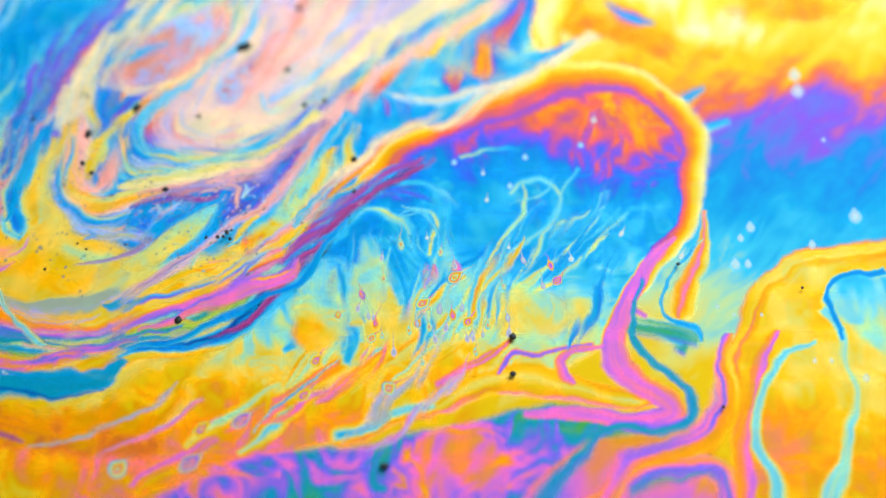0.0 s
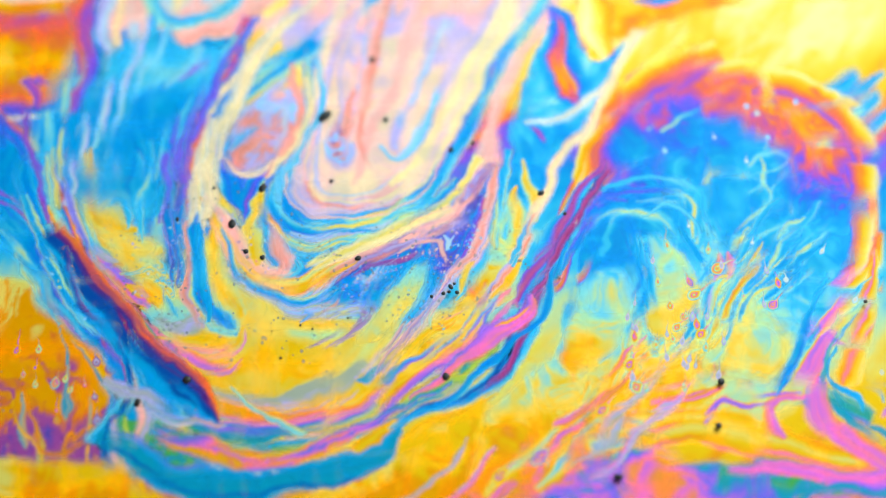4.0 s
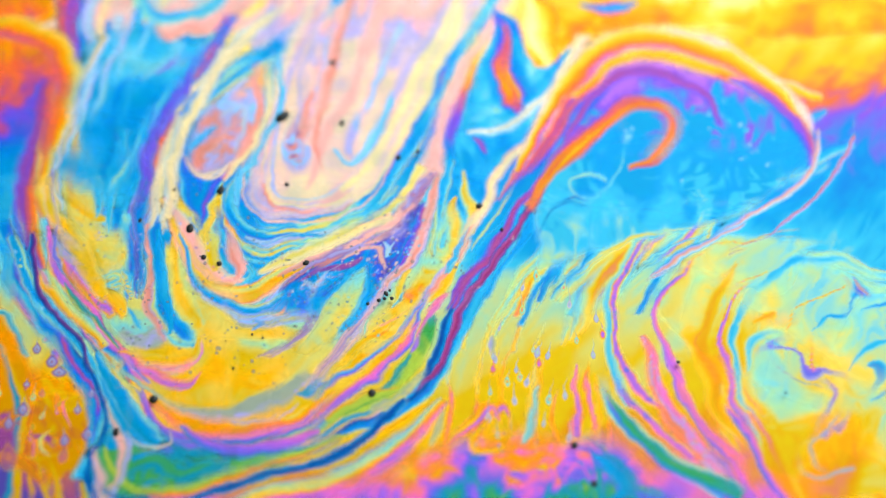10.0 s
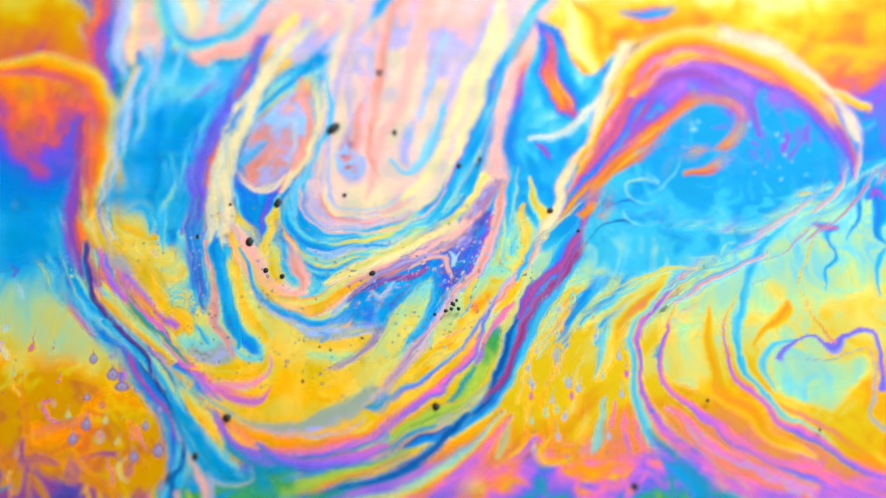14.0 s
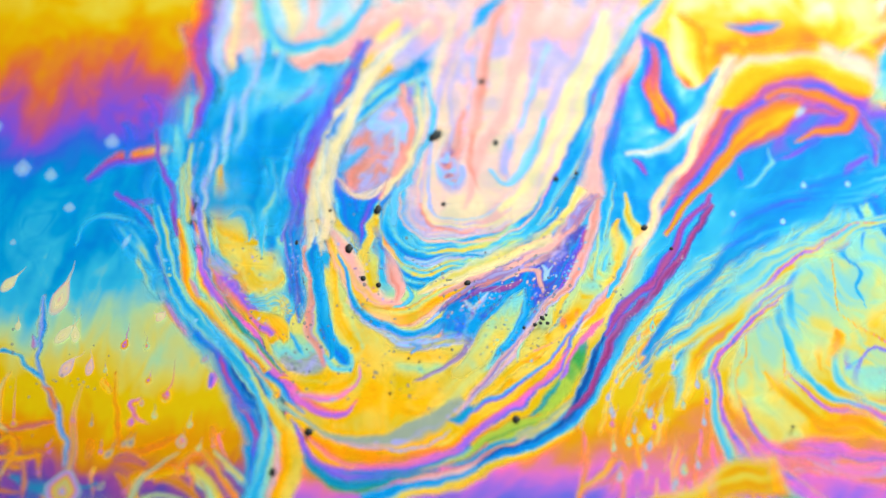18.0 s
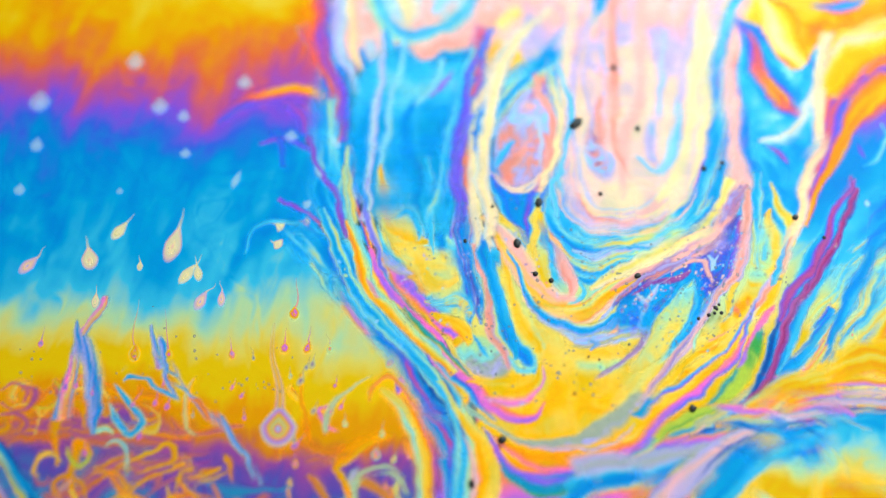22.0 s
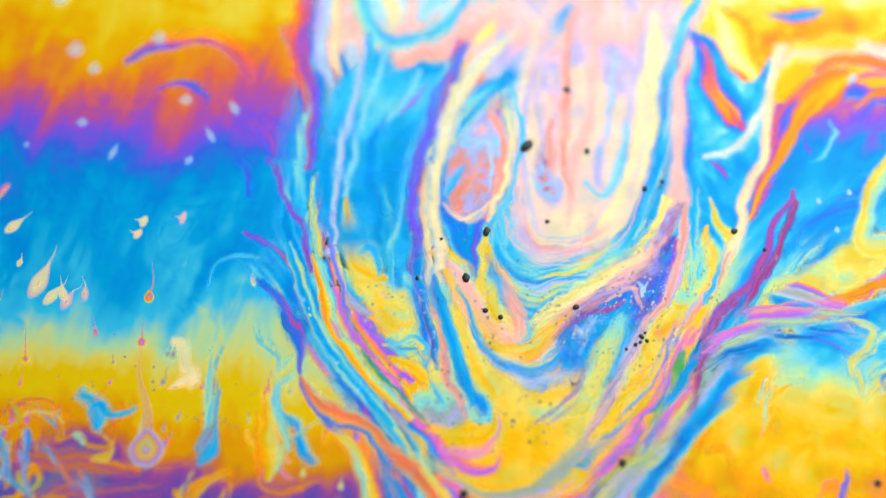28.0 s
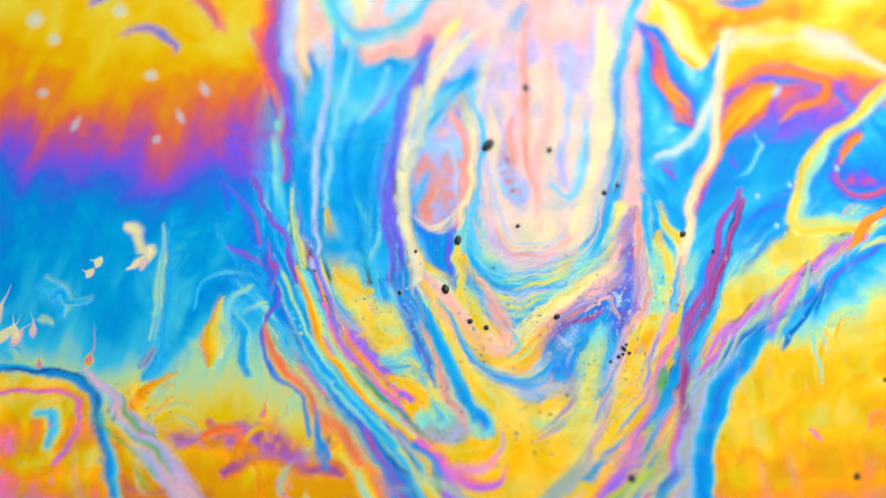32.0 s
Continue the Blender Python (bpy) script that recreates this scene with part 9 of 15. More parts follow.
film.band('amber_curl', 'curling amber streak in golden film', [(-8.6, -10.4, 0.17), (-7.7, -10.6, 0.28), (-7.3, -11.2, 0.33), (-7.2, -11.8, 0.33), (-7.6, -12.3, 0.28), (-8.1, -12.4, 0.17)], 'umber fig umber', soft=0.5, stir=0.9)
film.lay('blob_piece', 0.160)

# ---- swirl foot pieces ----
film = Film(-24.0, -2.0, -16.5, 3.0, 'late', 30, step=0.09)
film.pool('orchid_bed', 'purple swirls under golden film', [(-15.9, -13.0), (-13.6, -13.4), (-10.9, -12.6), (-7.9, -12.3), (-6.7, -15.2), (-15.0, -15.2)], 'orange fig orchid umber orange', soft=.45, stir=1.6)
film.band('golden_blob', 'golden swirl on purple film', [(-10.8, -14.4, 0.24), (-10.3, -13.5, 0.60), (-9.4, -13.2, 0.60), (-9.1, -13.8, 0.24)], 'umber yellow umber', soft=.45, stir=.8)
film.band('golden_blob', 'orange swirl on purple film', [(-13.5, -14.4, 0.24), (-13.0, -13.8, 0.60), (-11.5, -13.5, 0.60), (-10.5, -14.4, 0.24)], 'orange coral orange', soft=.45, stir=.8)
film.band('aqua_swirl', 'aqua swirl in pale film', [(-10.6, -4.3, 0.22), (-11.9, -5.1, 0.75), (-12.3, -6.8, 0.74), (-11.7, -8.6, 0.28)], 'sky aqua mint straw', soft=.4, stir=.5)
film.band('aqua_swirl', 'aqua finger in pale film', [(-15.3, -1.4, 0.16), (-15.3, -4.1, 0.44), (-15.6, -6.1, 0.62), (-16.0, -7.8, 0.37)], 'mint sky mint', soft=.5, stir=.5)
film.band('golden_blob', 'golden blob under pale film', [(-12.6, -5.3, 0.25), (-12.8, -7.3, 0.93), (-12.6, -8.8, 1.65), (-12.7, -10.0, 0.43)], 'mint straw yellow orange', soft=.35, stir=.4)
film.band('aqua_patch', 'aqua patch in pale film', [(-21.7, -5.9, 0.25), (-21.2, -5.2, 0.75), (-20.5, -5.9, 0.74), (-19.4, -5.5, 0.25)], 'mint sky azure mint', soft=.5, stir=.5)
film.band('aqua_patch', 'aqua patch in pale film', [(-20.4, -6.1, 0.19), (-19.9, -5.9, 0.62), (-19.4, -5.8, 0.19)], 'mint sky azure mint', soft=.5, stir=.5)
film.band('aqua_patch', 'aqua patch in pale film', [(-22.4, -6.8, 0.19), (-22.0, -7.1, 0.43), (-21.7, -7.6, 0.15)], 'mint aqua mint', soft=.5, stir=.5)
film.band('blue_margin', 'deep blue margin of film beside a swirl', [(-12.6, 2.0, 0.45), (-11.3, 0.3, 0.83), (-10.5, -1.7, 1.01), (-10.0, -4.0, 0.88), (-10.4, -5.5, 0.44), (-10.3, -7.1, 0.40), (-9.0, -8.8, 0.49), (-7.4, -10.1, 0.49), (-6.6, -12.0, 0.48), (-6.0, -14.4, 0.54)], 'azure blue indigo azure', soft=.4, stir=.7)
film.band('coral_pod', 'coral pod of film in a blue margin', [(-10.5, -5.7, 0.25), (-10.0, -6.8, 0.87), (-9.3, -7.8, 0.86), (-7.8, -9.1, 0.79), (-6.2, -11.1, 0.79), (-4.3, -13.6, 0.78)], 'mint peach coral peach yellow', soft=.3, stir=.4)
film.band('azure_curl', 'fine azure curl in pale film', [(-12.8, -1.0, 0.16), (-12.4, -2.1, 0.28), (-11.6, -3.1, 0.28), (-11.9, -4.1, 0.16)], 'sky azure sky', soft=.45, stir=.3)
film.band('dark_fleck', 'violet and grey drop in golden film', [(-16.0, -8.1, 0.18), (-16.2, -8.7, 0.61), (-16.6, -9.3, 0.67), (-16.8, -9.5, 0.18)], 'mint violet ash azure', soft=.35, stir=.3)
film.lay('foot_piece', 0.2385)

# ---- corner pieces ----
film = Film(-30.7, -11.2, -20.0, -5.4, 'corner', 31)
film.pool('corner_lobe', 'amber and purple lobe with a dark rim', [(-27.7, -8.8), (-23.4, -9.1), (-21.4, -10.2), (-20.6, -11.9), (-20.3, -14.4), (-20.4, -17.5), (-26.5, -17.5)], 'yellow yellow orange yellow peach orchid', soft=0.1, stir=0.8)
film.band('teal_heart', 'teal heart of an amber lobe', [(-24.0, -11.2, 0.95), (-23.0, -11.3, 1.40), (-22.7, -12.4, 1.26), (-23.2, -13.5, 0.63)], 'straw aqua sky mint', soft=0.4, stir=0.3)
film.band('plum_arc', 'purple arc in an amber lobe', [(-25.7, -10.0, 0.38), (-23.3, -9.9, 0.51), (-21.7, -10.8, 0.57), (-21.5, -12.3, 0.57), (-22.1, -13.5, 0.57), (-22.7, -14.7, 0.50)], 'orange peach orchid peach', stir=0.3)
film.band('blue_rim', 'dark blue rim of a corner lobe', [(-27.7, -8.4, 0.77), (-24.0, -8.8, 0.84), (-21.8, -9.6, 0.90), (-20.6, -11.0, 0.95), (-20.2, -12.9, 0.95), (-20.0, -15.0, 0.94), (-19.5, -17.5, 0.92)], 'mint sky azure blue azure', soft=0.3, stir=0.3)
film.band('navy_line', 'navy line round a corner lobe', [(-25.8, -8.8, 0.26), (-22.4, -9.1, 0.32), (-20.8, -10.4, 0.38), (-20.4, -12.3, 0.38), (-20.3, -14.1, 0.31)], 'navy navy navy', soft=0.45, stir=0.1)
film.band('lilac_fan', 'fan of lilac and green streaks in a corner', [(-21.1, -9.2, 0.38), (-19.6, -11.2, 0.95), (-18.1, -12.9, 1.45), (-16.2, -15.0, 1.87), (-14.2, -17.5, 2.16)], 'lilac blush lilac ice', stir=1.0)
film.threads('film_thread', 'fine olive thread in a streaked corner', [(-20.5, -10.0), (-19.1, -12.3), (-17.4, -14.4), (-15.4, -16.9)], [-0.7, -0.3, 0.1, 0.5], ['lime green lime', 'butter lime butter', 'lilac lilac'], 0.35)
film.lay('corner_piece', 0.170)

# ---- hem pieces ----
film = Film(-13.2, 2.3, -17.9, 14.9, 'swirl', 31, step=0.08)
film.band('pink_tip', 'pink rounded tip of a film streak', [(-10.2, -5.9, 0.46), (-9.8, -6.6, 1.04), (-8.7, -8.1, 0.84), (-6.7, -10.2, 0.77), (-4.6, -12.4, 0.82), (-2.8, -14.9, 0.81)], 'mint peach pink peach yellow', soft=0.4, stir=0.8)
film.band('pink_vein', 'pink vein in yellow film', [(-8.9, -4.1, 0.20), (-7.9, -6.8, 0.32), (-6.2, -9.1, 0.39), (-4.3, -11.6, 0.38), (-2.5, -14.1, 0.44)], 'orange pink orange', stir=0.3)
film.threads('cyan_thread', 'pale thread in a blue film column', [(-7.5, 11.9), (-7.8, 6.6), (-7.2, 1.5), (-5.8, -2.7), (-4.5, -5.5)], [-0.6, 0.5, 1.5], ['sky aqua sky', 'azure sky azure', 'aqua mint aqua'], 0.5)
film.threads('cream_thread', 'cream thread in a speckled swirl', [(-2.8, 9.6), (-3.9, 5.1), (-4.0, 0.7), (-2.6, -2.7), (-0.7, -4.8)], [-0.6, 0, 0.6], ['ivory butter ivory', 'butter blush butter'], 0.4)
film.lay('hem_piece', 0.180)

# ---- curl pieces ----
film = Film(-7.7, 6.1, -18.4, -4.4, 'curl', 24)
film.band('grey_drip', 'grey-green drip on golden film', [(-2.4, -7.4, 0.19), (-3.4, -7.9, 0.29), (-4.2, -8.9, 0.64), (-4.6, -9.9, 0.58), (-4.7, -10.5, 0.26)], 'mint ash mint', soft=0.5, stir=0.6)
film.band('pink_curl', 'pink line of a rolling amber curl', [(-2.5, -8.8, 0.39), (-2.2, -8.0, 0.52), (-1.3, -7.6, 0.58), (0.0, -8.7, 0.58), (1.1, -10.4, 0.64), (1.6, -12.4, 0.70), (1.6, -15.0, 0.75)], 'yellow peach pink peach orange', soft=0.4, stir=0.6)
film.band('amber_curl', 'amber band inside a rolling curl', [(-1.8, -8.4, 0.52), (-0.6, -9.4, 1.09), (0.2, -11.0, 1.40), (0.4, -13.2, 1.57), (0.2, -15.4, 1.56)], 'orange yellow straw mint yellow', soft=0.4, stir=1.0)
film.band('straw_curl', 'straw and mint band outside a rolling curl', [(-0.4, -7.4, 0.39), (1.6, -9.4, 0.77), (2.7, -11.9, 1.08), (3.1, -15.0, 1.25)], 'mint straw yellow straw', soft=0.4, stir=1.2, speckle=0.5)
film.lay('curl_piece', 0.190, size=8)

# ---- brim pieces ----
film = Film(-34.0, -14.3, -8.1, 19.9, 'brim', 4)
film.pool('amber_lobe', 'orange lobe of film at the brim', [(-35.7, 16.3), (-24.8, 16.0), (-21.7, 16.4), (-19.7, 14.7), (-19.7, 12.3), (-21.2, 10.7), (-22.7, 9.2), (-34.6, 8.6)], 'rose coral amber gold amber coral rose', soft=0.3, stir=0.5)
film.band('pale_rim', 'pale rim round an orange lobe', [(-33.8, 16.8, 0.58), (-24.2, 16.9, 0.72), (-21.0, 16.6, 0.94), (-19.0, 14.3, 1.00), (-19.2, 11.5, 0.99), (-21.0, 9.4, 0.91), (-24.0, 8.4, 0.76), (-32.5, 8.0, 0.69)], 'ice petal ivory petal', soft=0.5, stir=0.5)
film.band('rose_margin', 'rose and purple margin of a swirl', [(-26.6, 8.6, 1.39), (-24.8, 6.9, 1.73), (-23.1, 4.3, 1.71), (-21.3, 1.1, 1.35), (-19.4, -2.1, 1.00), (-17.3, -5.1, 0.72)], 'amber coral rose purple indigo azure', soft=0.4, stir=0.6)
film.lay('brim_piece', 0.200)

# ---- margin pieces ----
film = Film(-12.1, 5.6, -14.9, 18.1, 'swirl', 24, step=0.08)
film.band('azure_margin', 'wide azure margin of film beside a swirl', [(-4.9, 14.3, 2.14), (-4.6, 11.1, 2.81), (-4.3, 7.7, 3.12), (-4.0, 4.3, 3.41), (-3.0, 0.7, 3.23), (-1.4, -2.7, 2.65), (0.5, -6.1, 2.08), (2.0, -9.1, 1.61), (2.6, -11.9, 1.27)], 'azure azure blue azure sky sky aqua', soft=0.8, stir=1.2)
film.band('deep_streak', 'deep blue streak in an azure margin', [(-7.3, 3.6, 0.34), (-5.9, 2.5, 0.68), (-4.6, 0.4, 0.74), (-3.0, -2.4, 0.73), (-1.4, -5.1, 0.72), (0.2, -7.3, 0.32)], 'azure blue blue azure', soft=0.7, stir=1.0)
film.band('deep_streak', 'slender blue streak in an azure margin', [(-5.3, 5.1, 0.34), (-4.5, 2.2, 0.54), (-3.0, -1.0, 0.67), (-1.4, -3.4, 0.66), (0.5, -6.5, 0.52), (1.7, -8.4, 0.26)], 'azure blue azure', soft=0.7, stir=0.8)
film.band('pale_streak', 'pale mint streak in an azure margin', [(-3.8, 6.2, 0.28), (-3.9, 3.6, 0.54), (-3.3, 1.6, 0.67), (-2.0, -0.7, 0.53), (-0.4, -3.8, 0.46), (1.1, -6.5, 0.33)], 'sky aqua mint aqua sky', soft=0.6, stir=0.8)
film.band('pale_streak', 'pale blue streak falling from the brim', [(-3.2, 14.3, 0.43), (-2.8, 10.7, 0.63), (-2.6, 7.3, 0.69), (-2.7, 4.7, 0.62), (-3.0, 3.2, 0.34)], 'ice lilac ice', soft=0.8, stir=0.8)
film.band('cream_drip', 'cream drip in an azure margin', [(-4.6, 1.8, 0.27), (-4.4, 1.0, 0.61), (-4.0, 0.0, 0.47), (-3.2, -1.3, 0.20)], 'mint straw mint', soft=0.5, stir=0.4)
film.band('pale_streak', 'arched pale streak over blue film', [(-9.1, -0.1, 0.20), (-8.7, 1.3, 0.34), (-7.6, 2.0, 0.41), (-6.2, 1.4, 0.40), (-5.1, -0.3, 0.33), (-4.2, -2.1, 0.20)], 'sky aqua sky', soft=0.7, stir=0.5)
film.band('pale_streak', 'pale streak branching in blue film', [(-6.8, 1.0, 0.34), (-6.1, 0.6, 0.47), (-5.5, -0.3, 0.33), (-4.8, -1.7, 0.27), (-3.9, -2.7, 0.20)], 'sky mint sky', soft=0.6, stir=0.5)
film.band('rose_wisp', 'rose wisp hanging from the brim', [(-6.8, 15.1, 1.43), (-6.0, 13.1, 1.21), (-5.3, 11.1, 0.84), (-5.0, 9.8, 0.42)], 'amber coral rose purple', soft=0.6, stir=0.6)
film.band('rose_wisp', 'small violet wisp in blue film', [(-7.5, 9.6, 0.35), (-6.7, 8.8, 0.63), (-6.3, 7.9, 0.42)], 'purple rose purple', soft=0.8, stir=0.4)
film.band('rose_wisp', 'violet hook in blue film', [(-8.5, 7.7, 0.28), (-7.8, 7.0, 0.55), (-7.5, 5.6, 0.34)], 'blue purple blue', soft=0.8, stir=0.4)
film.lay('margin_piece', 0.210)

# ---- edge pieces ----
film = Film(-29.4, -15.1, -17.4, 13.4, 'swirl', 10, step=0.08)
film.band('azure_margin', 'deep azure margin beside a swirl', [(-26.4, 4.0, 2.39), (-24.4, 0.4, 2.68), (-22.8, -2.7, 2.31), (-20.6, -5.5, 1.83), (-19.0, -8.1, 1.48), (-18.5, -10.7, 1.15), (-19.0, -13.5, 0.94)], 'sky azure blue azure azure', soft=0.6, stir=1.2)
film.band('rose_margin', 'rose line along a swirl', [(-25.2, 10.4, 0.35), (-24.4, 6.9, 0.52), (-23.8, 3.6, 0.54), (-23.4, 0.7, 0.50), (-22.7, -1.7, 0.43), (-21.6, -3.6, 0.33)], 'azure purple fig purple azure', soft=0.5, stir=0.7)
film.band('navy_margin', 'dark navy line along a swirl', [(-22.9, -2.1, 0.20), (-21.8, -3.4, 0.30), (-20.4, -5.3, 0.33), (-18.9, -7.3, 0.36), (-18.1, -9.1, 0.35), (-18.1, -10.7, 0.32), (-18.6, -12.4, 0.28), (-18.8, -14.4, 0.25)], 'azure navy navy azure', soft=0.5, stir=0.3)
film.band('pale_spot', 'pale grey-blue spot in a margin', [(-22.8, -2.1, 0.46), (-22.2, -2.4, 1.13), (-21.8, -2.9, 0.33)], 'sky lilac aqua', soft=0.6, stir=0.4)
film.lay('edge_piece', 0.220)

# ---- swirl pieces ----
film = Film(-15.9, 22.2, -19.3, 24.0, 'swirl', 19, step=0.08)
film.band('blue_margin', 'blue margin of film along a swirl', [(-12.9, 0.0, 1.00), (-12.0, -2.1, 1.46), (-10.6, -4.1, 1.84), (-9.0, -6.1, 1.82), (-7.5, -8.4, 1.61), (-6.8, -10.7, 1.47), (-6.9, -13.2, 1.76), (-7.5, -16.0, 2.17)], 'straw mint sky azure azure sky aqua', soft=0.25, stir=0.6)
film.band('navy_line', 'fine dark line in a blue margin', [(-12.7, -1.0, 0.13), (-11.7, -2.7, 0.20), (-10.4, -4.6, 0.26), (-8.6, -6.6, 0.26), (-7.2, -9.1, 0.26), (-6.7, -11.3, 0.22)], 'navy navy navy', soft=0.5, stir=0.1)
film.band('straw_strip', 'straw and mint strip beside a blue margin', [(-11.9, -1.0, 0.40), (-10.7, -3.1, 0.66), (-9.2, -5.1, 0.78), (-7.5, -7.3, 0.71), (-6.4, -9.4, 0.58)], 'pink yellow straw mint', stir=0.7)
film.band('violet_strip', 'violet and rose strip at the film brim', [(-12.4, 21.7, 1.62), (-12.3, 15.9, 1.44), (-12.5, 12.7, 1.20), (-11.9, 9.6, 0.98), (-12.0, 6.6, 0.48)], 'blue indigo purple rose coral', soft=0.9, stir=0.4)
film.pool('brim_pool', 'pastel blue and peach film at the brim', [(-11.9, 25.1), (-5.9, 26.9), (2.7, 26.0), (2.6, 18.3), (0.5, 13.5), (-1.8, 12.3), (-3.5, 12.0), (-4.8, 11.3), (-6.2, 10.8), (-7.4, 11.2), (-8.4, 12.2), (-9.0, 11.9), (-9.3, 10.0), (-9.6, 10.1), (-9.9, 11.6), (-10.5, 11.4), (-11.3, 12.3), (-11.7, 15.1)], 'petal ice ice pearl blush petal', soft=0.3, stir=0.6)
film.pool('blue_column', 'blue column of film with pale spots', [(-9.7, 11.9), (-7.5, 11.1), (-4.8, 12.1), (-2.8, 12.3), (-3.9, 8.8), (-5.4, 4.7), (-5.9, 0.7), (-6.0, -2.7), (-6.7, -4.4), (-8.9, -3.6), (-10.6, -1.4), (-11.5, 1.5), (-11.5, 4.3), (-10.9, 7.7), (-10.5, 10.7)], 'azure sky azure sky azure sky aqua mint', soft=0.12, stir=1.1)
film.band('cream_spot', 'cream and peach spot at the brim', [(-10.5, 19.2, 1.46), (-10.5, 15.1, 1.57), (-10.3, 12.7, 1.63), (-10.2, 11.2, 0.63)], 'petal blush butter blush petal', soft=0.45, stir=0.68)
film.band('lilac_edge', 'lilac edge of a blue column', [(-10.8, 19.2, 0.73), (-11.2, 15.1, 0.93), (-11.5, 12.9, 0.71), (-10.7, 10.2, 0.77), (-10.8, 7.3, 0.62), (-11.2, 4.3, 0.82), (-11.7, 1.5, 0.47)], 'ice pearl lilac lilac', soft=0.8, stir=0.3)
film.band('pale_vein', 'pale cyan vein in a blue column', [(-9.2, 11.1, 0.63), (-9.6, 8.1, 0.90), (-10.2, 5.1, 1.51), (-10.4, 2.5, 1.76), (-10.0, 0.4, 1.34), (-9.3, -1.0, 0.53)], 'sky aqua mint aqua sky', soft=0.63, stir=1.2)
film.band('deep_vein', 'deep azure vein in a blue column', [(-8.0, 10.0, 1.54), (-8.2, 6.6, 2.07), (-8.3, 4.0, 1.70), (-7.6, 0.7, 1.01), (-7.1, -2.1, 0.46)], 'sky azure blue azure sky', soft=0.72, stir=0.84)
film.band('orchid_dash', 'orchid dash in a blue column', [(-7.0, 8.9, 0.35), (-6.2, 9.7, 0.84), (-5.5, 10.4, 0.28)], 'azure purple rose purple azure', soft=0.4, stir=0.2)
film.band('ice_curl', 'pale blue curl at the film brim', [(-2.1, 20.0, 1.24), (-3.0, 15.5, 1.36), (-4.7, 13.5, 1.28), (-6.9, 12.9, 1.28), (-8.6, 14.3, 1.21), (-9.0, 17.1, 1.23), (-8.5, 20.8, 1.25)], 'aqua sky sky aqua', soft=0.63, stir=0.68)
film.band('cream_spot', 'cream heart of a pale blue curl', [(-7.4, 19.2, 1.24), (-7.2, 15.1, 1.65), (-7.2, 13.8, 0.64)], 'pearl ivory butter ivory', soft=0.63, stir=0.52)
film.band('ice_spot', 'ice blue fold inside a curl', [(-5.3, 19.2, 1.46), (-4.6, 16.3, 1.58), (-5.6, 14.5, 0.93)], 'pearl ice pearl', soft=0.4, stir=0.3)
film.band('peach_arc', 'peach arc below a pale blue curl', [(-8.6, 12.4, 0.71), (-6.8, 11.6, 1.20), (-4.9, 12.5, 1.49), (-2.8, 13.4, 1.78), (-0.6, 14.9, 2.14), (1.9, 18.3, 2.54)], 'butter blush blush salmon petal', soft=0.54, stir=0.84)
film.band('blue_inlet', 'sky-blue inlet under a peach arc', [(-8.6, 13.9, 0.36), (-8.7, 12.2, 0.92), (-8.8, 10.0, 1.26), (-9.0, 7.3, 1.04)], 'sky azure sky', soft=0.8, stir=0.8)
film.band('blue_inlet', 'thin blue inlet at the brim', [(-10.0, 12.7, 0.28), (-9.8, 10.7, 0.56), (-9.8, 8.1, 0.62)], 'sky azure sky', soft=0.8, stir=0.6)
film.band('blue_inlet', 'azure streak under a peach arc', [(-2.8, 12.7, 0.50), (-4.3, 11.2, 1.20), (-5.7, 9.7, 1.47), (-6.7, 7.6, 1.04)], 'purple azure azure sky', soft=0.8, stir=0.9)
film.band('lilac_streak', 'lilac streak hanging from the brim', [(-9.6, 13.1, 0.57), (-9.4, 10.7, 0.56), (-9.4, 9.4, 0.28)], 'lilac pearl lilac', soft=0.8, stir=0.4)
film.band('gold_dash', 'golden dash over a peach arc', [(-1.6, 13.4, 0.43), (0.0, 15.3, 1.00), (1.6, 17.9, 1.23)], 'cream lemon gold lemon cream', soft=0.81, stir=0.52)
film.band('yellow_shore', 'yellow shore in a blue column', [(-10.9, 4.0, 0.68), (-10.7, 1.8, 1.49), (-10.0, 0.0, 1.54), (-8.8, -1.2, 0.80)], 'aqua straw yellow yellow straw', soft=0.3, stir=0.7)
film.band('blue_hole', 'blue hollow beside a yellow shore', [(-9.7, 2.0, 0.68), (-8.7, 1.6, 1.15), (-8.4, 0.4, 0.54)], 'sky azure azure sky', soft=0.35, stir=0.4)
film.band('yellow_shore', 'ragged yellow patch in a blue column', [(-10.0, -1.2, 0.47), (-8.5, -1.8, 1.86), (-7.1, -2.1, 1.86), (-6.1, -1.3, 0.67)], 'mint straw yellow yellow orange', soft=0.3, stir=0.9)
film.band('violet_column', 'violet and blue column of film', [(-2.7, 13.3, 1.42), (-4.1, 10.4, 1.68), (-5.1, 7.5, 1.45), (-5.8, 4.5, 1.37), (-6.0, 1.5, 1.28), (-6.0, -2.1, 1.06), (-6.0, -5.1, 0.52)], 'azure indigo purple indigo azure', soft=0.5, stir=0.7, speckle=0.3)
film.pool('swirl_heart', 'pearly pink heart of a film swirl', [(0.2, 25.1), (13.4, 26.9), (14.0, 17.5), (10.9, 11.1), (8.7, 5.1), (6.9, 1.8), (3.7, 0.4), (1.0, 1.1), (0.0, 4.3), (0.5, 9.6), (-0.8, 11.9), (-0.5, 15.9)], 'petal blush lilac petal blush lilac petal ivory petal ivory', soft=0.1, stir=0.35)
film.band('sky_slant', 'slanting sky-blue streak of film', [(5.3, 16.3, 1.08), (2.7, 13.7, 1.64), (0.7, 11.6, 1.97), (-1.3, 10.0, 1.96), (-2.7, 8.2, 1.53), (-3.5, 6.5, 0.69)], 'aqua sky azure sky aqua', soft=0.63, stir=1)
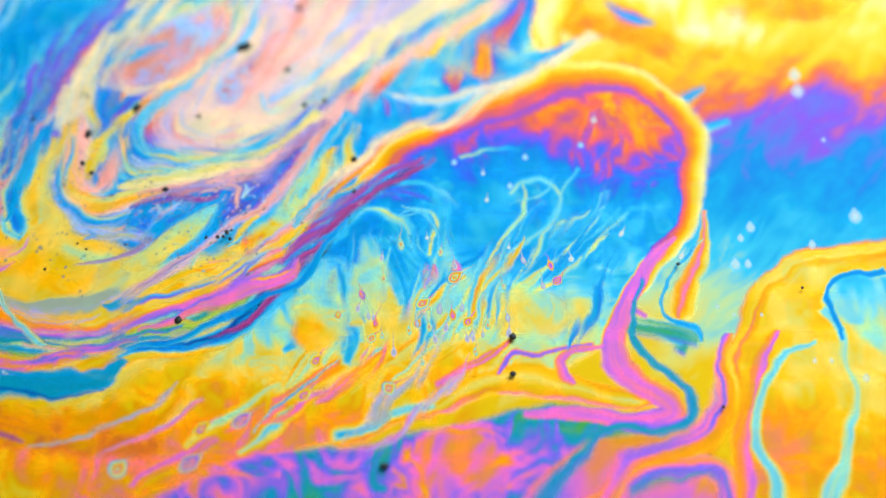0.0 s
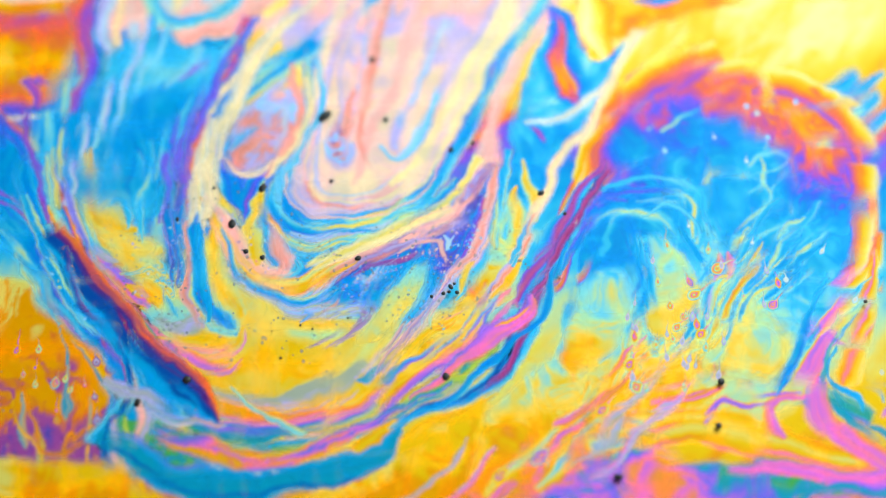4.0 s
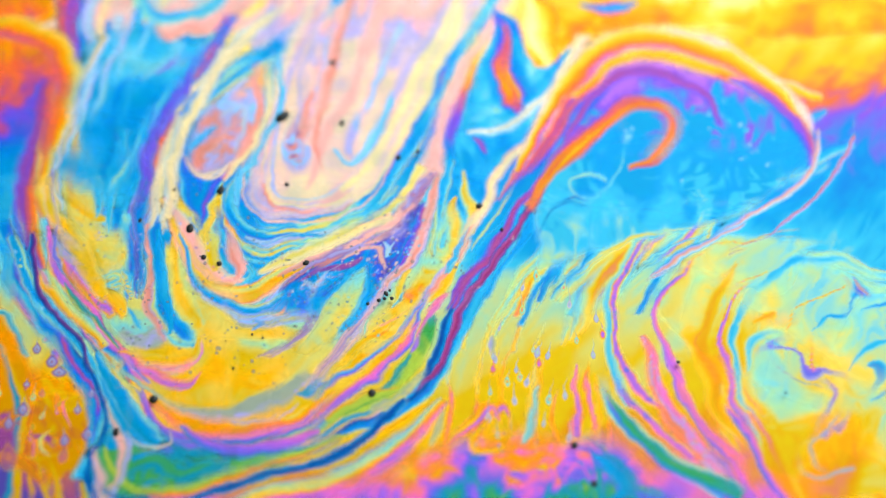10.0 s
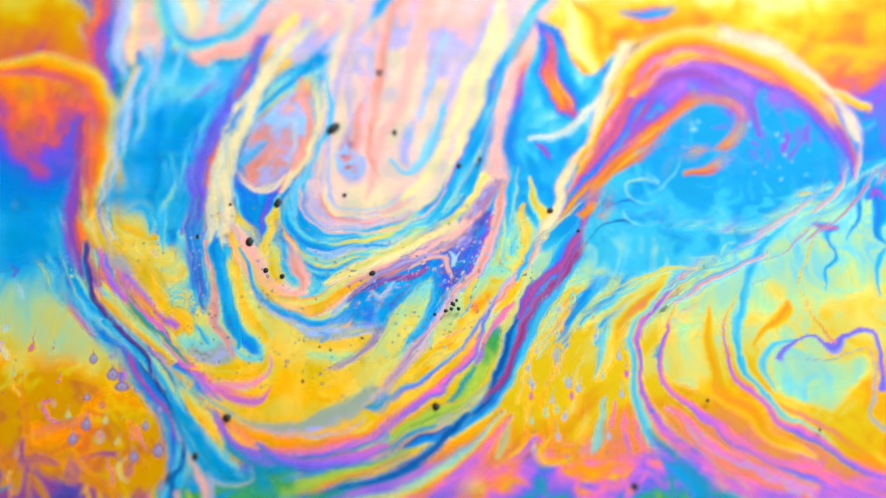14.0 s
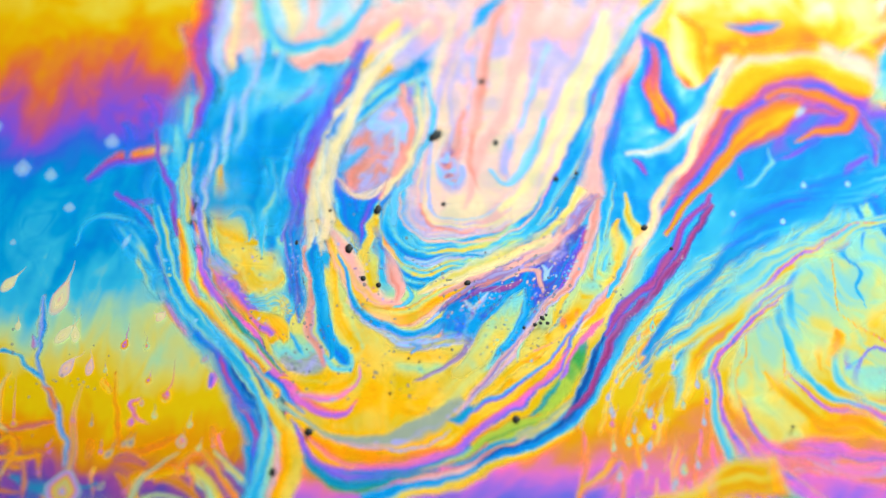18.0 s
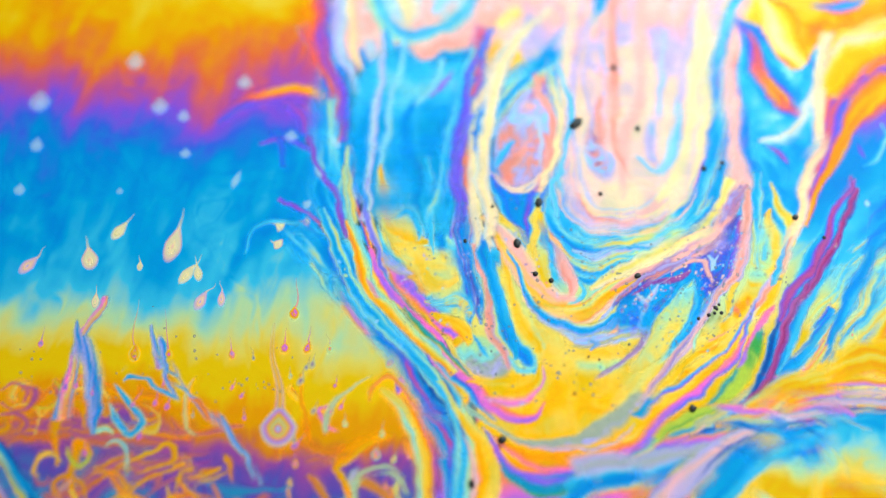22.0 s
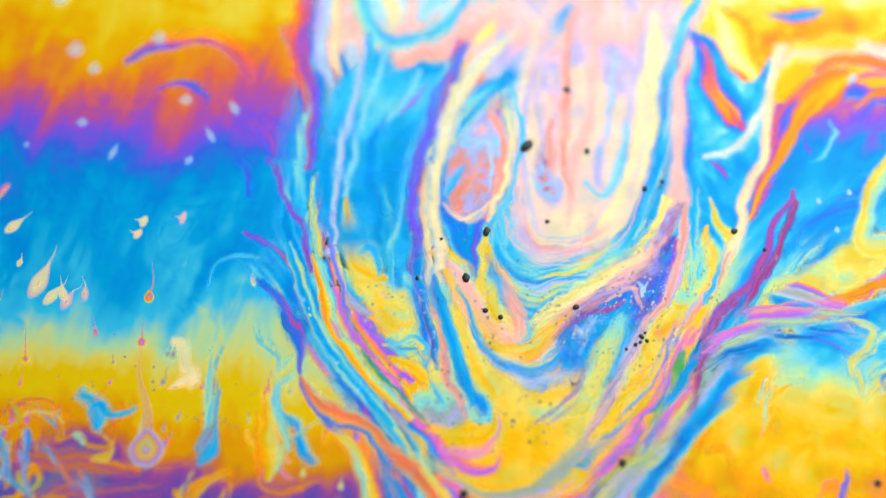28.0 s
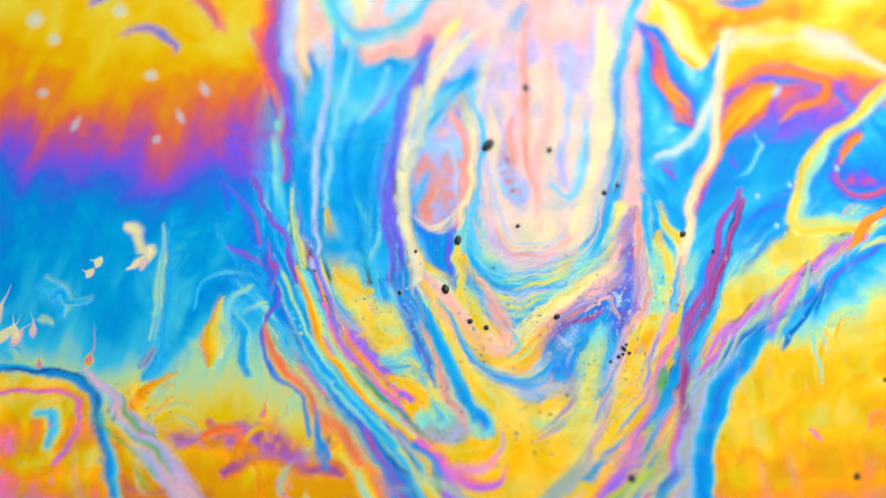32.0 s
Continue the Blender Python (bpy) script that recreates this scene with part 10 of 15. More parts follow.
film.band('lilac_dash', 'lilac dash on a sky-blue streak', [(4.1, 15.3, 0.50), (2.6, 13.8, 0.92), (1.4, 12.5, 0.42)], 'ice lilac lilac ice', soft=0.81, stir=0.52)
film.band('cream_loop', 'cream outer loop of a swirl', [(1.1, 15.1, 0.57), (-1.3, 12.4, 0.92), (-3.1, 10.0, 1.12), (-4.3, 7.3, 1.25), (-5.0, 4.5, 1.50), (-5.2, 2.2, 1.69), (-4.8, 0.0, 1.34)], 'pearl ivory butter ivory pearl', soft=0.45, stir=0.84)
film.band('yellow_tongue', 'yellow tongue between blue hollows', [(-1.2, 4.2, 0.27), (-1.4, 2.2, 0.61), (-1.7, 0.4, 1.21), (-2.0, -1.4, 1.60), (-1.7, -2.6, 0.66)], 'straw yellow straw', soft=0.25, stir=0.5)
film.band('blue_hollow', 'blue and violet hollow in a swirl', [(-4.4, 6.7, 0.69), (-4.2, 4.7, 1.23), (-3.5, 2.8, 1.70), (-2.6, 1.3, 1.62), (-2.3, -0.2, 0.40)], 'azure indigo blue indigo sky', soft=0.2, stir=0.8)
film.band('blue_hollow', 'indigo notch in a swirl', [(-1.0, 4.4, 0.48), (-1.8, 2.8, 1.15), (-2.3, 1.1, 0.87), (-2.3, 0.0, 0.27)], 'purple indigo blue sky', soft=0.25, stir=0.5)
film.band('rose_island', 'dusty rose island in a blue hollow', [(-1.1, 7.6, 0.69), (-1.5, 6.3, 1.79), (-2.2, 4.9, 2.60), (-2.9, 3.9, 2.04), (-3.3, 3.2, 0.54)], 'lilac salmon lilac salmon blush lilac', soft=0.5, stir=1.5, speckle=0.7)
film.band('island_curl', 'pale lilac curl over a rose island', [(-0.6, 9.4, 0.63), (-1.5, 7.8, 0.90), (-2.8, 6.6, 0.90), (-3.3, 5.5, 0.48)], 'pearl lilac ice lilac', soft=0.63, stir=1)
film.band('blue_rind', 'blue rind of a rose island', [(-2.6, 9.7, 0.84), (-3.7, 7.3, 1.18), (-4.2, 5.4, 1.30), (-3.9, 3.8, 0.82)], 'sky azure blue azure', soft=0.63, stir=1)
film.band('pale_arc', 'pale arc below a rose island', [(-4.2, 4.2, 0.24), (-3.1, 3.0, 0.31), (-1.7, 3.4, 0.31), (-0.6, 4.9, 0.21)], 'petal ivory petal', soft=0.35, stir=0.1)
film.band('coral_stripe', 'coral stripe beside a rose island', [(-0.2, 10.4, 0.70), (0.0, 7.3, 0.97), (-0.4, 5.1, 0.89), (-1.2, 3.3, 0.41)], 'butter blush salmon blush', soft=0.54, stir=1)
film.band('pearl_stripe', 'pearl and cyan stripe round a loop', [(0.9, 10.7, 1.05), (0.7, 7.3, 1.11), (0.3, 4.7, 1.16), (-0.6, 2.5, 1.08), (-0.5, 0.9, 1.21), (0.5, -0.2, 1.07), (2.4, -0.5, 1.00), (4.8, 0.0, 1.00), (7.3, 1.5, 0.94)], 'mint aqua sky aqua mint', soft=0.54, stir=2)
film.band('petal_loop', 'pinkish-white inner loop of a swirl', [(2.9, 15.1, 2.50), (1.9, 10.0, 2.10), (1.0, 6.2, 1.86), (0.4, 3.4, 1.63), (1.0, 1.7, 1.42), (2.8, 1.0, 1.41), (4.7, 1.4, 1.55), (6.6, 3.2, 1.83), (8.2, 6.6, 2.21), (10.0, 10.4, 2.24), (12.9, 15.9, 2.30)], 'ivory petal blush lilac petal ivory', soft=0.6, stir=1.1, speckle=0.2)
film.band('salmon_thread', 'thin salmon thread in a pale loop', [(0.8, 2.5, 0.24), (2.0, 1.2, 0.30), (3.7, 0.7, 0.30), (5.6, 1.0, 0.30), (7.3, 2.2, 0.24)], 'blush salmon blush', soft=0.72, stir=0.68)
film.band('lilac_drop', 'lilac drop inside a pale loop', [(4.1, 13.9, 0.64), (4.0, 10.7, 1.05), (3.3, 7.5, 1.80), (2.5, 5.3, 2.13), (2.3, 3.8, 0.75)], 'petal lilac salmon ice lilac blush petal', soft=0.5, stir=1.6, speckle=0.9)
film.band('salmon_drop', 'salmon patch in a lilac drop', [(3.5, 8.8, 0.56), (3.0, 6.7, 1.31), (2.7, 5.1, 0.82)], 'lilac blush salmon blush lilac', soft=0.72, stir=1)
film.band('blue_drop', 'soft blue foot of a lilac drop', [(2.0, 5.6, 0.48), (2.4, 4.4, 1.50), (3.0, 4.3, 1.23), (3.4, 5.3, 0.48)], 'petal lilac ice lilac petal', soft=0.9, stir=1.2)
film.band('salmon_stripe', 'salmon stripe in pale film', [(7.8, 19.2, 1.46), (6.8, 13.5, 1.42), (5.7, 9.6, 1.54), (4.5, 6.6, 1.38), (3.8, 4.3, 0.82), (3.5, 2.5, 0.34)], 'petal blush blush petal', soft=0.72, stir=1)
film.band('lilac_drop', 'small lilac and blue drop in pale film', [(7.2, 10.7, 0.49), (6.7, 8.4, 1.18), (6.0, 6.4, 1.86), (5.8, 4.7, 1.37), (6.1, 3.8, 0.41)], 'petal lilac ice lilac blush petal', soft=0.5, stir=1.4, speckle=0.6)
film.band('blue_arc', 'sky-blue arc under a small drop', [(5.0, 5.1, 0.27), (5.6, 3.8, 0.54), (6.7, 4.6, 0.82), (7.5, 6.5, 0.83), (8.2, 8.8, 0.42)], 'petal ice sky ice petal', soft=0.9, stir=0.84)
film.band('ivory_stripe', 'ivory stripe in a pearly heart', [(11.7, 14.3, 1.28), (10.2, 9.2, 1.46), (9.0, 5.4, 1.44), (7.8, 2.9, 1.22), (6.0, 1.5, 0.67)], 'petal ivory butter ivory petal', soft=0.6, stir=0.3)
film.band('lilac_dash', 'lilac haze in a pearly heart', [(10.2, 13.1, 0.71), (9.2, 10.7, 1.19), (8.3, 8.4, 0.56)], 'petal lilac petal', soft=0.9, stir=0.84)
film.band('blue_stripe', 'blue stripe round a pearly heart', [(15.4, 17.9, 1.09), (12.1, 12.1, 1.34), (10.5, 7.7, 1.52), (9.1, 4.3, 1.50), (7.3, 1.8, 1.35), (5.3, 0.3, 0.94), (3.1, -0.2, 0.47)], 'aqua sky azure sky aqua', soft=0.54, stir=1.6)
film.band('blush_stripe', 'blush outer stripe of a swirl', [(16.4, 18.3, 0.87), (13.3, 12.9, 1.06), (11.9, 9.2, 1.19), (11.0, 5.4, 1.17), (10.2, 2.2, 1.08), (8.7, 0.3, 0.94), (6.2, -1.1, 0.87), (4.1, -2.1, 0.66)], 'ivory blush blush petal ivory', soft=0.45, stir=1.2, speckle=0.3)
film.band('blue_sweep', 'blue sweep below a pale loop', [(-1.3, 1.1, 0.47), (-0.9, -0.6, 1.34), (0.5, -1.8, 1.79), (2.4, -1.9, 1.53), (4.5, -1.1, 1.20), (7.1, 0.6, 0.87), (8.9, 2.2, 0.34)], 'aqua sky blue azure blue sky', soft=0.25, stir=1.6, speckle=0.3)
film.band('pearl_streak', 'frayed pearl streak on a blue sweep', [(0.2, -0.5, 0.27), (1.6, -1.0, 0.60), (3.4, -0.9, 0.60), (5.3, -0.1, 0.33)], 'ice pearl lilac pearl', soft=0.45, stir=0.8, speckle=0.6)
film.band('butter_band', 'butter-coloured band dotted with grains', [(-3.0, -3.4, 0.46), (-1.5, -4.4, 0.92), (0.2, -4.3, 1.18), (1.8, -3.4, 1.32), (3.3, -2.1, 1.19), (5.4, -1.0, 1.07), (8.2, 0.4, 0.80)], 'blush butter butter ivory blush', soft=0.2, stir=0.5, speckle=0.4)
film.pool('swirl_gap', 'blue gap of film beside a pale swirl', [(13.6, 14.7), (15.6, 13.1), (16.0, 10.7), (17.3, 11.0), (19.1, 12.5), (17.2, 8.1), (15.5, 4.3), (14.1, 1.5), (12.6, -1.0), (10.8, -4.1), (9.6, -4.1), (11.1, 0.4), (11.9, 5.1), (12.8, 10.0)], 'indigo sky azure azure azure sky straw mint', soft=0.12, stir=1.1)
film.band('coral_spot', 'coral spot in a violet gap', [(14.1, 13.1, 0.85), (14.4, 10.7, 1.90), (15.0, 8.6, 2.09), (15.4, 7.3, 0.69)], 'indigo purple rose coral rose purple', soft=0.63, stir=1)
film.band('white_tongue', 'whitish tongue of film in a blue gap', [(12.8, 5.8, 0.41), (14.4, 6.2, 0.89), (16.0, 7.4, 0.97), (17.6, 9.5, 0.98), (19.0, 12.1, 0.71)], 'ice pearl ivory pearl ice', soft=0.54, stir=0.68)
film.band('violet_spot', 'violet spot in a blue gap', [(13.3, 5.4, 0.34), (13.8, 5.0, 0.89), (14.1, 4.4, 0.27)], 'blue purple rose purple', soft=0.4, stir=0.2)
film.band('yellow_tongue', 'yellow tongue in a blue gap', [(12.4, 3.4, 0.34), (12.7, 1.8, 0.81), (13.2, 0.7, 1.08), (13.3, -0.4, 0.40)], 'straw yellow straw', soft=0.3, stir=0.7)
film.band('cream_seam', 'cream seam along a swirl edge', [(19.2, 12.5, 0.92), (17.5, 8.8, 0.84), (15.9, 5.4, 0.75), (14.4, 2.5, 0.81), (13.0, -0.3, 0.80), (11.3, -3.1, 0.66), (9.6, -5.5, 0.39)], 'petal ivory butter blush', soft=0.54, stir=0.68)
film.band('yellow_bloom', 'glowing cream-yellow bloom of film', [(15.7, 15.1, 1.07), (16.4, 13.3, 3.34), (17.0, 11.1, 1.76)], 'coral gold cream cream gold', soft=0.3, stir=0.2)
film.threads('film_thread', 'fine blue and cream thread below a pale loop', [(-0.8, 1.8), (0.2, -0.1), (2.4, -0.7), (4.8, -0.1), (7.6, 1.6), (9.7, 5.4)], [-0.9, -0.4, 0.2, 0.7], ['aqua sky aqua', 'sky azure sky', 'straw mint straw'], 0.28, stir=0.6)
film.threads('film_thread', 'fine stripe along the margin of a swirl', [(-11.8, 1.5), (-10.9, -1.4), (-9.5, -3.8), (-7.9, -6.1), (-6.2, -8.8), (-5.6, -11.3)], [-1.6, -1.2, -0.8, -0.4, 0, 0.4, 0.8], ['azure sky azure', 'straw yellow straw', 'violet orchid violet', 'mint aqua mint', 'teal azure teal', 'lilac ice lilac'], 0.24, stir=0.8)
film.threads('film_thread', 'fine stripe in a pale loop', [(2.2, 14.3), (1.0, 7.3), (0.5, 3.2), (2.1, 1.1), (4.7, 1.1), (7.0, 3.2), (9.1, 8.1), (11.7, 14.3)], [-0.9, -0.4, 0.2, 0.7], ['blush petal blush', 'lilac petal lilac', 'ivory butter ivory', 'ice lilac ice'], 0.3, stir=0.8)
film.threads('film_thread', 'fine stripe in a blue column', [(-8.8, 10.7), (-9.3, 6.6), (-9.8, 2.9), (-9.0, -0.3), (-7.1, -2.7)], [-1.2, -0.5, 0.2, 0.9, 1.6], ['sky aqua sky', 'azure blue azure', 'aqua mint aqua'], 0.3, stir=0.8)
film.threads('film_thread', 'fine lilac thread on speckled film', [(-2.6, -4.1), (-0.7, -5.6), (1.4, -5.5), (3.3, -3.6), (6.2, -1.7), (9.5, 0.7)], [-0.8, -0.3, 0.2, 0.7], ['lilac ice lilac', 'blush salmon blush', 'ice lilac ice'], 0.25, stir=1.2)
film.pool('swirl_basin', 'yellow basin of a film swirl', [(-7.0, -4.1), (-4.6, -1.0), (-3.0, -1.4), (-2.6, -3.4), (-1.4, -5.1), (1.1, -5.5), (2.0, -5.8), (5.1, -6.8), (6.7, -5.5), (9.3, -4.1), (10.5, -4.1), (9.1, -7.1), (6.6, -9.4), (3.5, -11.6), (0.5, -12.9), (-2.5, -13.2), (-4.6, -11.9), (-5.9, -9.4)], 'straw straw straw yellow yellow orange', soft=.3, stir=.3)
film.pool('golden_pool', 'golden pool in a pale basin', [(-2.9, -5.5), (-2.0, -7.1), (-0.1, -8.4), (-1.2, -9.7), (-2.9, -10.8), (-4.5, -10.7), (-3.5, -9.9), (-2.4, -8.8), (-2.3, -7.4)], 'yellow yellow yellow orange', soft=.3, stir=.25)
film.pool('mint_pool', 'pale green pool of film', [(-2.1, -5.3), (0.5, -6.5), (2.7, -6.6), (3.7, -7.4), (2.0, -8.6), (0.2, -8.3), (-1.4, -7.1)], 'mint straw mint straw', soft=.4, stir=.4, speckle=.2)
film.band('blue_arc', 'blue speckled arc below a loop', [(-2.9, -2.1, 0.19), (-2.6, -3.6, 0.53), (-1.7, -4.8, 0.72), (-0.1, -5.4, 0.78), (1.1, -5.4, 0.68), (2.0, -4.9, 0.53), (2.8, -3.6, 0.31)], 'indigo azure azure lilac', soft=.35, stir=.9, speckle=.5)
film.pool('speckled_blue', 'violet-blue film speckled with fine bubbles', [(1.9, -5.5), (2.1, -4.1), (2.7, -3.1), (3.7, -2.4), (4.9, -1.9), (6.8, -1.4), (8.5, 0.0), (9.3, 0.9), (10.3, 1.3), (10.5, 0.4), (9.8, -1.4), (8.4, -3.1), (7.1, -4.3), (6.2, -5.5), (5.5, -6.2), (6.3, -4.1), (6.8, -3.1), (6.3, -2.9), (5.2, -4.1), (4.2, -5.5), (3.8, -6.0), (3.3, -5.5), (2.7, -5.8)], 'dusk lilac indigo dusk azure indigo azure azure', soft=.15, stir=1.6, speckle=1.0)
film.band('mint_finger', 'pale green finger of film', [(6.9, -2.6, 0.25), (6.5, -3.5, 1.13), (5.7, -5.0, 1.68), (4.8, -6.3, 1.86), (4.0, -7.3, 1.23)], 'sky aqua mint straw mint sky', soft=.2, stir=.3)
film.band('mint_finger', 'straw lower half of a pale finger', [(5.6, -5.1, 0.93), (4.5, -6.8, 1.73), (3.3, -8.4, 1.53), (2.0, -9.7, 0.79)], 'mint straw straw straw', soft=.4, stir=.3)
film.band('azure_edge', 'azure edge of a pale finger', [(7.3, -3.4, 0.19), (6.8, -4.6, 0.56), (6.1, -5.9, 0.50), (5.6, -6.9, 0.19)], 'azure azure sky', soft=.4, stir=.5)
film.pool('streaked_film', 'mottled straw and mint film by a swirl', [(10.9, 0.7), (11.7, 1.5), (13.0, 0.0), (11.6, -2.1), (10.3, -4.1), (8.6, -6.1), (6.7, -8.2), (4.3, -9.6), (5.4, -8.1), (7.0, -6.1), (9.0, -3.8), (10.0, -1.7)], 'mint aqua straw orange straw straw straw', soft=.2, stir=1.0, speckle=.4)
film.band('lilac_line', 'lilac and blush line through a swirl', [(11.2, 1.6, 0.32), (10.6, 0.0, 0.54), (9.9, -1.4, 0.67), (9.0, -2.7, 0.60), (8.0, -3.9, 0.60), (7.0, -5.1, 0.56), (6.1, -6.5, 0.53), (5.1, -7.8, 0.46), (4.0, -9.1, 0.40), (3.3, -10.0, 0.24)], 'lilac blush petal lilac', soft=.35, stir=.7, speckle=.3)
film.band('blush_stripe', 'blush stripe beside a blue boundary', [(13.3, 0.1, 0.19), (12.3, -1.4, 0.48), (11.1, -3.1, 0.60), (10.1, -4.4, 0.47), (9.2, -5.5, 0.19)], 'blush peach blush lilac', soft=.35, stir=.7, speckle=.2)
film.band('orange_stripe', 'orange stripe at the foot of a swirl', [(9.1, -6.1, 0.16), (8.0, -7.5, 0.46), (6.9, -8.7, 0.52), (5.4, -9.8, 0.52), (3.8, -10.7, 0.52), (2.1, -11.6, 0.48)], 'peach orange yellow orange', soft=.3, stir=.4)
film.band('violet_loop', 'violet and blue line of a loop', [(10.3, -4.0, 0.16), (9.4, -5.5, 0.28), (8.2, -6.8, 0.37), (6.6, -8.2, 0.43), (5.1, -9.1, 0.46), (3.7, -9.9, 0.61), (3.1, -10.4, 0.24)], 'orchid violet sky orchid', soft=.35, stir=.4)
film.band('teal_tip', 'teal tip of a violet loop', [(2.8, -10.4, 0.24), (3.3, -10.3, 0.97), (4.0, -9.7, 0.67), (4.7, -9.2, 0.18)], 'teal teal azure orchid', soft=.4, stir=.3)
film.band('violet_line', 'blue and violet line in an orange stripe', [(10.1, -4.5, 0.12), (9.5, -5.8, 0.31), (9.0, -6.9, 0.34), (8.5, -7.7, 0.15)], 'sky violet orchid', soft=.4, stir=.3)
film.band('pink_stripe', 'pink and violet stripe at the foot of a swirl', [(9.4, -6.3, 0.15), (8.5, -7.5, 0.49), (7.5, -8.5, 0.61), (6.3, -9.5, 0.73), (4.7, -10.6, 0.61), (2.9, -11.6, 0.54), (1.1, -12.4, 0.36)], 'violet orchid pink peach', soft=.3, stir=.4)
film.band('golden_spur', 'golden spur by a blue boundary', [(12.0, -2.4, 0.25), (11.4, -3.4, 0.69), (10.7, -4.4, 0.75), (10.0, -5.2, 0.25)], 'straw yellow yellow orange', soft=.3, stir=.3)
film.band('pink_spur', 'pink spur of thick film', [(11.1, -4.4, 0.19), (10.7, -5.1, 0.62), (10.0, -6.0, 0.62), (9.3, -7.1, 0.31)], 'orchid pink pink orange', soft=.35, stir=.2)
film.pool('green_pool', 'green and lime pool of thick film', [(10.4, -5.7), (10.5, -6.3), (9.9, -7.8), (9.2, -8.8), (8.4, -9.7), (7.2, -10.3), (7.7, -8.9), (8.5, -7.8), (9.1, -7.1), (9.8, -6.1)], 'teal green green lime lime lime', soft=.12, stir=.5)
film.band('violet_fleck', 'orchid fleck in green film', [(9.4, -6.9, 0.15), (9.0, -7.5, 0.46), (8.7, -8.0, 0.15)], 'pink orchid violet', soft=.5, stir=.2)
film.band('teal_line', 'teal line beside a green pool', [(8.7, -8.1, 0.25), (8.2, -8.8, 0.49), (7.6, -9.5, 0.43), (6.9, -10.1, 0.18)], 'green teal green', soft=.45, stir=.4)
film.band('lime_band', 'lime green band of thick film', [(7.8, -9.9, 0.24), (6.9, -10.3, 0.55), (5.6, -10.9, 0.73), (3.8, -11.8, 0.72), (2.0, -12.6, 0.60), (0.3, -13.4, 0.36)], 'green lime lime orange', soft=.35, stir=.7)
film.band('ash_band', 'grey and straw band by a blue boundary', [(10.1, -7.6, 0.18), (9.4, -9.1, 0.79), (8.1, -10.3, 0.97), (6.5, -11.1, 0.79), (5.0, -11.8, 0.48)], 'ash straw ash lime', soft=.3, stir=.8, speckle=.4)
film.band('teal_lens', 'teal lens in a lime band', [(2.5, -12.8, 0.18), (3.8, -12.4, 0.54), (5.3, -11.8, 0.51), (6.2, -11.3, 0.15)], 'azure teal azure', soft=.4, stir=.3)
film.band('blush_strip', 'blush strip at the foot of a swirl', [(6.7, -11.2, 0.15), (5.1, -12.4, 0.54), (3.5, -12.9, 0.60), (2.0, -13.4, 0.48), (0.3, -14.0, 0.30)], 'petal blush peach lime', soft=.4, stir=.6)
film.band('blue_boundary', 'blue boundary of a swirl', [(17.2, 2.3, 0.45), (16.0, 0.8, 1.28), (14.6, -1.3, 1.78), (13.0, -3.6, 1.76), (11.7, -5.9, 1.61), (10.6, -7.8, 1.41), (9.5, -9.8, 1.22), (7.7, -11.2, 0.91), (5.9, -12.2, 0.72), (3.5, -13.3, 0.60), (1.1, -14.2, 0.60), (-1.3, -15.1, 0.83)], 'aqua sky azure blue azure blue azure sky', soft=.2, stir=.5)
film.band('navy_line', 'dark blue line along a swirl boundary', [(11.3, -5.3, 0.31), (10.7, -6.8, 0.49), (9.8, -8.4, 0.55), (9.0, -10.0, 0.55), (7.8, -10.9, 0.36), (6.1, -11.8, 0.30), (4.1, -12.9, 0.24)], 'azure navy navy azure', soft=.45, stir=.3)
film.band('dark_core', 'purple and crimson core of a blue boundary', [(17.7, 3.1, 0.52), (16.2, 1.2, 0.77), (15.0, -0.5, 0.80), (14.0, -2.0, 0.82), (12.8, -3.1, 0.82), (11.9, -4.2, 0.75), (11.3, -5.5, 0.37)], 'azure purple fig rose fig purple indigo', soft=.3, stir=.3)
film.band('amber_strip', 'orange and straw strip below a boundary', [(9.3, -10.8, 0.30), (7.4, -11.9, 0.54), (5.4, -12.9, 0.60), (3.5, -13.6, 0.66), (1.7, -14.4, 0.66), (-0.3, -15.2, 0.71)], 'orange yellow straw', soft=.4, stir=.5)
film.band('pink_edge', 'pink and violet outer edge of a swirl', [(-11.4, -0.3, 0.38), (-11.0, -1.8, 0.63), (-10.1, -3.3, 0.63), (-8.8, -5.0, 0.56), (-7.6, -6.7, 0.56), (-6.7, -8.2, 0.58), (-5.6, -9.2, 0.67), (-4.3, -9.9, 0.73), (-2.9, -10.0, 0.49), (-2.0, -9.1, 0.18)], 'peach pink orchid violet', soft=.25, stir=.4)
film.band('violet_edge', 'blue and violet line along a swirl', [(-10.4, -3.6, 0.13), (-9.2, -5.2, 0.28), (-8.1, -6.7, 0.40), (-7.1, -8.2, 0.46), (-6.0, -9.3, 0.46), (-4.9, -10.3, 0.27)], 'violet indigo azure aqua', soft=.4, stir=.4)
film.band('mint_line', 'grey-green line along a swirl', [(-7.8, -7.8, 0.12), (-6.7, -9.3, 0.27), (-5.6, -10.3, 0.33), (-4.5, -11.1, 0.21)], 'mint ash aqua', soft=.4, stir=.6, speckle=.3)
film.pool('yellow_lobe', 'golden lobe with a pink edge', [(-10.6, -1.3), (-8.4, -1.6), (-7.0, -2.1), (-6.7, -2.6), (-7.7, -3.1), (-8.9, -3.3), (-10.0, -2.7)], 'straw yellow yellow', soft=.15, stir=.4, speckle=.2)
film.pool('yellow_lobe', 'golden lobe under a blue seam', [(-9.3, -4.0), (-7.6, -4.1), (-6.2, -4.6), (-6.1, -5.5), (-6.8, -6.4), (-7.6, -6.0), (-8.6, -5.1)], 'straw yellow yellow orange', soft=.12, stir=.25)
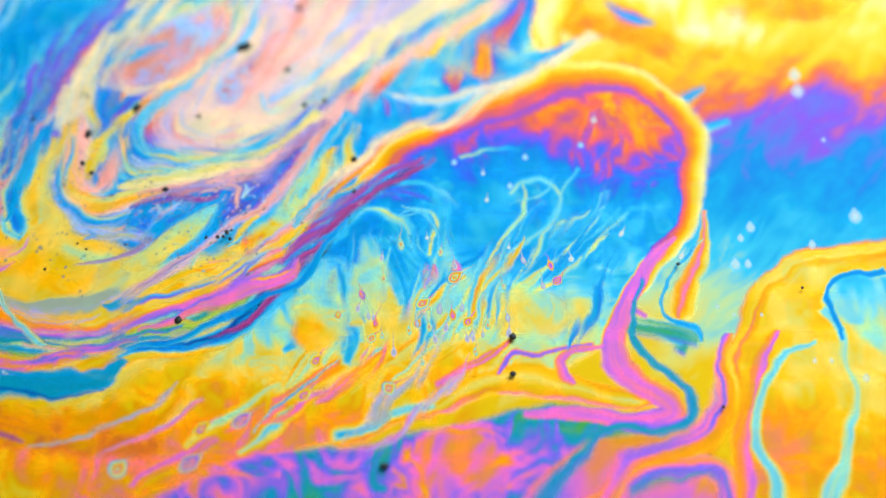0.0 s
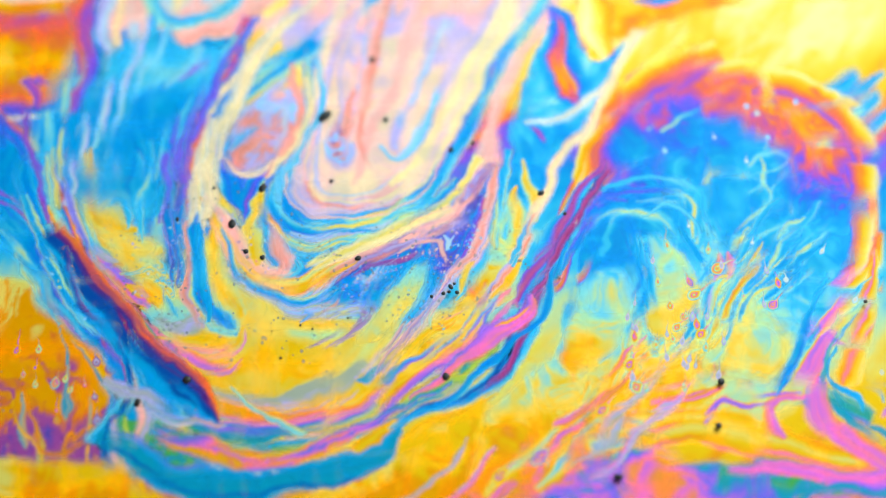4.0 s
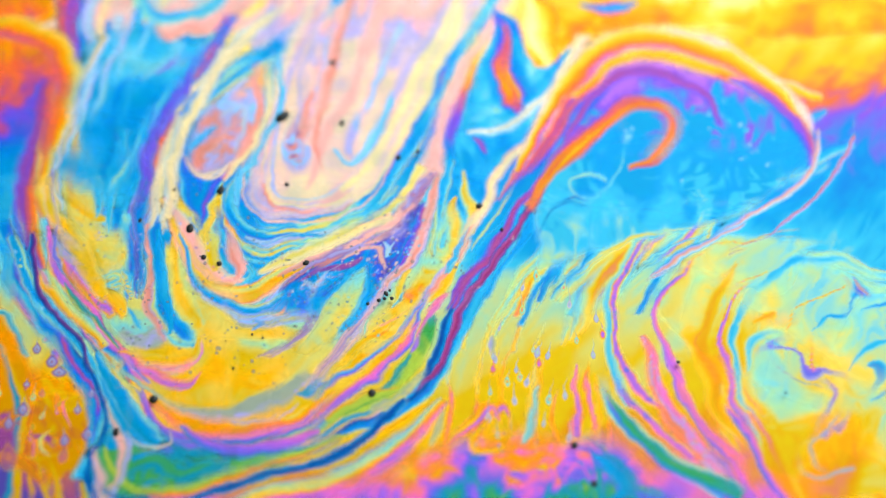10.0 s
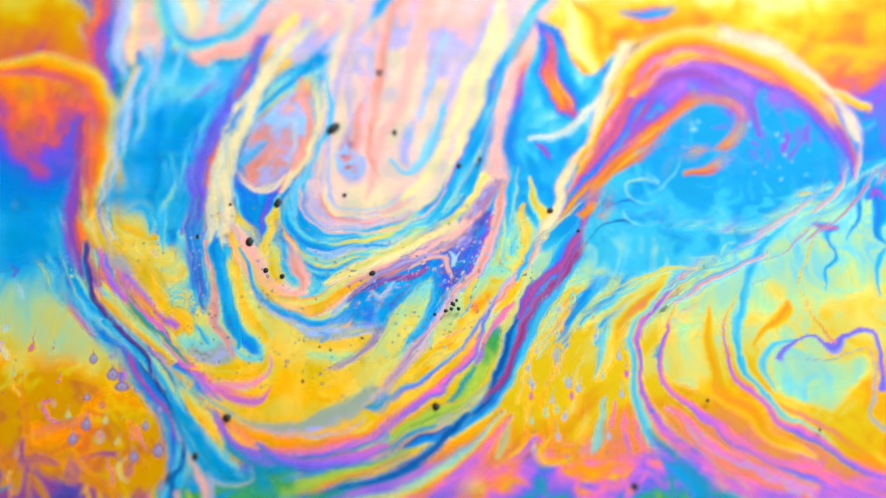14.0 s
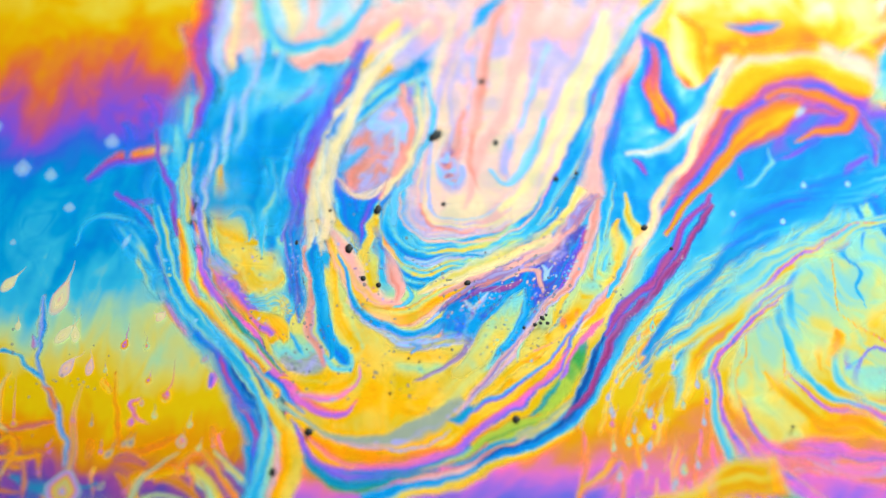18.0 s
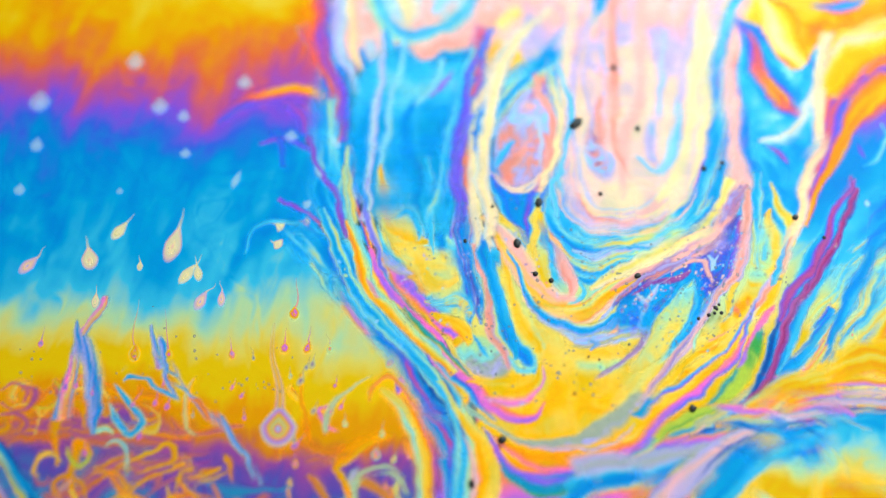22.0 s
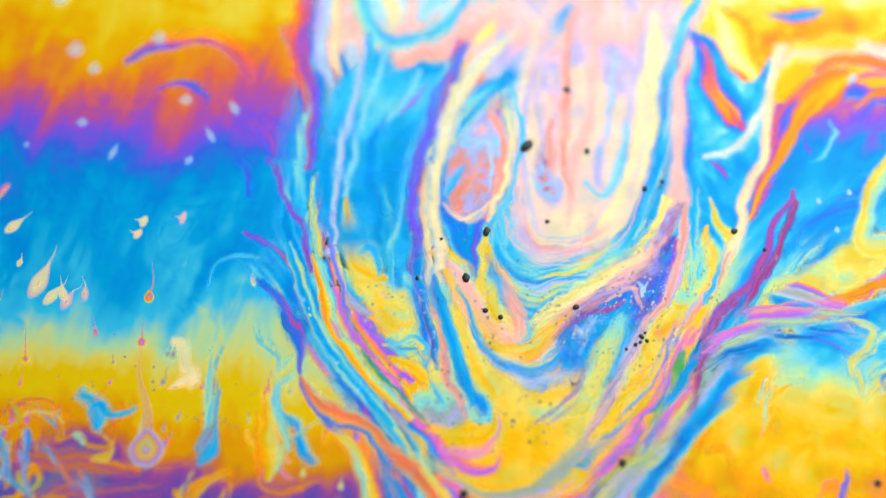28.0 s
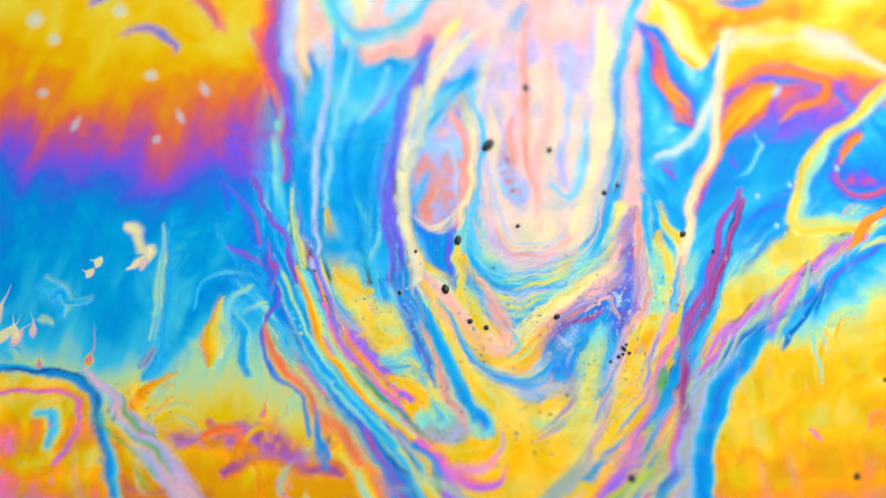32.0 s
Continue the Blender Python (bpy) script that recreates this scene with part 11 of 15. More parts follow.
film.band('blue_seam', 'blue seam between golden lobes', [(-9.0, -3.4, 0.13), (-7.7, -3.6, 0.28), (-6.5, -3.9, 0.41), (-6.0, -4.7, 0.28)], 'aqua azure aqua', soft=.4, stir=.6, speckle=.4)
film.band('violet_column', 'violet and blue foot of a column', [(-6.0, 0.4, 0.57), (-5.9, -2.1, 0.76), (-5.8, -3.8, 0.60), (-5.9, -5.2, 0.31), (-5.9, -6.2, 0.15)], 'azure purple indigo azure', soft=.4, stir=.8, speckle=.6)
film.pool('ash_pocket', 'grey-green speckled pocket of film', [(-7.3, -6.2), (-6.1, -5.5), (-5.0, -5.1), (-4.1, -6.5), (-3.9, -7.8), (-4.7, -8.5), (-5.8, -8.4), (-6.7, -7.6)], 'mint aqua ash lilac ash', soft=.2, stir=1.0, speckle=.8)
film.band('blue_dash', 'small blue dash in grey film', [(-5.7, -5.4, 0.16), (-5.5, -6.1, 0.56), (-5.3, -6.9, 0.15)], 'aqua azure aqua', soft=.4, stir=.2)
film.band('salmon_stripe', 'salmon speckled stripe by a blue finger', [(-5.3, -0.1, 0.32), (-5.1, -2.7, 0.50), (-4.9, -4.9, 0.56), (-4.4, -6.4, 0.56), (-4.2, -7.6, 0.31)], 'lilac salmon blush', soft=.35, stir=.7, speckle=.5)
film.band('yellow_loop', 'yellow lower loop of a swirl', [(-4.1, 0.7, 0.58), (-3.7, -2.1, 0.88), (-3.2, -4.4, 0.94), (-2.4, -6.5, 0.56)], 'mint straw yellow yellow orange', soft=.3, stir=.4, speckle=.1)
film.band('blue_finger', 'bright blue finger of film', [(-5.0, 0.6, 0.19), (-4.7, -1.7, 0.82), (-4.4, -3.8, 0.88), (-3.9, -5.6, 0.99), (-3.2, -7.0, 1.30), (-2.8, -7.7, 0.43)], 'sky azure azure blue azure sky', soft=.2, stir=.5)
film.band('aqua_curl', 'aqua curl at a finger tip', [(-4.2, -6.8, 0.25), (-3.6, -7.7, 0.52), (-2.8, -7.5, 0.46), (-2.7, -6.7, 0.22)], 'aqua mint sky', soft=.5, stir=.4)
film.band('yellow_crest', 'yellow crest round a blue finger', [(-6.6, -8.4, 0.18), (-5.3, -8.7, 0.46), (-4.0, -8.7, 0.55), (-2.9, -8.3, 0.46), (-2.4, -7.2, 0.25)], 'straw yellow orange', soft=.35, stir=.3)
film.band('pink_crest', 'blush and pink crest', [(-5.7, -9.2, 0.18), (-4.4, -9.3, 0.46), (-3.1, -9.1, 0.58), (-2.3, -8.3, 0.40), (-2.2, -7.1, 0.19)], 'peach blush pink lilac', soft=.4, stir=.6, speckle=.5)
film.band('ash_crescent', 'grey-green speckled crescent of film', [(-5.3, -10.4, 0.15), (-3.8, -11.3, 0.51), (-1.9, -11.6, 0.85), (0.2, -11.3, 1.27), (2.0, -10.4, 1.58), (3.4, -9.2, 0.79)], 'straw ash ash ash lilac', soft=.4, stir=.6, speckle=.8)
film.band('lilac_line', 'lilac line below a grey crescent', [(-4.4, -11.3, 0.12), (-2.5, -11.9, 0.27), (-0.4, -12.0, 0.33), (1.4, -11.7, 0.30), (2.7, -10.9, 0.15)], 'lilac lilac blush', soft=.4, stir=.3)
film.band('orange_crescent', 'orange crescent along the foot of a swirl', [(-5.2, -11.3, 0.24), (-4.0, -12.1, 0.84), (-2.2, -12.8, 1.08), (-0.4, -12.7, 0.90), (1.4, -12.1, 0.69), (3.1, -11.4, 0.30)], 'yellow orange orange peach pink', soft=.25, stir=.4)
film.band('orchid_hem', 'pink and violet hem below an orange crescent', [(-5.6, -10.8, 0.18), (-5.1, -12.3, 0.51), (-4.0, -13.3, 0.72), (-2.2, -13.7, 0.84), (-0.4, -13.4, 0.72), (1.7, -12.6, 0.54), (3.7, -11.6, 0.30)], 'pink orchid violet teal', soft=.3, stir=.4)
film.band('teal_hem', 'teal hem at the foot of a swirl', [(-5.0, -13.0, 0.24), (-3.7, -14.1, 0.96), (-1.6, -14.3, 0.95), (0.5, -13.6, 0.60), (2.3, -12.9, 0.24)], 'violet teal teal green', soft=.3, stir=.4)
film.band('yellow_stem', 'yellow stem of film', [(-7.5, -9.1, 0.24), (-6.6, -10.4, 0.85), (-5.9, -11.9, 1.15), (-5.5, -13.5, 1.26), (-5.8, -15.2, 1.43)], 'straw yellow yellow yellow', soft=.25, stir=.3)
film.band('blush_stem', 'pinkish grey stem of film', [(-6.9, -11.0, 0.18), (-6.5, -12.6, 0.42), (-6.4, -14.1, 0.60), (-6.6, -15.2, 0.59)], 'lilac blush ash', soft=.4, stir=.7, speckle=.3)
film.band('mint_line', 'mint line in a blue margin', [(-12.4, -2.3, 0.19), (-10.7, -4.4, 0.47), (-9.1, -6.4, 0.53), (-7.8, -8.2, 0.46), (-6.9, -10.1, 0.24)], 'aqua mint aqua', soft=.5, stir=.6)
film.band('rose_leaf', 'small rose leaf in a blue margin', [(-9.6, -5.5, 0.12), (-9.1, -6.3, 0.34), (-8.5, -6.9, 0.12)], 'lilac salmon lilac', soft=.4, stir=.3)
film.pool('lilac_drop', 'mottled lilac and rose drop in a pale loop', [(1.6, 4.3), (1.8, 6.1), (2.6, 7.5), (3.5, 6.2), (3.4, 4.3), (2.5, 3.3)], 'petal blush dusk salmon lilac ice lilac', soft=.3, stir=1.5, speckle=1.0)
film.pool('lilac_drop', 'mottled lilac and blue drop in a pale loop', [(5.1, 4.6), (5.3, 6.5), (6.0, 8.0), (6.7, 6.9), (6.5, 5.0), (5.7, 3.9)], 'petal lilac ice dusk ice lilac', soft=.3, stir=1.5, speckle=.9)
film.band('salmon_stripe', 'salmon stripe in pale film', [(5.5, 15.9, 0.82), (4.6, 11.9, 1.01), (4.0, 8.1, 0.93), (3.8, 5.1, 0.59), (4.2, 3.4, 0.19)], 'petal salmon blush petal', soft=.5, stir=.7, speckle=.3)
film.band('lilac_haze', 'lilac-grey stripe in pale film', [(3.3, 14.3, 0.54), (2.9, 11.1, 0.74), (2.8, 8.1, 0.53)], 'petal lilac petal', soft=.6, stir=.6)
film.band('lilac_haze', 'lilac-grey stripe in pale film', [(8.3, 13.5, 0.47), (7.5, 10.4, 0.73), (6.8, 7.7, 0.46)], 'petal lilac ice petal', soft=.6, stir=.6)
film.band('ivory_stripe', 'ivory stripe of a pale loop', [(11.8, 15.5, 0.82), (9.9, 10.7, 1.14), (8.4, 6.6, 1.18), (7.0, 3.6, 0.97), (5.3, 2.0, 0.64)], 'petal ivory butter ivory', soft=.5, stir=.4)
film.lay('swirl_piece', 0.230, lap=1.3)

# ---- core pieces ----
film = Film(-8.0, 14.0, -10.8, 4.8, 'swirl', 19, step=0.06, warp=0.25)
film.band('blush_tongue', 'cream and blush tongue dotted with grains', [(-4.6, 1.6, 0.84), (-3.8, 0.4, 1.41), (-2.9, -1.2, 1.71), (-2.2, -2.4, 1.89), (-1.2, -3.6, 1.57), (0.0, -3.8, 0.94)], 'ivory blush blush yellow blush', soft=.25, stir=.4)
film.band('yellow_tongue', 'yellow heart of a cream tongue', [(-1.5, 1.6, 0.58), (-1.6, 0.4, 1.02), (-1.7, -1.0, 1.08), (-1.6, -2.2, 1.01), (-1.4, -2.9, 0.63)], 'straw yellow yellow straw', soft=.35, stir=.3)
film.band('yellow_edge', 'yellow upper edge of a cream tongue', [(-4.6, 2.7, 0.32), (-3.9, 1.6, 0.51), (-3.0, 0.7, 0.64), (-2.4, -0.1, 0.51), (-2.2, -0.7, 0.32)], 'yellow yellow straw', soft=.4, stir=.3)
film.band('blush_patch', 'blush patch on a cream tongue', [(-1.0, 0.0, 0.26), (-0.6, -1.0, 0.83), (-0.3, -2.1, 1.07), (-0.1, -2.7, 0.82), (-0.2, -3.4, 0.38)], 'blush blush salmon blush', soft=.4, stir=.6)
film.band('lilac_line', 'fine lilac line across a cream tongue', [(-2.8, -2.2, 0.16), (-2.2, -3.0, 0.22), (-1.4, -3.6, 0.19), (-0.6, -3.7, 0.13)], 'lilac blush lilac', soft=.4, stir=.4)
film.band('aqua_edge', 'aqua edge of a cream tongue', [(-0.6, -4.0, 0.19), (0.2, -3.6, 0.31), (0.6, -3.1, 0.38), (0.3, -2.5, 0.25)], 'mint aqua sky', soft=.4, stir=.4)
film.band('yellow_sweep', 'yellow and orange sweep below a tongue', [(-2.9, -2.1, 0.32), (-2.5, -3.3, 0.63), (-1.5, -4.1, 0.88), (-0.1, -4.4, 1.06), (1.1, -3.9, 1.06), (2.4, -2.9, 0.88), (3.7, -2.2, 0.57)], 'peach straw yellow orange peach', soft=.25, stir=.5)
film.band('butter_band', 'butter-coloured band dotted with grains', [(1.0, -2.9, 0.31), (2.4, -2.1, 0.76), (4.0, -1.3, 1.08), (5.6, -0.5, 1.15), (7.2, 0.3, 0.96), (8.9, 1.6, 0.84), (10.2, 3.4, 0.71)], 'mint butter straw butter ivory', soft=.3, stir=.3)
film.band('blush_band', 'blush band under a butter band', [(2.1, -3.1, 0.25), (3.3, -2.3, 0.44), (4.9, -1.7, 0.51), (6.5, -1.0, 0.44), (7.8, -0.2, 0.32)], 'butter blush salmon lilac', soft=.35, stir=.5)
film.band('blue_line', 'blue line beside a cream tongue', [(-3.6, -0.5, 0.25), (-3.0, -1.9, 0.38), (-2.7, -3.1, 0.44), (-2.3, -4.1, 0.63), (-1.2, -4.9, 0.75), (0.2, -5.3, 0.87), (1.4, -5.1, 0.75), (2.4, -4.4, 0.44)], 'straw aqua azure azure lilac', soft=.3, stir=.5)
film.pool('mottled_blue', 'violet-blue film speckled with fine bubbles', [(2.0, -5.5), (2.1, -4.4), (2.7, -3.4), (3.8, -2.6), (5.6, -1.8), (7.5, -0.7), (8.8, 0.4), (10.0, 1.4), (10.5, 1.2), (10.3, 0.0), (9.8, -1.2), (9.2, -2.2), (8.4, -3.3), (7.5, -3.9), (7.0, -4.8), (6.2, -5.6), (6.5, -4.1), (7.0, -2.9), (6.7, -2.5), (5.5, -3.3), (4.4, -4.4), (3.8, -5.5)], 'dusk indigo dusk indigo blue azure azure', soft=.12, stir=1.2, speckle=.5)
film.band('azure_belly', 'azure belly of a speckled film', [(4.4, -4.8, 0.19), (5.4, -3.6, 0.56), (6.3, -2.7, 0.69), (7.1, -2.4, 0.63), (7.1, -3.3, 0.50), (6.7, -4.4, 0.56), (5.9, -5.8, 0.31)], 'indigo azure azure sky', soft=.45, stir=.7, speckle=.3)
film.band('mauve_streak', 'mauve streak on violet-blue film', [(2.1, -4.1, 0.25), (3.2, -3.0, 0.63), (4.6, -2.2, 0.95), (6.4, -1.4, 1.39), (7.8, -0.5, 1.59), (9.0, 0.7, 1.28), (10.0, 2.0, 0.90), (10.9, 3.2, 0.45)], 'blush mauve lilac mauve salmon dusk', soft=.35, stir=1.4, speckle=.4)
film.band('salmon_patch', 'salmon patch in a mauve streak', [(6.8, -1.3, 0.25), (7.8, -0.9, 0.70), (8.6, -0.3, 0.96), (9.2, 0.6, 0.58), (9.7, 1.3, 0.26)], 'salmon blush mauve', soft=.5, stir=.8, speckle=.3)
film.band('coral_hook', 'coral hook on blue film', [(5.6, -2.1, 0.19), (6.7, -1.6, 0.38), (7.5, -1.6, 0.44), (7.8, -2.2, 0.38), (7.9, -3.0, 0.22)], 'salmon blush salmon', soft=.4, stir=.4)
film.band('mauve_band', 'violet streak on blue film', [(3.3, -3.3, 0.19), (4.6, -2.7, 0.44), (5.9, -2.5, 0.50), (6.8, -2.1, 0.25)], 'mauve fig dusk', soft=.45, stir=1.0, speckle=.3)
film.band('violet_edge', 'violet-blue edge of a speckled film', [(10.4, 1.2, 0.32), (10.0, 0.0, 0.77), (9.5, -1.0, 0.95), (9.0, -2.1, 0.82), (8.4, -3.1, 0.44)], 'purple indigo blue azure', soft=.35, stir=.6)
film.band('lilac_lace', 'lacy pale lilac film', [(3.6, -3.3, 0.31), (4.0, -3.7, 0.63), (4.4, -3.3, 0.44), (4.9, -2.8, 0.19)], 'ice pearl lilac ice', soft=.5, stir=1.2, speckle=.3)
film.band('lilac_lace', 'lacy pale lilac film', [(3.8, -5.8, 0.37), (3.6, -5.0, 0.37), (4.0, -4.1, 0.44), (4.2, -3.4, 0.22)], 'lilac pearl ash ice', soft=.5, stir=1.2, speckle=.3)
film.band('lilac_lace', 'pale forked spot on blue film', [(7.8, -1.2, 0.19), (8.1, -1.8, 0.51), (8.0, -2.1, 0.25)], 'ice pearl ice', soft=.4, stir=.6)
film.band('lilac_lace', 'pale forked spot on blue film', [(8.5, -1.2, 0.16), (8.2, -1.6, 0.28), (8.1, -1.9, 0.19)], 'ice pearl ice', soft=.4, stir=.6)
film.band('pale_thread', 'fine pale thread on violet film', [(4.1, -2.9, 0.12), (5.1, -2.3, 0.13), (6.0, -1.8, 0.12)], 'ice lilac ice', soft=.5, stir=.3)
film.band('pale_thread', 'fine pale thread on violet film', [(4.4, -3.0, 0.12), (5.2, -2.6, 0.13), (5.7, -2.3, 0.12)], 'ice pearl ice', soft=.5, stir=.3)
film.band('pale_thread', 'fine dark thread along a mauve streak', [(3.0, -2.7, 0.12), (4.6, -1.8, 0.13), (6.5, -0.8, 0.12), (7.8, 0.0, 0.12)], 'mauve dusk mauve', soft=.5, stir=.3)
film.band('lilac_lace', 'lacy lilac film under a blue arc', [(-2.5, -4.3, 0.31), (-1.4, -5.3, 0.68), (0.0, -6.0, 0.93), (1.4, -5.9, 0.99), (2.8, -5.6, 1.06), (3.9, -5.5, 0.62)], 'straw lilac ice lilac ash straw', soft=.4, stir=1.4, speckle=.4)
film.band('lilac_lace', 'lilac tail of lacy film', [(3.8, -5.6, 0.68), (3.3, -6.5, 0.56), (2.5, -7.3, 0.43), (1.4, -7.9, 0.25), (0.8, -8.3, 0.12)], 'lilac mauve ash', soft=.5, stir=.8, speckle=.2)
film.band('blue_patch', 'blue mottled patch', [(0.5, -5.9, 0.25), (1.0, -6.1, 0.43), (0.7, -6.5, 0.25)], 'lilac azure lilac', soft=.5, stir=1.0, speckle=.3)
film.pool('mint_finger', 'pale green finger of film', [(6.9, -2.7), (7.0, -3.1), (6.7, -4.1), (6.3, -5.1), (5.5, -6.1), (4.5, -7.3), (3.4, -8.1), (2.6, -7.9), (3.3, -6.8), (4.1, -5.5), (5.0, -4.1), (6.0, -3.1)], 'aqua mint mint straw straw straw straw', soft=.1, stir=.4, speckle=.15)
film.band('aqua_edge', 'aqua edge of a pale finger', [(6.9, -2.7, 0.19), (6.8, -4.0, 0.31), (6.3, -5.2, 0.31), (5.6, -6.1, 0.22), (5.0, -7.0, 0.12)], 'mint aqua sky azure', soft=.4, stir=.4)
film.band('blue_strip', 'blue strip beside a pale finger', [(7.7, -3.4, 0.19), (7.2, -4.4, 0.50), (6.5, -5.4, 0.56), (5.8, -6.1, 0.37), (5.3, -6.6, 0.15)], 'aqua azure azure sky', soft=.35, stir=.5)
film.band('lilac_line', 'lilac and pink line between streaks', [(8.7, -2.7, 0.25), (7.9, -3.8, 0.28), (6.9, -5.3, 0.37), (5.9, -6.3, 0.40), (4.8, -7.8, 0.43), (3.7, -9.2, 0.37), (3.3, -9.9, 0.24)], 'lilac mauve blush lilac', soft=.35, stir=.5)
film.band('blush_stripe', 'blush and coral stripe beside a speckled film', [(11.1, 2.9, 0.52), (10.7, 1.1, 0.83), (10.2, -0.5, 0.76), (9.5, -2.1, 0.63), (8.7, -3.1, 0.44), (7.9, -3.9, 0.25)], 'lilac blush salmon blush petal', soft=.3, stir=.6)
film.band('yellow_patch', 'yellow patch in mottled film', [(9.2, -2.9, 0.38), (8.7, -3.9, 0.69), (8.4, -5.0, 0.44)], 'straw yellow yellow straw', soft=.4, stir=.5)
film.band('yellow_patch', 'yellow patch in mottled film', [(8.3, -5.6, 0.31), (7.3, -6.5, 0.80), (6.2, -7.3, 0.74), (5.1, -8.4, 0.55), (4.0, -9.5, 0.31)], 'straw yellow straw', soft=.4, stir=.5)
film.band('yellow_patch', 'golden patch in mottled film', [(12.2, 1.6, 0.32), (12.0, 0.6, 0.77), (12.1, -0.7, 0.57)], 'straw yellow yellow straw', soft=.4, stir=.5)
film.band('coral_fleck', 'coral fleck in mottled film', [(9.5, -5.1, 0.16), (8.3, -5.8, 0.25), (7.3, -6.2, 0.25)], 'blush salmon blush', soft=.4, stir=.5)
film.band('orange_fleck', 'orange fleck in mottled film', [(6.5, -6.9, 0.19), (7.3, -6.8, 0.31), (7.9, -6.3, 0.15)], 'straw orange straw', soft=.4, stir=.5)
film.band('mint_patch', 'mint patch in mottled film', [(11.4, 1.6, 0.32), (11.2, 0.4, 0.70), (11.0, -0.8, 0.64), (10.6, -2.1, 0.44)], 'mint aqua mint straw', soft=.4, stir=.8, speckle=.2)
film.band('aqua_fleck', 'aqua fleck in mottled film', [(11.7, 0.0, 0.19), (11.6, -0.7, 0.45), (11.3, -1.4, 0.32)], 'aqua sky aqua', soft=.4, stir=.5)
film.band('aqua_fleck', 'aqua fleck in mottled film', [(8.2, -5.1, 0.25), (8.5, -4.8, 0.44), (8.9, -4.3, 0.19)], 'mint sky mint', soft=.4, stir=.5)
film.band('aqua_fleck', 'aqua fleck in mottled film', [(6.3, -6.8, 0.15), (6.6, -6.1, 0.25), (7.0, -5.6, 0.12)], 'mint aqua mint', soft=.4, stir=.5)
film.band('azure_stripe', 'azure stripe beside mottled film', [(13.3, 0.7, 0.16), (12.6, -0.8, 0.38), (11.9, -2.1, 0.44), (11.4, -3.1, 0.25)], 'aqua azure sky', soft=.35, stir=.5)
film.band('azure_stripe', 'azure stripe at a swirl edge', [(11.8, 4.0, 0.45), (11.5, 2.2, 0.64), (11.3, 0.7, 0.51), (11.4, 0.0, 0.19)], 'straw sky azure aqua', soft=.35, stir=.5)
film.dots([(1.1, -2.7), (3.7, -1.4), (6.9, 0.0), (9.2, 1.5), (8.9, 2.0), (6.6, 0.4), (3.4, -1.0)], 26, 0.11, 'ash mauve')
film.dots([(-4.0, 0.7), (-2.7, -2.1), (-0.8, -3.8), (0.2, -3.4), (-1.4, -1.4), (-3.0, 0.7)], 22, 0.13, 'salmon lilac mauve')
film.dots([(2.1, -5.5), (2.7, -3.4), (5.6, -1.9), (8.8, 0.4), (10.5, 1.3), (9.9, -1.0), (8.4, -3.3), (7.4, -3.9), (6.8, -2.7), (4.9, -4.1)], 95, 0.14, 'pearl ice blush petal')
film.dots([(2.4, -5.5), (2.7, -3.8), (5.2, -2.7), (6.8, -2.1), (8.4, -2.1), (7.4, -4.1), (6.8, -2.4), (4.9, -3.6)], 34, 0.16, 'lilac ice mauve')
film.dots([(-2.5, -4.4), (-0.7, -5.5), (3.6, -5.1), (3.6, -6.8), (0.5, -6.8), (-2.0, -5.5)], 60, 0.11, 'indigo ash azure pearl')
film.dots([(4.2, -6.8), (6.8, -3.1), (6.6, -4.4), (4.8, -6.8)], 22, 0.11, 'ash aqua')
film.dots([(8.0, -3.4), (10.8, 1.1), (12.0, 0.7), (11.6, -1.0), (8.6, -5.8), (6.7, -7.1)], 50, 0.12, 'ash mauve sky')
film.dots([(-0.7, -6.8), (2.4, -6.5), (2.3, -7.4), (-2.0, -9.4), (-2.6, -6.8)], 18, 0.11, 'ash ochre')
film.dots([(-6.6, -6.1), (-3.8, -6.8), (-4.4, -8.4), (-6.0, -8.1)], 36, 0.11, 'lilac pearl ash')
film.dots([(-4.6, 1.5), (-4.0, 1.5), (-2.9, -5.5), (-3.9, -5.5)], 12, 0.10, 'ash ochre')
film.dots([(10.4, 4.0), (10.8, 4.0), (8.7, -3.4), (8.0, -3.4)], 20, 0.10, 'lilac mauve')
film.lay('core_piece', 0.2335, lap=1.3)

# ---- hollow pieces ----
film = Film(-1.5, 25.5, -9.5, 15.5, 'hollow', 9, step=0.09, warp=0.4)
film.pool('blue_hollow', 'blue hollow of film inside an orange arch', [(6.5, 1.5), (7.0, 4.3), (8.1, 7.7), (9.5, 10.2), (12.3, 12.2), (15.7, 12.0), (18.9, 10.7), (21.2, 9.6), (22.7, 8.2), (23.2, 7.3), (22.5, 5.6), (20.6, 3.2), (17.5, 1.6), (14.3, 0.7), (11.7, 0.0), (9.4, -1.0), (7.1, -2.1), (6.9, -0.3)], 'orchid purple azure azure azure sky sky aqua mint', soft=.25, stir=.7, speckle=.1)
film.band('gold_arch', 'golden arch of film over a blue hollow', [(5.6, 4.3, 0.59), (7.1, 7.9, 1.12), (8.7, 10.7, 1.54), (11.0, 12.9, 2.02), (14.1, 13.6, 2.03), (17.1, 12.8, 1.89), (19.7, 11.4, 1.48), (21.4, 9.9, 1.00), (22.1, 8.6, 0.40)], 'petal lemon gold amber coral orchid', soft=.3, stir=.35)
film.band('rose_flank', 'rose and purple flank below an arch', [(18.3, 11.1, 0.47), (20.2, 10.2, 1.13), (21.7, 8.6, 1.46), (22.6, 6.9, 0.99), (22.7, 5.8, 0.33)], 'coral rose purple azure', soft=.4, stir=.5)
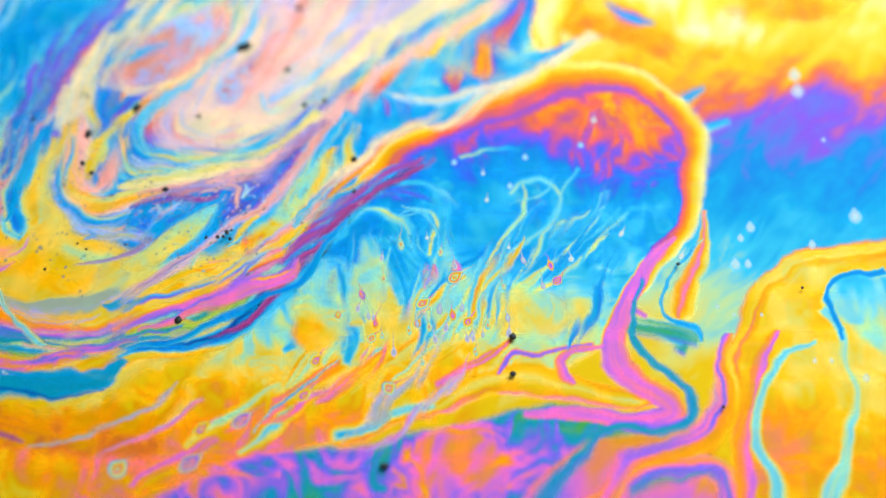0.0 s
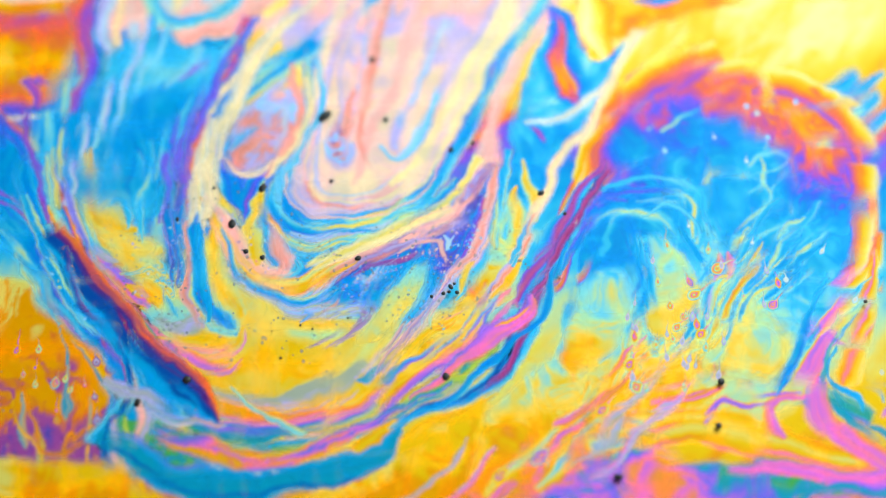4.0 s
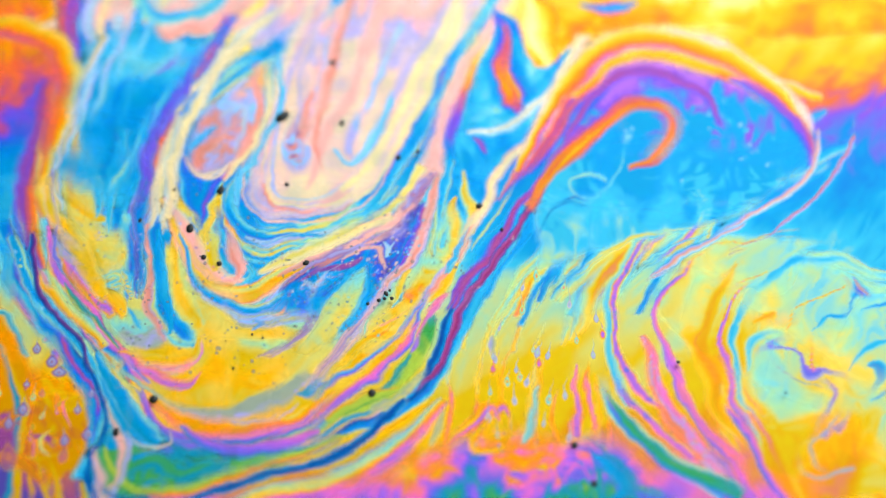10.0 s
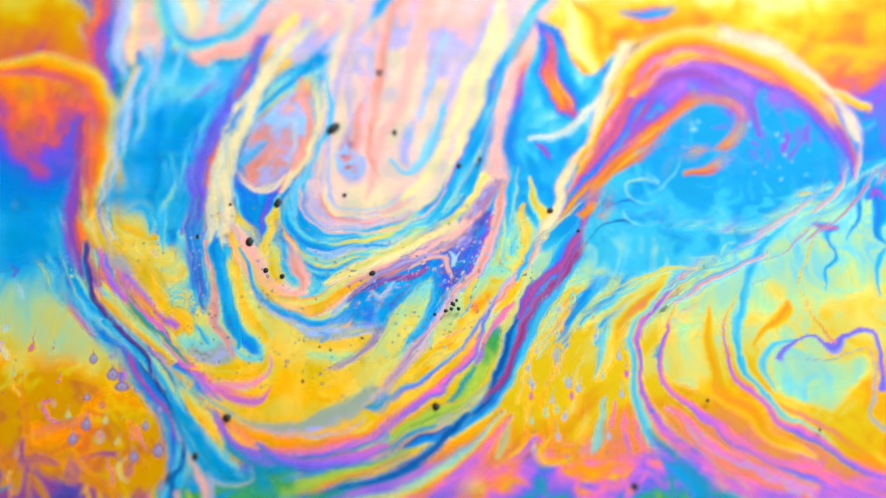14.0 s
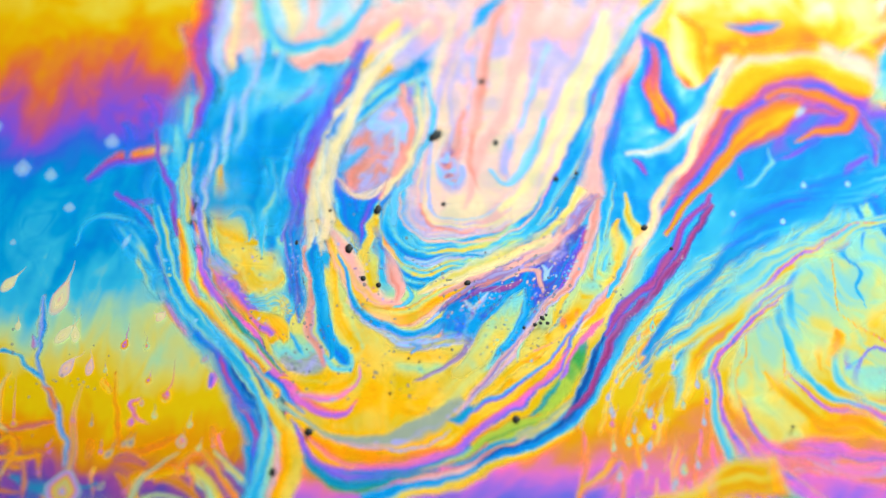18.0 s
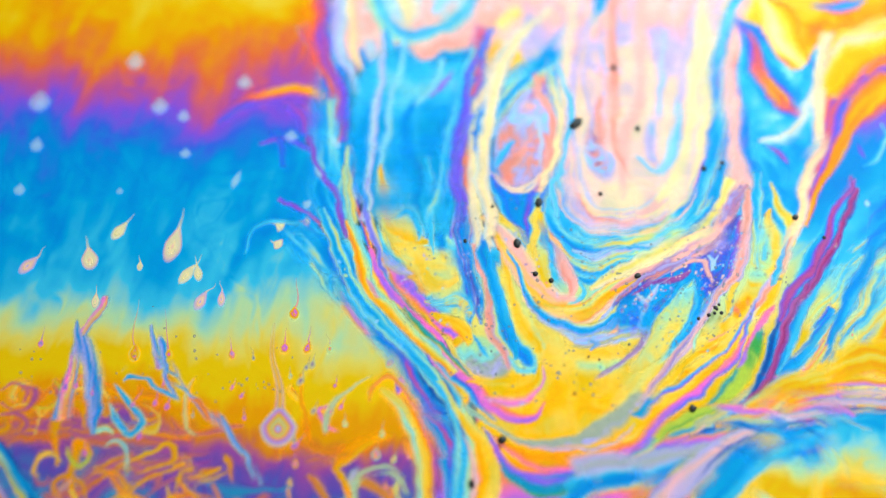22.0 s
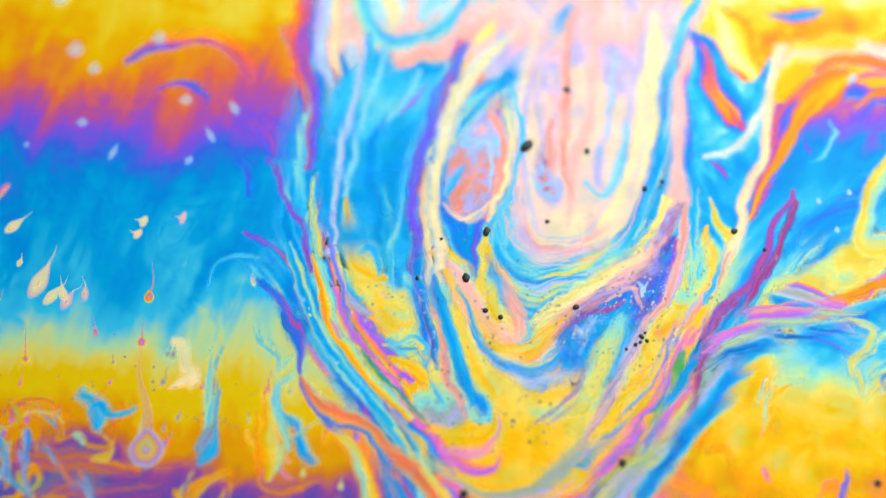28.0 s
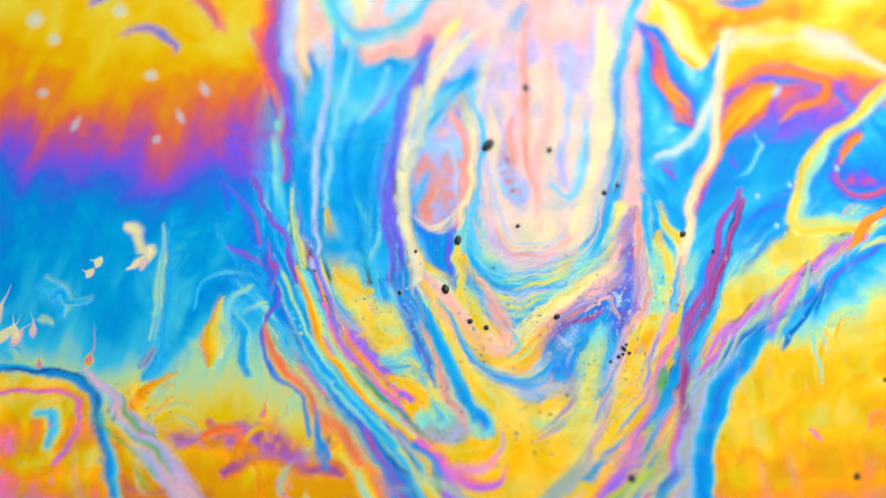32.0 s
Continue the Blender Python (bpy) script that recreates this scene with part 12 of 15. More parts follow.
film.band('violet_arc', 'violet and rose arc in a blue hollow', [(8.1, 6.2, 0.39), (9.3, 8.8, 0.86), (10.9, 10.5, 1.07), (12.9, 11.2, 1.21), (15.1, 10.7, 1.20), (16.7, 9.6, 1.06), (17.5, 8.1, 0.46)], 'indigo purple fig rose purple indigo', soft=.4, stir=.6)
film.band('rose_hook', 'rose hook of film in a blue hollow', [(6.5, 2.2, 0.77), (7.7, 4.5, 1.43), (9.1, 6.4, 1.84), (10.6, 8.1, 1.85), (12.3, 9.0, 1.53), (13.9, 8.6, 1.52), (14.6, 7.3, 1.45), (13.8, 5.8, 1.18), (11.9, 4.9, 0.52)], 'purple rose coral amber coral rose', soft=.35, stir=.5)
film.band('aqua_curl', 'aqua curl in a blue hollow', [(11.5, 6.5, 0.16), (11.3, 4.7, 0.29), (10.8, 3.4, 0.45), (9.9, 2.7, 0.45), (8.8, 2.9, 0.45), (8.6, 3.7, 0.39), (9.6, 4.2, 0.52), (10.6, 4.0, 0.45)], 'azure aqua sky', soft=.4, stir=.4)
film.band('navy_fleck', 'deep blue fleck under a curl', [(9.9, 2.4, 0.16), (8.9, 2.7, 0.32), (8.2, 2.3, 0.29), (7.6, 1.5, 0.19), (7.2, 0.4, 0.13)], 'azure navy azure', soft=.4, stir=.4)
film.band('pale_line', 'pale line round a blue hollow', [(23.2, 7.9, 0.26), (22.8, 5.4, 0.46), (21.3, 3.6, 0.52), (19.0, 1.9, 0.51), (16.8, 0.6, 0.58), (15.0, -0.7, 0.51), (14.0, -1.5, 0.25)], 'sky ice petal peach lilac azure', soft=.35, stir=.4)
film.band('rose_line', 'thin rose line round a blue hollow', [(25.7, 12.3, 0.27), (25.6, 8.8, 0.46), (24.6, 6.0, 0.39), (22.7, 3.2, 0.29), (20.7, 1.3, 0.22), (18.4, 0.0, 0.16)], 'ice lilac rose coral sky', soft=.4, stir=.4)
film.band('straw_streak', 'straw streak on aqua film', [(16.3, 1.6, 0.13), (14.0, 1.3, 0.32), (12.0, 0.4, 0.38), (10.4, -0.8, 0.32), (9.4, -2.1, 0.13)], 'aqua straw mint aqua', soft=.45, stir=.5)
film.band('straw_streak', 'straw streak on aqua film', [(17.5, 1.5, 0.13), (15.5, 0.6, 0.29), (13.7, -0.7, 0.32), (12.5, -2.1, 0.13)], 'sky mint sky', soft=.45, stir=.5)
film.band('straw_streak', 'straw streak on blue film', [(5.5, 3.4, 0.13), (4.7, 2.0, 0.29), (3.9, 0.6, 0.32), (3.2, -0.5, 0.16)], 'azure straw mint azure', soft=.45, stir=.4)
film.dots([(14.2, 10.4), (19.5, 9.2), (20.8, 5.8), (17.7, 3.2), (15.1, 4.0), (15.7, 6.9)], 16, 0.27, 'ice pearl sky')
film.dots([(11.2, 7.1), (12.0, 7.1), (12.0, 6.5), (11.2, 6.5)], 3, 0.46, 'pearl ice')
film.lay('hollow_piece', 0.240, size=4, lap=1.3)

# ---- strip pieces ----
film = Film(9.0, 23.0, -16.5, 0.5, 'strip', 25, step=0.08, warp=0.4)
film.band('ash_band', 'ash and olive band at the foot of a swirl', [(16.7, -7.0, 0.25), (15.2, -8.8, 0.73), (13.5, -10.7, 0.91), (12.2, -12.1, 0.84), (10.9, -13.7, 0.78), (10.1, -14.7, 0.60)], 'lime ash straw ash', soft=.35, stir=.4, speckle=.1)
film.band('azure_line', 'azure line at the edge of a swirl', [(21.2, -1.4, 0.63), (20.0, -3.1, 0.75), (18.8, -4.6, 0.75), (17.4, -6.3, 0.62), (15.8, -8.2, 0.46), (14.3, -10.1, 0.30), (12.7, -12.2, 0.24), (11.2, -14.1, 0.18)], 'aqua azure azure blue sky', soft=.3, stir=.4)
film.band('straw_strip', 'straw and peach strip beside an azure line', [(20.6, -3.3, 0.31), (19.4, -5.0, 0.69), (17.6, -7.0, 0.93), (16.3, -8.6, 0.98), (14.9, -10.4, 0.85), (13.6, -12.1, 0.72), (12.5, -13.5, 0.66), (11.6, -14.7, 0.54)], 'aqua straw straw peach pink orchid', soft=.3, stir=.4)
film.band('teal_strip', 'teal strip beside a lilac band', [(16.7, -9.5, 0.24), (15.5, -10.8, 0.55), (14.3, -12.4, 0.78), (13.2, -14.0, 0.96), (12.4, -14.9, 0.83)], 'orchid azure teal ash', soft=.4, stir=.4)
film.lay('strip_piece', 0.2328, lap=1.3)

# ---- stem pieces ----
film = Film(-1.5, 8.5, -9.8, 5.0, 'swirl', 9, step=0.08, warp=0.4)
film.band('crimson_stem', 'crimson streak between navy edges', [(7.3, 3.8, 0.34), (6.1, 2.0, 0.53), (5.1, 0.4, 0.62), (4.2, -1.0, 0.71), (3.3, -2.6, 0.76), (2.6, -4.1, 0.75), (2.2, -5.6, 0.70), (1.5, -7.0, 0.65), (0.5, -8.1, 0.55), (-0.4, -8.9, 0.28)], 'azure navy fig crimson rose fig navy', soft=.25, stir=.4, speckle=.12)
film.dots([(3.8, -1.0), (5.5, 0.7), (3.0, -4.1), (1.7, -6.8)], 10, 0.13, 'blush petal pearl')
film.lay('stem_piece', 0.2342, lap=1.3)

# ---- evening pieces ----
film = Film(-29.0, 17.5, -17.0, 14.5, 'eve', 7, step=0.1, warp=0.4)
film.pool('dusk_lobe', 'lobe of film shading from gold through rose to blue', [(-29.3, 14.3), (-24.2, 13.5), (-21.7, 12.3), (-20.5, 10.4), (-20.7, 7.7), (-21.4, 5.1), (-21.8, 2.5), (-21.9, 0.7), (-23.1, -0.3), (-27.5, -0.3)], 'gold amber coral rose purple indigo blue azure azure azure azure', soft=.35, stir=.5)
film.band('golden_rim', 'golden rim of a dusky lobe', [(-27.9, 13.3, 1.35), (-24.5, 13.5, 2.03), (-21.9, 12.5, 2.22), (-20.7, 10.4, 2.07), (-20.9, 7.7, 1.78), (-21.4, 5.1, 1.50), (-21.4, 2.9, 1.16), (-20.6, 1.1, 0.71)], 'ivory lemon gold amber coral rose', soft=.4, stir=.4)
film.band('rose_column', 'rose and purple column of a dusky lobe', [(-21.9, 10.0, 1.33), (-22.0, 7.7, 2.18), (-22.3, 5.1, 2.28), (-22.2, 2.9, 1.94), (-21.5, 0.7, 1.54), (-20.6, -0.8, 1.14), (-19.7, -2.4, 0.69)], 'amber coral fig purple indigo', soft=.45, stir=.4)
film.band('pale_rim', 'pale rim beside a blue column', [(-18.5, 13.1, 0.68), (-19.5, 10.7, 1.00), (-20.0, 8.1, 0.86), (-20.4, 5.4, 0.65), (-20.4, 3.2, 0.58), (-19.7, 1.6, 0.32)], 'sky ice petal straw gold', soft=.4, stir=.4)
film.band('yellow_slope', 'yellow slope at the edge of a swirl', [(-21.0, 3.6, 0.39), (-20.4, 1.6, 0.96), (-18.9, 0.0, 1.40), (-17.4, -1.7, 1.27), (-16.1, -3.4, 0.75)], 'straw yellow yellow petal', soft=.35, stir=.4)
film.pool('teal_pool', 'teal and green pool at the foot of a swirl', [(-13.5, -11.9), (-11.6, -11.2), (-9.4, -12.4), (-5.5, -12.1), (-3.1, -11.6), (-1.2, -10.5), (-1.3, -11.6), (-4.0, -12.6), (-6.7, -13.4), (-9.4, -14.1), (-11.8, -13.7), (-13.3, -13.2)], 'violet teal teal green lime', soft=.2, stir=.9, speckle=.2)
film.band('violet_hem', 'violet hem of a golden crescent', [(-10.9, -10.5, 0.43), (-9.2, -11.6, 0.79), (-6.8, -11.9, 0.84), (-4.4, -11.5, 0.79), (-2.5, -10.7, 0.49)], 'pink orchid violet teal', soft=.35, stir=.4)
film.band('green_streak', 'green streaks in a teal pool', [(-14.4, -10.8, 0.24), (-13.8, -11.9, 0.48), (-13.0, -12.9, 0.42), (-11.8, -13.4, 0.18)], 'teal lime green teal', soft=.4, stir=.6)
film.band('olive_band', 'olive band along a dark hem', [(-14.9, -13.4, 0.42), (-13.0, -13.8, 0.72), (-10.0, -13.8, 0.78), (-7.3, -13.1, 0.78), (-4.9, -12.3, 0.66), (-2.5, -11.7, 0.48), (-0.9, -10.8, 0.24)], 'green lime lime orange peach', soft=.35, stir=.5)
film.band('navy_hem', 'navy hem line at the foot of a swirl', [(-15.8, -11.6, 0.30), (-15.5, -13.1, 0.42), (-14.4, -14.2, 0.42), (-12.0, -14.5, 0.39), (-9.1, -14.3, 0.45), (-6.4, -13.5, 0.54), (-4.0, -12.9, 0.54), (-1.9, -12.4, 0.60), (-0.1, -11.3, 0.67), (1.4, -9.9, 0.67), (2.3, -8.9, 0.37)], 'azure navy navy azure', soft=.3, stir=.3)
film.band('straw_apron', 'straw and peach film below a dark hem', [(-10.8, -15.2, 0.59), (-7.8, -15.0, 1.01), (-4.9, -14.4, 1.37), (-1.9, -13.8, 1.67), (0.5, -12.6, 1.68), (2.6, -11.0, 1.39), (4.5, -9.2, 0.73)], 'azure mint straw peach pink orchid', soft=.4, stir=.7, speckle=.2)
film.pool('violet_foot', 'pink, violet and teal foot of yellow film', [(-0.4, -14.4), (1.7, -12.3), (4.4, -11.0), (7.8, -10.2), (10.5, -10.7), (12.7, -10.2), (15.0, -11.6), (15.8, -12.9), (16.2, -16.0), (-0.7, -16.0)], 'peach pink pink orchid violet teal violet', soft=.6, stir=1.4, speckle=.2)
film.band('teal_blot', 'teal blot in violet film', [(12.2, -11.9, 0.42), (13.3, -12.4, 1.50), (14.0, -13.4, 1.50), (13.3, -14.4, 0.60)], 'violet teal azure violet', soft=.5, stir=.8)
film.band('golden_loop', 'golden loop in pink film', [(6.9, -10.2, 0.36), (6.1, -11.2, 0.67), (6.5, -11.9, 0.66), (7.6, -11.6, 0.42)], 'pink orange yellow pink', soft=.4, stir=.6)
film.band('grey_drip', 'grey drip in yellow film', [(7.0, -5.5, 0.19), (7.1, -6.1, 0.56), (7.1, -6.7, 0.25)], 'straw ash lilac straw', soft=.4, stir=.6)
film.band('grey_drip', 'grey drip in yellow film', [(9.5, -8.4, 0.31), (9.3, -9.7, 0.55), (9.1, -10.8, 0.73), (8.8, -11.5, 0.30)], 'straw ash aqua straw', soft=.4, stir=.6)
film.band('grey_drip', 'grey drip in yellow film', [(4.6, -9.7, 0.24), (4.3, -10.5, 0.73), (4.0, -11.3, 0.42)], 'straw ash straw', soft=.4, stir=.6)
film.dots([(4.6, -4.1), (14.6, -4.1), (14.9, -8.8), (6.6, -9.4)], 34, 0.22, 'ash lilac aqua mint')
film.dots([(4.8, -9.7), (13.9, -9.7), (13.8, -11.6), (4.7, -11.9)], 24, 0.21, 'ash lilac violet orange')
film.lay('evening_piece', 0.2395, lap=1.3)

# ---- stream pieces ----
film = Film(-6.0, 10.0, -1.0, 17.5, 'swirl', 25, step=0.1)
film.pool('blue_column', 'blue column of film with pale spots', [(-4.8, 11.5), (-2.8, 13.0), (-1.4, 13.8), (0.2, 12.6), (2.2, 12.7), (1.8, 9.6), (1.6, 6.6), (1.6, 3.6), (1.9, 0.6), (0.5, 0.3), (-0.8, -0.0), (-2.7, 0.7), (-3.9, 3.2), (-4.5, 6.9)], 'azure sky azure azure azure sky', soft=.3, stir=.4)
film.band('azure_vein', 'deep azure vein in a blue column', [(-0.5, 9.6, 0.47), (-1.0, 7.3, 1.12), (-0.6, 4.7, 1.30), (0.2, 2.5, 0.65)], 'sky azure blue azure sky', soft=.6, stir=.5)
film.band('pale_vein', 'pale strip in a blue column', [(-2.9, 14.3, 0.41), (-2.7, 10.7, 0.67), (-2.8, 7.7, 0.66), (-2.9, 4.7, 0.55), (-3.0, 2.0, 0.39)], 'sky lilac pearl aqua', soft=.5, stir=.4)
film.band('pale_vein', 'pale strip in a blue column', [(-1.3, 13.9, 0.41), (-1.9, 10.7, 0.57), (-2.0, 7.7, 0.59), (-2.3, 5.1, 0.46)], 'sky aqua ice sky', soft=.5, stir=.4)
film.band('pale_vein', 'pale patch in a blue column', [(0.7, 12.7, 0.34), (0.1, 11.1, 0.80), (-0.3, 9.9, 0.73), (-0.5, 9.2, 0.27)], 'azure ice aqua azure', soft=.6, stir=.3)
film.band('orchid_dash', 'orchid dash in a blue column', [(0.1, 9.9, 0.20), (0.7, 10.8, 0.64), (1.2, 11.7, 0.24)], 'sky orchid purple sky', soft=.5, stir=.2)
film.band('sky_vein', 'sky-blue strip in a blue column', [(2.3, 13.3, 0.34), (1.8, 10.4, 0.60), (1.5, 7.3, 0.56), (1.0, 4.3, 0.49), (0.6, 1.3, 0.45)], 'azure sky aqua sky', soft=.5, stir=.5)
film.band('violet_column', 'violet and blue column of film', [(3.4, 14.5, 0.48), (2.3, 11.5, 0.67), (2.1, 8.8, 0.76), (1.8, 5.8, 0.75), (1.8, 3.2, 0.81), (2.0, 0.6, 0.45)], 'azure violet purple indigo azure', soft=.4, stir=.7, speckle=.5)
film.band('pale_vein', 'pale strip beside a column', [(-4.2, 6.6, 0.26), (-4.0, 4.0, 0.42), (-3.7, 1.3, 0.38)], 'aqua straw aqua', soft=.5, stir=.4)
film.band('cream_loop', 'cream outer loop of a swirl', [(6.2, 15.5, 0.34), (4.7, 13.1, 0.84), (3.9, 10.7, 0.97), (3.4, 8.1, 0.89), (3.1, 5.1, 0.88), (3.1, 2.9, 1.00), (3.6, 0.6, 0.90)], 'pearl ivory butter ivory pearl', soft=.35, stir=.4)
film.pool('rose_island', 'dusty rose island in a pale loop', [(6.0, 10.7), (7.2, 9.6), (7.5, 7.3), (7.1, 5.1), (6.2, 3.9), (5.1, 3.4), (3.9, 3.9), (3.6, 5.4), (3.8, 7.7), (4.8, 9.2)], 'blush lilac ice lilac salmon salmon lilac', soft=.25, stir=1.0, speckle=.6)
film.band('sky_spot', 'soft blue spot on a rose island', [(3.8, 5.0, 0.39), (4.3, 6.1, 0.85), (4.9, 6.9, 0.33)], 'lilac sky azure lilac', soft=.5, stir=.6)
film.band('salmon_spot', 'salmon patch on a rose island', [(4.7, 4.6, 0.39), (5.4, 5.7, 1.11), (5.9, 6.9, 0.92), (6.1, 7.6, 0.26)], 'lilac salmon blush salmon lilac', soft=.5, stir=1.0, speckle=.7)
film.band('lilac_curl', 'pale lilac curl on a rose island', [(4.9, 7.5, 0.23), (5.8, 8.6, 0.56), (6.6, 7.3, 0.56), (6.6, 5.4, 0.33)], 'lilac pearl lilac', soft=.5, stir=.5)
film.band('pale_arc', 'pale arc below a rose island', [(3.7, 4.3, 0.16), (4.7, 3.4, 0.29), (5.9, 3.8, 0.29), (6.8, 4.8, 0.16)], 'petal ivory petal', soft=.4, stir=.2)
film.band('coral_stripe', 'coral stripe beside a rose island', [(6.0, 10.9, 0.27), (6.8, 9.2, 0.63), (7.2, 7.3, 0.56), (6.9, 5.0, 0.33)], 'blush salmon blush', soft=.5, stir=.5)
film.band('butter_stripe', 'cream stripe beside a rose island', [(7.0, 10.9, 0.33), (7.6, 8.4, 0.50), (7.4, 6.2, 0.43), (6.5, 3.8, 0.29)], 'ivory butter ivory', soft=.5, stir=.4)
film.band('ice_stripe', 'pale blue stripe round a loop', [(7.4, 12.3, 0.34), (8.2, 9.6, 0.43), (8.0, 6.9, 0.43), (7.3, 4.3, 0.39), (7.0, 2.2, 0.32)], 'ice sky ice', soft=.5, stir=.5)
film.lay('stream_piece', 0.237, lap=1.3)

# ---- flank pieces ----
film = Film(-5.8, 6.2, -8.6, 8.6, 'swirl', 25, step=0.07, warp=0.3)
film.pool('pale_shore', 'straw and mint shore of film in a blue column', [(-2.7, 4.0), (-2.2, 5.8), (-1.6, 4.7), (-1.2, 3.4), (-0.5, 3.4), (0.0, 2.5), (0.5, 0.0), (1.5, -0.3), (2.1, -1.0), (2.4, -3.4), (2.1, -4.1), (0.5, -3.9), (-0.8, -2.1), (-1.6, -0.7), (-2.3, 0.7), (-2.5, 2.2)], 'aqua mint straw straw straw straw', soft=.3, stir=.6, speckle=.15)
film.band('yellow_shore', 'bright yellow shore in a blue column', [(-2.2, 5.1, 0.26), (-2.1, 3.6, 0.78), (-2.0, 2.2, 1.16), (-1.5, 0.9, 1.22), (-0.6, 0.4, 0.77), (0.2, 0.1, 0.70), (0.5, 0.1, 0.26)], 'straw yellow yellow straw', soft=.35, stir=.5)
film.band('yellow_pool', 'yellow pool at the foot of a blue column', [(-0.3, -0.8, 0.25), (0.2, -1.7, 1.08), (0.7, -2.6, 1.58), (1.3, -2.7, 1.13), (1.8, -2.5, 0.38)], 'straw yellow yellow orange straw', soft=.4, stir=.7, speckle=.1)
film.band('blue_hole', 'blue hole in a yellow shore', [(-1.3, 1.6, 0.19), (-0.8, 2.1, 0.58), (-0.3, 1.7, 0.71), (-0.1, 0.9, 0.45), (-0.1, 0.2, 0.16)], 'aqua sky azure sky', soft=.35, stir=.4)
film.band('azure_tail', 'azure tail of a blue column', [(-0.1, 5.4, 0.85), (0.2, 3.6, 0.84), (0.5, 1.8, 0.71), (0.6, 0.4, 0.51), (0.7, -0.8, 0.19)], 'aqua azure azure sky', soft=.4, stir=.5)
film.band('violet_strip', 'violet strip between cream and blue film', [(2.8, 9.6, 0.47), (2.2, 7.3, 0.59), (1.8, 5.4, 0.78), (1.8, 3.6, 0.91), (2.1, 2.5, 0.58)], 'sky purple violet lilac', soft=.4, stir=.6, speckle=.2)
film.band('blue_strip', 'speckled blue strip between pale films', [(2.0, 2.7, 0.52), (2.2, 1.1, 0.90), (2.5, -0.7, 0.70), (2.8, -2.4, 0.69), (3.1, -3.9, 0.81), (3.2, -5.3, 0.31)], 'straw azure blue dusk lilac', soft=.3, stir=.7, speckle=.3)
film.band('lilac_line', 'lilac line along a yellow shore', [(-2.9, 4.2, 0.26), (-3.0, 2.5, 0.58), (-2.8, 1.1, 0.58), (-2.3, -0.1, 0.51), (-2.0, -1.4, 0.44), (-1.5, -2.2, 0.44)], 'straw lilac violet lilac', soft=.4, stir=.4)
film.band('pink_patch', 'pink and violet patch beside a yellow pool', [(-2.0, -1.0, 0.32), (-1.3, -2.1, 0.82), (-0.6, -3.1, 1.07), (0.2, -4.1, 1.06), (1.0, -5.1, 0.87), (1.7, -6.0, 0.50)], 'violet orchid pink peach yellow', soft=.35, stir=.6, speckle=.2)
film.band('lilac_mottle', 'mottled lilac film above a pink patch', [(-2.0, -0.7, 0.25), (-1.6, -1.4, 0.70), (-0.9, -1.9, 0.63), (-0.5, -2.1, 0.25)], 'azure lilac ash lilac', soft=.45, stir=1.2, speckle=.5)
film.band('yellow_lobe', 'yellow lobe at the edge of a swirl', [(0.5, -4.5, 0.31), (1.4, -5.0, 1.12), (2.2, -5.5, 1.37), (2.6, -6.3, 0.74)], 'straw yellow yellow orange', soft=.3, stir=.4)
film.band('aqua_lace', 'lacy aqua film under a yellow pool', [(0.2, -3.8, 0.19), (1.1, -3.9, 0.44), (1.9, -3.6, 0.75), (2.5, -4.1, 0.56), (2.7, -4.6, 0.25)], 'straw sky mint azure straw', soft=.45, stir=1.4, speckle=.6)
film.band('yellow_margin', 'yellow stripe along the margin of a swirl', [(-4.1, 1.5, 0.32), (-3.6, 0.0, 0.57), (-3.1, -1.4, 0.82), (-2.8, -2.7, 0.88), (-1.9, -4.0, 0.81), (-0.9, -5.3, 0.81), (0.3, -6.6, 0.80), (1.7, -8.1, 0.74)], 'mint straw yellow orange straw', soft=.35, stir=.4)
film.band('mint_margin', 'mint stripe along the margin of a swirl', [(-4.2, 5.1, 0.33), (-4.1, 3.2, 0.52), (-3.8, 1.6, 0.64), (-3.3, 0.2, 0.57), (-2.7, -1.2, 0.38), (-2.5, -2.1, 0.19)], 'aqua mint straw aqua', soft=.4, stir=.5)
film.band('aqua_margin', 'aqua stripes along the margin of a swirl', [(-5.4, 2.2, 0.58), (-4.6, 0.0, 0.96), (-3.8, -2.1, 1.07), (-2.8, -4.1, 1.06), (-1.7, -5.6, 1.06), (-0.3, -7.1, 1.05), (1.1, -8.8, 0.92)], 'azure aqua azure sky aqua', soft=.35, stir=.6)
film.band('rose_leaf', 'rose leaf in a yellow stripe', [(-2.9, -2.2, 0.16), (-2.5, -2.8, 0.50), (-2.2, -3.4, 0.22)], 'lilac salmon lilac', soft=.4, stir=.3)
film.band('green_edge', 'teal and green edge of a pink patch', [(-1.0, -4.1, 0.25), (-0.4, -5.0, 0.56), (0.5, -6.0, 0.50), (1.6, -7.2, 0.37), (2.6, -8.4, 0.25)], 'pink teal green yellow', soft=.4, stir=.4)
film.band('azure_finger', 'azure finger between pink and yellow film', [(3.5, -0.7, 0.19), (3.7, -2.1, 0.57), (4.2, -3.6, 0.69), (4.6, -5.1, 0.75), (5.0, -6.5, 0.68), (5.1, -7.3, 0.37)], 'sky azure azure sky', soft=.35, stir=.4)
film.dots([(-2.7, 3.6), (-0.1, 0.4), (2.1, -1.0), (2.4, -3.4), (-0.1, -3.4), (-2.0, 0.7)], 24, 0.13, 'ash mint lilac')
film.dots([(2.0, 2.5), (2.5, 1.5), (3.0, -2.1), (3.4, -5.1), (2.9, -5.1), (2.4, -1.4)], 30, 0.11, 'pearl ice lilac')
film.dots([(-2.0, -0.7), (-0.4, -2.1), (1.7, -5.5), (1.1, -5.5), (-1.4, -2.7)], 26, 0.11, 'petal pearl lilac')
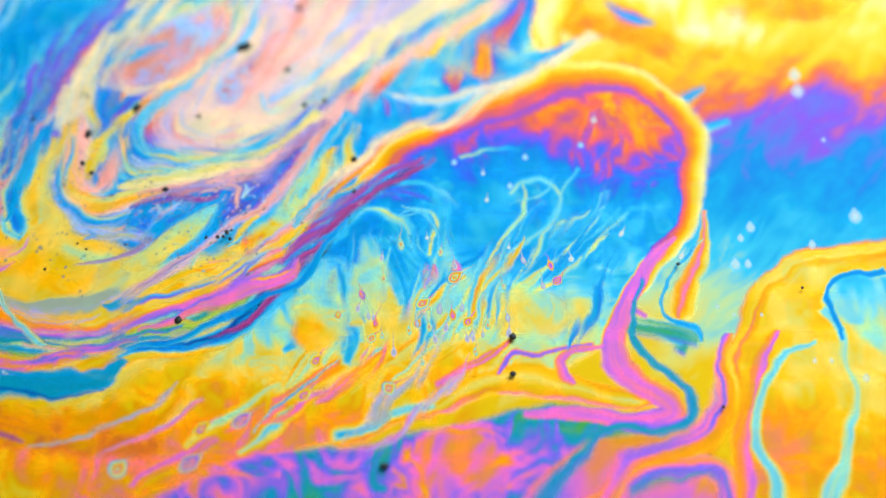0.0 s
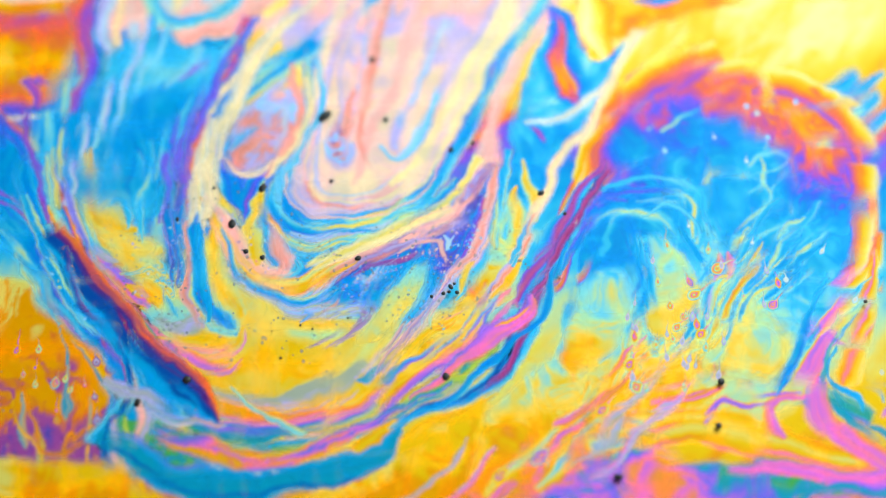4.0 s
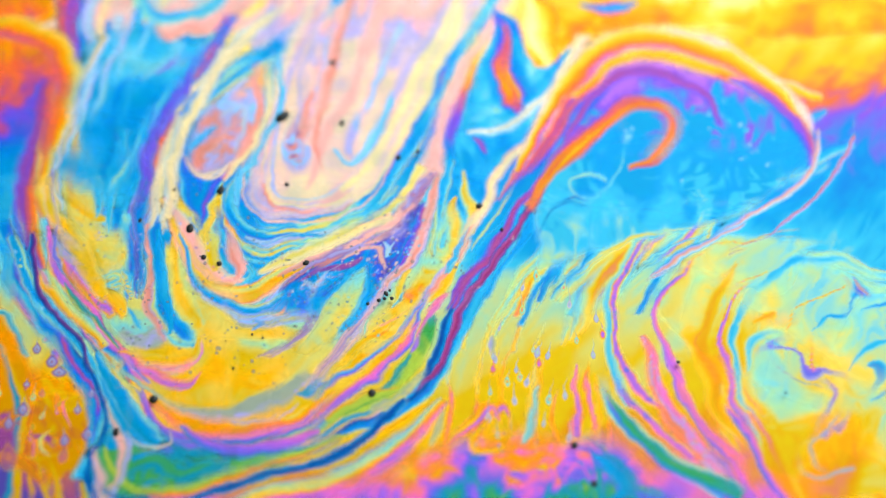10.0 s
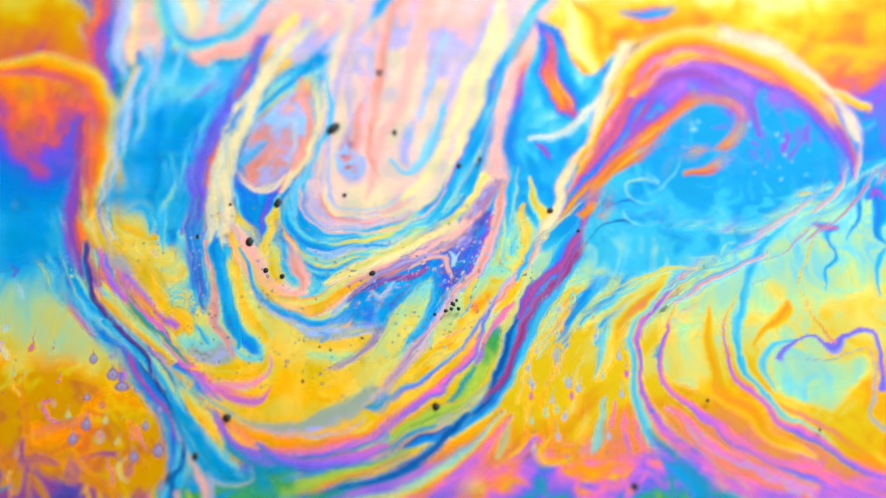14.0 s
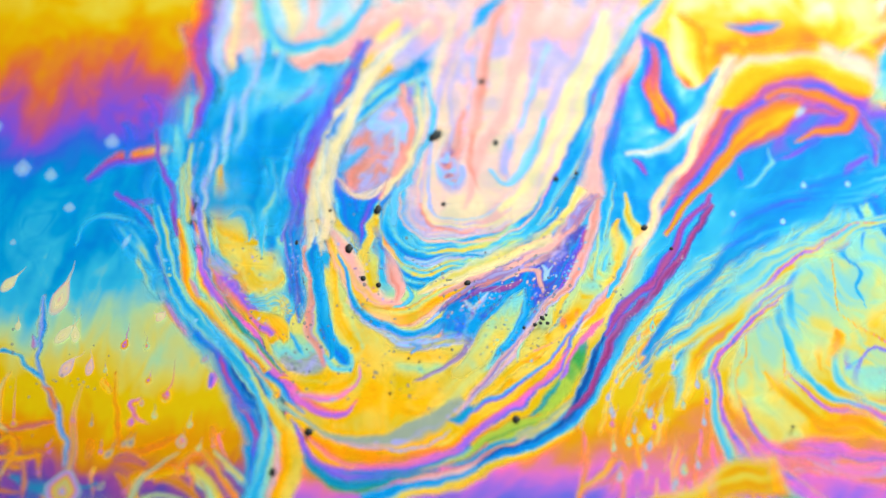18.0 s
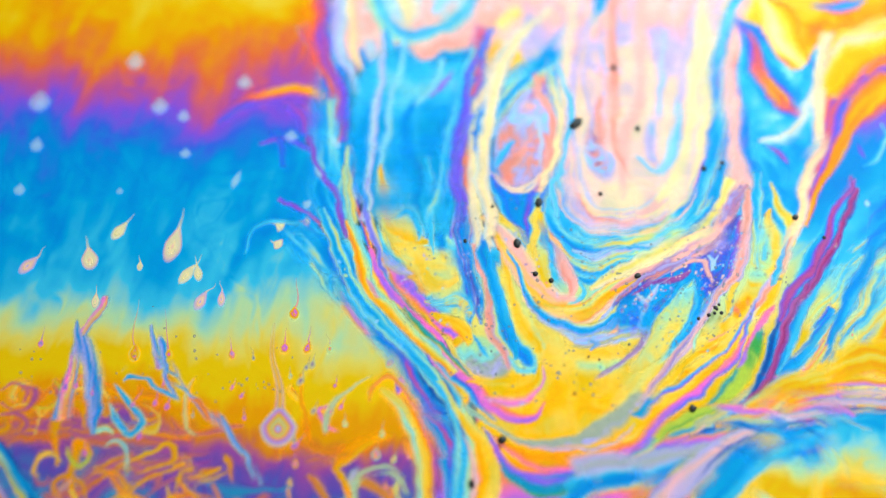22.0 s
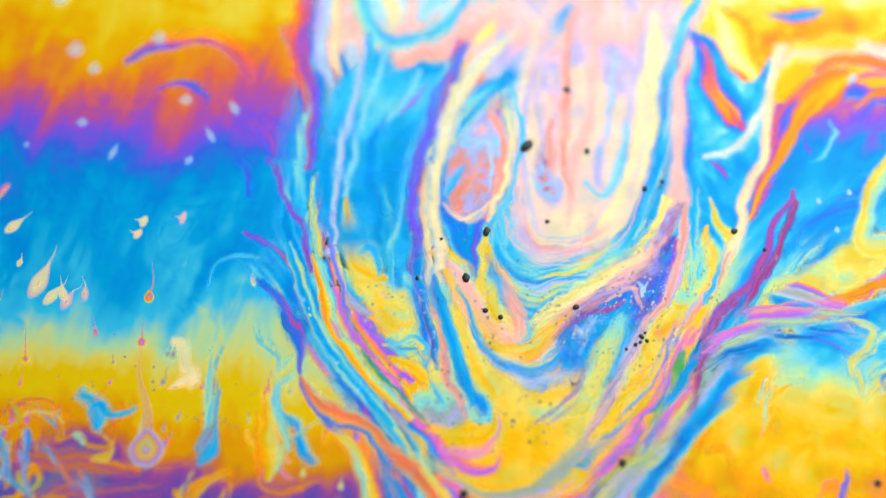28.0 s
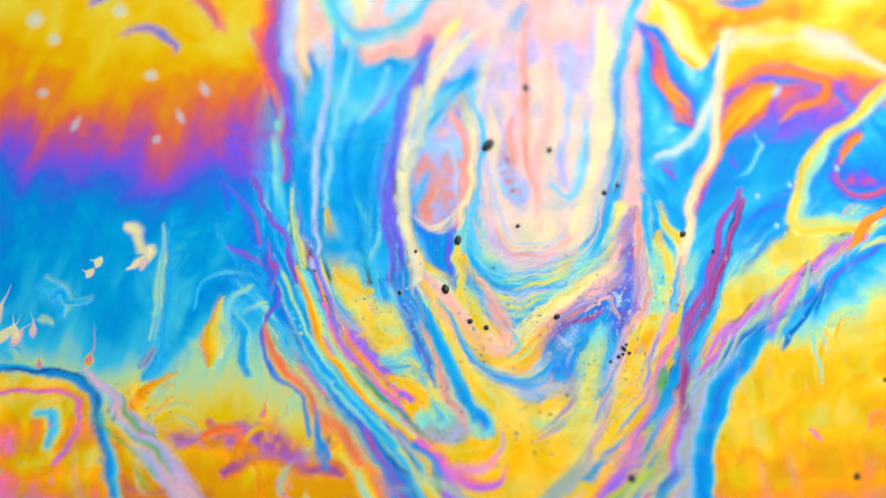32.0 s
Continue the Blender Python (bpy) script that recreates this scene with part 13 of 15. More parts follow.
film.dots([(1.1, -2.7), (2.7, -2.7), (2.8, -4.8), (0.5, -4.1)], 24, 0.14, 'sky azure pearl')
film.dots([(-5.2, 0.7), (-2.6, -4.1), (-0.7, -6.8), (-1.4, -6.8), (-3.9, -4.1)], 16, 0.19, 'mint straw ice')
film.lay('flank_piece', 0.2378, lap=1.3)

# ---- tongue pieces ----
film = Film(-25.0, -4.0, -16.5, 1.5, 'tongue', 9, step=0.08)
film.pool('green_hem', 'teal and green hem at the foot of a swirl', [(-17.1, -8.4), (-15.6, -10.8), (-13.7, -12.1), (-11.0, -12.4), (-8.0, -12.1), (-5.6, -11.7), (-6.7, -12.6), (-9.1, -13.5), (-12.1, -14.2), (-15.0, -14.8), (-17.4, -14.8), (-17.7, -12.6), (-17.1, -10.7)], 'ash lilac teal azure teal green green teal', soft=.3, stir=1.2, speckle=.3)
film.band('lime_streak', 'lime streak in a green hem', [(-16.7, -11.8, 0.36), (-16.3, -13.2, 0.90), (-15.5, -13.9, 0.96), (-14.3, -14.1, 0.36)], 'green lime lime green', soft=.45, stir=1.0)
film.band('green_streak', 'green streak in a teal hem', [(-15.7, -13.0, 0.60), (-14.2, -12.6, 1.20), (-13.0, -13.3, 0.90), (-10.9, -12.9, 0.30)], 'teal green teal', soft=.5, stir=1.0)
film.band('grey_stem', 'grey and lilac stem of film', [(-17.2, -8.6, 0.18), (-16.4, -10.2, 0.67), (-15.8, -11.7, 0.97), (-16.0, -13.0, 0.90), (-16.7, -14.6, 1.13)], 'ash lilac ash blush', soft=.4, stir=1.0, speckle=.4)
film.band('blush_foot', 'dusty pink foot of a stem', [(-17.3, -11.9, 0.60), (-17.1, -13.4, 1.20), (-17.2, -14.9, 1.31)], 'ash blush lilac', soft=.5, stir=.8, speckle=.3)
film.band('blue_tongue', 'bright blue tongue of film', [(-17.7, -6.5, 0.19), (-16.6, -8.4, 1.17), (-15.7, -9.9, 1.77), (-14.8, -11.1, 2.06), (-14.3, -11.6, 1.03)], 'aqua azure azure teal azure aqua', soft=.2, stir=.5)
film.band('pale_outline', 'pale outline of a blue tongue', [(-15.8, -10.8, 0.12), (-15.2, -11.6, 0.24), (-14.3, -11.9, 0.27), (-13.6, -11.7, 0.24), (-13.5, -10.9, 0.12)], 'petal ivory petal', soft=.4, stir=.2)
film.lay('tongue_piece', 0.242)

# ---- dark line pieces ----
film = Film(-25.0, -13.0, -16.5, 1.5, 'rill', 9, step=0.08)
film.band('navy_margin', 'plum line along a swirl', [(-22.2, 0.0, 0.64), (-21.9, -1.9, 0.63), (-21.4, -3.4, 0.63), (-20.0, -4.9, 0.69), (-18.6, -6.4, 0.56), (-17.8, -7.7, 0.43)], 'azure fig plum navy azure', soft=.4, stir=.4)
film.band('navy_margin', 'dark navy line along a swirl', [(-18.0, -7.3, 0.25), (-17.2, -8.8, 0.40), (-16.9, -10.1, 0.46), (-17.0, -11.4, 0.45), (-17.6, -12.3, 0.39), (-17.8, -13.5, 0.42), (-17.3, -14.7, 0.42)], 'azure navy navy azure', soft=.4, stir=.3)
film.lay('dark_line_piece', 0.244)

# ---- dawn pieces ----
film = Film(-42.0, 2.0, -18.5, 8.0, 'dawn', 2, step=0.09)
film.pool('amber_shore', 'amber film below a swirl', [(-37.2, -6.8), (-30.2, -8.4), (-24.9, -9.4), (-22.5, -11.3), (-20.6, -12.1), (-14.6, -12.3), (-11.0, -11.9), (-8.6, -10.3), (-6.9, -8.8), (-4.4, -7.3), (-4.0, -8.8), (-5.5, -11.9), (-8.4, -14.9), (-35.8, -14.9)], 'straw yellow yellow ochre ochre umber', soft=.3, stir=.9, speckle=.1)
film.band('umber_curl', 'burnt orange curl in amber film', [(-23.7, -13.9, 0.30), (-22.6, -12.9, 0.45), (-21.4, -12.9, 0.45), (-20.1, -13.9, 0.45), (-18.5, -13.5, 0.24)], 'ochre umber ochre', soft=.45, stir=1.2)
film.band('umber_curl', 'golden curl in amber film', [(-23.3, -14.7, 0.24), (-22.8, -13.8, 0.36), (-21.9, -13.8, 0.36), (-21.6, -14.6, 0.24)], 'umber yellow umber', soft=.45, stir=1.0)
film.band('umber_curl', 'fig streak in amber film', [(-20.6, -14.9, 0.42), (-18.9, -14.5, 0.60), (-16.2, -14.1, 0.60), (-13.5, -14.4, 0.24)], 'umber fig umber', soft=.5, stir=1.0)
film.band('umber_curl', 'burnt orange streak in amber film', [(-19.9, -12.9, 0.18), (-17.5, -13.1, 0.54), (-14.5, -13.5, 0.78), (-11.5, -13.8, 0.42)], 'ochre umber ochre', soft=.5, stir=1.2)
film.band('ash_streak', 'grey streak slanting through amber film', [(-13.2, -14.6, 0.24), (-10.9, -13.8, 0.42), (-9.1, -12.9, 0.48), (-7.4, -11.6, 0.48), (-5.6, -10.1, 0.24)], 'orange ash lilac orange', soft=.4, stir=.8, speckle=.3)
film.band('ash_streak', 'lilac streak slanting through amber film', [(-9.3, -14.7, 0.24), (-7.3, -13.4, 0.48), (-5.5, -11.9, 0.54), (-4.1, -10.7, 0.24)], 'yellow lilac pink orange', soft=.4, stir=.8, speckle=.3)
film.band('teal_hem', 'teal hem at the foot of a swirl', [(-25.0, -8.1, 1.54), (-22.7, -10.0, 2.07), (-20.7, -11.1, 2.42), (-17.7, -11.4, 2.54), (-14.6, -11.3, 2.24), (-11.6, -10.8, 1.76), (-9.6, -10.0, 1.28), (-8.9, -9.3, 0.49)], 'violet azure teal teal teal azure', soft=.2, stir=.6)
film.band('navy_line', 'dark line under a teal hem', [(-24.6, -9.1, 0.31), (-22.6, -10.6, 0.36), (-20.8, -11.6, 0.39), (-17.6, -11.9, 0.39), (-14.6, -11.9, 0.39), (-11.6, -11.5, 0.33), (-10.0, -10.9, 0.21)], 'azure navy azure', soft=.4, stir=.2)
film.band('pink_streak', 'pink and orange streaks over a teal hem', [(-22.4, -7.9, 0.31), (-20.6, -8.9, 1.22), (-18.4, -9.7, 1.89), (-15.9, -10.1, 1.64), (-13.5, -9.8, 1.28), (-11.1, -8.9, 0.98), (-8.4, -7.7, 0.55), (-6.3, -6.5, 0.25)], 'orange pink peach orchid pink violet', soft=.35, stir=1.6, speckle=.3)
film.band('golden_patch', 'golden patch on a teal hem', [(-11.5, -10.0, 0.30), (-10.5, -9.5, 1.10), (-9.4, -8.9, 0.98), (-8.9, -8.6, 0.25)], 'orange yellow orange', soft=.3, stir=.4)
film.band('grey_band', 'grey and lilac band under a dark wedge', [(-25.0, -5.1, 0.93), (-24.4, -5.6, 0.99), (-22.4, -6.5, 0.87), (-20.8, -7.6, 0.74), (-19.0, -8.2, 0.43), (-18.2, -8.3, 0.15)], 'lilac ash lilac mint', soft=.4, stir=.6, speckle=.3)
film.band('navy_wedge', 'dark navy and plum wedge of film', [(-26.7, 3.6, 1.94), (-25.5, 1.8, 2.25), (-24.4, 0.0, 2.68), (-22.8, -2.7, 2.77), (-21.0, -5.1, 2.62), (-19.6, -7.1, 1.67), (-18.9, -8.0, 0.55)], 'amber coral plum navy navy azure azure', soft=.2, stir=.4)
film.band('pale_outline', 'pale tip of a dark wedge', [(-20.4, -7.6, 0.12), (-19.5, -8.1, 0.22), (-18.6, -8.2, 0.18), (-18.6, -7.1, 0.12)], 'petal peach petal', soft=.4, stir=.2)
film.band('mint_dash', 'pale green dash in golden film', [(-18.0, -6.1, 0.19), (-16.5, -7.4, 0.49), (-14.8, -8.6, 0.55), (-14.0, -8.9, 0.18)], 'straw mint aqua straw', soft=.45, stir=.4)
film.band('pink_pod', 'bright pink pod of film', [(-8.1, -7.3, 0.25), (-5.7, -5.6, 0.75), (-4.2, -4.7, 1.19), (-2.6, -3.6, 1.44), (-1.5, -2.5, 1.07), (-1.2, -1.8, 0.25)], 'violet orchid pink pink peach', soft=.3, stir=.3)
film.band('straw_pod', 'straw heart of a pink pod', [(-3.2, -3.8, 0.16), (-2.3, -3.0, 0.44), (-1.5, -2.3, 0.16)], 'orange straw pink', soft=.4, stir=.3)
film.band('blue_rim', 'azure rim under a pink pod', [(-9.3, -9.1, 0.24), (-6.9, -7.6, 0.55), (-4.5, -6.2, 0.81), (-2.6, -4.9, 0.81), (-0.8, -3.1, 0.75), (0.0, -1.4, 0.57), (1.0, 0.9, 0.26)], 'azure blue azure sky', soft=.35, stir=.5)
film.lay('dawn_piece', 0.246)

# ---- drops and bubbles ----
drop('small pale drop sinking in the film', 6.4, -2.0, 0.70, 0.90, -40, 'straw peach violet azure', group='arch', since=0, tail=0.83)
drop('small pale drop sinking in the film', 0.7, -1.8, 0.82, 1.18, -50, 'aqua straw pink azure', group='arch', since=0, tail=0.99)
drop('small pale drop sinking in the film', 13.4, -0.5, 0.38, 0.63, -30, 'ivory pearl pearl', group='arch', since=0, tail=0.46)
drop('small pale drop sinking in the film', 1.4, -4.5, 0.69, 0.82, -30, 'orchid pink yellow straw', group='arch', since=0, tail=0.82)
drop('small pale drop sinking in the film', -4.5, -2.9, 0.50, 0.90, 20, 'straw peach violet azure', group='arch', since=0, tail=0.6)
drop('small pale drop sinking in the film', -1.1, -3.4, 0.75, 1.04, -50, 'pink peach straw sky', group='arch', since=0, tail=0.9)
drop('small pale drop sinking in the film', -2.9, -8.4, 0.92, 0.88, -50, 'pink peach straw sky', group='arch', since=0, tail=1.1)
drop('small pale drop sinking in the film', -6.9, -6.8, 0.68, 1.02, -40, 'orchid pink yellow straw', group='arch', since=0, tail=0.82)
drop('small pale drop sinking in the film', -3.9, -5.5, 0.56, 0.75, -30, 'pink peach straw sky', group='arch', since=0, tail=0.67)
drop('small pale drop sinking in the film', -10.8, -10.2, 0.91, 1.47, -50, 'straw peach violet azure', group='arch', since=0, tail=1.09)
drop('small pale drop sinking in the film', -1.4, -4.6, 0.56, 0.69, -30, 'aqua straw pink azure', group='arch', since=0, tail=0.67)
drop('small pale drop sinking in the film', -5.8, -4.1, 0.44, 0.62, 0, 'aqua straw pink azure', group='arch', since=0, tail=0.53)
drop('small pale drop sinking in the film', 7.2, -0.7, 0.38, 0.49, 0, 'ivory pearl pearl', group='arch', since=0, tail=0.46)
drop('small pale drop sinking in the film', 10.1, 0.9, 0.32, 0.63, -30, 'ivory pearl pearl', group='arch', since=0, tail=0.38)
drop('small pale drop sinking in the film', 3.7, 0.0, 0.29, 0.32, 0, 'ivory pearl pearl', group='arch', since=0, tail=0.34)
drop('small pale drop sinking in the film', 2.5, 3.0, 0.32, 0.36, 0, 'ivory pearl pearl', group='arch', since=0, tail=0.39)
drop('small pale drop sinking in the film', -0.9, 0.6, 0.29, 0.32, 0, 'ivory pearl pearl', group='arch', since=0, tail=0.35)
drop('small pale drop sinking in the film', 8.8, 8.2, 0.40, 0.44, 0, 'ivory pearl pearl', group='arch', since=0, tail=0.48)
drop('small pale drop sinking in the film', 2.3, 4.7, 0.29, 0.32, 0, 'ivory pearl pearl', group='arch', since=0, tail=0.35)
drop('small pale drop sinking in the film', -7.5, -8.8, 0.73, 1.15, -50, 'orchid pink yellow straw', group='arch', since=0, tail=0.88)
drop('small pale drop sinking in the film', -12.9, -10.7, 0.79, 1.34, -50, 'orchid pink yellow straw', group='arch', since=0, tail=0.95)
drop('small pale drop sinking in the film', -13.4, -12.6, 1.02, 1.65, -50, 'straw peach violet azure', group='arch', since=0, tail=1.23)
drop('small pale drop sinking in the film', -17.2, -12.9, 1.20, 1.32, -40, 'pink peach straw sky', group='arch', since=0, tail=1.44)
drop('small pale drop sinking in the film', 17.4, 1.3, 0.64, 0.85, 0, 'ivory pearl ice', group='arch', since=0, tail=0, dense=0.6)
drop('small pale drop sinking in the film', 16.4, -1.0, 0.70, 0.92, 0, 'ivory pearl ice', group='arch', since=0, tail=0, dense=0.6)
drop('small pale drop sinking in the film', 17.1, -1.0, 0.57, 0.75, 0, 'ivory pearl ice', group='arch', since=0, tail=0, dense=0.6)
drop('small pale drop sinking in the film', 16.8, 0.6, 0.51, 0.68, 0, 'ivory pearl ice', group='arch', since=0, tail=0, dense=0.6)
drop('small pale drop sinking in the film', 20.8, 0.2, 0.57, 0.76, 0, 'ivory pearl ice', group='arch', since=0, tail=0, dense=0.6)
drop('small pale drop sinking in the film', 20.9, 10.2, 0.87, 1.14, 0, 'ivory pearl ice', group='arch', since=0, tail=0, dense=0.6)
drop('small pale drop sinking in the film', 23.4, 2.0, 0.90, 1.19, 0, 'ivory pearl ice', group='arch', since=0, tail=0, dense=0.6)
drop('small pale drop sinking in the film', 20.8, 11.3, 0.74, 0.97, 0, 'ivory pearl ice', group='arch', since=0, tail=0, dense=0.6)
drop('small pale drop sinking in the film', 22.1, 6.9, 0.33, 0.43, 0, 'ivory pearl ice', group='arch', since=0, tail=0, dense=0.6)
drop('small pale drop sinking in the film', 17.6, -4.1, 0.25, 0.33, 0, 'ivory pearl ice', group='arch', since=0, tail=0, dense=0.6)
drop('small pale drop sinking in the film', 16.1, -4.1, 0.25, 0.33, 0, 'ivory pearl ice', group='arch', since=0, tail=0, dense=0.6)
drop('small pale drop sinking in the film', 15.2, -3.6, 0.31, 0.41, 0, 'ivory pearl ice', group='arch', since=0, tail=0, dense=0.6)
drop('small pale drop sinking in the film', 20.3, -6.8, 0.31, 0.41, 0, 'ivory pearl ice', group='arch', since=0, tail=0, dense=0.6)
drop('small pale drop sinking in the film', 23.0, -7.8, 0.43, 0.57, 0, 'ivory pearl ice', group='arch', since=0, tail=0, dense=0.6)
drop('small pale drop sinking in the film', 21.2, -6.8, 0.31, 0.41, 0, 'ivory pearl ice', group='arch', since=0, tail=0, dense=0.6)
drop('small violet drop in yellow film', 18.6, -4.9, 0.44, 0.62, 0, 'azure sky mint', group='low', since=31, tail=0.52)
drop('small violet drop in yellow film', 21.3, -11.9, 0.72, 1.04, 0, 'violet orchid straw', group='low', since=31, tail=0.87)
drop('small violet drop in yellow film', 16.8, -11.3, 0.27, 0.39, 0, 'violet orchid straw', group='low', since=31, tail=0.33)
drop('small violet drop in yellow film', 18.3, -12.3, 0.27, 0.39, 0, 'violet orchid straw', group='low', since=31, tail=0.33)
drop('small violet drop in yellow film', 19.3, -12.4, 0.27, 0.39, 0, 'violet orchid straw', group='low', since=31, tail=0.33)
drop('small violet drop in yellow film', 22.4, -4.4, 0.31, 0.45, 0, 'azure sky mint', group='low', since=31, tail=0.37)
drop('small violet drop in yellow film', 18.9, -8.1, 0.43, 0.61, 0, 'azure sky mint', group='low', since=31, tail=0.52)
drop('small violet drop in yellow film', 15.1, -7.8, 0.37, 0.53, 0, 'azure sky mint', group='low', since=31, tail=0.44)
drop('small violet drop in yellow film', 14.2, -13.5, 0.48, 0.68, 0, 'violet orchid straw', group='low', since=31, tail=0.57)
drop('small violet drop in yellow film', 16.3, -13.5, 0.54, 0.77, 0, 'violet orchid straw', group='low', since=31, tail=0.65)
drop('small violet drop in yellow film', 18.1, -13.5, 0.66, 0.94, 0, 'violet orchid straw', group='low', since=31, tail=0.79)
drop('small violet drop in yellow film', 23.4, -6.8, 0.49, 0.71, 0, 'azure sky mint', group='low', since=31, tail=0.59)
drop('small violet drop in yellow film', 19.0, -13.8, 0.66, 0.94, 0, 'violet orchid straw', group='low', since=31, tail=0.79)
drop('pale cream drop sinking in blue film', -23.0, -0.3, 0.76, 1.54, -40, 'butter blush lilac', group='left', since=23, tail=0.98, dense=0.9, sink=1.6)
drop('pale cream drop sinking in blue film', -18.0, 2.3, 0.77, 1.42, -35, 'butter butter ivory', group='left', since=23, tail=0.9, dense=0.9, sink=1.6)
drop('pale cream drop sinking in blue film', -14.9, 1.3, 1.09, 2.47, -15, 'ivory butter blush', group='left', since=23, tail=1.57, dense=0.9, sink=1.6)
drop('pale cream drop sinking in blue film', -19.6, 0.6, 1.02, 1.55, 10, 'ivory butter blush', group='left', since=23, tail=0.98, dense=0.9, sink=1.6)
drop('pale cream drop sinking in blue film', -14.0, -0.4, 0.70, 1.54, -35, 'butter butter ivory', group='left', since=23, tail=0.98, dense=0.9, sink=1.6)
drop('pale cream drop sinking in blue film', -13.4, -0.3, 0.57, 1.19, 10, 'butter butter ivory', group='left', since=23, tail=0.76, dense=0.9, sink=1.6)
drop('pale cream drop sinking in blue film', -12.0, -1.6, 0.51, 1.18, 0, 'butter blush lilac', group='left', since=23, tail=0.75, dense=0.9, sink=1.6)
drop('pale cream drop sinking in blue film', -13.1, -1.8, 0.76, 1.39, -25, 'butter blush lilac', group='left', since=23, tail=0.89, dense=0.9, sink=1.6)
drop('pale cream drop sinking in blue film', -8.4, 8.6, 0.93, 0.87, 0, 'pearl pearl ice', group='left', since=23, tail=0, dense=0.45, sink=0.5)
drop('pale cream drop sinking in blue film', -9.0, 2.9, 0.84, 0.57, 70, 'butter butter ivory', group='left', since=23, tail=0.36, dense=0.9, sink=1.6)
drop('pale cream drop sinking in blue film', -7.4, 3.1, 0.97, 0.50, 80, 'butter blush lilac', group='left', since=23, tail=0.32, dense=0.9, sink=1.6)
drop('pale cream drop sinking in blue film', -9.1, 1.8, 0.77, 0.57, 60, 'ivory butter blush', group='left', since=23, tail=0.36, dense=0.9, sink=1.6)
drop('pale cream drop sinking in blue film', -14.5, 7.3, 0.79, 0.72, 0, 'pearl pearl ice', group='left', since=23, tail=0, dense=0.45, sink=0.5)
drop('pale cream drop sinking in blue film', -5.8, 8.2, 0.60, 1.24, 30, 'pearl pearl ice', group='left', since=23, tail=0, dense=0.45, sink=0.5)
drop('pale cream drop sinking in blue film', -6.7, 6.2, 0.52, 1.44, 30, 'pearl pearl ice', group='left', since=23, tail=0, dense=0.45, sink=0.5)
drop('pale cream drop sinking in blue film', -11.6, 5.6, 0.52, 1.44, -20, 'pearl pearl ice', group='left', since=23, tail=0, dense=0.45, sink=0.5)
drop('pale cream drop sinking in blue film', -18.2, 4.8, 0.46, 0.50, 0, 'pearl pearl ice', group='left', since=23, tail=0, dense=0.45, sink=0.5)
drop('pale cream drop sinking in blue film', -24.1, 4.6, 0.72, 0.86, 0, 'pearl pearl ice', group='left', since=23, tail=0, dense=0.45, sink=0.5)
drop('pale cream drop sinking in blue film', -16.0, 10.8, 1.20, 1.32, 0, 'pearl pearl ice', group='left', since=23, tail=0, dense=0.45, sink=0.5)
drop('pale cream drop sinking in blue film', -23.1, 11.1, 1.47, 1.62, 0, 'pearl pearl ice', group='left', since=23, tail=0, dense=0.45, sink=0.5)
drop('pale cream drop sinking in blue film', -23.2, 7.9, 0.86, 1.09, 0, 'pearl pearl ice', group='left', since=23, tail=0, dense=0.45, sink=0.5)
drop('pale cream drop sinking in blue film', -17.6, 14.0, 1.15, 1.34, 0, 'pearl pearl ice', group='left', since=23, tail=0, dense=0.45, sink=0.5)
drop('pale cream drop sinking in blue film', -14.6, 10.0, 0.87, 0.95, 0, 'pearl pearl ice', group='left', since=23, tail=0, dense=0.45, sink=0.5)
drop('pale cream drop sinking in blue film', -16.7, 0.2, 0.38, 0.70, 0, 'butter butter ivory', group='left', since=23, tail=0.45, dense=0.9, sink=1.6)
drop('pale cream drop sinking in blue film', -4.9, 0.7, 0.45, 1.06, 20, 'butter butter ivory', group='left', since=23, tail=0.67, dense=0.9, sink=1.6)
drop('pale cream drop sinking in blue film', -7.4, 4.2, 0.78, 0.57, 60, 'pearl pearl ice', group='left', since=23, tail=0, dense=0.45, sink=0.5)
drop('pale cream drop sinking in blue film', -19.0, -1.7, 0.51, 1.04, 0, 'ivory butter blush', group='left', since=23, tail=0.66, dense=0.9, sink=1.6)
drop('pale cream drop sinking in blue film', -11.1, 12.3, 1.01, 1.11, 0, 'pearl pearl ice', group='left', since=23, tail=0, dense=0.45, sink=0.5)
drop('large ringed drop hanging on a long thread', -8.0, -9.0, 2.20, 2.56, 0, 'orange straw ash yellow orange orchid lilac mint', group='left', since=23, tail=5.2, sink=2.6)
drop('pink drop on a thread in pale film', -8.0, -2.2, 0.63, 0.90, 0, 'peach pink straw', group='left', since=23, tail=1.89, sink=2)
drop('small pale drop sinking in the film', -8.3, -4.3, 0.56, 0.76, 0, 'peach orchid straw', group='left', since=23, tail=0.94, sink=2.2)
drop('yellow drop on a thread', -16.5, -4.6, 0.69, 1.17, 0, 'orchid yellow orange straw', group='left', since=23, tail=2.81, sink=2)
drop('small pale drop sinking in the film', -14.6, -4.7, 0.44, 0.62, 10, 'orchid peach straw', group='left', since=23, tail=2.5, sink=2.2)
drop('tiny violet drop in yellow film', -15.0, -7.6, 0.42, 0.69, -13, 'orchid pink orange', group='left', since=23, dense=0.75, tail=0.67, sink=2.5)
drop('tiny violet drop in yellow film', -14.3, -7.8, 0.37, 0.61, -12, 'violet orchid peach', group='left', since=23, dense=0.75, tail=0.78, sink=2.4)
drop('tiny violet drop in yellow film', -18.4, -10.6, 0.41, 0.67, 8, 'orchid pink orange', group='left', since=23, dense=0.75, tail=0.78, sink=2.2)
drop('tiny violet drop in yellow film', -10.8, -6.8, 0.29, 0.48, -19, 'orchid pink orange', group='left', since=23, dense=0.75, tail=0.41, sink=2.4)
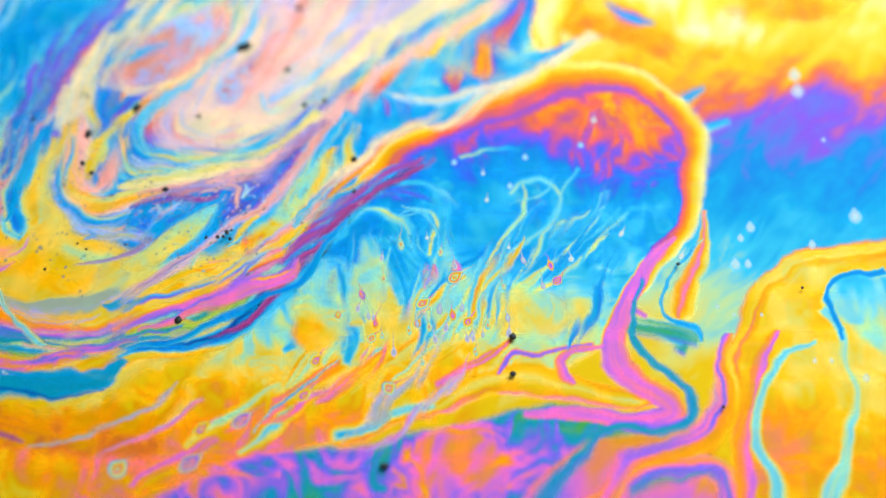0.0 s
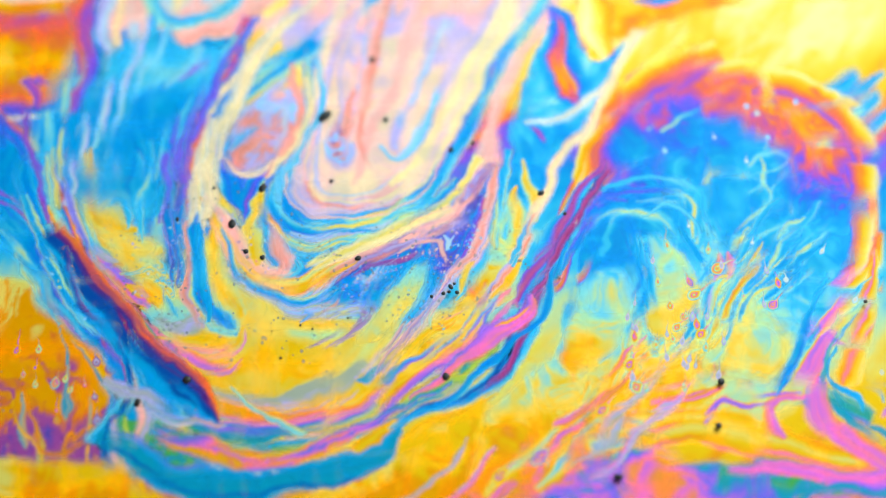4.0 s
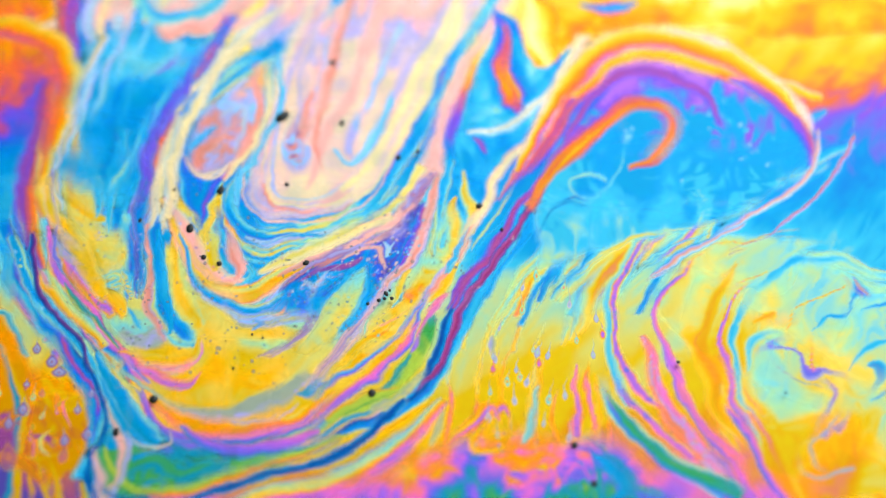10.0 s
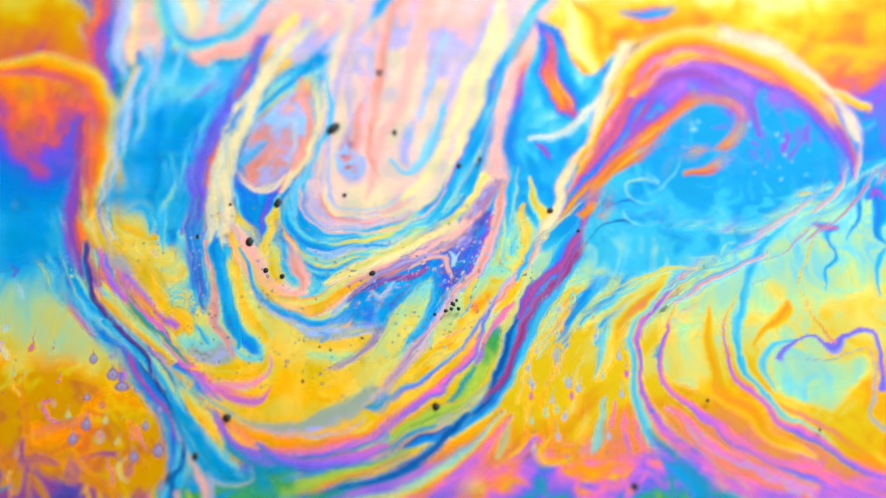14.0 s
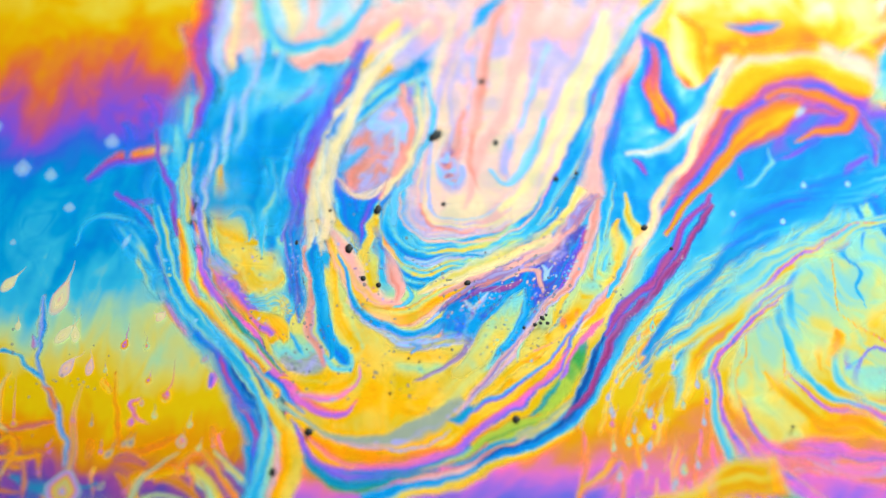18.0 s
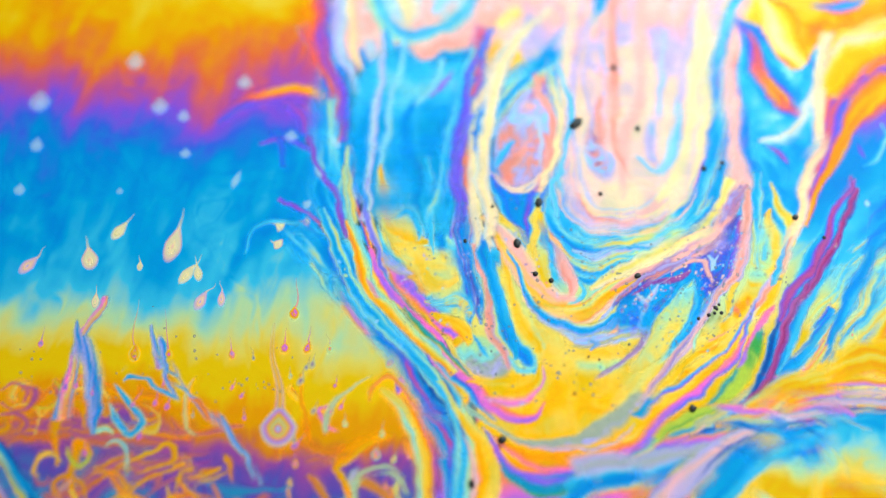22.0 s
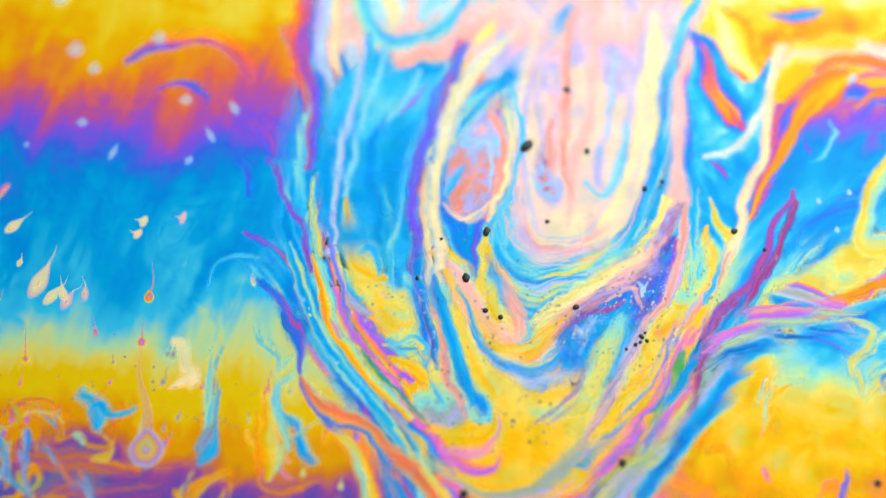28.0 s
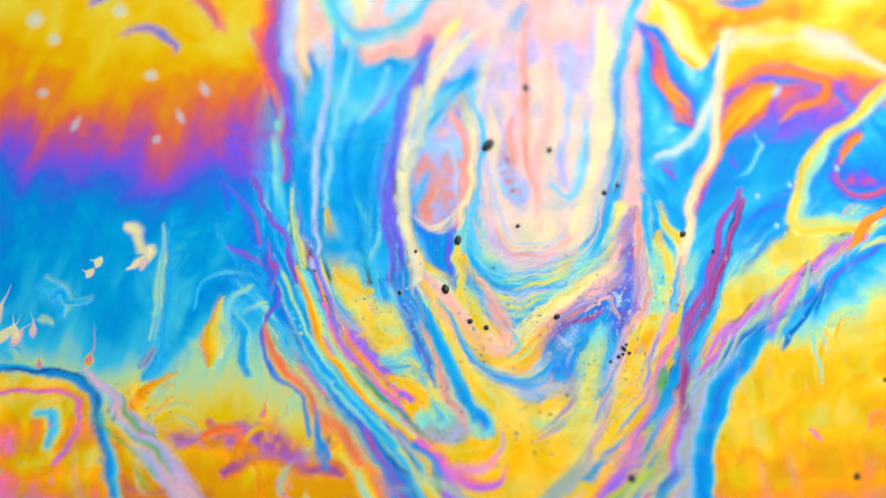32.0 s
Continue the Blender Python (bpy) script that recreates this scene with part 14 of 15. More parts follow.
drop('tiny violet drop in yellow film', -20.0, -6.9, 0.45, 0.75, -22, 'violet orchid peach', group='left', since=23, dense=0.75, tail=0.92, sink=2.3)
drop('tiny violet drop in yellow film', -7.1, -6.3, 0.49, 0.82, -26, 'dusk ash straw', group='left', since=23, dense=0.75, tail=0.77, sink=2.3)
drop('tiny violet drop in yellow film', -6.6, -5.3, 0.49, 0.81, -13, 'dusk ash straw', group='left', since=23, dense=0.75, tail=0.42, sink=2.1)
drop('tiny violet drop in yellow film', -18.5, -7.1, 0.25, 0.41, 2, 'orchid pink orange', group='left', since=23, dense=0.75, tail=0.6, sink=2.1)
drop('tiny violet drop in yellow film', -15.6, -9.6, 0.39, 0.64, -18, 'violet orchid peach', group='left', since=23, dense=0.75, tail=0.42, sink=2.0)
drop('tiny violet drop in yellow film', -12.8, -8.4, 0.25, 0.42, -6, 'dusk ash straw', group='left', since=23, dense=0.75, tail=0.36, sink=2.0)
drop('tiny violet drop in yellow film', -4.8, -7.7, 0.33, 0.55, -20, 'orchid pink orange', group='left', since=23, dense=0.75, tail=0.54, sink=1.9)
drop('tiny violet drop in yellow film', -16.2, -7.6, 0.37, 0.61, -24, 'orchid pink orange', group='left', since=23, dense=0.75, tail=0.79, sink=1.8)
drop('tiny violet drop in yellow film', -7.0, -10.0, 0.46, 0.76, -34, 'violet orchid peach', group='left', since=23, dense=0.75, tail=0.6, sink=2.1)
drop('tiny violet drop in yellow film', -21.6, -4.6, 0.37, 0.62, -4, 'violet orchid peach', group='left', since=23, dense=0.75, tail=0.86, sink=2.1)
drop('tiny violet drop in yellow film', -7.1, -9.7, 0.34, 0.57, -4, 'dusk ash straw', group='left', since=23, dense=0.75, tail=0.39, sink=1.9)
drop('tiny violet drop in yellow film', -14.7, -6.5, 0.26, 0.43, -3, 'orchid pink orange', group='left', since=23, dense=0.75, tail=0.64, sink=2.1)
drop('tiny violet drop in yellow film', -11.1, -4.8, 0.42, 0.70, 9, 'orchid pink orange', group='left', since=23, dense=0.75, tail=0.84, sink=1.6)
drop('tiny violet drop in yellow film', -10.2, -7.3, 0.27, 0.44, -26, 'violet orchid peach', group='left', since=23, dense=0.75, tail=0.24, sink=1.8)
drop('tiny violet drop in yellow film', -6.9, -5.5, 0.34, 0.56, -20, 'dusk ash straw', group='left', since=23, dense=0.75, tail=0.55, sink=2.0)
drop('tiny violet drop in yellow film', -6.2, -8.0, 0.39, 0.64, -23, 'dusk ash straw', group='left', since=23, dense=0.75, tail=0.46, sink=2.4)
drop('tiny violet drop in yellow film', -9.9, -8.6, 0.24, 0.39, -4, 'violet orchid peach', group='left', since=23, dense=0.75, tail=0.54, sink=2.1)
drop('tiny violet drop in yellow film', -9.9, -5.0, 0.26, 0.43, 7, 'dusk ash straw', group='left', since=23, dense=0.75, tail=0.56, sink=2.3)
drop('tiny violet drop in yellow film', -19.4, -6.7, 0.39, 0.64, -19, 'orchid pink orange', group='left', since=23, dense=0.75, tail=0.56, sink=2.3)
drop('small grey-violet drop in amber film', -22.2, -9.0, 0.38, 0.58, 8, 'violet mint straw', group='swirl', since=13, tail=0.51)
drop('small grey-violet drop in amber film', -18.7, -10.4, 0.27, 0.42, 10, 'aqua orchid orange', group='swirl', since=13, tail=0.43)
drop('small grey-violet drop in amber film', -24.3, -5.1, 0.53, 0.82, -18, 'violet peach yellow', group='swirl', since=13, tail=0.98)
drop('small grey-violet drop in amber film', -22.8, -7.1, 0.33, 0.51, -19, 'violet peach yellow', group='swirl', since=13, tail=0.44)
drop('small grey-violet drop in amber film', -19.9, -12.0, 0.35, 0.54, 10, 'violet peach yellow', group='swirl', since=13, tail=0.62)
drop('small grey-violet drop in amber film', -19.5, -10.6, 0.36, 0.56, -22, 'violet mint straw', group='swirl', since=13, tail=0.47)
drop('small grey-violet drop in amber film', -25.2, -6.6, 0.28, 0.43, 5, 'violet mint straw', group='swirl', since=13, tail=0.48)
drop('small grey-violet drop in amber film', -20.2, -9.4, 0.39, 0.60, -3, 'violet mint straw', group='swirl', since=13, tail=0.67)
drop('small grey-violet drop in amber film', -23.1, -5.2, 0.41, 0.63, 0, 'violet mint straw', group='swirl', since=13, tail=0.71)
drop('small grey-violet drop in amber film', -24.8, -11.1, 0.43, 0.66, -4, 'violet peach yellow', group='swirl', since=13, tail=0.54)
drop('small grey-blue drop in streaked film', -1.2, -6.8, 0.43, 0.88, -40, 'straw orchid azure', group='swirl', since=24, tail=0.43, dense=0.8)
drop('small grey-blue drop in streaked film', 0.2, -8.4, 0.49, 0.81, -40, 'straw orchid azure', group='swirl', since=24, tail=0.49, dense=0.8)
drop('small grey-blue drop in streaked film', 2.3, -10.7, 0.55, 0.87, -20, 'mint lilac azure', group='swirl', since=24, tail=0.55, dense=0.8)
drop('small grey-blue drop in streaked film', 2.0, -12.6, 0.48, 0.86, 0, 'mint lilac azure', group='swirl', since=24, tail=0.48, dense=0.8)
drop('small grey-blue drop in streaked film', -1.9, -12.3, 0.60, 0.86, 0, 'straw orchid azure', group='swirl', since=24, tail=0.6, dense=0.8)
drop('small grey-blue drop in streaked film', -4.4, -9.7, 0.30, 0.47, 0, 'straw orchid azure', group='swirl', since=24, tail=0.3, dense=0.8)
drop('small grey-blue drop in streaked film', -0.7, -5.5, 0.37, 0.62, -40, 'mint lilac azure', group='swirl', since=24, tail=0.37, dense=0.8)
drop('small grey-blue drop in streaked film', -2.6, -2.6, 0.38, 0.62, -40, 'mint lilac azure', group='swirl', since=24, tail=0.38, dense=0.8)
for u, v, width, length in ((-17.4, -11.2, 0.79, 1.03), (-18.1, -9.8, 0.49, 0.67), (-17.4, -8.9, 0.61, 0.80), (-21.2, -9.6, 0.67, 0.98), (-18.7, -11.5, 0.66, 0.91), (-18.6, -7.7, 0.49, 0.43), (-20.9, -5.9, 0.56, 0.81), (-16.8, -11.9, 0.48, 0.42), (-21.9, -10.4, 0.61, 0.91), (-19.9, -6.8, 0.80, 0.93), (-19.4, -7.5, 1.05, 0.74), (-21.2, -8.1, 0.49, 0.49)):
    drop('grey ringed drop in amber film', u, v, width, length, 0, 'ash lilac dusk ochre', group='brink', since=13, tail=length * 0.5, dense=0.85)
drop('small grey-green drop in amber film', -23.1, -12.3, 1.20, 1.79, 10, 'ochre fig ochre', group='brink', since=10, tail=0.6, dense=0.6)
drop('small grey-green drop in amber film', -20.7, -11.4, 0.60, 0.80, 0, 'lime ochre umber', group='brink', since=10, tail=0.3, dense=0.6)
drop('small grey-green drop in amber film', -22.0, -10.6, 0.43, 0.47, 0, 'umber lime ochre', group='brink', since=10, tail=0.21, dense=0.6)
drop('small grey-green drop in amber film', -22.8, -10.4, 0.36, 0.40, 0, 'ochre fig ochre', group='brink', since=10, tail=0.18, dense=0.6)
drop('small grey-green drop in amber film', -21.7, -8.7, 0.43, 0.61, 0, 'ochre fig ochre', group='brink', since=10, tail=0.21, dense=0.6)
drop('small grey-green drop in amber film', -20.7, -9.3, 0.31, 0.40, 0, 'umber lime ochre', group='brink', since=10, tail=0.15, dense=0.6)
drop('small grey-green drop in amber film', -20.2, -12.2, 0.66, 1.13, -10, 'ochre fig ochre', group='brink', since=10, tail=0.33, dense=0.6)
drop('small grey-green drop in amber film', -20.8, -6.6, 0.56, 0.75, 30, 'lime ochre umber', group='brink', since=10, tail=0.28, dense=0.6)
drop('small grey-green drop in amber film', -19.4, -11.8, 0.30, 0.60, 20, 'lime ochre umber', group='brink', since=10, tail=0.15, dense=0.6)
drop('small grey-green drop in amber film', -24.9, -8.8, 0.61, 0.81, 0, 'lime ochre umber', group='brink', since=10, tail=0.31, dense=0.6)
drop('small grey-green drop in amber film', -19.4, -8.4, 0.25, 0.34, 0, 'umber lime ochre', group='brink', since=10, tail=0.12, dense=0.6)
drop('small grey-green drop in amber film', -22.6, -8.4, 0.25, 0.34, 0, 'ochre fig ochre', group='brink', since=10, tail=0.12, dense=0.6)
drop('soft pale spot in a blue column', -7.4, 8.6, 1.13, 1.24, 0, 'ice ice sky', group='swirl', since=19, dense=0.45)
drop('soft pale spot in a blue column', -8.3, 7.2, 0.79, 0.87, 0, 'ice ice sky', group='swirl', since=19, dense=0.45)
drop('soft pale spot in a blue column', -8.2, 5.7, 0.72, 0.79, 0, 'ice ice sky', group='swirl', since=19, dense=0.45)
drop('soft pale spot in a blue column', -6.4, 6.9, 0.66, 0.72, 0, 'ice ice sky', group='swirl', since=19, dense=0.45)
drop('soft pale spot in a blue column', -9.9, 5.1, 0.72, 0.79, 0, 'ice ice sky', group='swirl', since=19, dense=0.45)
drop('tiny drop trailing in yellow film', 3.0, -7.6, 0.32, 0.64, 0, 'ash lilac butter', group='right', since=13, tail=0.51)
drop('tiny drop trailing in yellow film', 2.8, -11.2, 0.38, 0.75, -4, 'ash lilac butter', group='right', since=13, tail=1.02)
drop('tiny drop trailing in yellow film', 6.0, -10.6, 0.42, 0.83, -4, 'violet aqua straw', group='right', since=13, tail=0.97)
drop('tiny drop trailing in yellow film', 5.1, -8.1, 0.45, 0.90, -2, 'orchid pink straw', group='right', since=13, tail=0.54)
drop('tiny drop trailing in yellow film', 4.7, -3.2, 0.28, 0.55, -19, 'ash lilac butter', group='right', since=13, tail=0.31)
drop('tiny drop trailing in yellow film', 3.4, -12.4, 0.30, 0.60, 0, 'violet aqua straw', group='right', since=13, tail=0.85)
drop('tiny drop trailing in yellow film', 6.7, -4.7, 0.32, 0.63, -8, 'ash lilac butter', group='right', since=13, tail=0.93)
drop('tiny drop trailing in yellow film', 4.0, -8.4, 0.26, 0.52, -2, 'mint lilac ash', group='right', since=13, tail=0.67)
drop('tiny drop trailing in yellow film', 7.5, -12.9, 0.40, 0.79, -9, 'ash lilac butter', group='right', since=13, tail=0.99)
drop('tiny drop trailing in yellow film', 3.6, -9.1, 0.39, 0.77, 1, 'violet aqua straw', group='right', since=13, tail=0.54)
drop('tiny drop trailing in yellow film', 5.5, -12.0, 0.30, 0.59, -17, 'ash lilac butter', group='right', since=13, tail=0.52)
drop('tiny drop trailing in yellow film', 3.3, -5.6, 0.22, 0.43, -16, 'ash lilac butter', group='right', since=13, tail=0.64)
drop('tiny drop trailing in yellow film', 6.8, -10.4, 0.33, 0.65, 0, 'mint lilac ash', group='right', since=13, tail=0.8)
drop('tiny drop trailing in yellow film', 7.8, -8.0, 0.31, 0.61, 4, 'mint lilac ash', group='right', since=13, tail=0.77)
drop('tiny drop trailing in yellow film', 5.2, -11.6, 0.32, 0.63, 2, 'ash lilac butter', group='right', since=13, tail=0.43)
drop('tiny drop trailing in yellow film', 5.0, -7.4, 0.42, 0.83, -14, 'mint lilac ash', group='right', since=13, tail=0.51)
drop('tiny drop trailing in yellow film', 5.4, -11.3, 0.33, 0.65, -17, 'mint lilac ash', group='right', since=13, tail=0.39)
drop('tiny drop trailing in yellow film', 6.9, -7.0, 0.30, 0.58, 1, 'violet aqua straw', group='right', since=13, tail=0.48)
drop('tiny drop trailing in yellow film', 6.6, -3.6, 0.35, 0.69, -17, 'violet aqua straw', group='right', since=13, tail=0.38)
drop('tiny drop trailing in yellow film', 5.5, -7.7, 0.32, 0.64, -16, 'mint lilac ash', group='right', since=13, tail=0.72)
drop('tiny drop trailing in yellow film', 5.7, -13.5, 0.33, 0.66, 2, 'violet aqua straw', group='right', since=13, tail=0.73)
drop('tiny drop trailing in yellow film', 2.8, -6.6, 0.32, 0.63, -16, 'ash lilac butter', group='right', since=13, tail=0.37)
drop('tiny drop trailing in yellow film', 4.5, -4.6, 0.39, 0.77, -8, 'violet aqua straw', group='right', since=13, tail=1.03)
drop('tiny drop trailing in yellow film', 5.5, -2.5, 0.46, 0.92, -2, 'violet aqua straw', group='right', since=13, tail=1.02)
drop('tiny drop trailing in yellow film', 7.9, -5.8, 0.33, 0.66, 2, 'mint lilac ash', group='right', since=13, tail=0.67)
drop('tiny drop trailing in yellow film', 2.9, -8.2, 0.43, 0.85, -9, 'orchid pink straw', group='right', since=13, tail=0.96)
drop('tiny drop trailing in yellow film', 4.8, -7.2, 0.25, 0.49, -9, 'violet aqua straw', group='right', since=13, tail=0.4)
drop('tiny drop trailing in yellow film', 4.6, -9.3, 0.36, 0.71, -15, 'ash lilac butter', group='right', since=13, tail=0.46)
drop('tiny drop trailing in yellow film', 4.2, -8.9, 0.36, 0.71, -2, 'violet aqua straw', group='right', since=13, tail=0.41)
drop('tiny drop trailing in yellow film', 2.8, -9.6, 0.28, 0.56, -3, 'violet aqua straw', group='right', since=13, tail=0.53)
drop('tiny drop trailing in yellow film', 4.1, -10.4, 0.34, 0.68, 4, 'ash lilac butter', group='right', since=13, tail=0.92)
drop('tiny drop trailing in yellow film', 6.0, -12.1, 0.25, 0.50, -8, 'mint lilac ash', group='right', since=13, tail=0.68)
drop('tiny drop trailing in yellow film', 2.9, -7.4, 0.28, 0.56, 3, 'mint lilac ash', group='right', since=13, tail=0.82)
drop('tiny drop trailing in yellow film', 8.2, -6.8, 0.43, 0.85, 4, 'orchid pink straw', group='right', since=13, tail=0.55)
drop('small pale drop sinking in the film', -10.7, 0.0, 0.38, 0.49, 0, 'ice ice lilac', group='swirl', since=13)
drop('small pale drop sinking in the film', -16.0, 8.8, 0.40, 0.51, 0, 'ice ice lilac', group='swirl', since=13)
drop('small pale drop sinking in the film', -17.1, 7.3, 0.40, 0.51, 0, 'ice ice lilac', group='swirl', since=13)
drop('small pale drop sinking in the film', -19.0, 6.0, 0.39, 0.50, 0, 'ice ice lilac', group='swirl', since=13)
drop('small pale drop sinking in the film', -15.2, 11.1, 0.40, 0.52, 0, 'ice ice lilac', group='swirl', since=13)
drop('small pale drop sinking in the film', -7.6, 0.0, 0.38, 0.49, 0, 'ice ice lilac', group='swirl', since=13)
drop('small pale drop sinking in the film', -5.2, 0.6, 0.38, 0.49, 0, 'ice ice lilac', group='swirl', since=13)
drop('small pale drop sinking in the film', -2.7, 1.6, 0.39, 0.49, 0, 'ice ice lilac', group='swirl', since=13)
drop('small pale drop sinking in the film', -11.6, 0.7, 0.38, 0.49, 0, 'ice ice lilac', group='swirl', since=13)
drop('small pale drop sinking in the film', 10.1, 4.0, 0.39, 0.50, 0, 'ice ice lilac', group='right', since=13)
drop('small pale drop sinking in the film', 15.0, 4.0, 0.39, 0.50, 0, 'ice ice lilac', group='right', since=13)
drop('small pale drop sinking in the film', 15.6, 6.0, 0.39, 0.50, 0, 'ice ice lilac', group='right', since=13)
drop('small pale drop sinking in the film', 18.2, 5.8, 0.39, 0.50, 0, 'ice ice lilac', group='right', since=13)
drop('tiny bubble in speckled film', -1.2, 1.2, 0.19, 0.21, 0, 'lilac blush', group='swirl', since=13)
drop('tiny bubble in speckled film', -5.9, -3.9, 0.19, 0.21, 0, 'blush lilac', group='swirl', since=13)
drop('tiny bubble in speckled film', -5.4, -1.5, 0.19, 0.21, 0, 'blush lilac', group='swirl', since=13)
drop('tiny bubble in speckled film', -6.4, -2.8, 0.19, 0.21, 0, 'lilac blush', group='swirl', since=13)
drop('tiny bubble in speckled film', -2.8, -0.0, 0.19, 0.21, 0, 'lilac blush', group='swirl', since=13)
drop('tiny bubble in speckled film', -0.0, 1.9, 0.19, 0.21, 0, 'blush lilac', group='swirl', since=13)
drop('tiny bubble in speckled film', -4.9, -2.8, 0.19, 0.21, 0, 'lilac blush', group='swirl', since=13)
drop('tiny bubble in speckled film', -6.7, -3.4, 0.19, 0.21, 0, 'lilac blush', group='swirl', since=13)
drop('tiny bubble in speckled film', -7.2, -4.8, 0.19, 0.21, 0, 'blush lilac', group='swirl', since=13)
drop('tiny bubble in speckled film', -5.6, -1.8, 0.19, 0.21, 0, 'lilac blush', group='swirl', since=13)
drop('tiny bubble in speckled film', -2.3, 0.2, 0.19, 0.21, 0, 'lilac blush', group='swirl', since=13)
drop('tiny bubble in speckled film', -6.1, -1.8, 0.19, 0.21, 0, 'blush lilac', group='swirl', since=13)
drop('tiny bubble in speckled film', -1.9, 1.5, 0.19, 0.21, 0, 'blush lilac', group='swirl', since=13)
drop('tiny bubble in speckled film', -5.1, -1.7, 0.19, 0.21, 0, 'blush lilac', group='swirl', since=13)
drop('tiny bubble in speckled film', -0.5, 1.2, 0.19, 0.21, 0, 'lilac blush', group='swirl', since=13)
drop('tiny bubble in speckled film', -0.5, 0.7, 0.19, 0.21, 0, 'lilac blush', group='swirl', since=13)
drop('tiny bubble in speckled film', -4.2, -1.3, 0.19, 0.21, 0, 'lilac blush', group='swirl', since=13)
drop('tiny bubble in speckled film', -3.1, 0.9, 0.19, 0.21, 0, 'lilac blush', group='swirl', since=13)
drop('tiny bubble in speckled film', -0.7, 2.2, 0.19, 0.21, 0, 'blush lilac', group='swirl', since=13)
drop('tiny bubble in speckled film', -6.6, -3.1, 0.19, 0.21, 0, 'blush lilac', group='swirl', since=13)
drop('tiny bubble in speckled film', -3.6, -0.4, 0.19, 0.21, 0, 'lilac blush', group='swirl', since=13)
drop('tiny bubble in speckled film', -0.3, 1.7, 0.19, 0.21, 0, 'lilac blush', group='swirl', since=13)
drop('tiny bubble in speckled film', -1.9, 0.8, 0.19, 0.21, 0, 'lilac blush', group='swirl', since=13)
drop('tiny bubble in speckled film', -3.8, -0.1, 0.19, 0.21, 0, 'blush lilac', group='swirl', since=13)
drop('tiny bubble in speckled film', -2.1, 0.5, 0.19, 0.21, 0, 'lilac blush', group='swirl', since=13)
drop('tiny bubble in speckled film', -4.8, -2.1, 0.19, 0.21, 0, 'blush lilac', group='swirl', since=13)
drop('tiny bubble in speckled film', -5.6, -2.3, 0.19, 0.21, 0, 'blush lilac', group='swirl', since=13)
drop('tiny bubble in speckled film', -7.0, -3.6, 0.19, 0.21, 0, 'lilac blush', group='swirl', since=13)
drop('tiny bubble in speckled film', -1.9, -0.0, 0.19, 0.21, 0, 'lilac blush', group='swirl', since=13)
drop('tiny bubble in speckled film', -4.8, -2.5, 0.19, 0.21, 0, 'blush lilac', group='swirl', since=13)
drop('tiny bubble in speckled film', -3.7, -2.5, 0.19, 0.21, 0, 'blush lilac', group='swirl', since=13)
drop('tiny bubble in speckled film', -6.2, -3.4, 0.19, 0.21, 0, 'lilac blush', group='swirl', since=13)
drop('tiny bubble in speckled film', -1.5, -0.2, 0.19, 0.21, 0, 'blush lilac', group='swirl', since=13)
drop('tiny bubble in speckled film', -5.7, -2.4, 0.19, 0.21, 0, 'lilac blush', group='swirl', since=13)
drop('tiny bubble in speckled film', -4.4, -1.9, 0.19, 0.21, 0, 'blush lilac', group='swirl', since=13)
drop('tiny bubble in speckled film', -5.6, -1.7, 0.19, 0.21, 0, 'lilac blush', group='swirl', since=13)
drop('tiny bubble in speckled film', 0.4, 2.1, 0.19, 0.21, 0, 'blush lilac', group='swirl', since=13)
drop('tiny bubble in speckled film', -6.7, -4.7, 0.19, 0.21, 0, 'blush lilac', group='swirl', since=13)
drop('tiny bubble in speckled film', -1.8, 0.1, 0.19, 0.21, 0, 'lilac blush', group='swirl', since=13)
drop('tiny bubble in speckled film', -0.6, 0.5, 0.19, 0.21, 0, 'lilac blush', group='swirl', since=13)
drop('tiny bubble in yellow film', -9.3, -8.2, 0.15, 0.17, 0, 'mint aqua azure', group='swirl', since=13)
drop('tiny bubble in yellow film', -8.9, -6.8, 0.15, 0.17, 0, 'mint aqua azure', group='swirl', since=13)
drop('tiny bubble in yellow film', -9.6, -6.4, 0.15, 0.17, 0, 'mint aqua azure', group='swirl', since=13)
drop('tiny bubble in yellow film', -4.7, -7.7, 0.15, 0.17, 0, 'mint aqua azure', group='swirl', since=13)
drop('tiny bubble in yellow film', -9.7, -6.2, 0.15, 0.17, 0, 'mint aqua azure', group='swirl', since=13)
drop('tiny bubble in yellow film', -4.5, -8.7, 0.15, 0.17, 0, 'mint aqua azure', group='swirl', since=13)
drop('tiny bubble in yellow film', -3.8, -7.1, 0.15, 0.17, 0, 'mint aqua azure', group='swirl', since=13)
drop('tiny bubble in yellow film', -4.9, -7.6, 0.15, 0.17, 0, 'mint aqua azure', group='swirl', since=13)
drop('tiny bubble in yellow film', -8.7, -9.3, 0.15, 0.17, 0, 'mint aqua azure', group='swirl', since=13)
drop('tiny bubble in yellow film', -7.7, -6.7, 0.15, 0.17, 0, 'mint aqua azure', group='swirl', since=13)
drop('tiny bubble in yellow film', -4.4, -5.1, 0.16, 0.17, 0, 'mint aqua azure', group='swirl', since=13)
drop('tiny bubble in yellow film', -4.7, -6.7, 0.15, 0.17, 0, 'mint aqua azure', group='swirl', since=13)
drop('tiny bubble in yellow film', -7.1, -7.5, 0.15, 0.17, 0, 'mint aqua azure', group='swirl', since=13)
drop('tiny bubble in yellow film', -9.2, -5.4, 0.16, 0.17, 0, 'mint aqua azure', group='swirl', since=13)
drop('tiny bubble in yellow film', -5.5, -5.3, 0.16, 0.17, 0, 'mint aqua azure', group='swirl', since=13)
drop('tiny bubble in yellow film', -9.9, -4.8, 0.16, 0.17, 0, 'mint aqua azure', group='swirl', since=13)
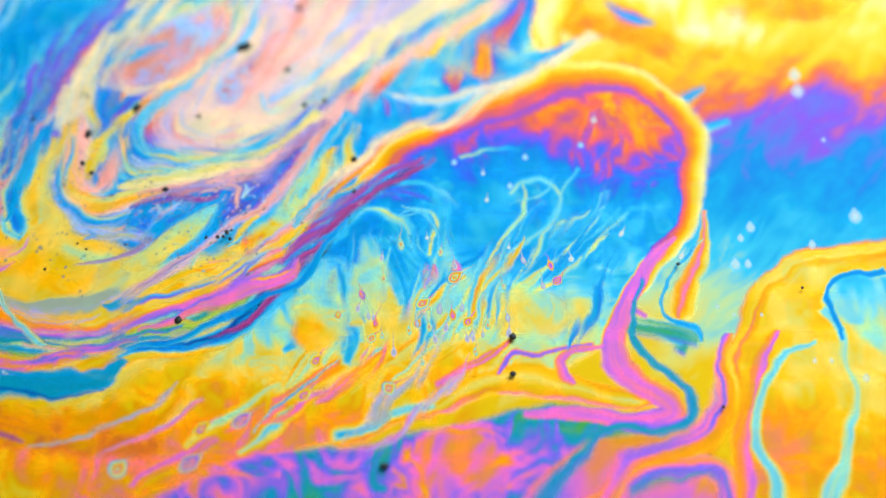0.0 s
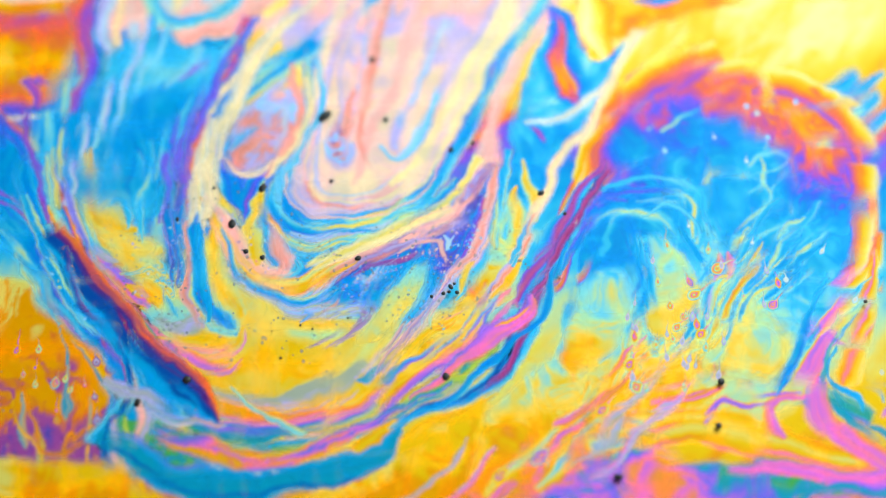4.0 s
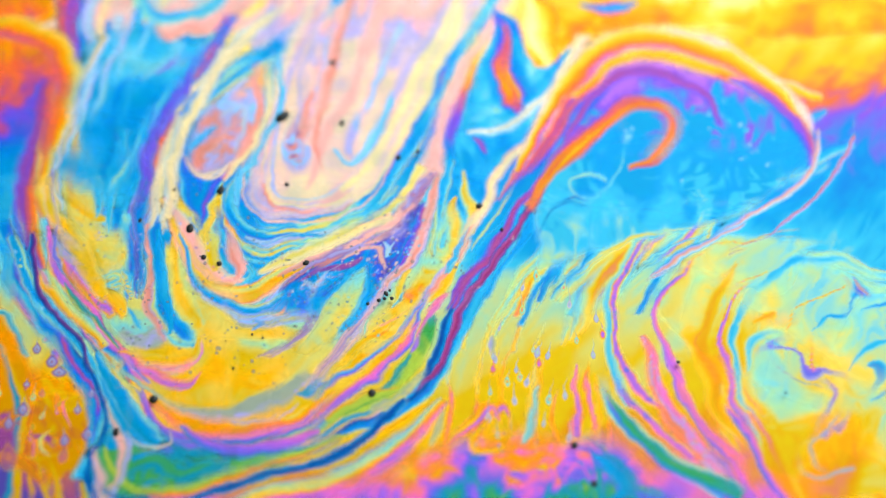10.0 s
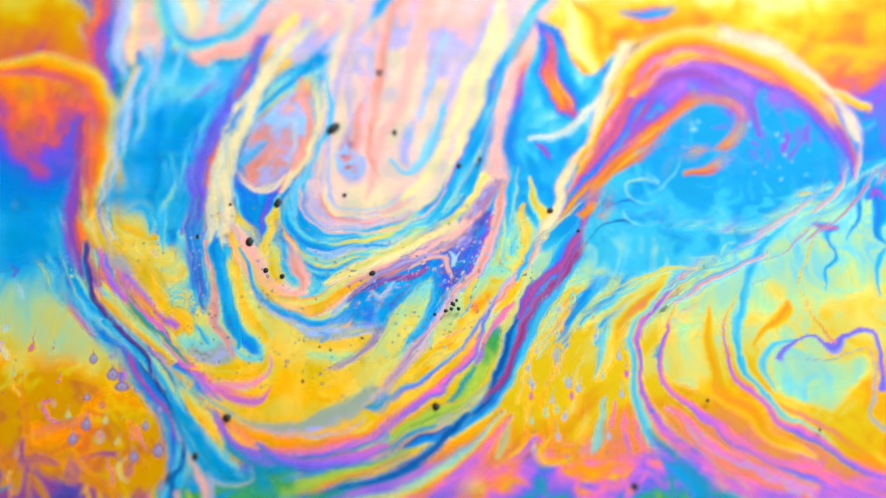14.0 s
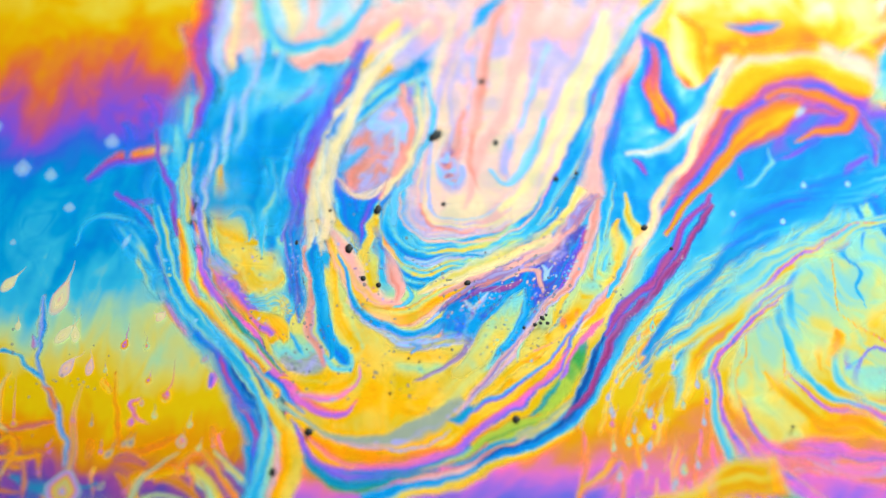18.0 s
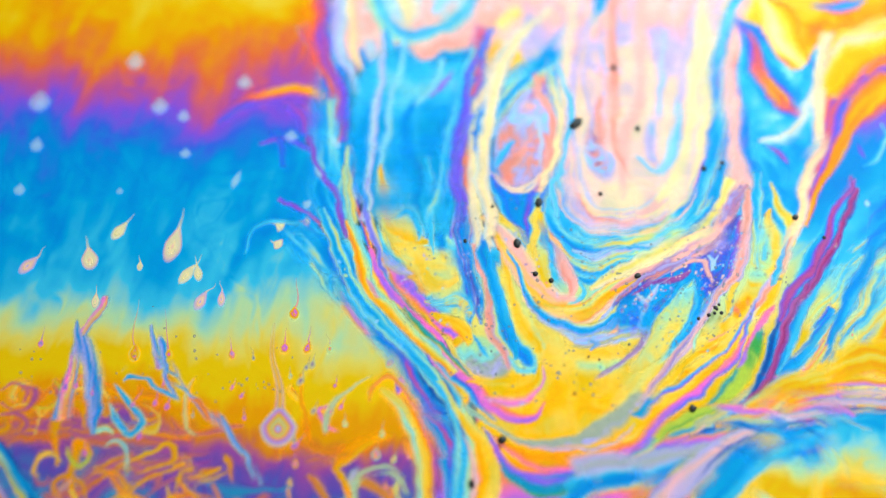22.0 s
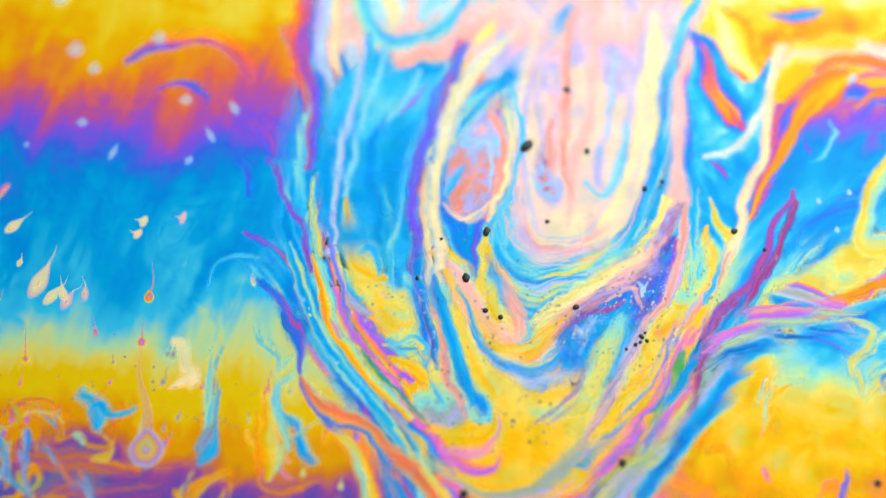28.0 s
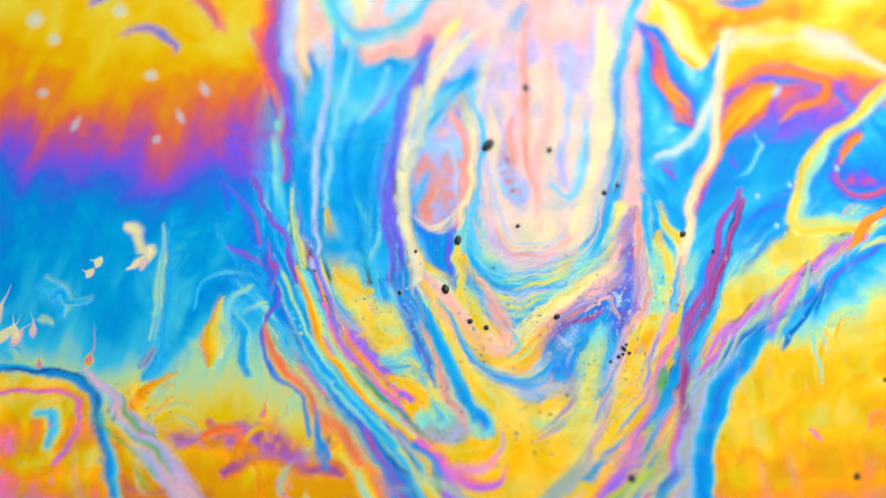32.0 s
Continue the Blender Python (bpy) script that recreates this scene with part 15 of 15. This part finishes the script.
drop('tiny bubble in yellow film', -7.5, -6.6, 0.15, 0.17, 0, 'mint aqua azure', group='swirl', since=13)
drop('tiny bubble in yellow film', -6.0, -4.2, 0.16, 0.17, 0, 'mint aqua azure', group='swirl', since=13)
drop('tiny bubble in yellow film', -5.8, -4.2, 0.16, 0.17, 0, 'mint aqua azure', group='swirl', since=13)
drop('tiny bubble in yellow film', -5.5, -7.7, 0.15, 0.17, 0, 'mint aqua azure', group='swirl', since=13)
drop('tiny bubble in yellow film', -10.0, -4.7, 0.16, 0.17, 0, 'mint aqua azure', group='swirl', since=13)
drop('tiny bubble in yellow film', -10.5, -8.2, 0.15, 0.17, 0, 'mint aqua azure', group='swirl', since=13)
drop('tiny bubble in yellow film', -4.4, -6.5, 0.15, 0.17, 0, 'mint aqua azure', group='swirl', since=13)
drop('tiny bubble in yellow film', -9.6, -4.8, 0.16, 0.17, 0, 'mint aqua azure', group='swirl', since=13)
drop('tiny bubble in yellow film', -10.7, -8.3, 0.15, 0.17, 0, 'mint aqua azure', group='swirl', since=13)
drop('tiny bubble in yellow film', -7.5, -9.3, 0.15, 0.17, 0, 'mint aqua azure', group='swirl', since=13)
drop('tiny bubble in yellow film', -6.9, -8.1, 0.15, 0.17, 0, 'mint aqua azure', group='swirl', since=13)
drop('tiny bubble in yellow film', -8.4, -5.3, 0.16, 0.17, 0, 'mint aqua azure', group='swirl', since=13)
drop('tiny bubble in yellow film', -9.7, -6.9, 0.15, 0.17, 0, 'mint aqua azure', group='swirl', since=13)
drop('tiny bubble in yellow film', -4.3, -8.8, 0.15, 0.17, 0, 'mint aqua azure', group='swirl', since=13)

# ---- tiny bubbles, strewn along streaks of the swirl ----
random.seed(8)
for a, b, c, d, count, wide in ((-5.8, -4.1, -2.9, -6.8, 20, 0.58), (-3.0, -2.7, -0.7, -5.5, 15, 0.70), (1.8, -2.7, 6.7, -6.8, 45, 0.83), (4.7, 0.4, 10.0, -2.7, 35, 0.83), (-0.1, -0.3, 4.3, -2.7, 25, 0.51), (-2.6, -6.8, 2.3, -8.8, 30, 0.96), (7.1, -2.7, 10.1, -6.1, 30, 0.83), (-6.9, -6.1, -4.4, -8.8, 20, 0.77), (11.1, 1.5, 12.4, -4.1, 20, 0.51), (-4.7, 4.0, -2.0, -1.4, 15, 0.77), (-8.9, -4.1, -5.6, -9.4, 20, 0.64), (-10.4, 0.7, -6.4, -2.7, 12, 0.96)):
    for _ in range(count):
        q = random.random()
        bubble(a + (c - a) * q + random.gauss(0, wide), b + (d - b) * q + random.gauss(0, wide), random.choice((0.05, 0.065, 0.08, 0.1)))

# ---- pepper of bubbles in the left sheet ----
for a, b, c, d, count, wide in ((-23.0, -6.8, -14.8, -8.4, 26, 1.28), (-15.1, -5.5, -6.9, -8.1, 30, 1.15), (-20.2, -10.0, -11.0, -10.7, 24, 1.28)):
    for _ in range(count):
        q = random.random()
        bubble(a + (c - a) * q + random.gauss(0, wide), b + (d - b) * q + random.gauss(0, wide), random.choice((0.05, 0.06, 0.09)), "bank", 23)


def grit_mesh(radius, long, seed):
    """A small rounded grain, flattened on the film."""
    bm = bmesh.new()
    bmesh.ops.create_icosphere(bm, subdivisions=3, radius=1)
    for v in bm.verts:
        bump = 1 + 0.22 * noise.noise(v.co * 1.6 + Vector((seed, 0, 0)))
        v.co = Vector((v.co.x * radius * bump, v.co.y * radius * long * bump, v.co.z * radius * 0.45)) / 1000
    mesh = bpy.data.meshes.new("dark_speck")
    bm.to_mesh(mesh)
    bm.free()
    mesh.polygons.foreach_set("use_smooth", [True] * len(mesh.polygons))
    mesh.materials.append(GRIT)
    return mesh


def speck(u, v, radius, long=1.0, turn=0.0, group="swirl", since=13):
    ob = tagged(new("dark_speck", grit_mesh(radius, long, u + v)), "tiny dark grain floating on soap film", "speck", "dark specks on the film")
    rows = [(t, x, y, a + turn) for t, x, y, a in carried(group, u, v, since)]
    MOVES.append((ob, rows, 0.26))

speck(-12.6, 1.0, 0.21, 1.3, 0)
speck(-11.7, -0.8, 0.14, 1.0, 0)
speck(-10.8, -1.2, 0.14, 1.0, 0)
speck(-11.0, 3.4, 0.19, 1.6, -20)
speck(-5.9, -1.1, 0.14, 1.4, -70)
speck(-2.4, -9.0, 0.20, 1.1, 0)
speck(-13.7, -9.5, 0.22, 1.1, 70)
speck(-15.3, -11.6, 0.17, 1.3, 0)
speck(4.2, 2.6, 0.16, 1.2, -60)
speck(-7.6, 8.2, 0.26, 1.8, -50)
speck(-2.5, -3.6, 0.09, 1.0, 0)
speck(-4.8, 11.9, 0.17, 1.2, 0)
speck(-4.1, 7.8, 0.14, 1.3, 0)
speck(-0.7, 5.6, 0.14, 1.2, 0)
speck(0.5, 6.0, 0.12, 1.2, 0)
speck(-7.2, 3.8, 0.12, 1.0, 0)
speck(-1.9, -3.4, 0.11, 1.0, 0)
speck(-1.5, -3.0, 0.11, 1.5, 30)
speck(-1.2, -3.3, 0.11, 1.0, 0)
speck(-1.3, -2.8, 0.08, 1.0, 0)
speck(-1.6, -3.3, 0.09, 1.0, 0)
speck(-9.7, -7.5, 0.07, 1.0, 0)
speck(5.7, 1.3, 0.09, 1.2, 30)
speck(-6.5, -5.0, 0.06, 1.0, 0)
speck(-8.8, -5.5, 0.06, 1.0, 0)
speck(-8.2, -5.7, 0.06, 1.0, 0)
speck(-10.2, -5.9, 0.04, 1.0, 0)
speck(-15.5, 1.4, 0.09, 1.5, 0)
speck(-13.7, 3.4, 0.09, 1.0, 0)
speck(7.8, -13.3, 0.19, 1.0, 0, "right", 13)
speck(3.8, -7.6, 0.17, 1.0, 0, "right", 0)
speck(-3.1, -12.8, 0.26, 0.6, 0, "right", 0)
speck(15.1, -9.5, 0.10, 1.0, 0, "right", 0)
speck(20.0, -2.5, 0.08, 1.0, 0, "right", 0)
speck(12.4, -8.5, 0.10, 1.0, 0, "right", 13)


def motions():
    """Every piece drifts with the film."""
    for ob, rows, lift in MOVES:
        walk(ob, [(t, on_film(u, v, a, lift)) for t, u, v, a in rows])


motions()
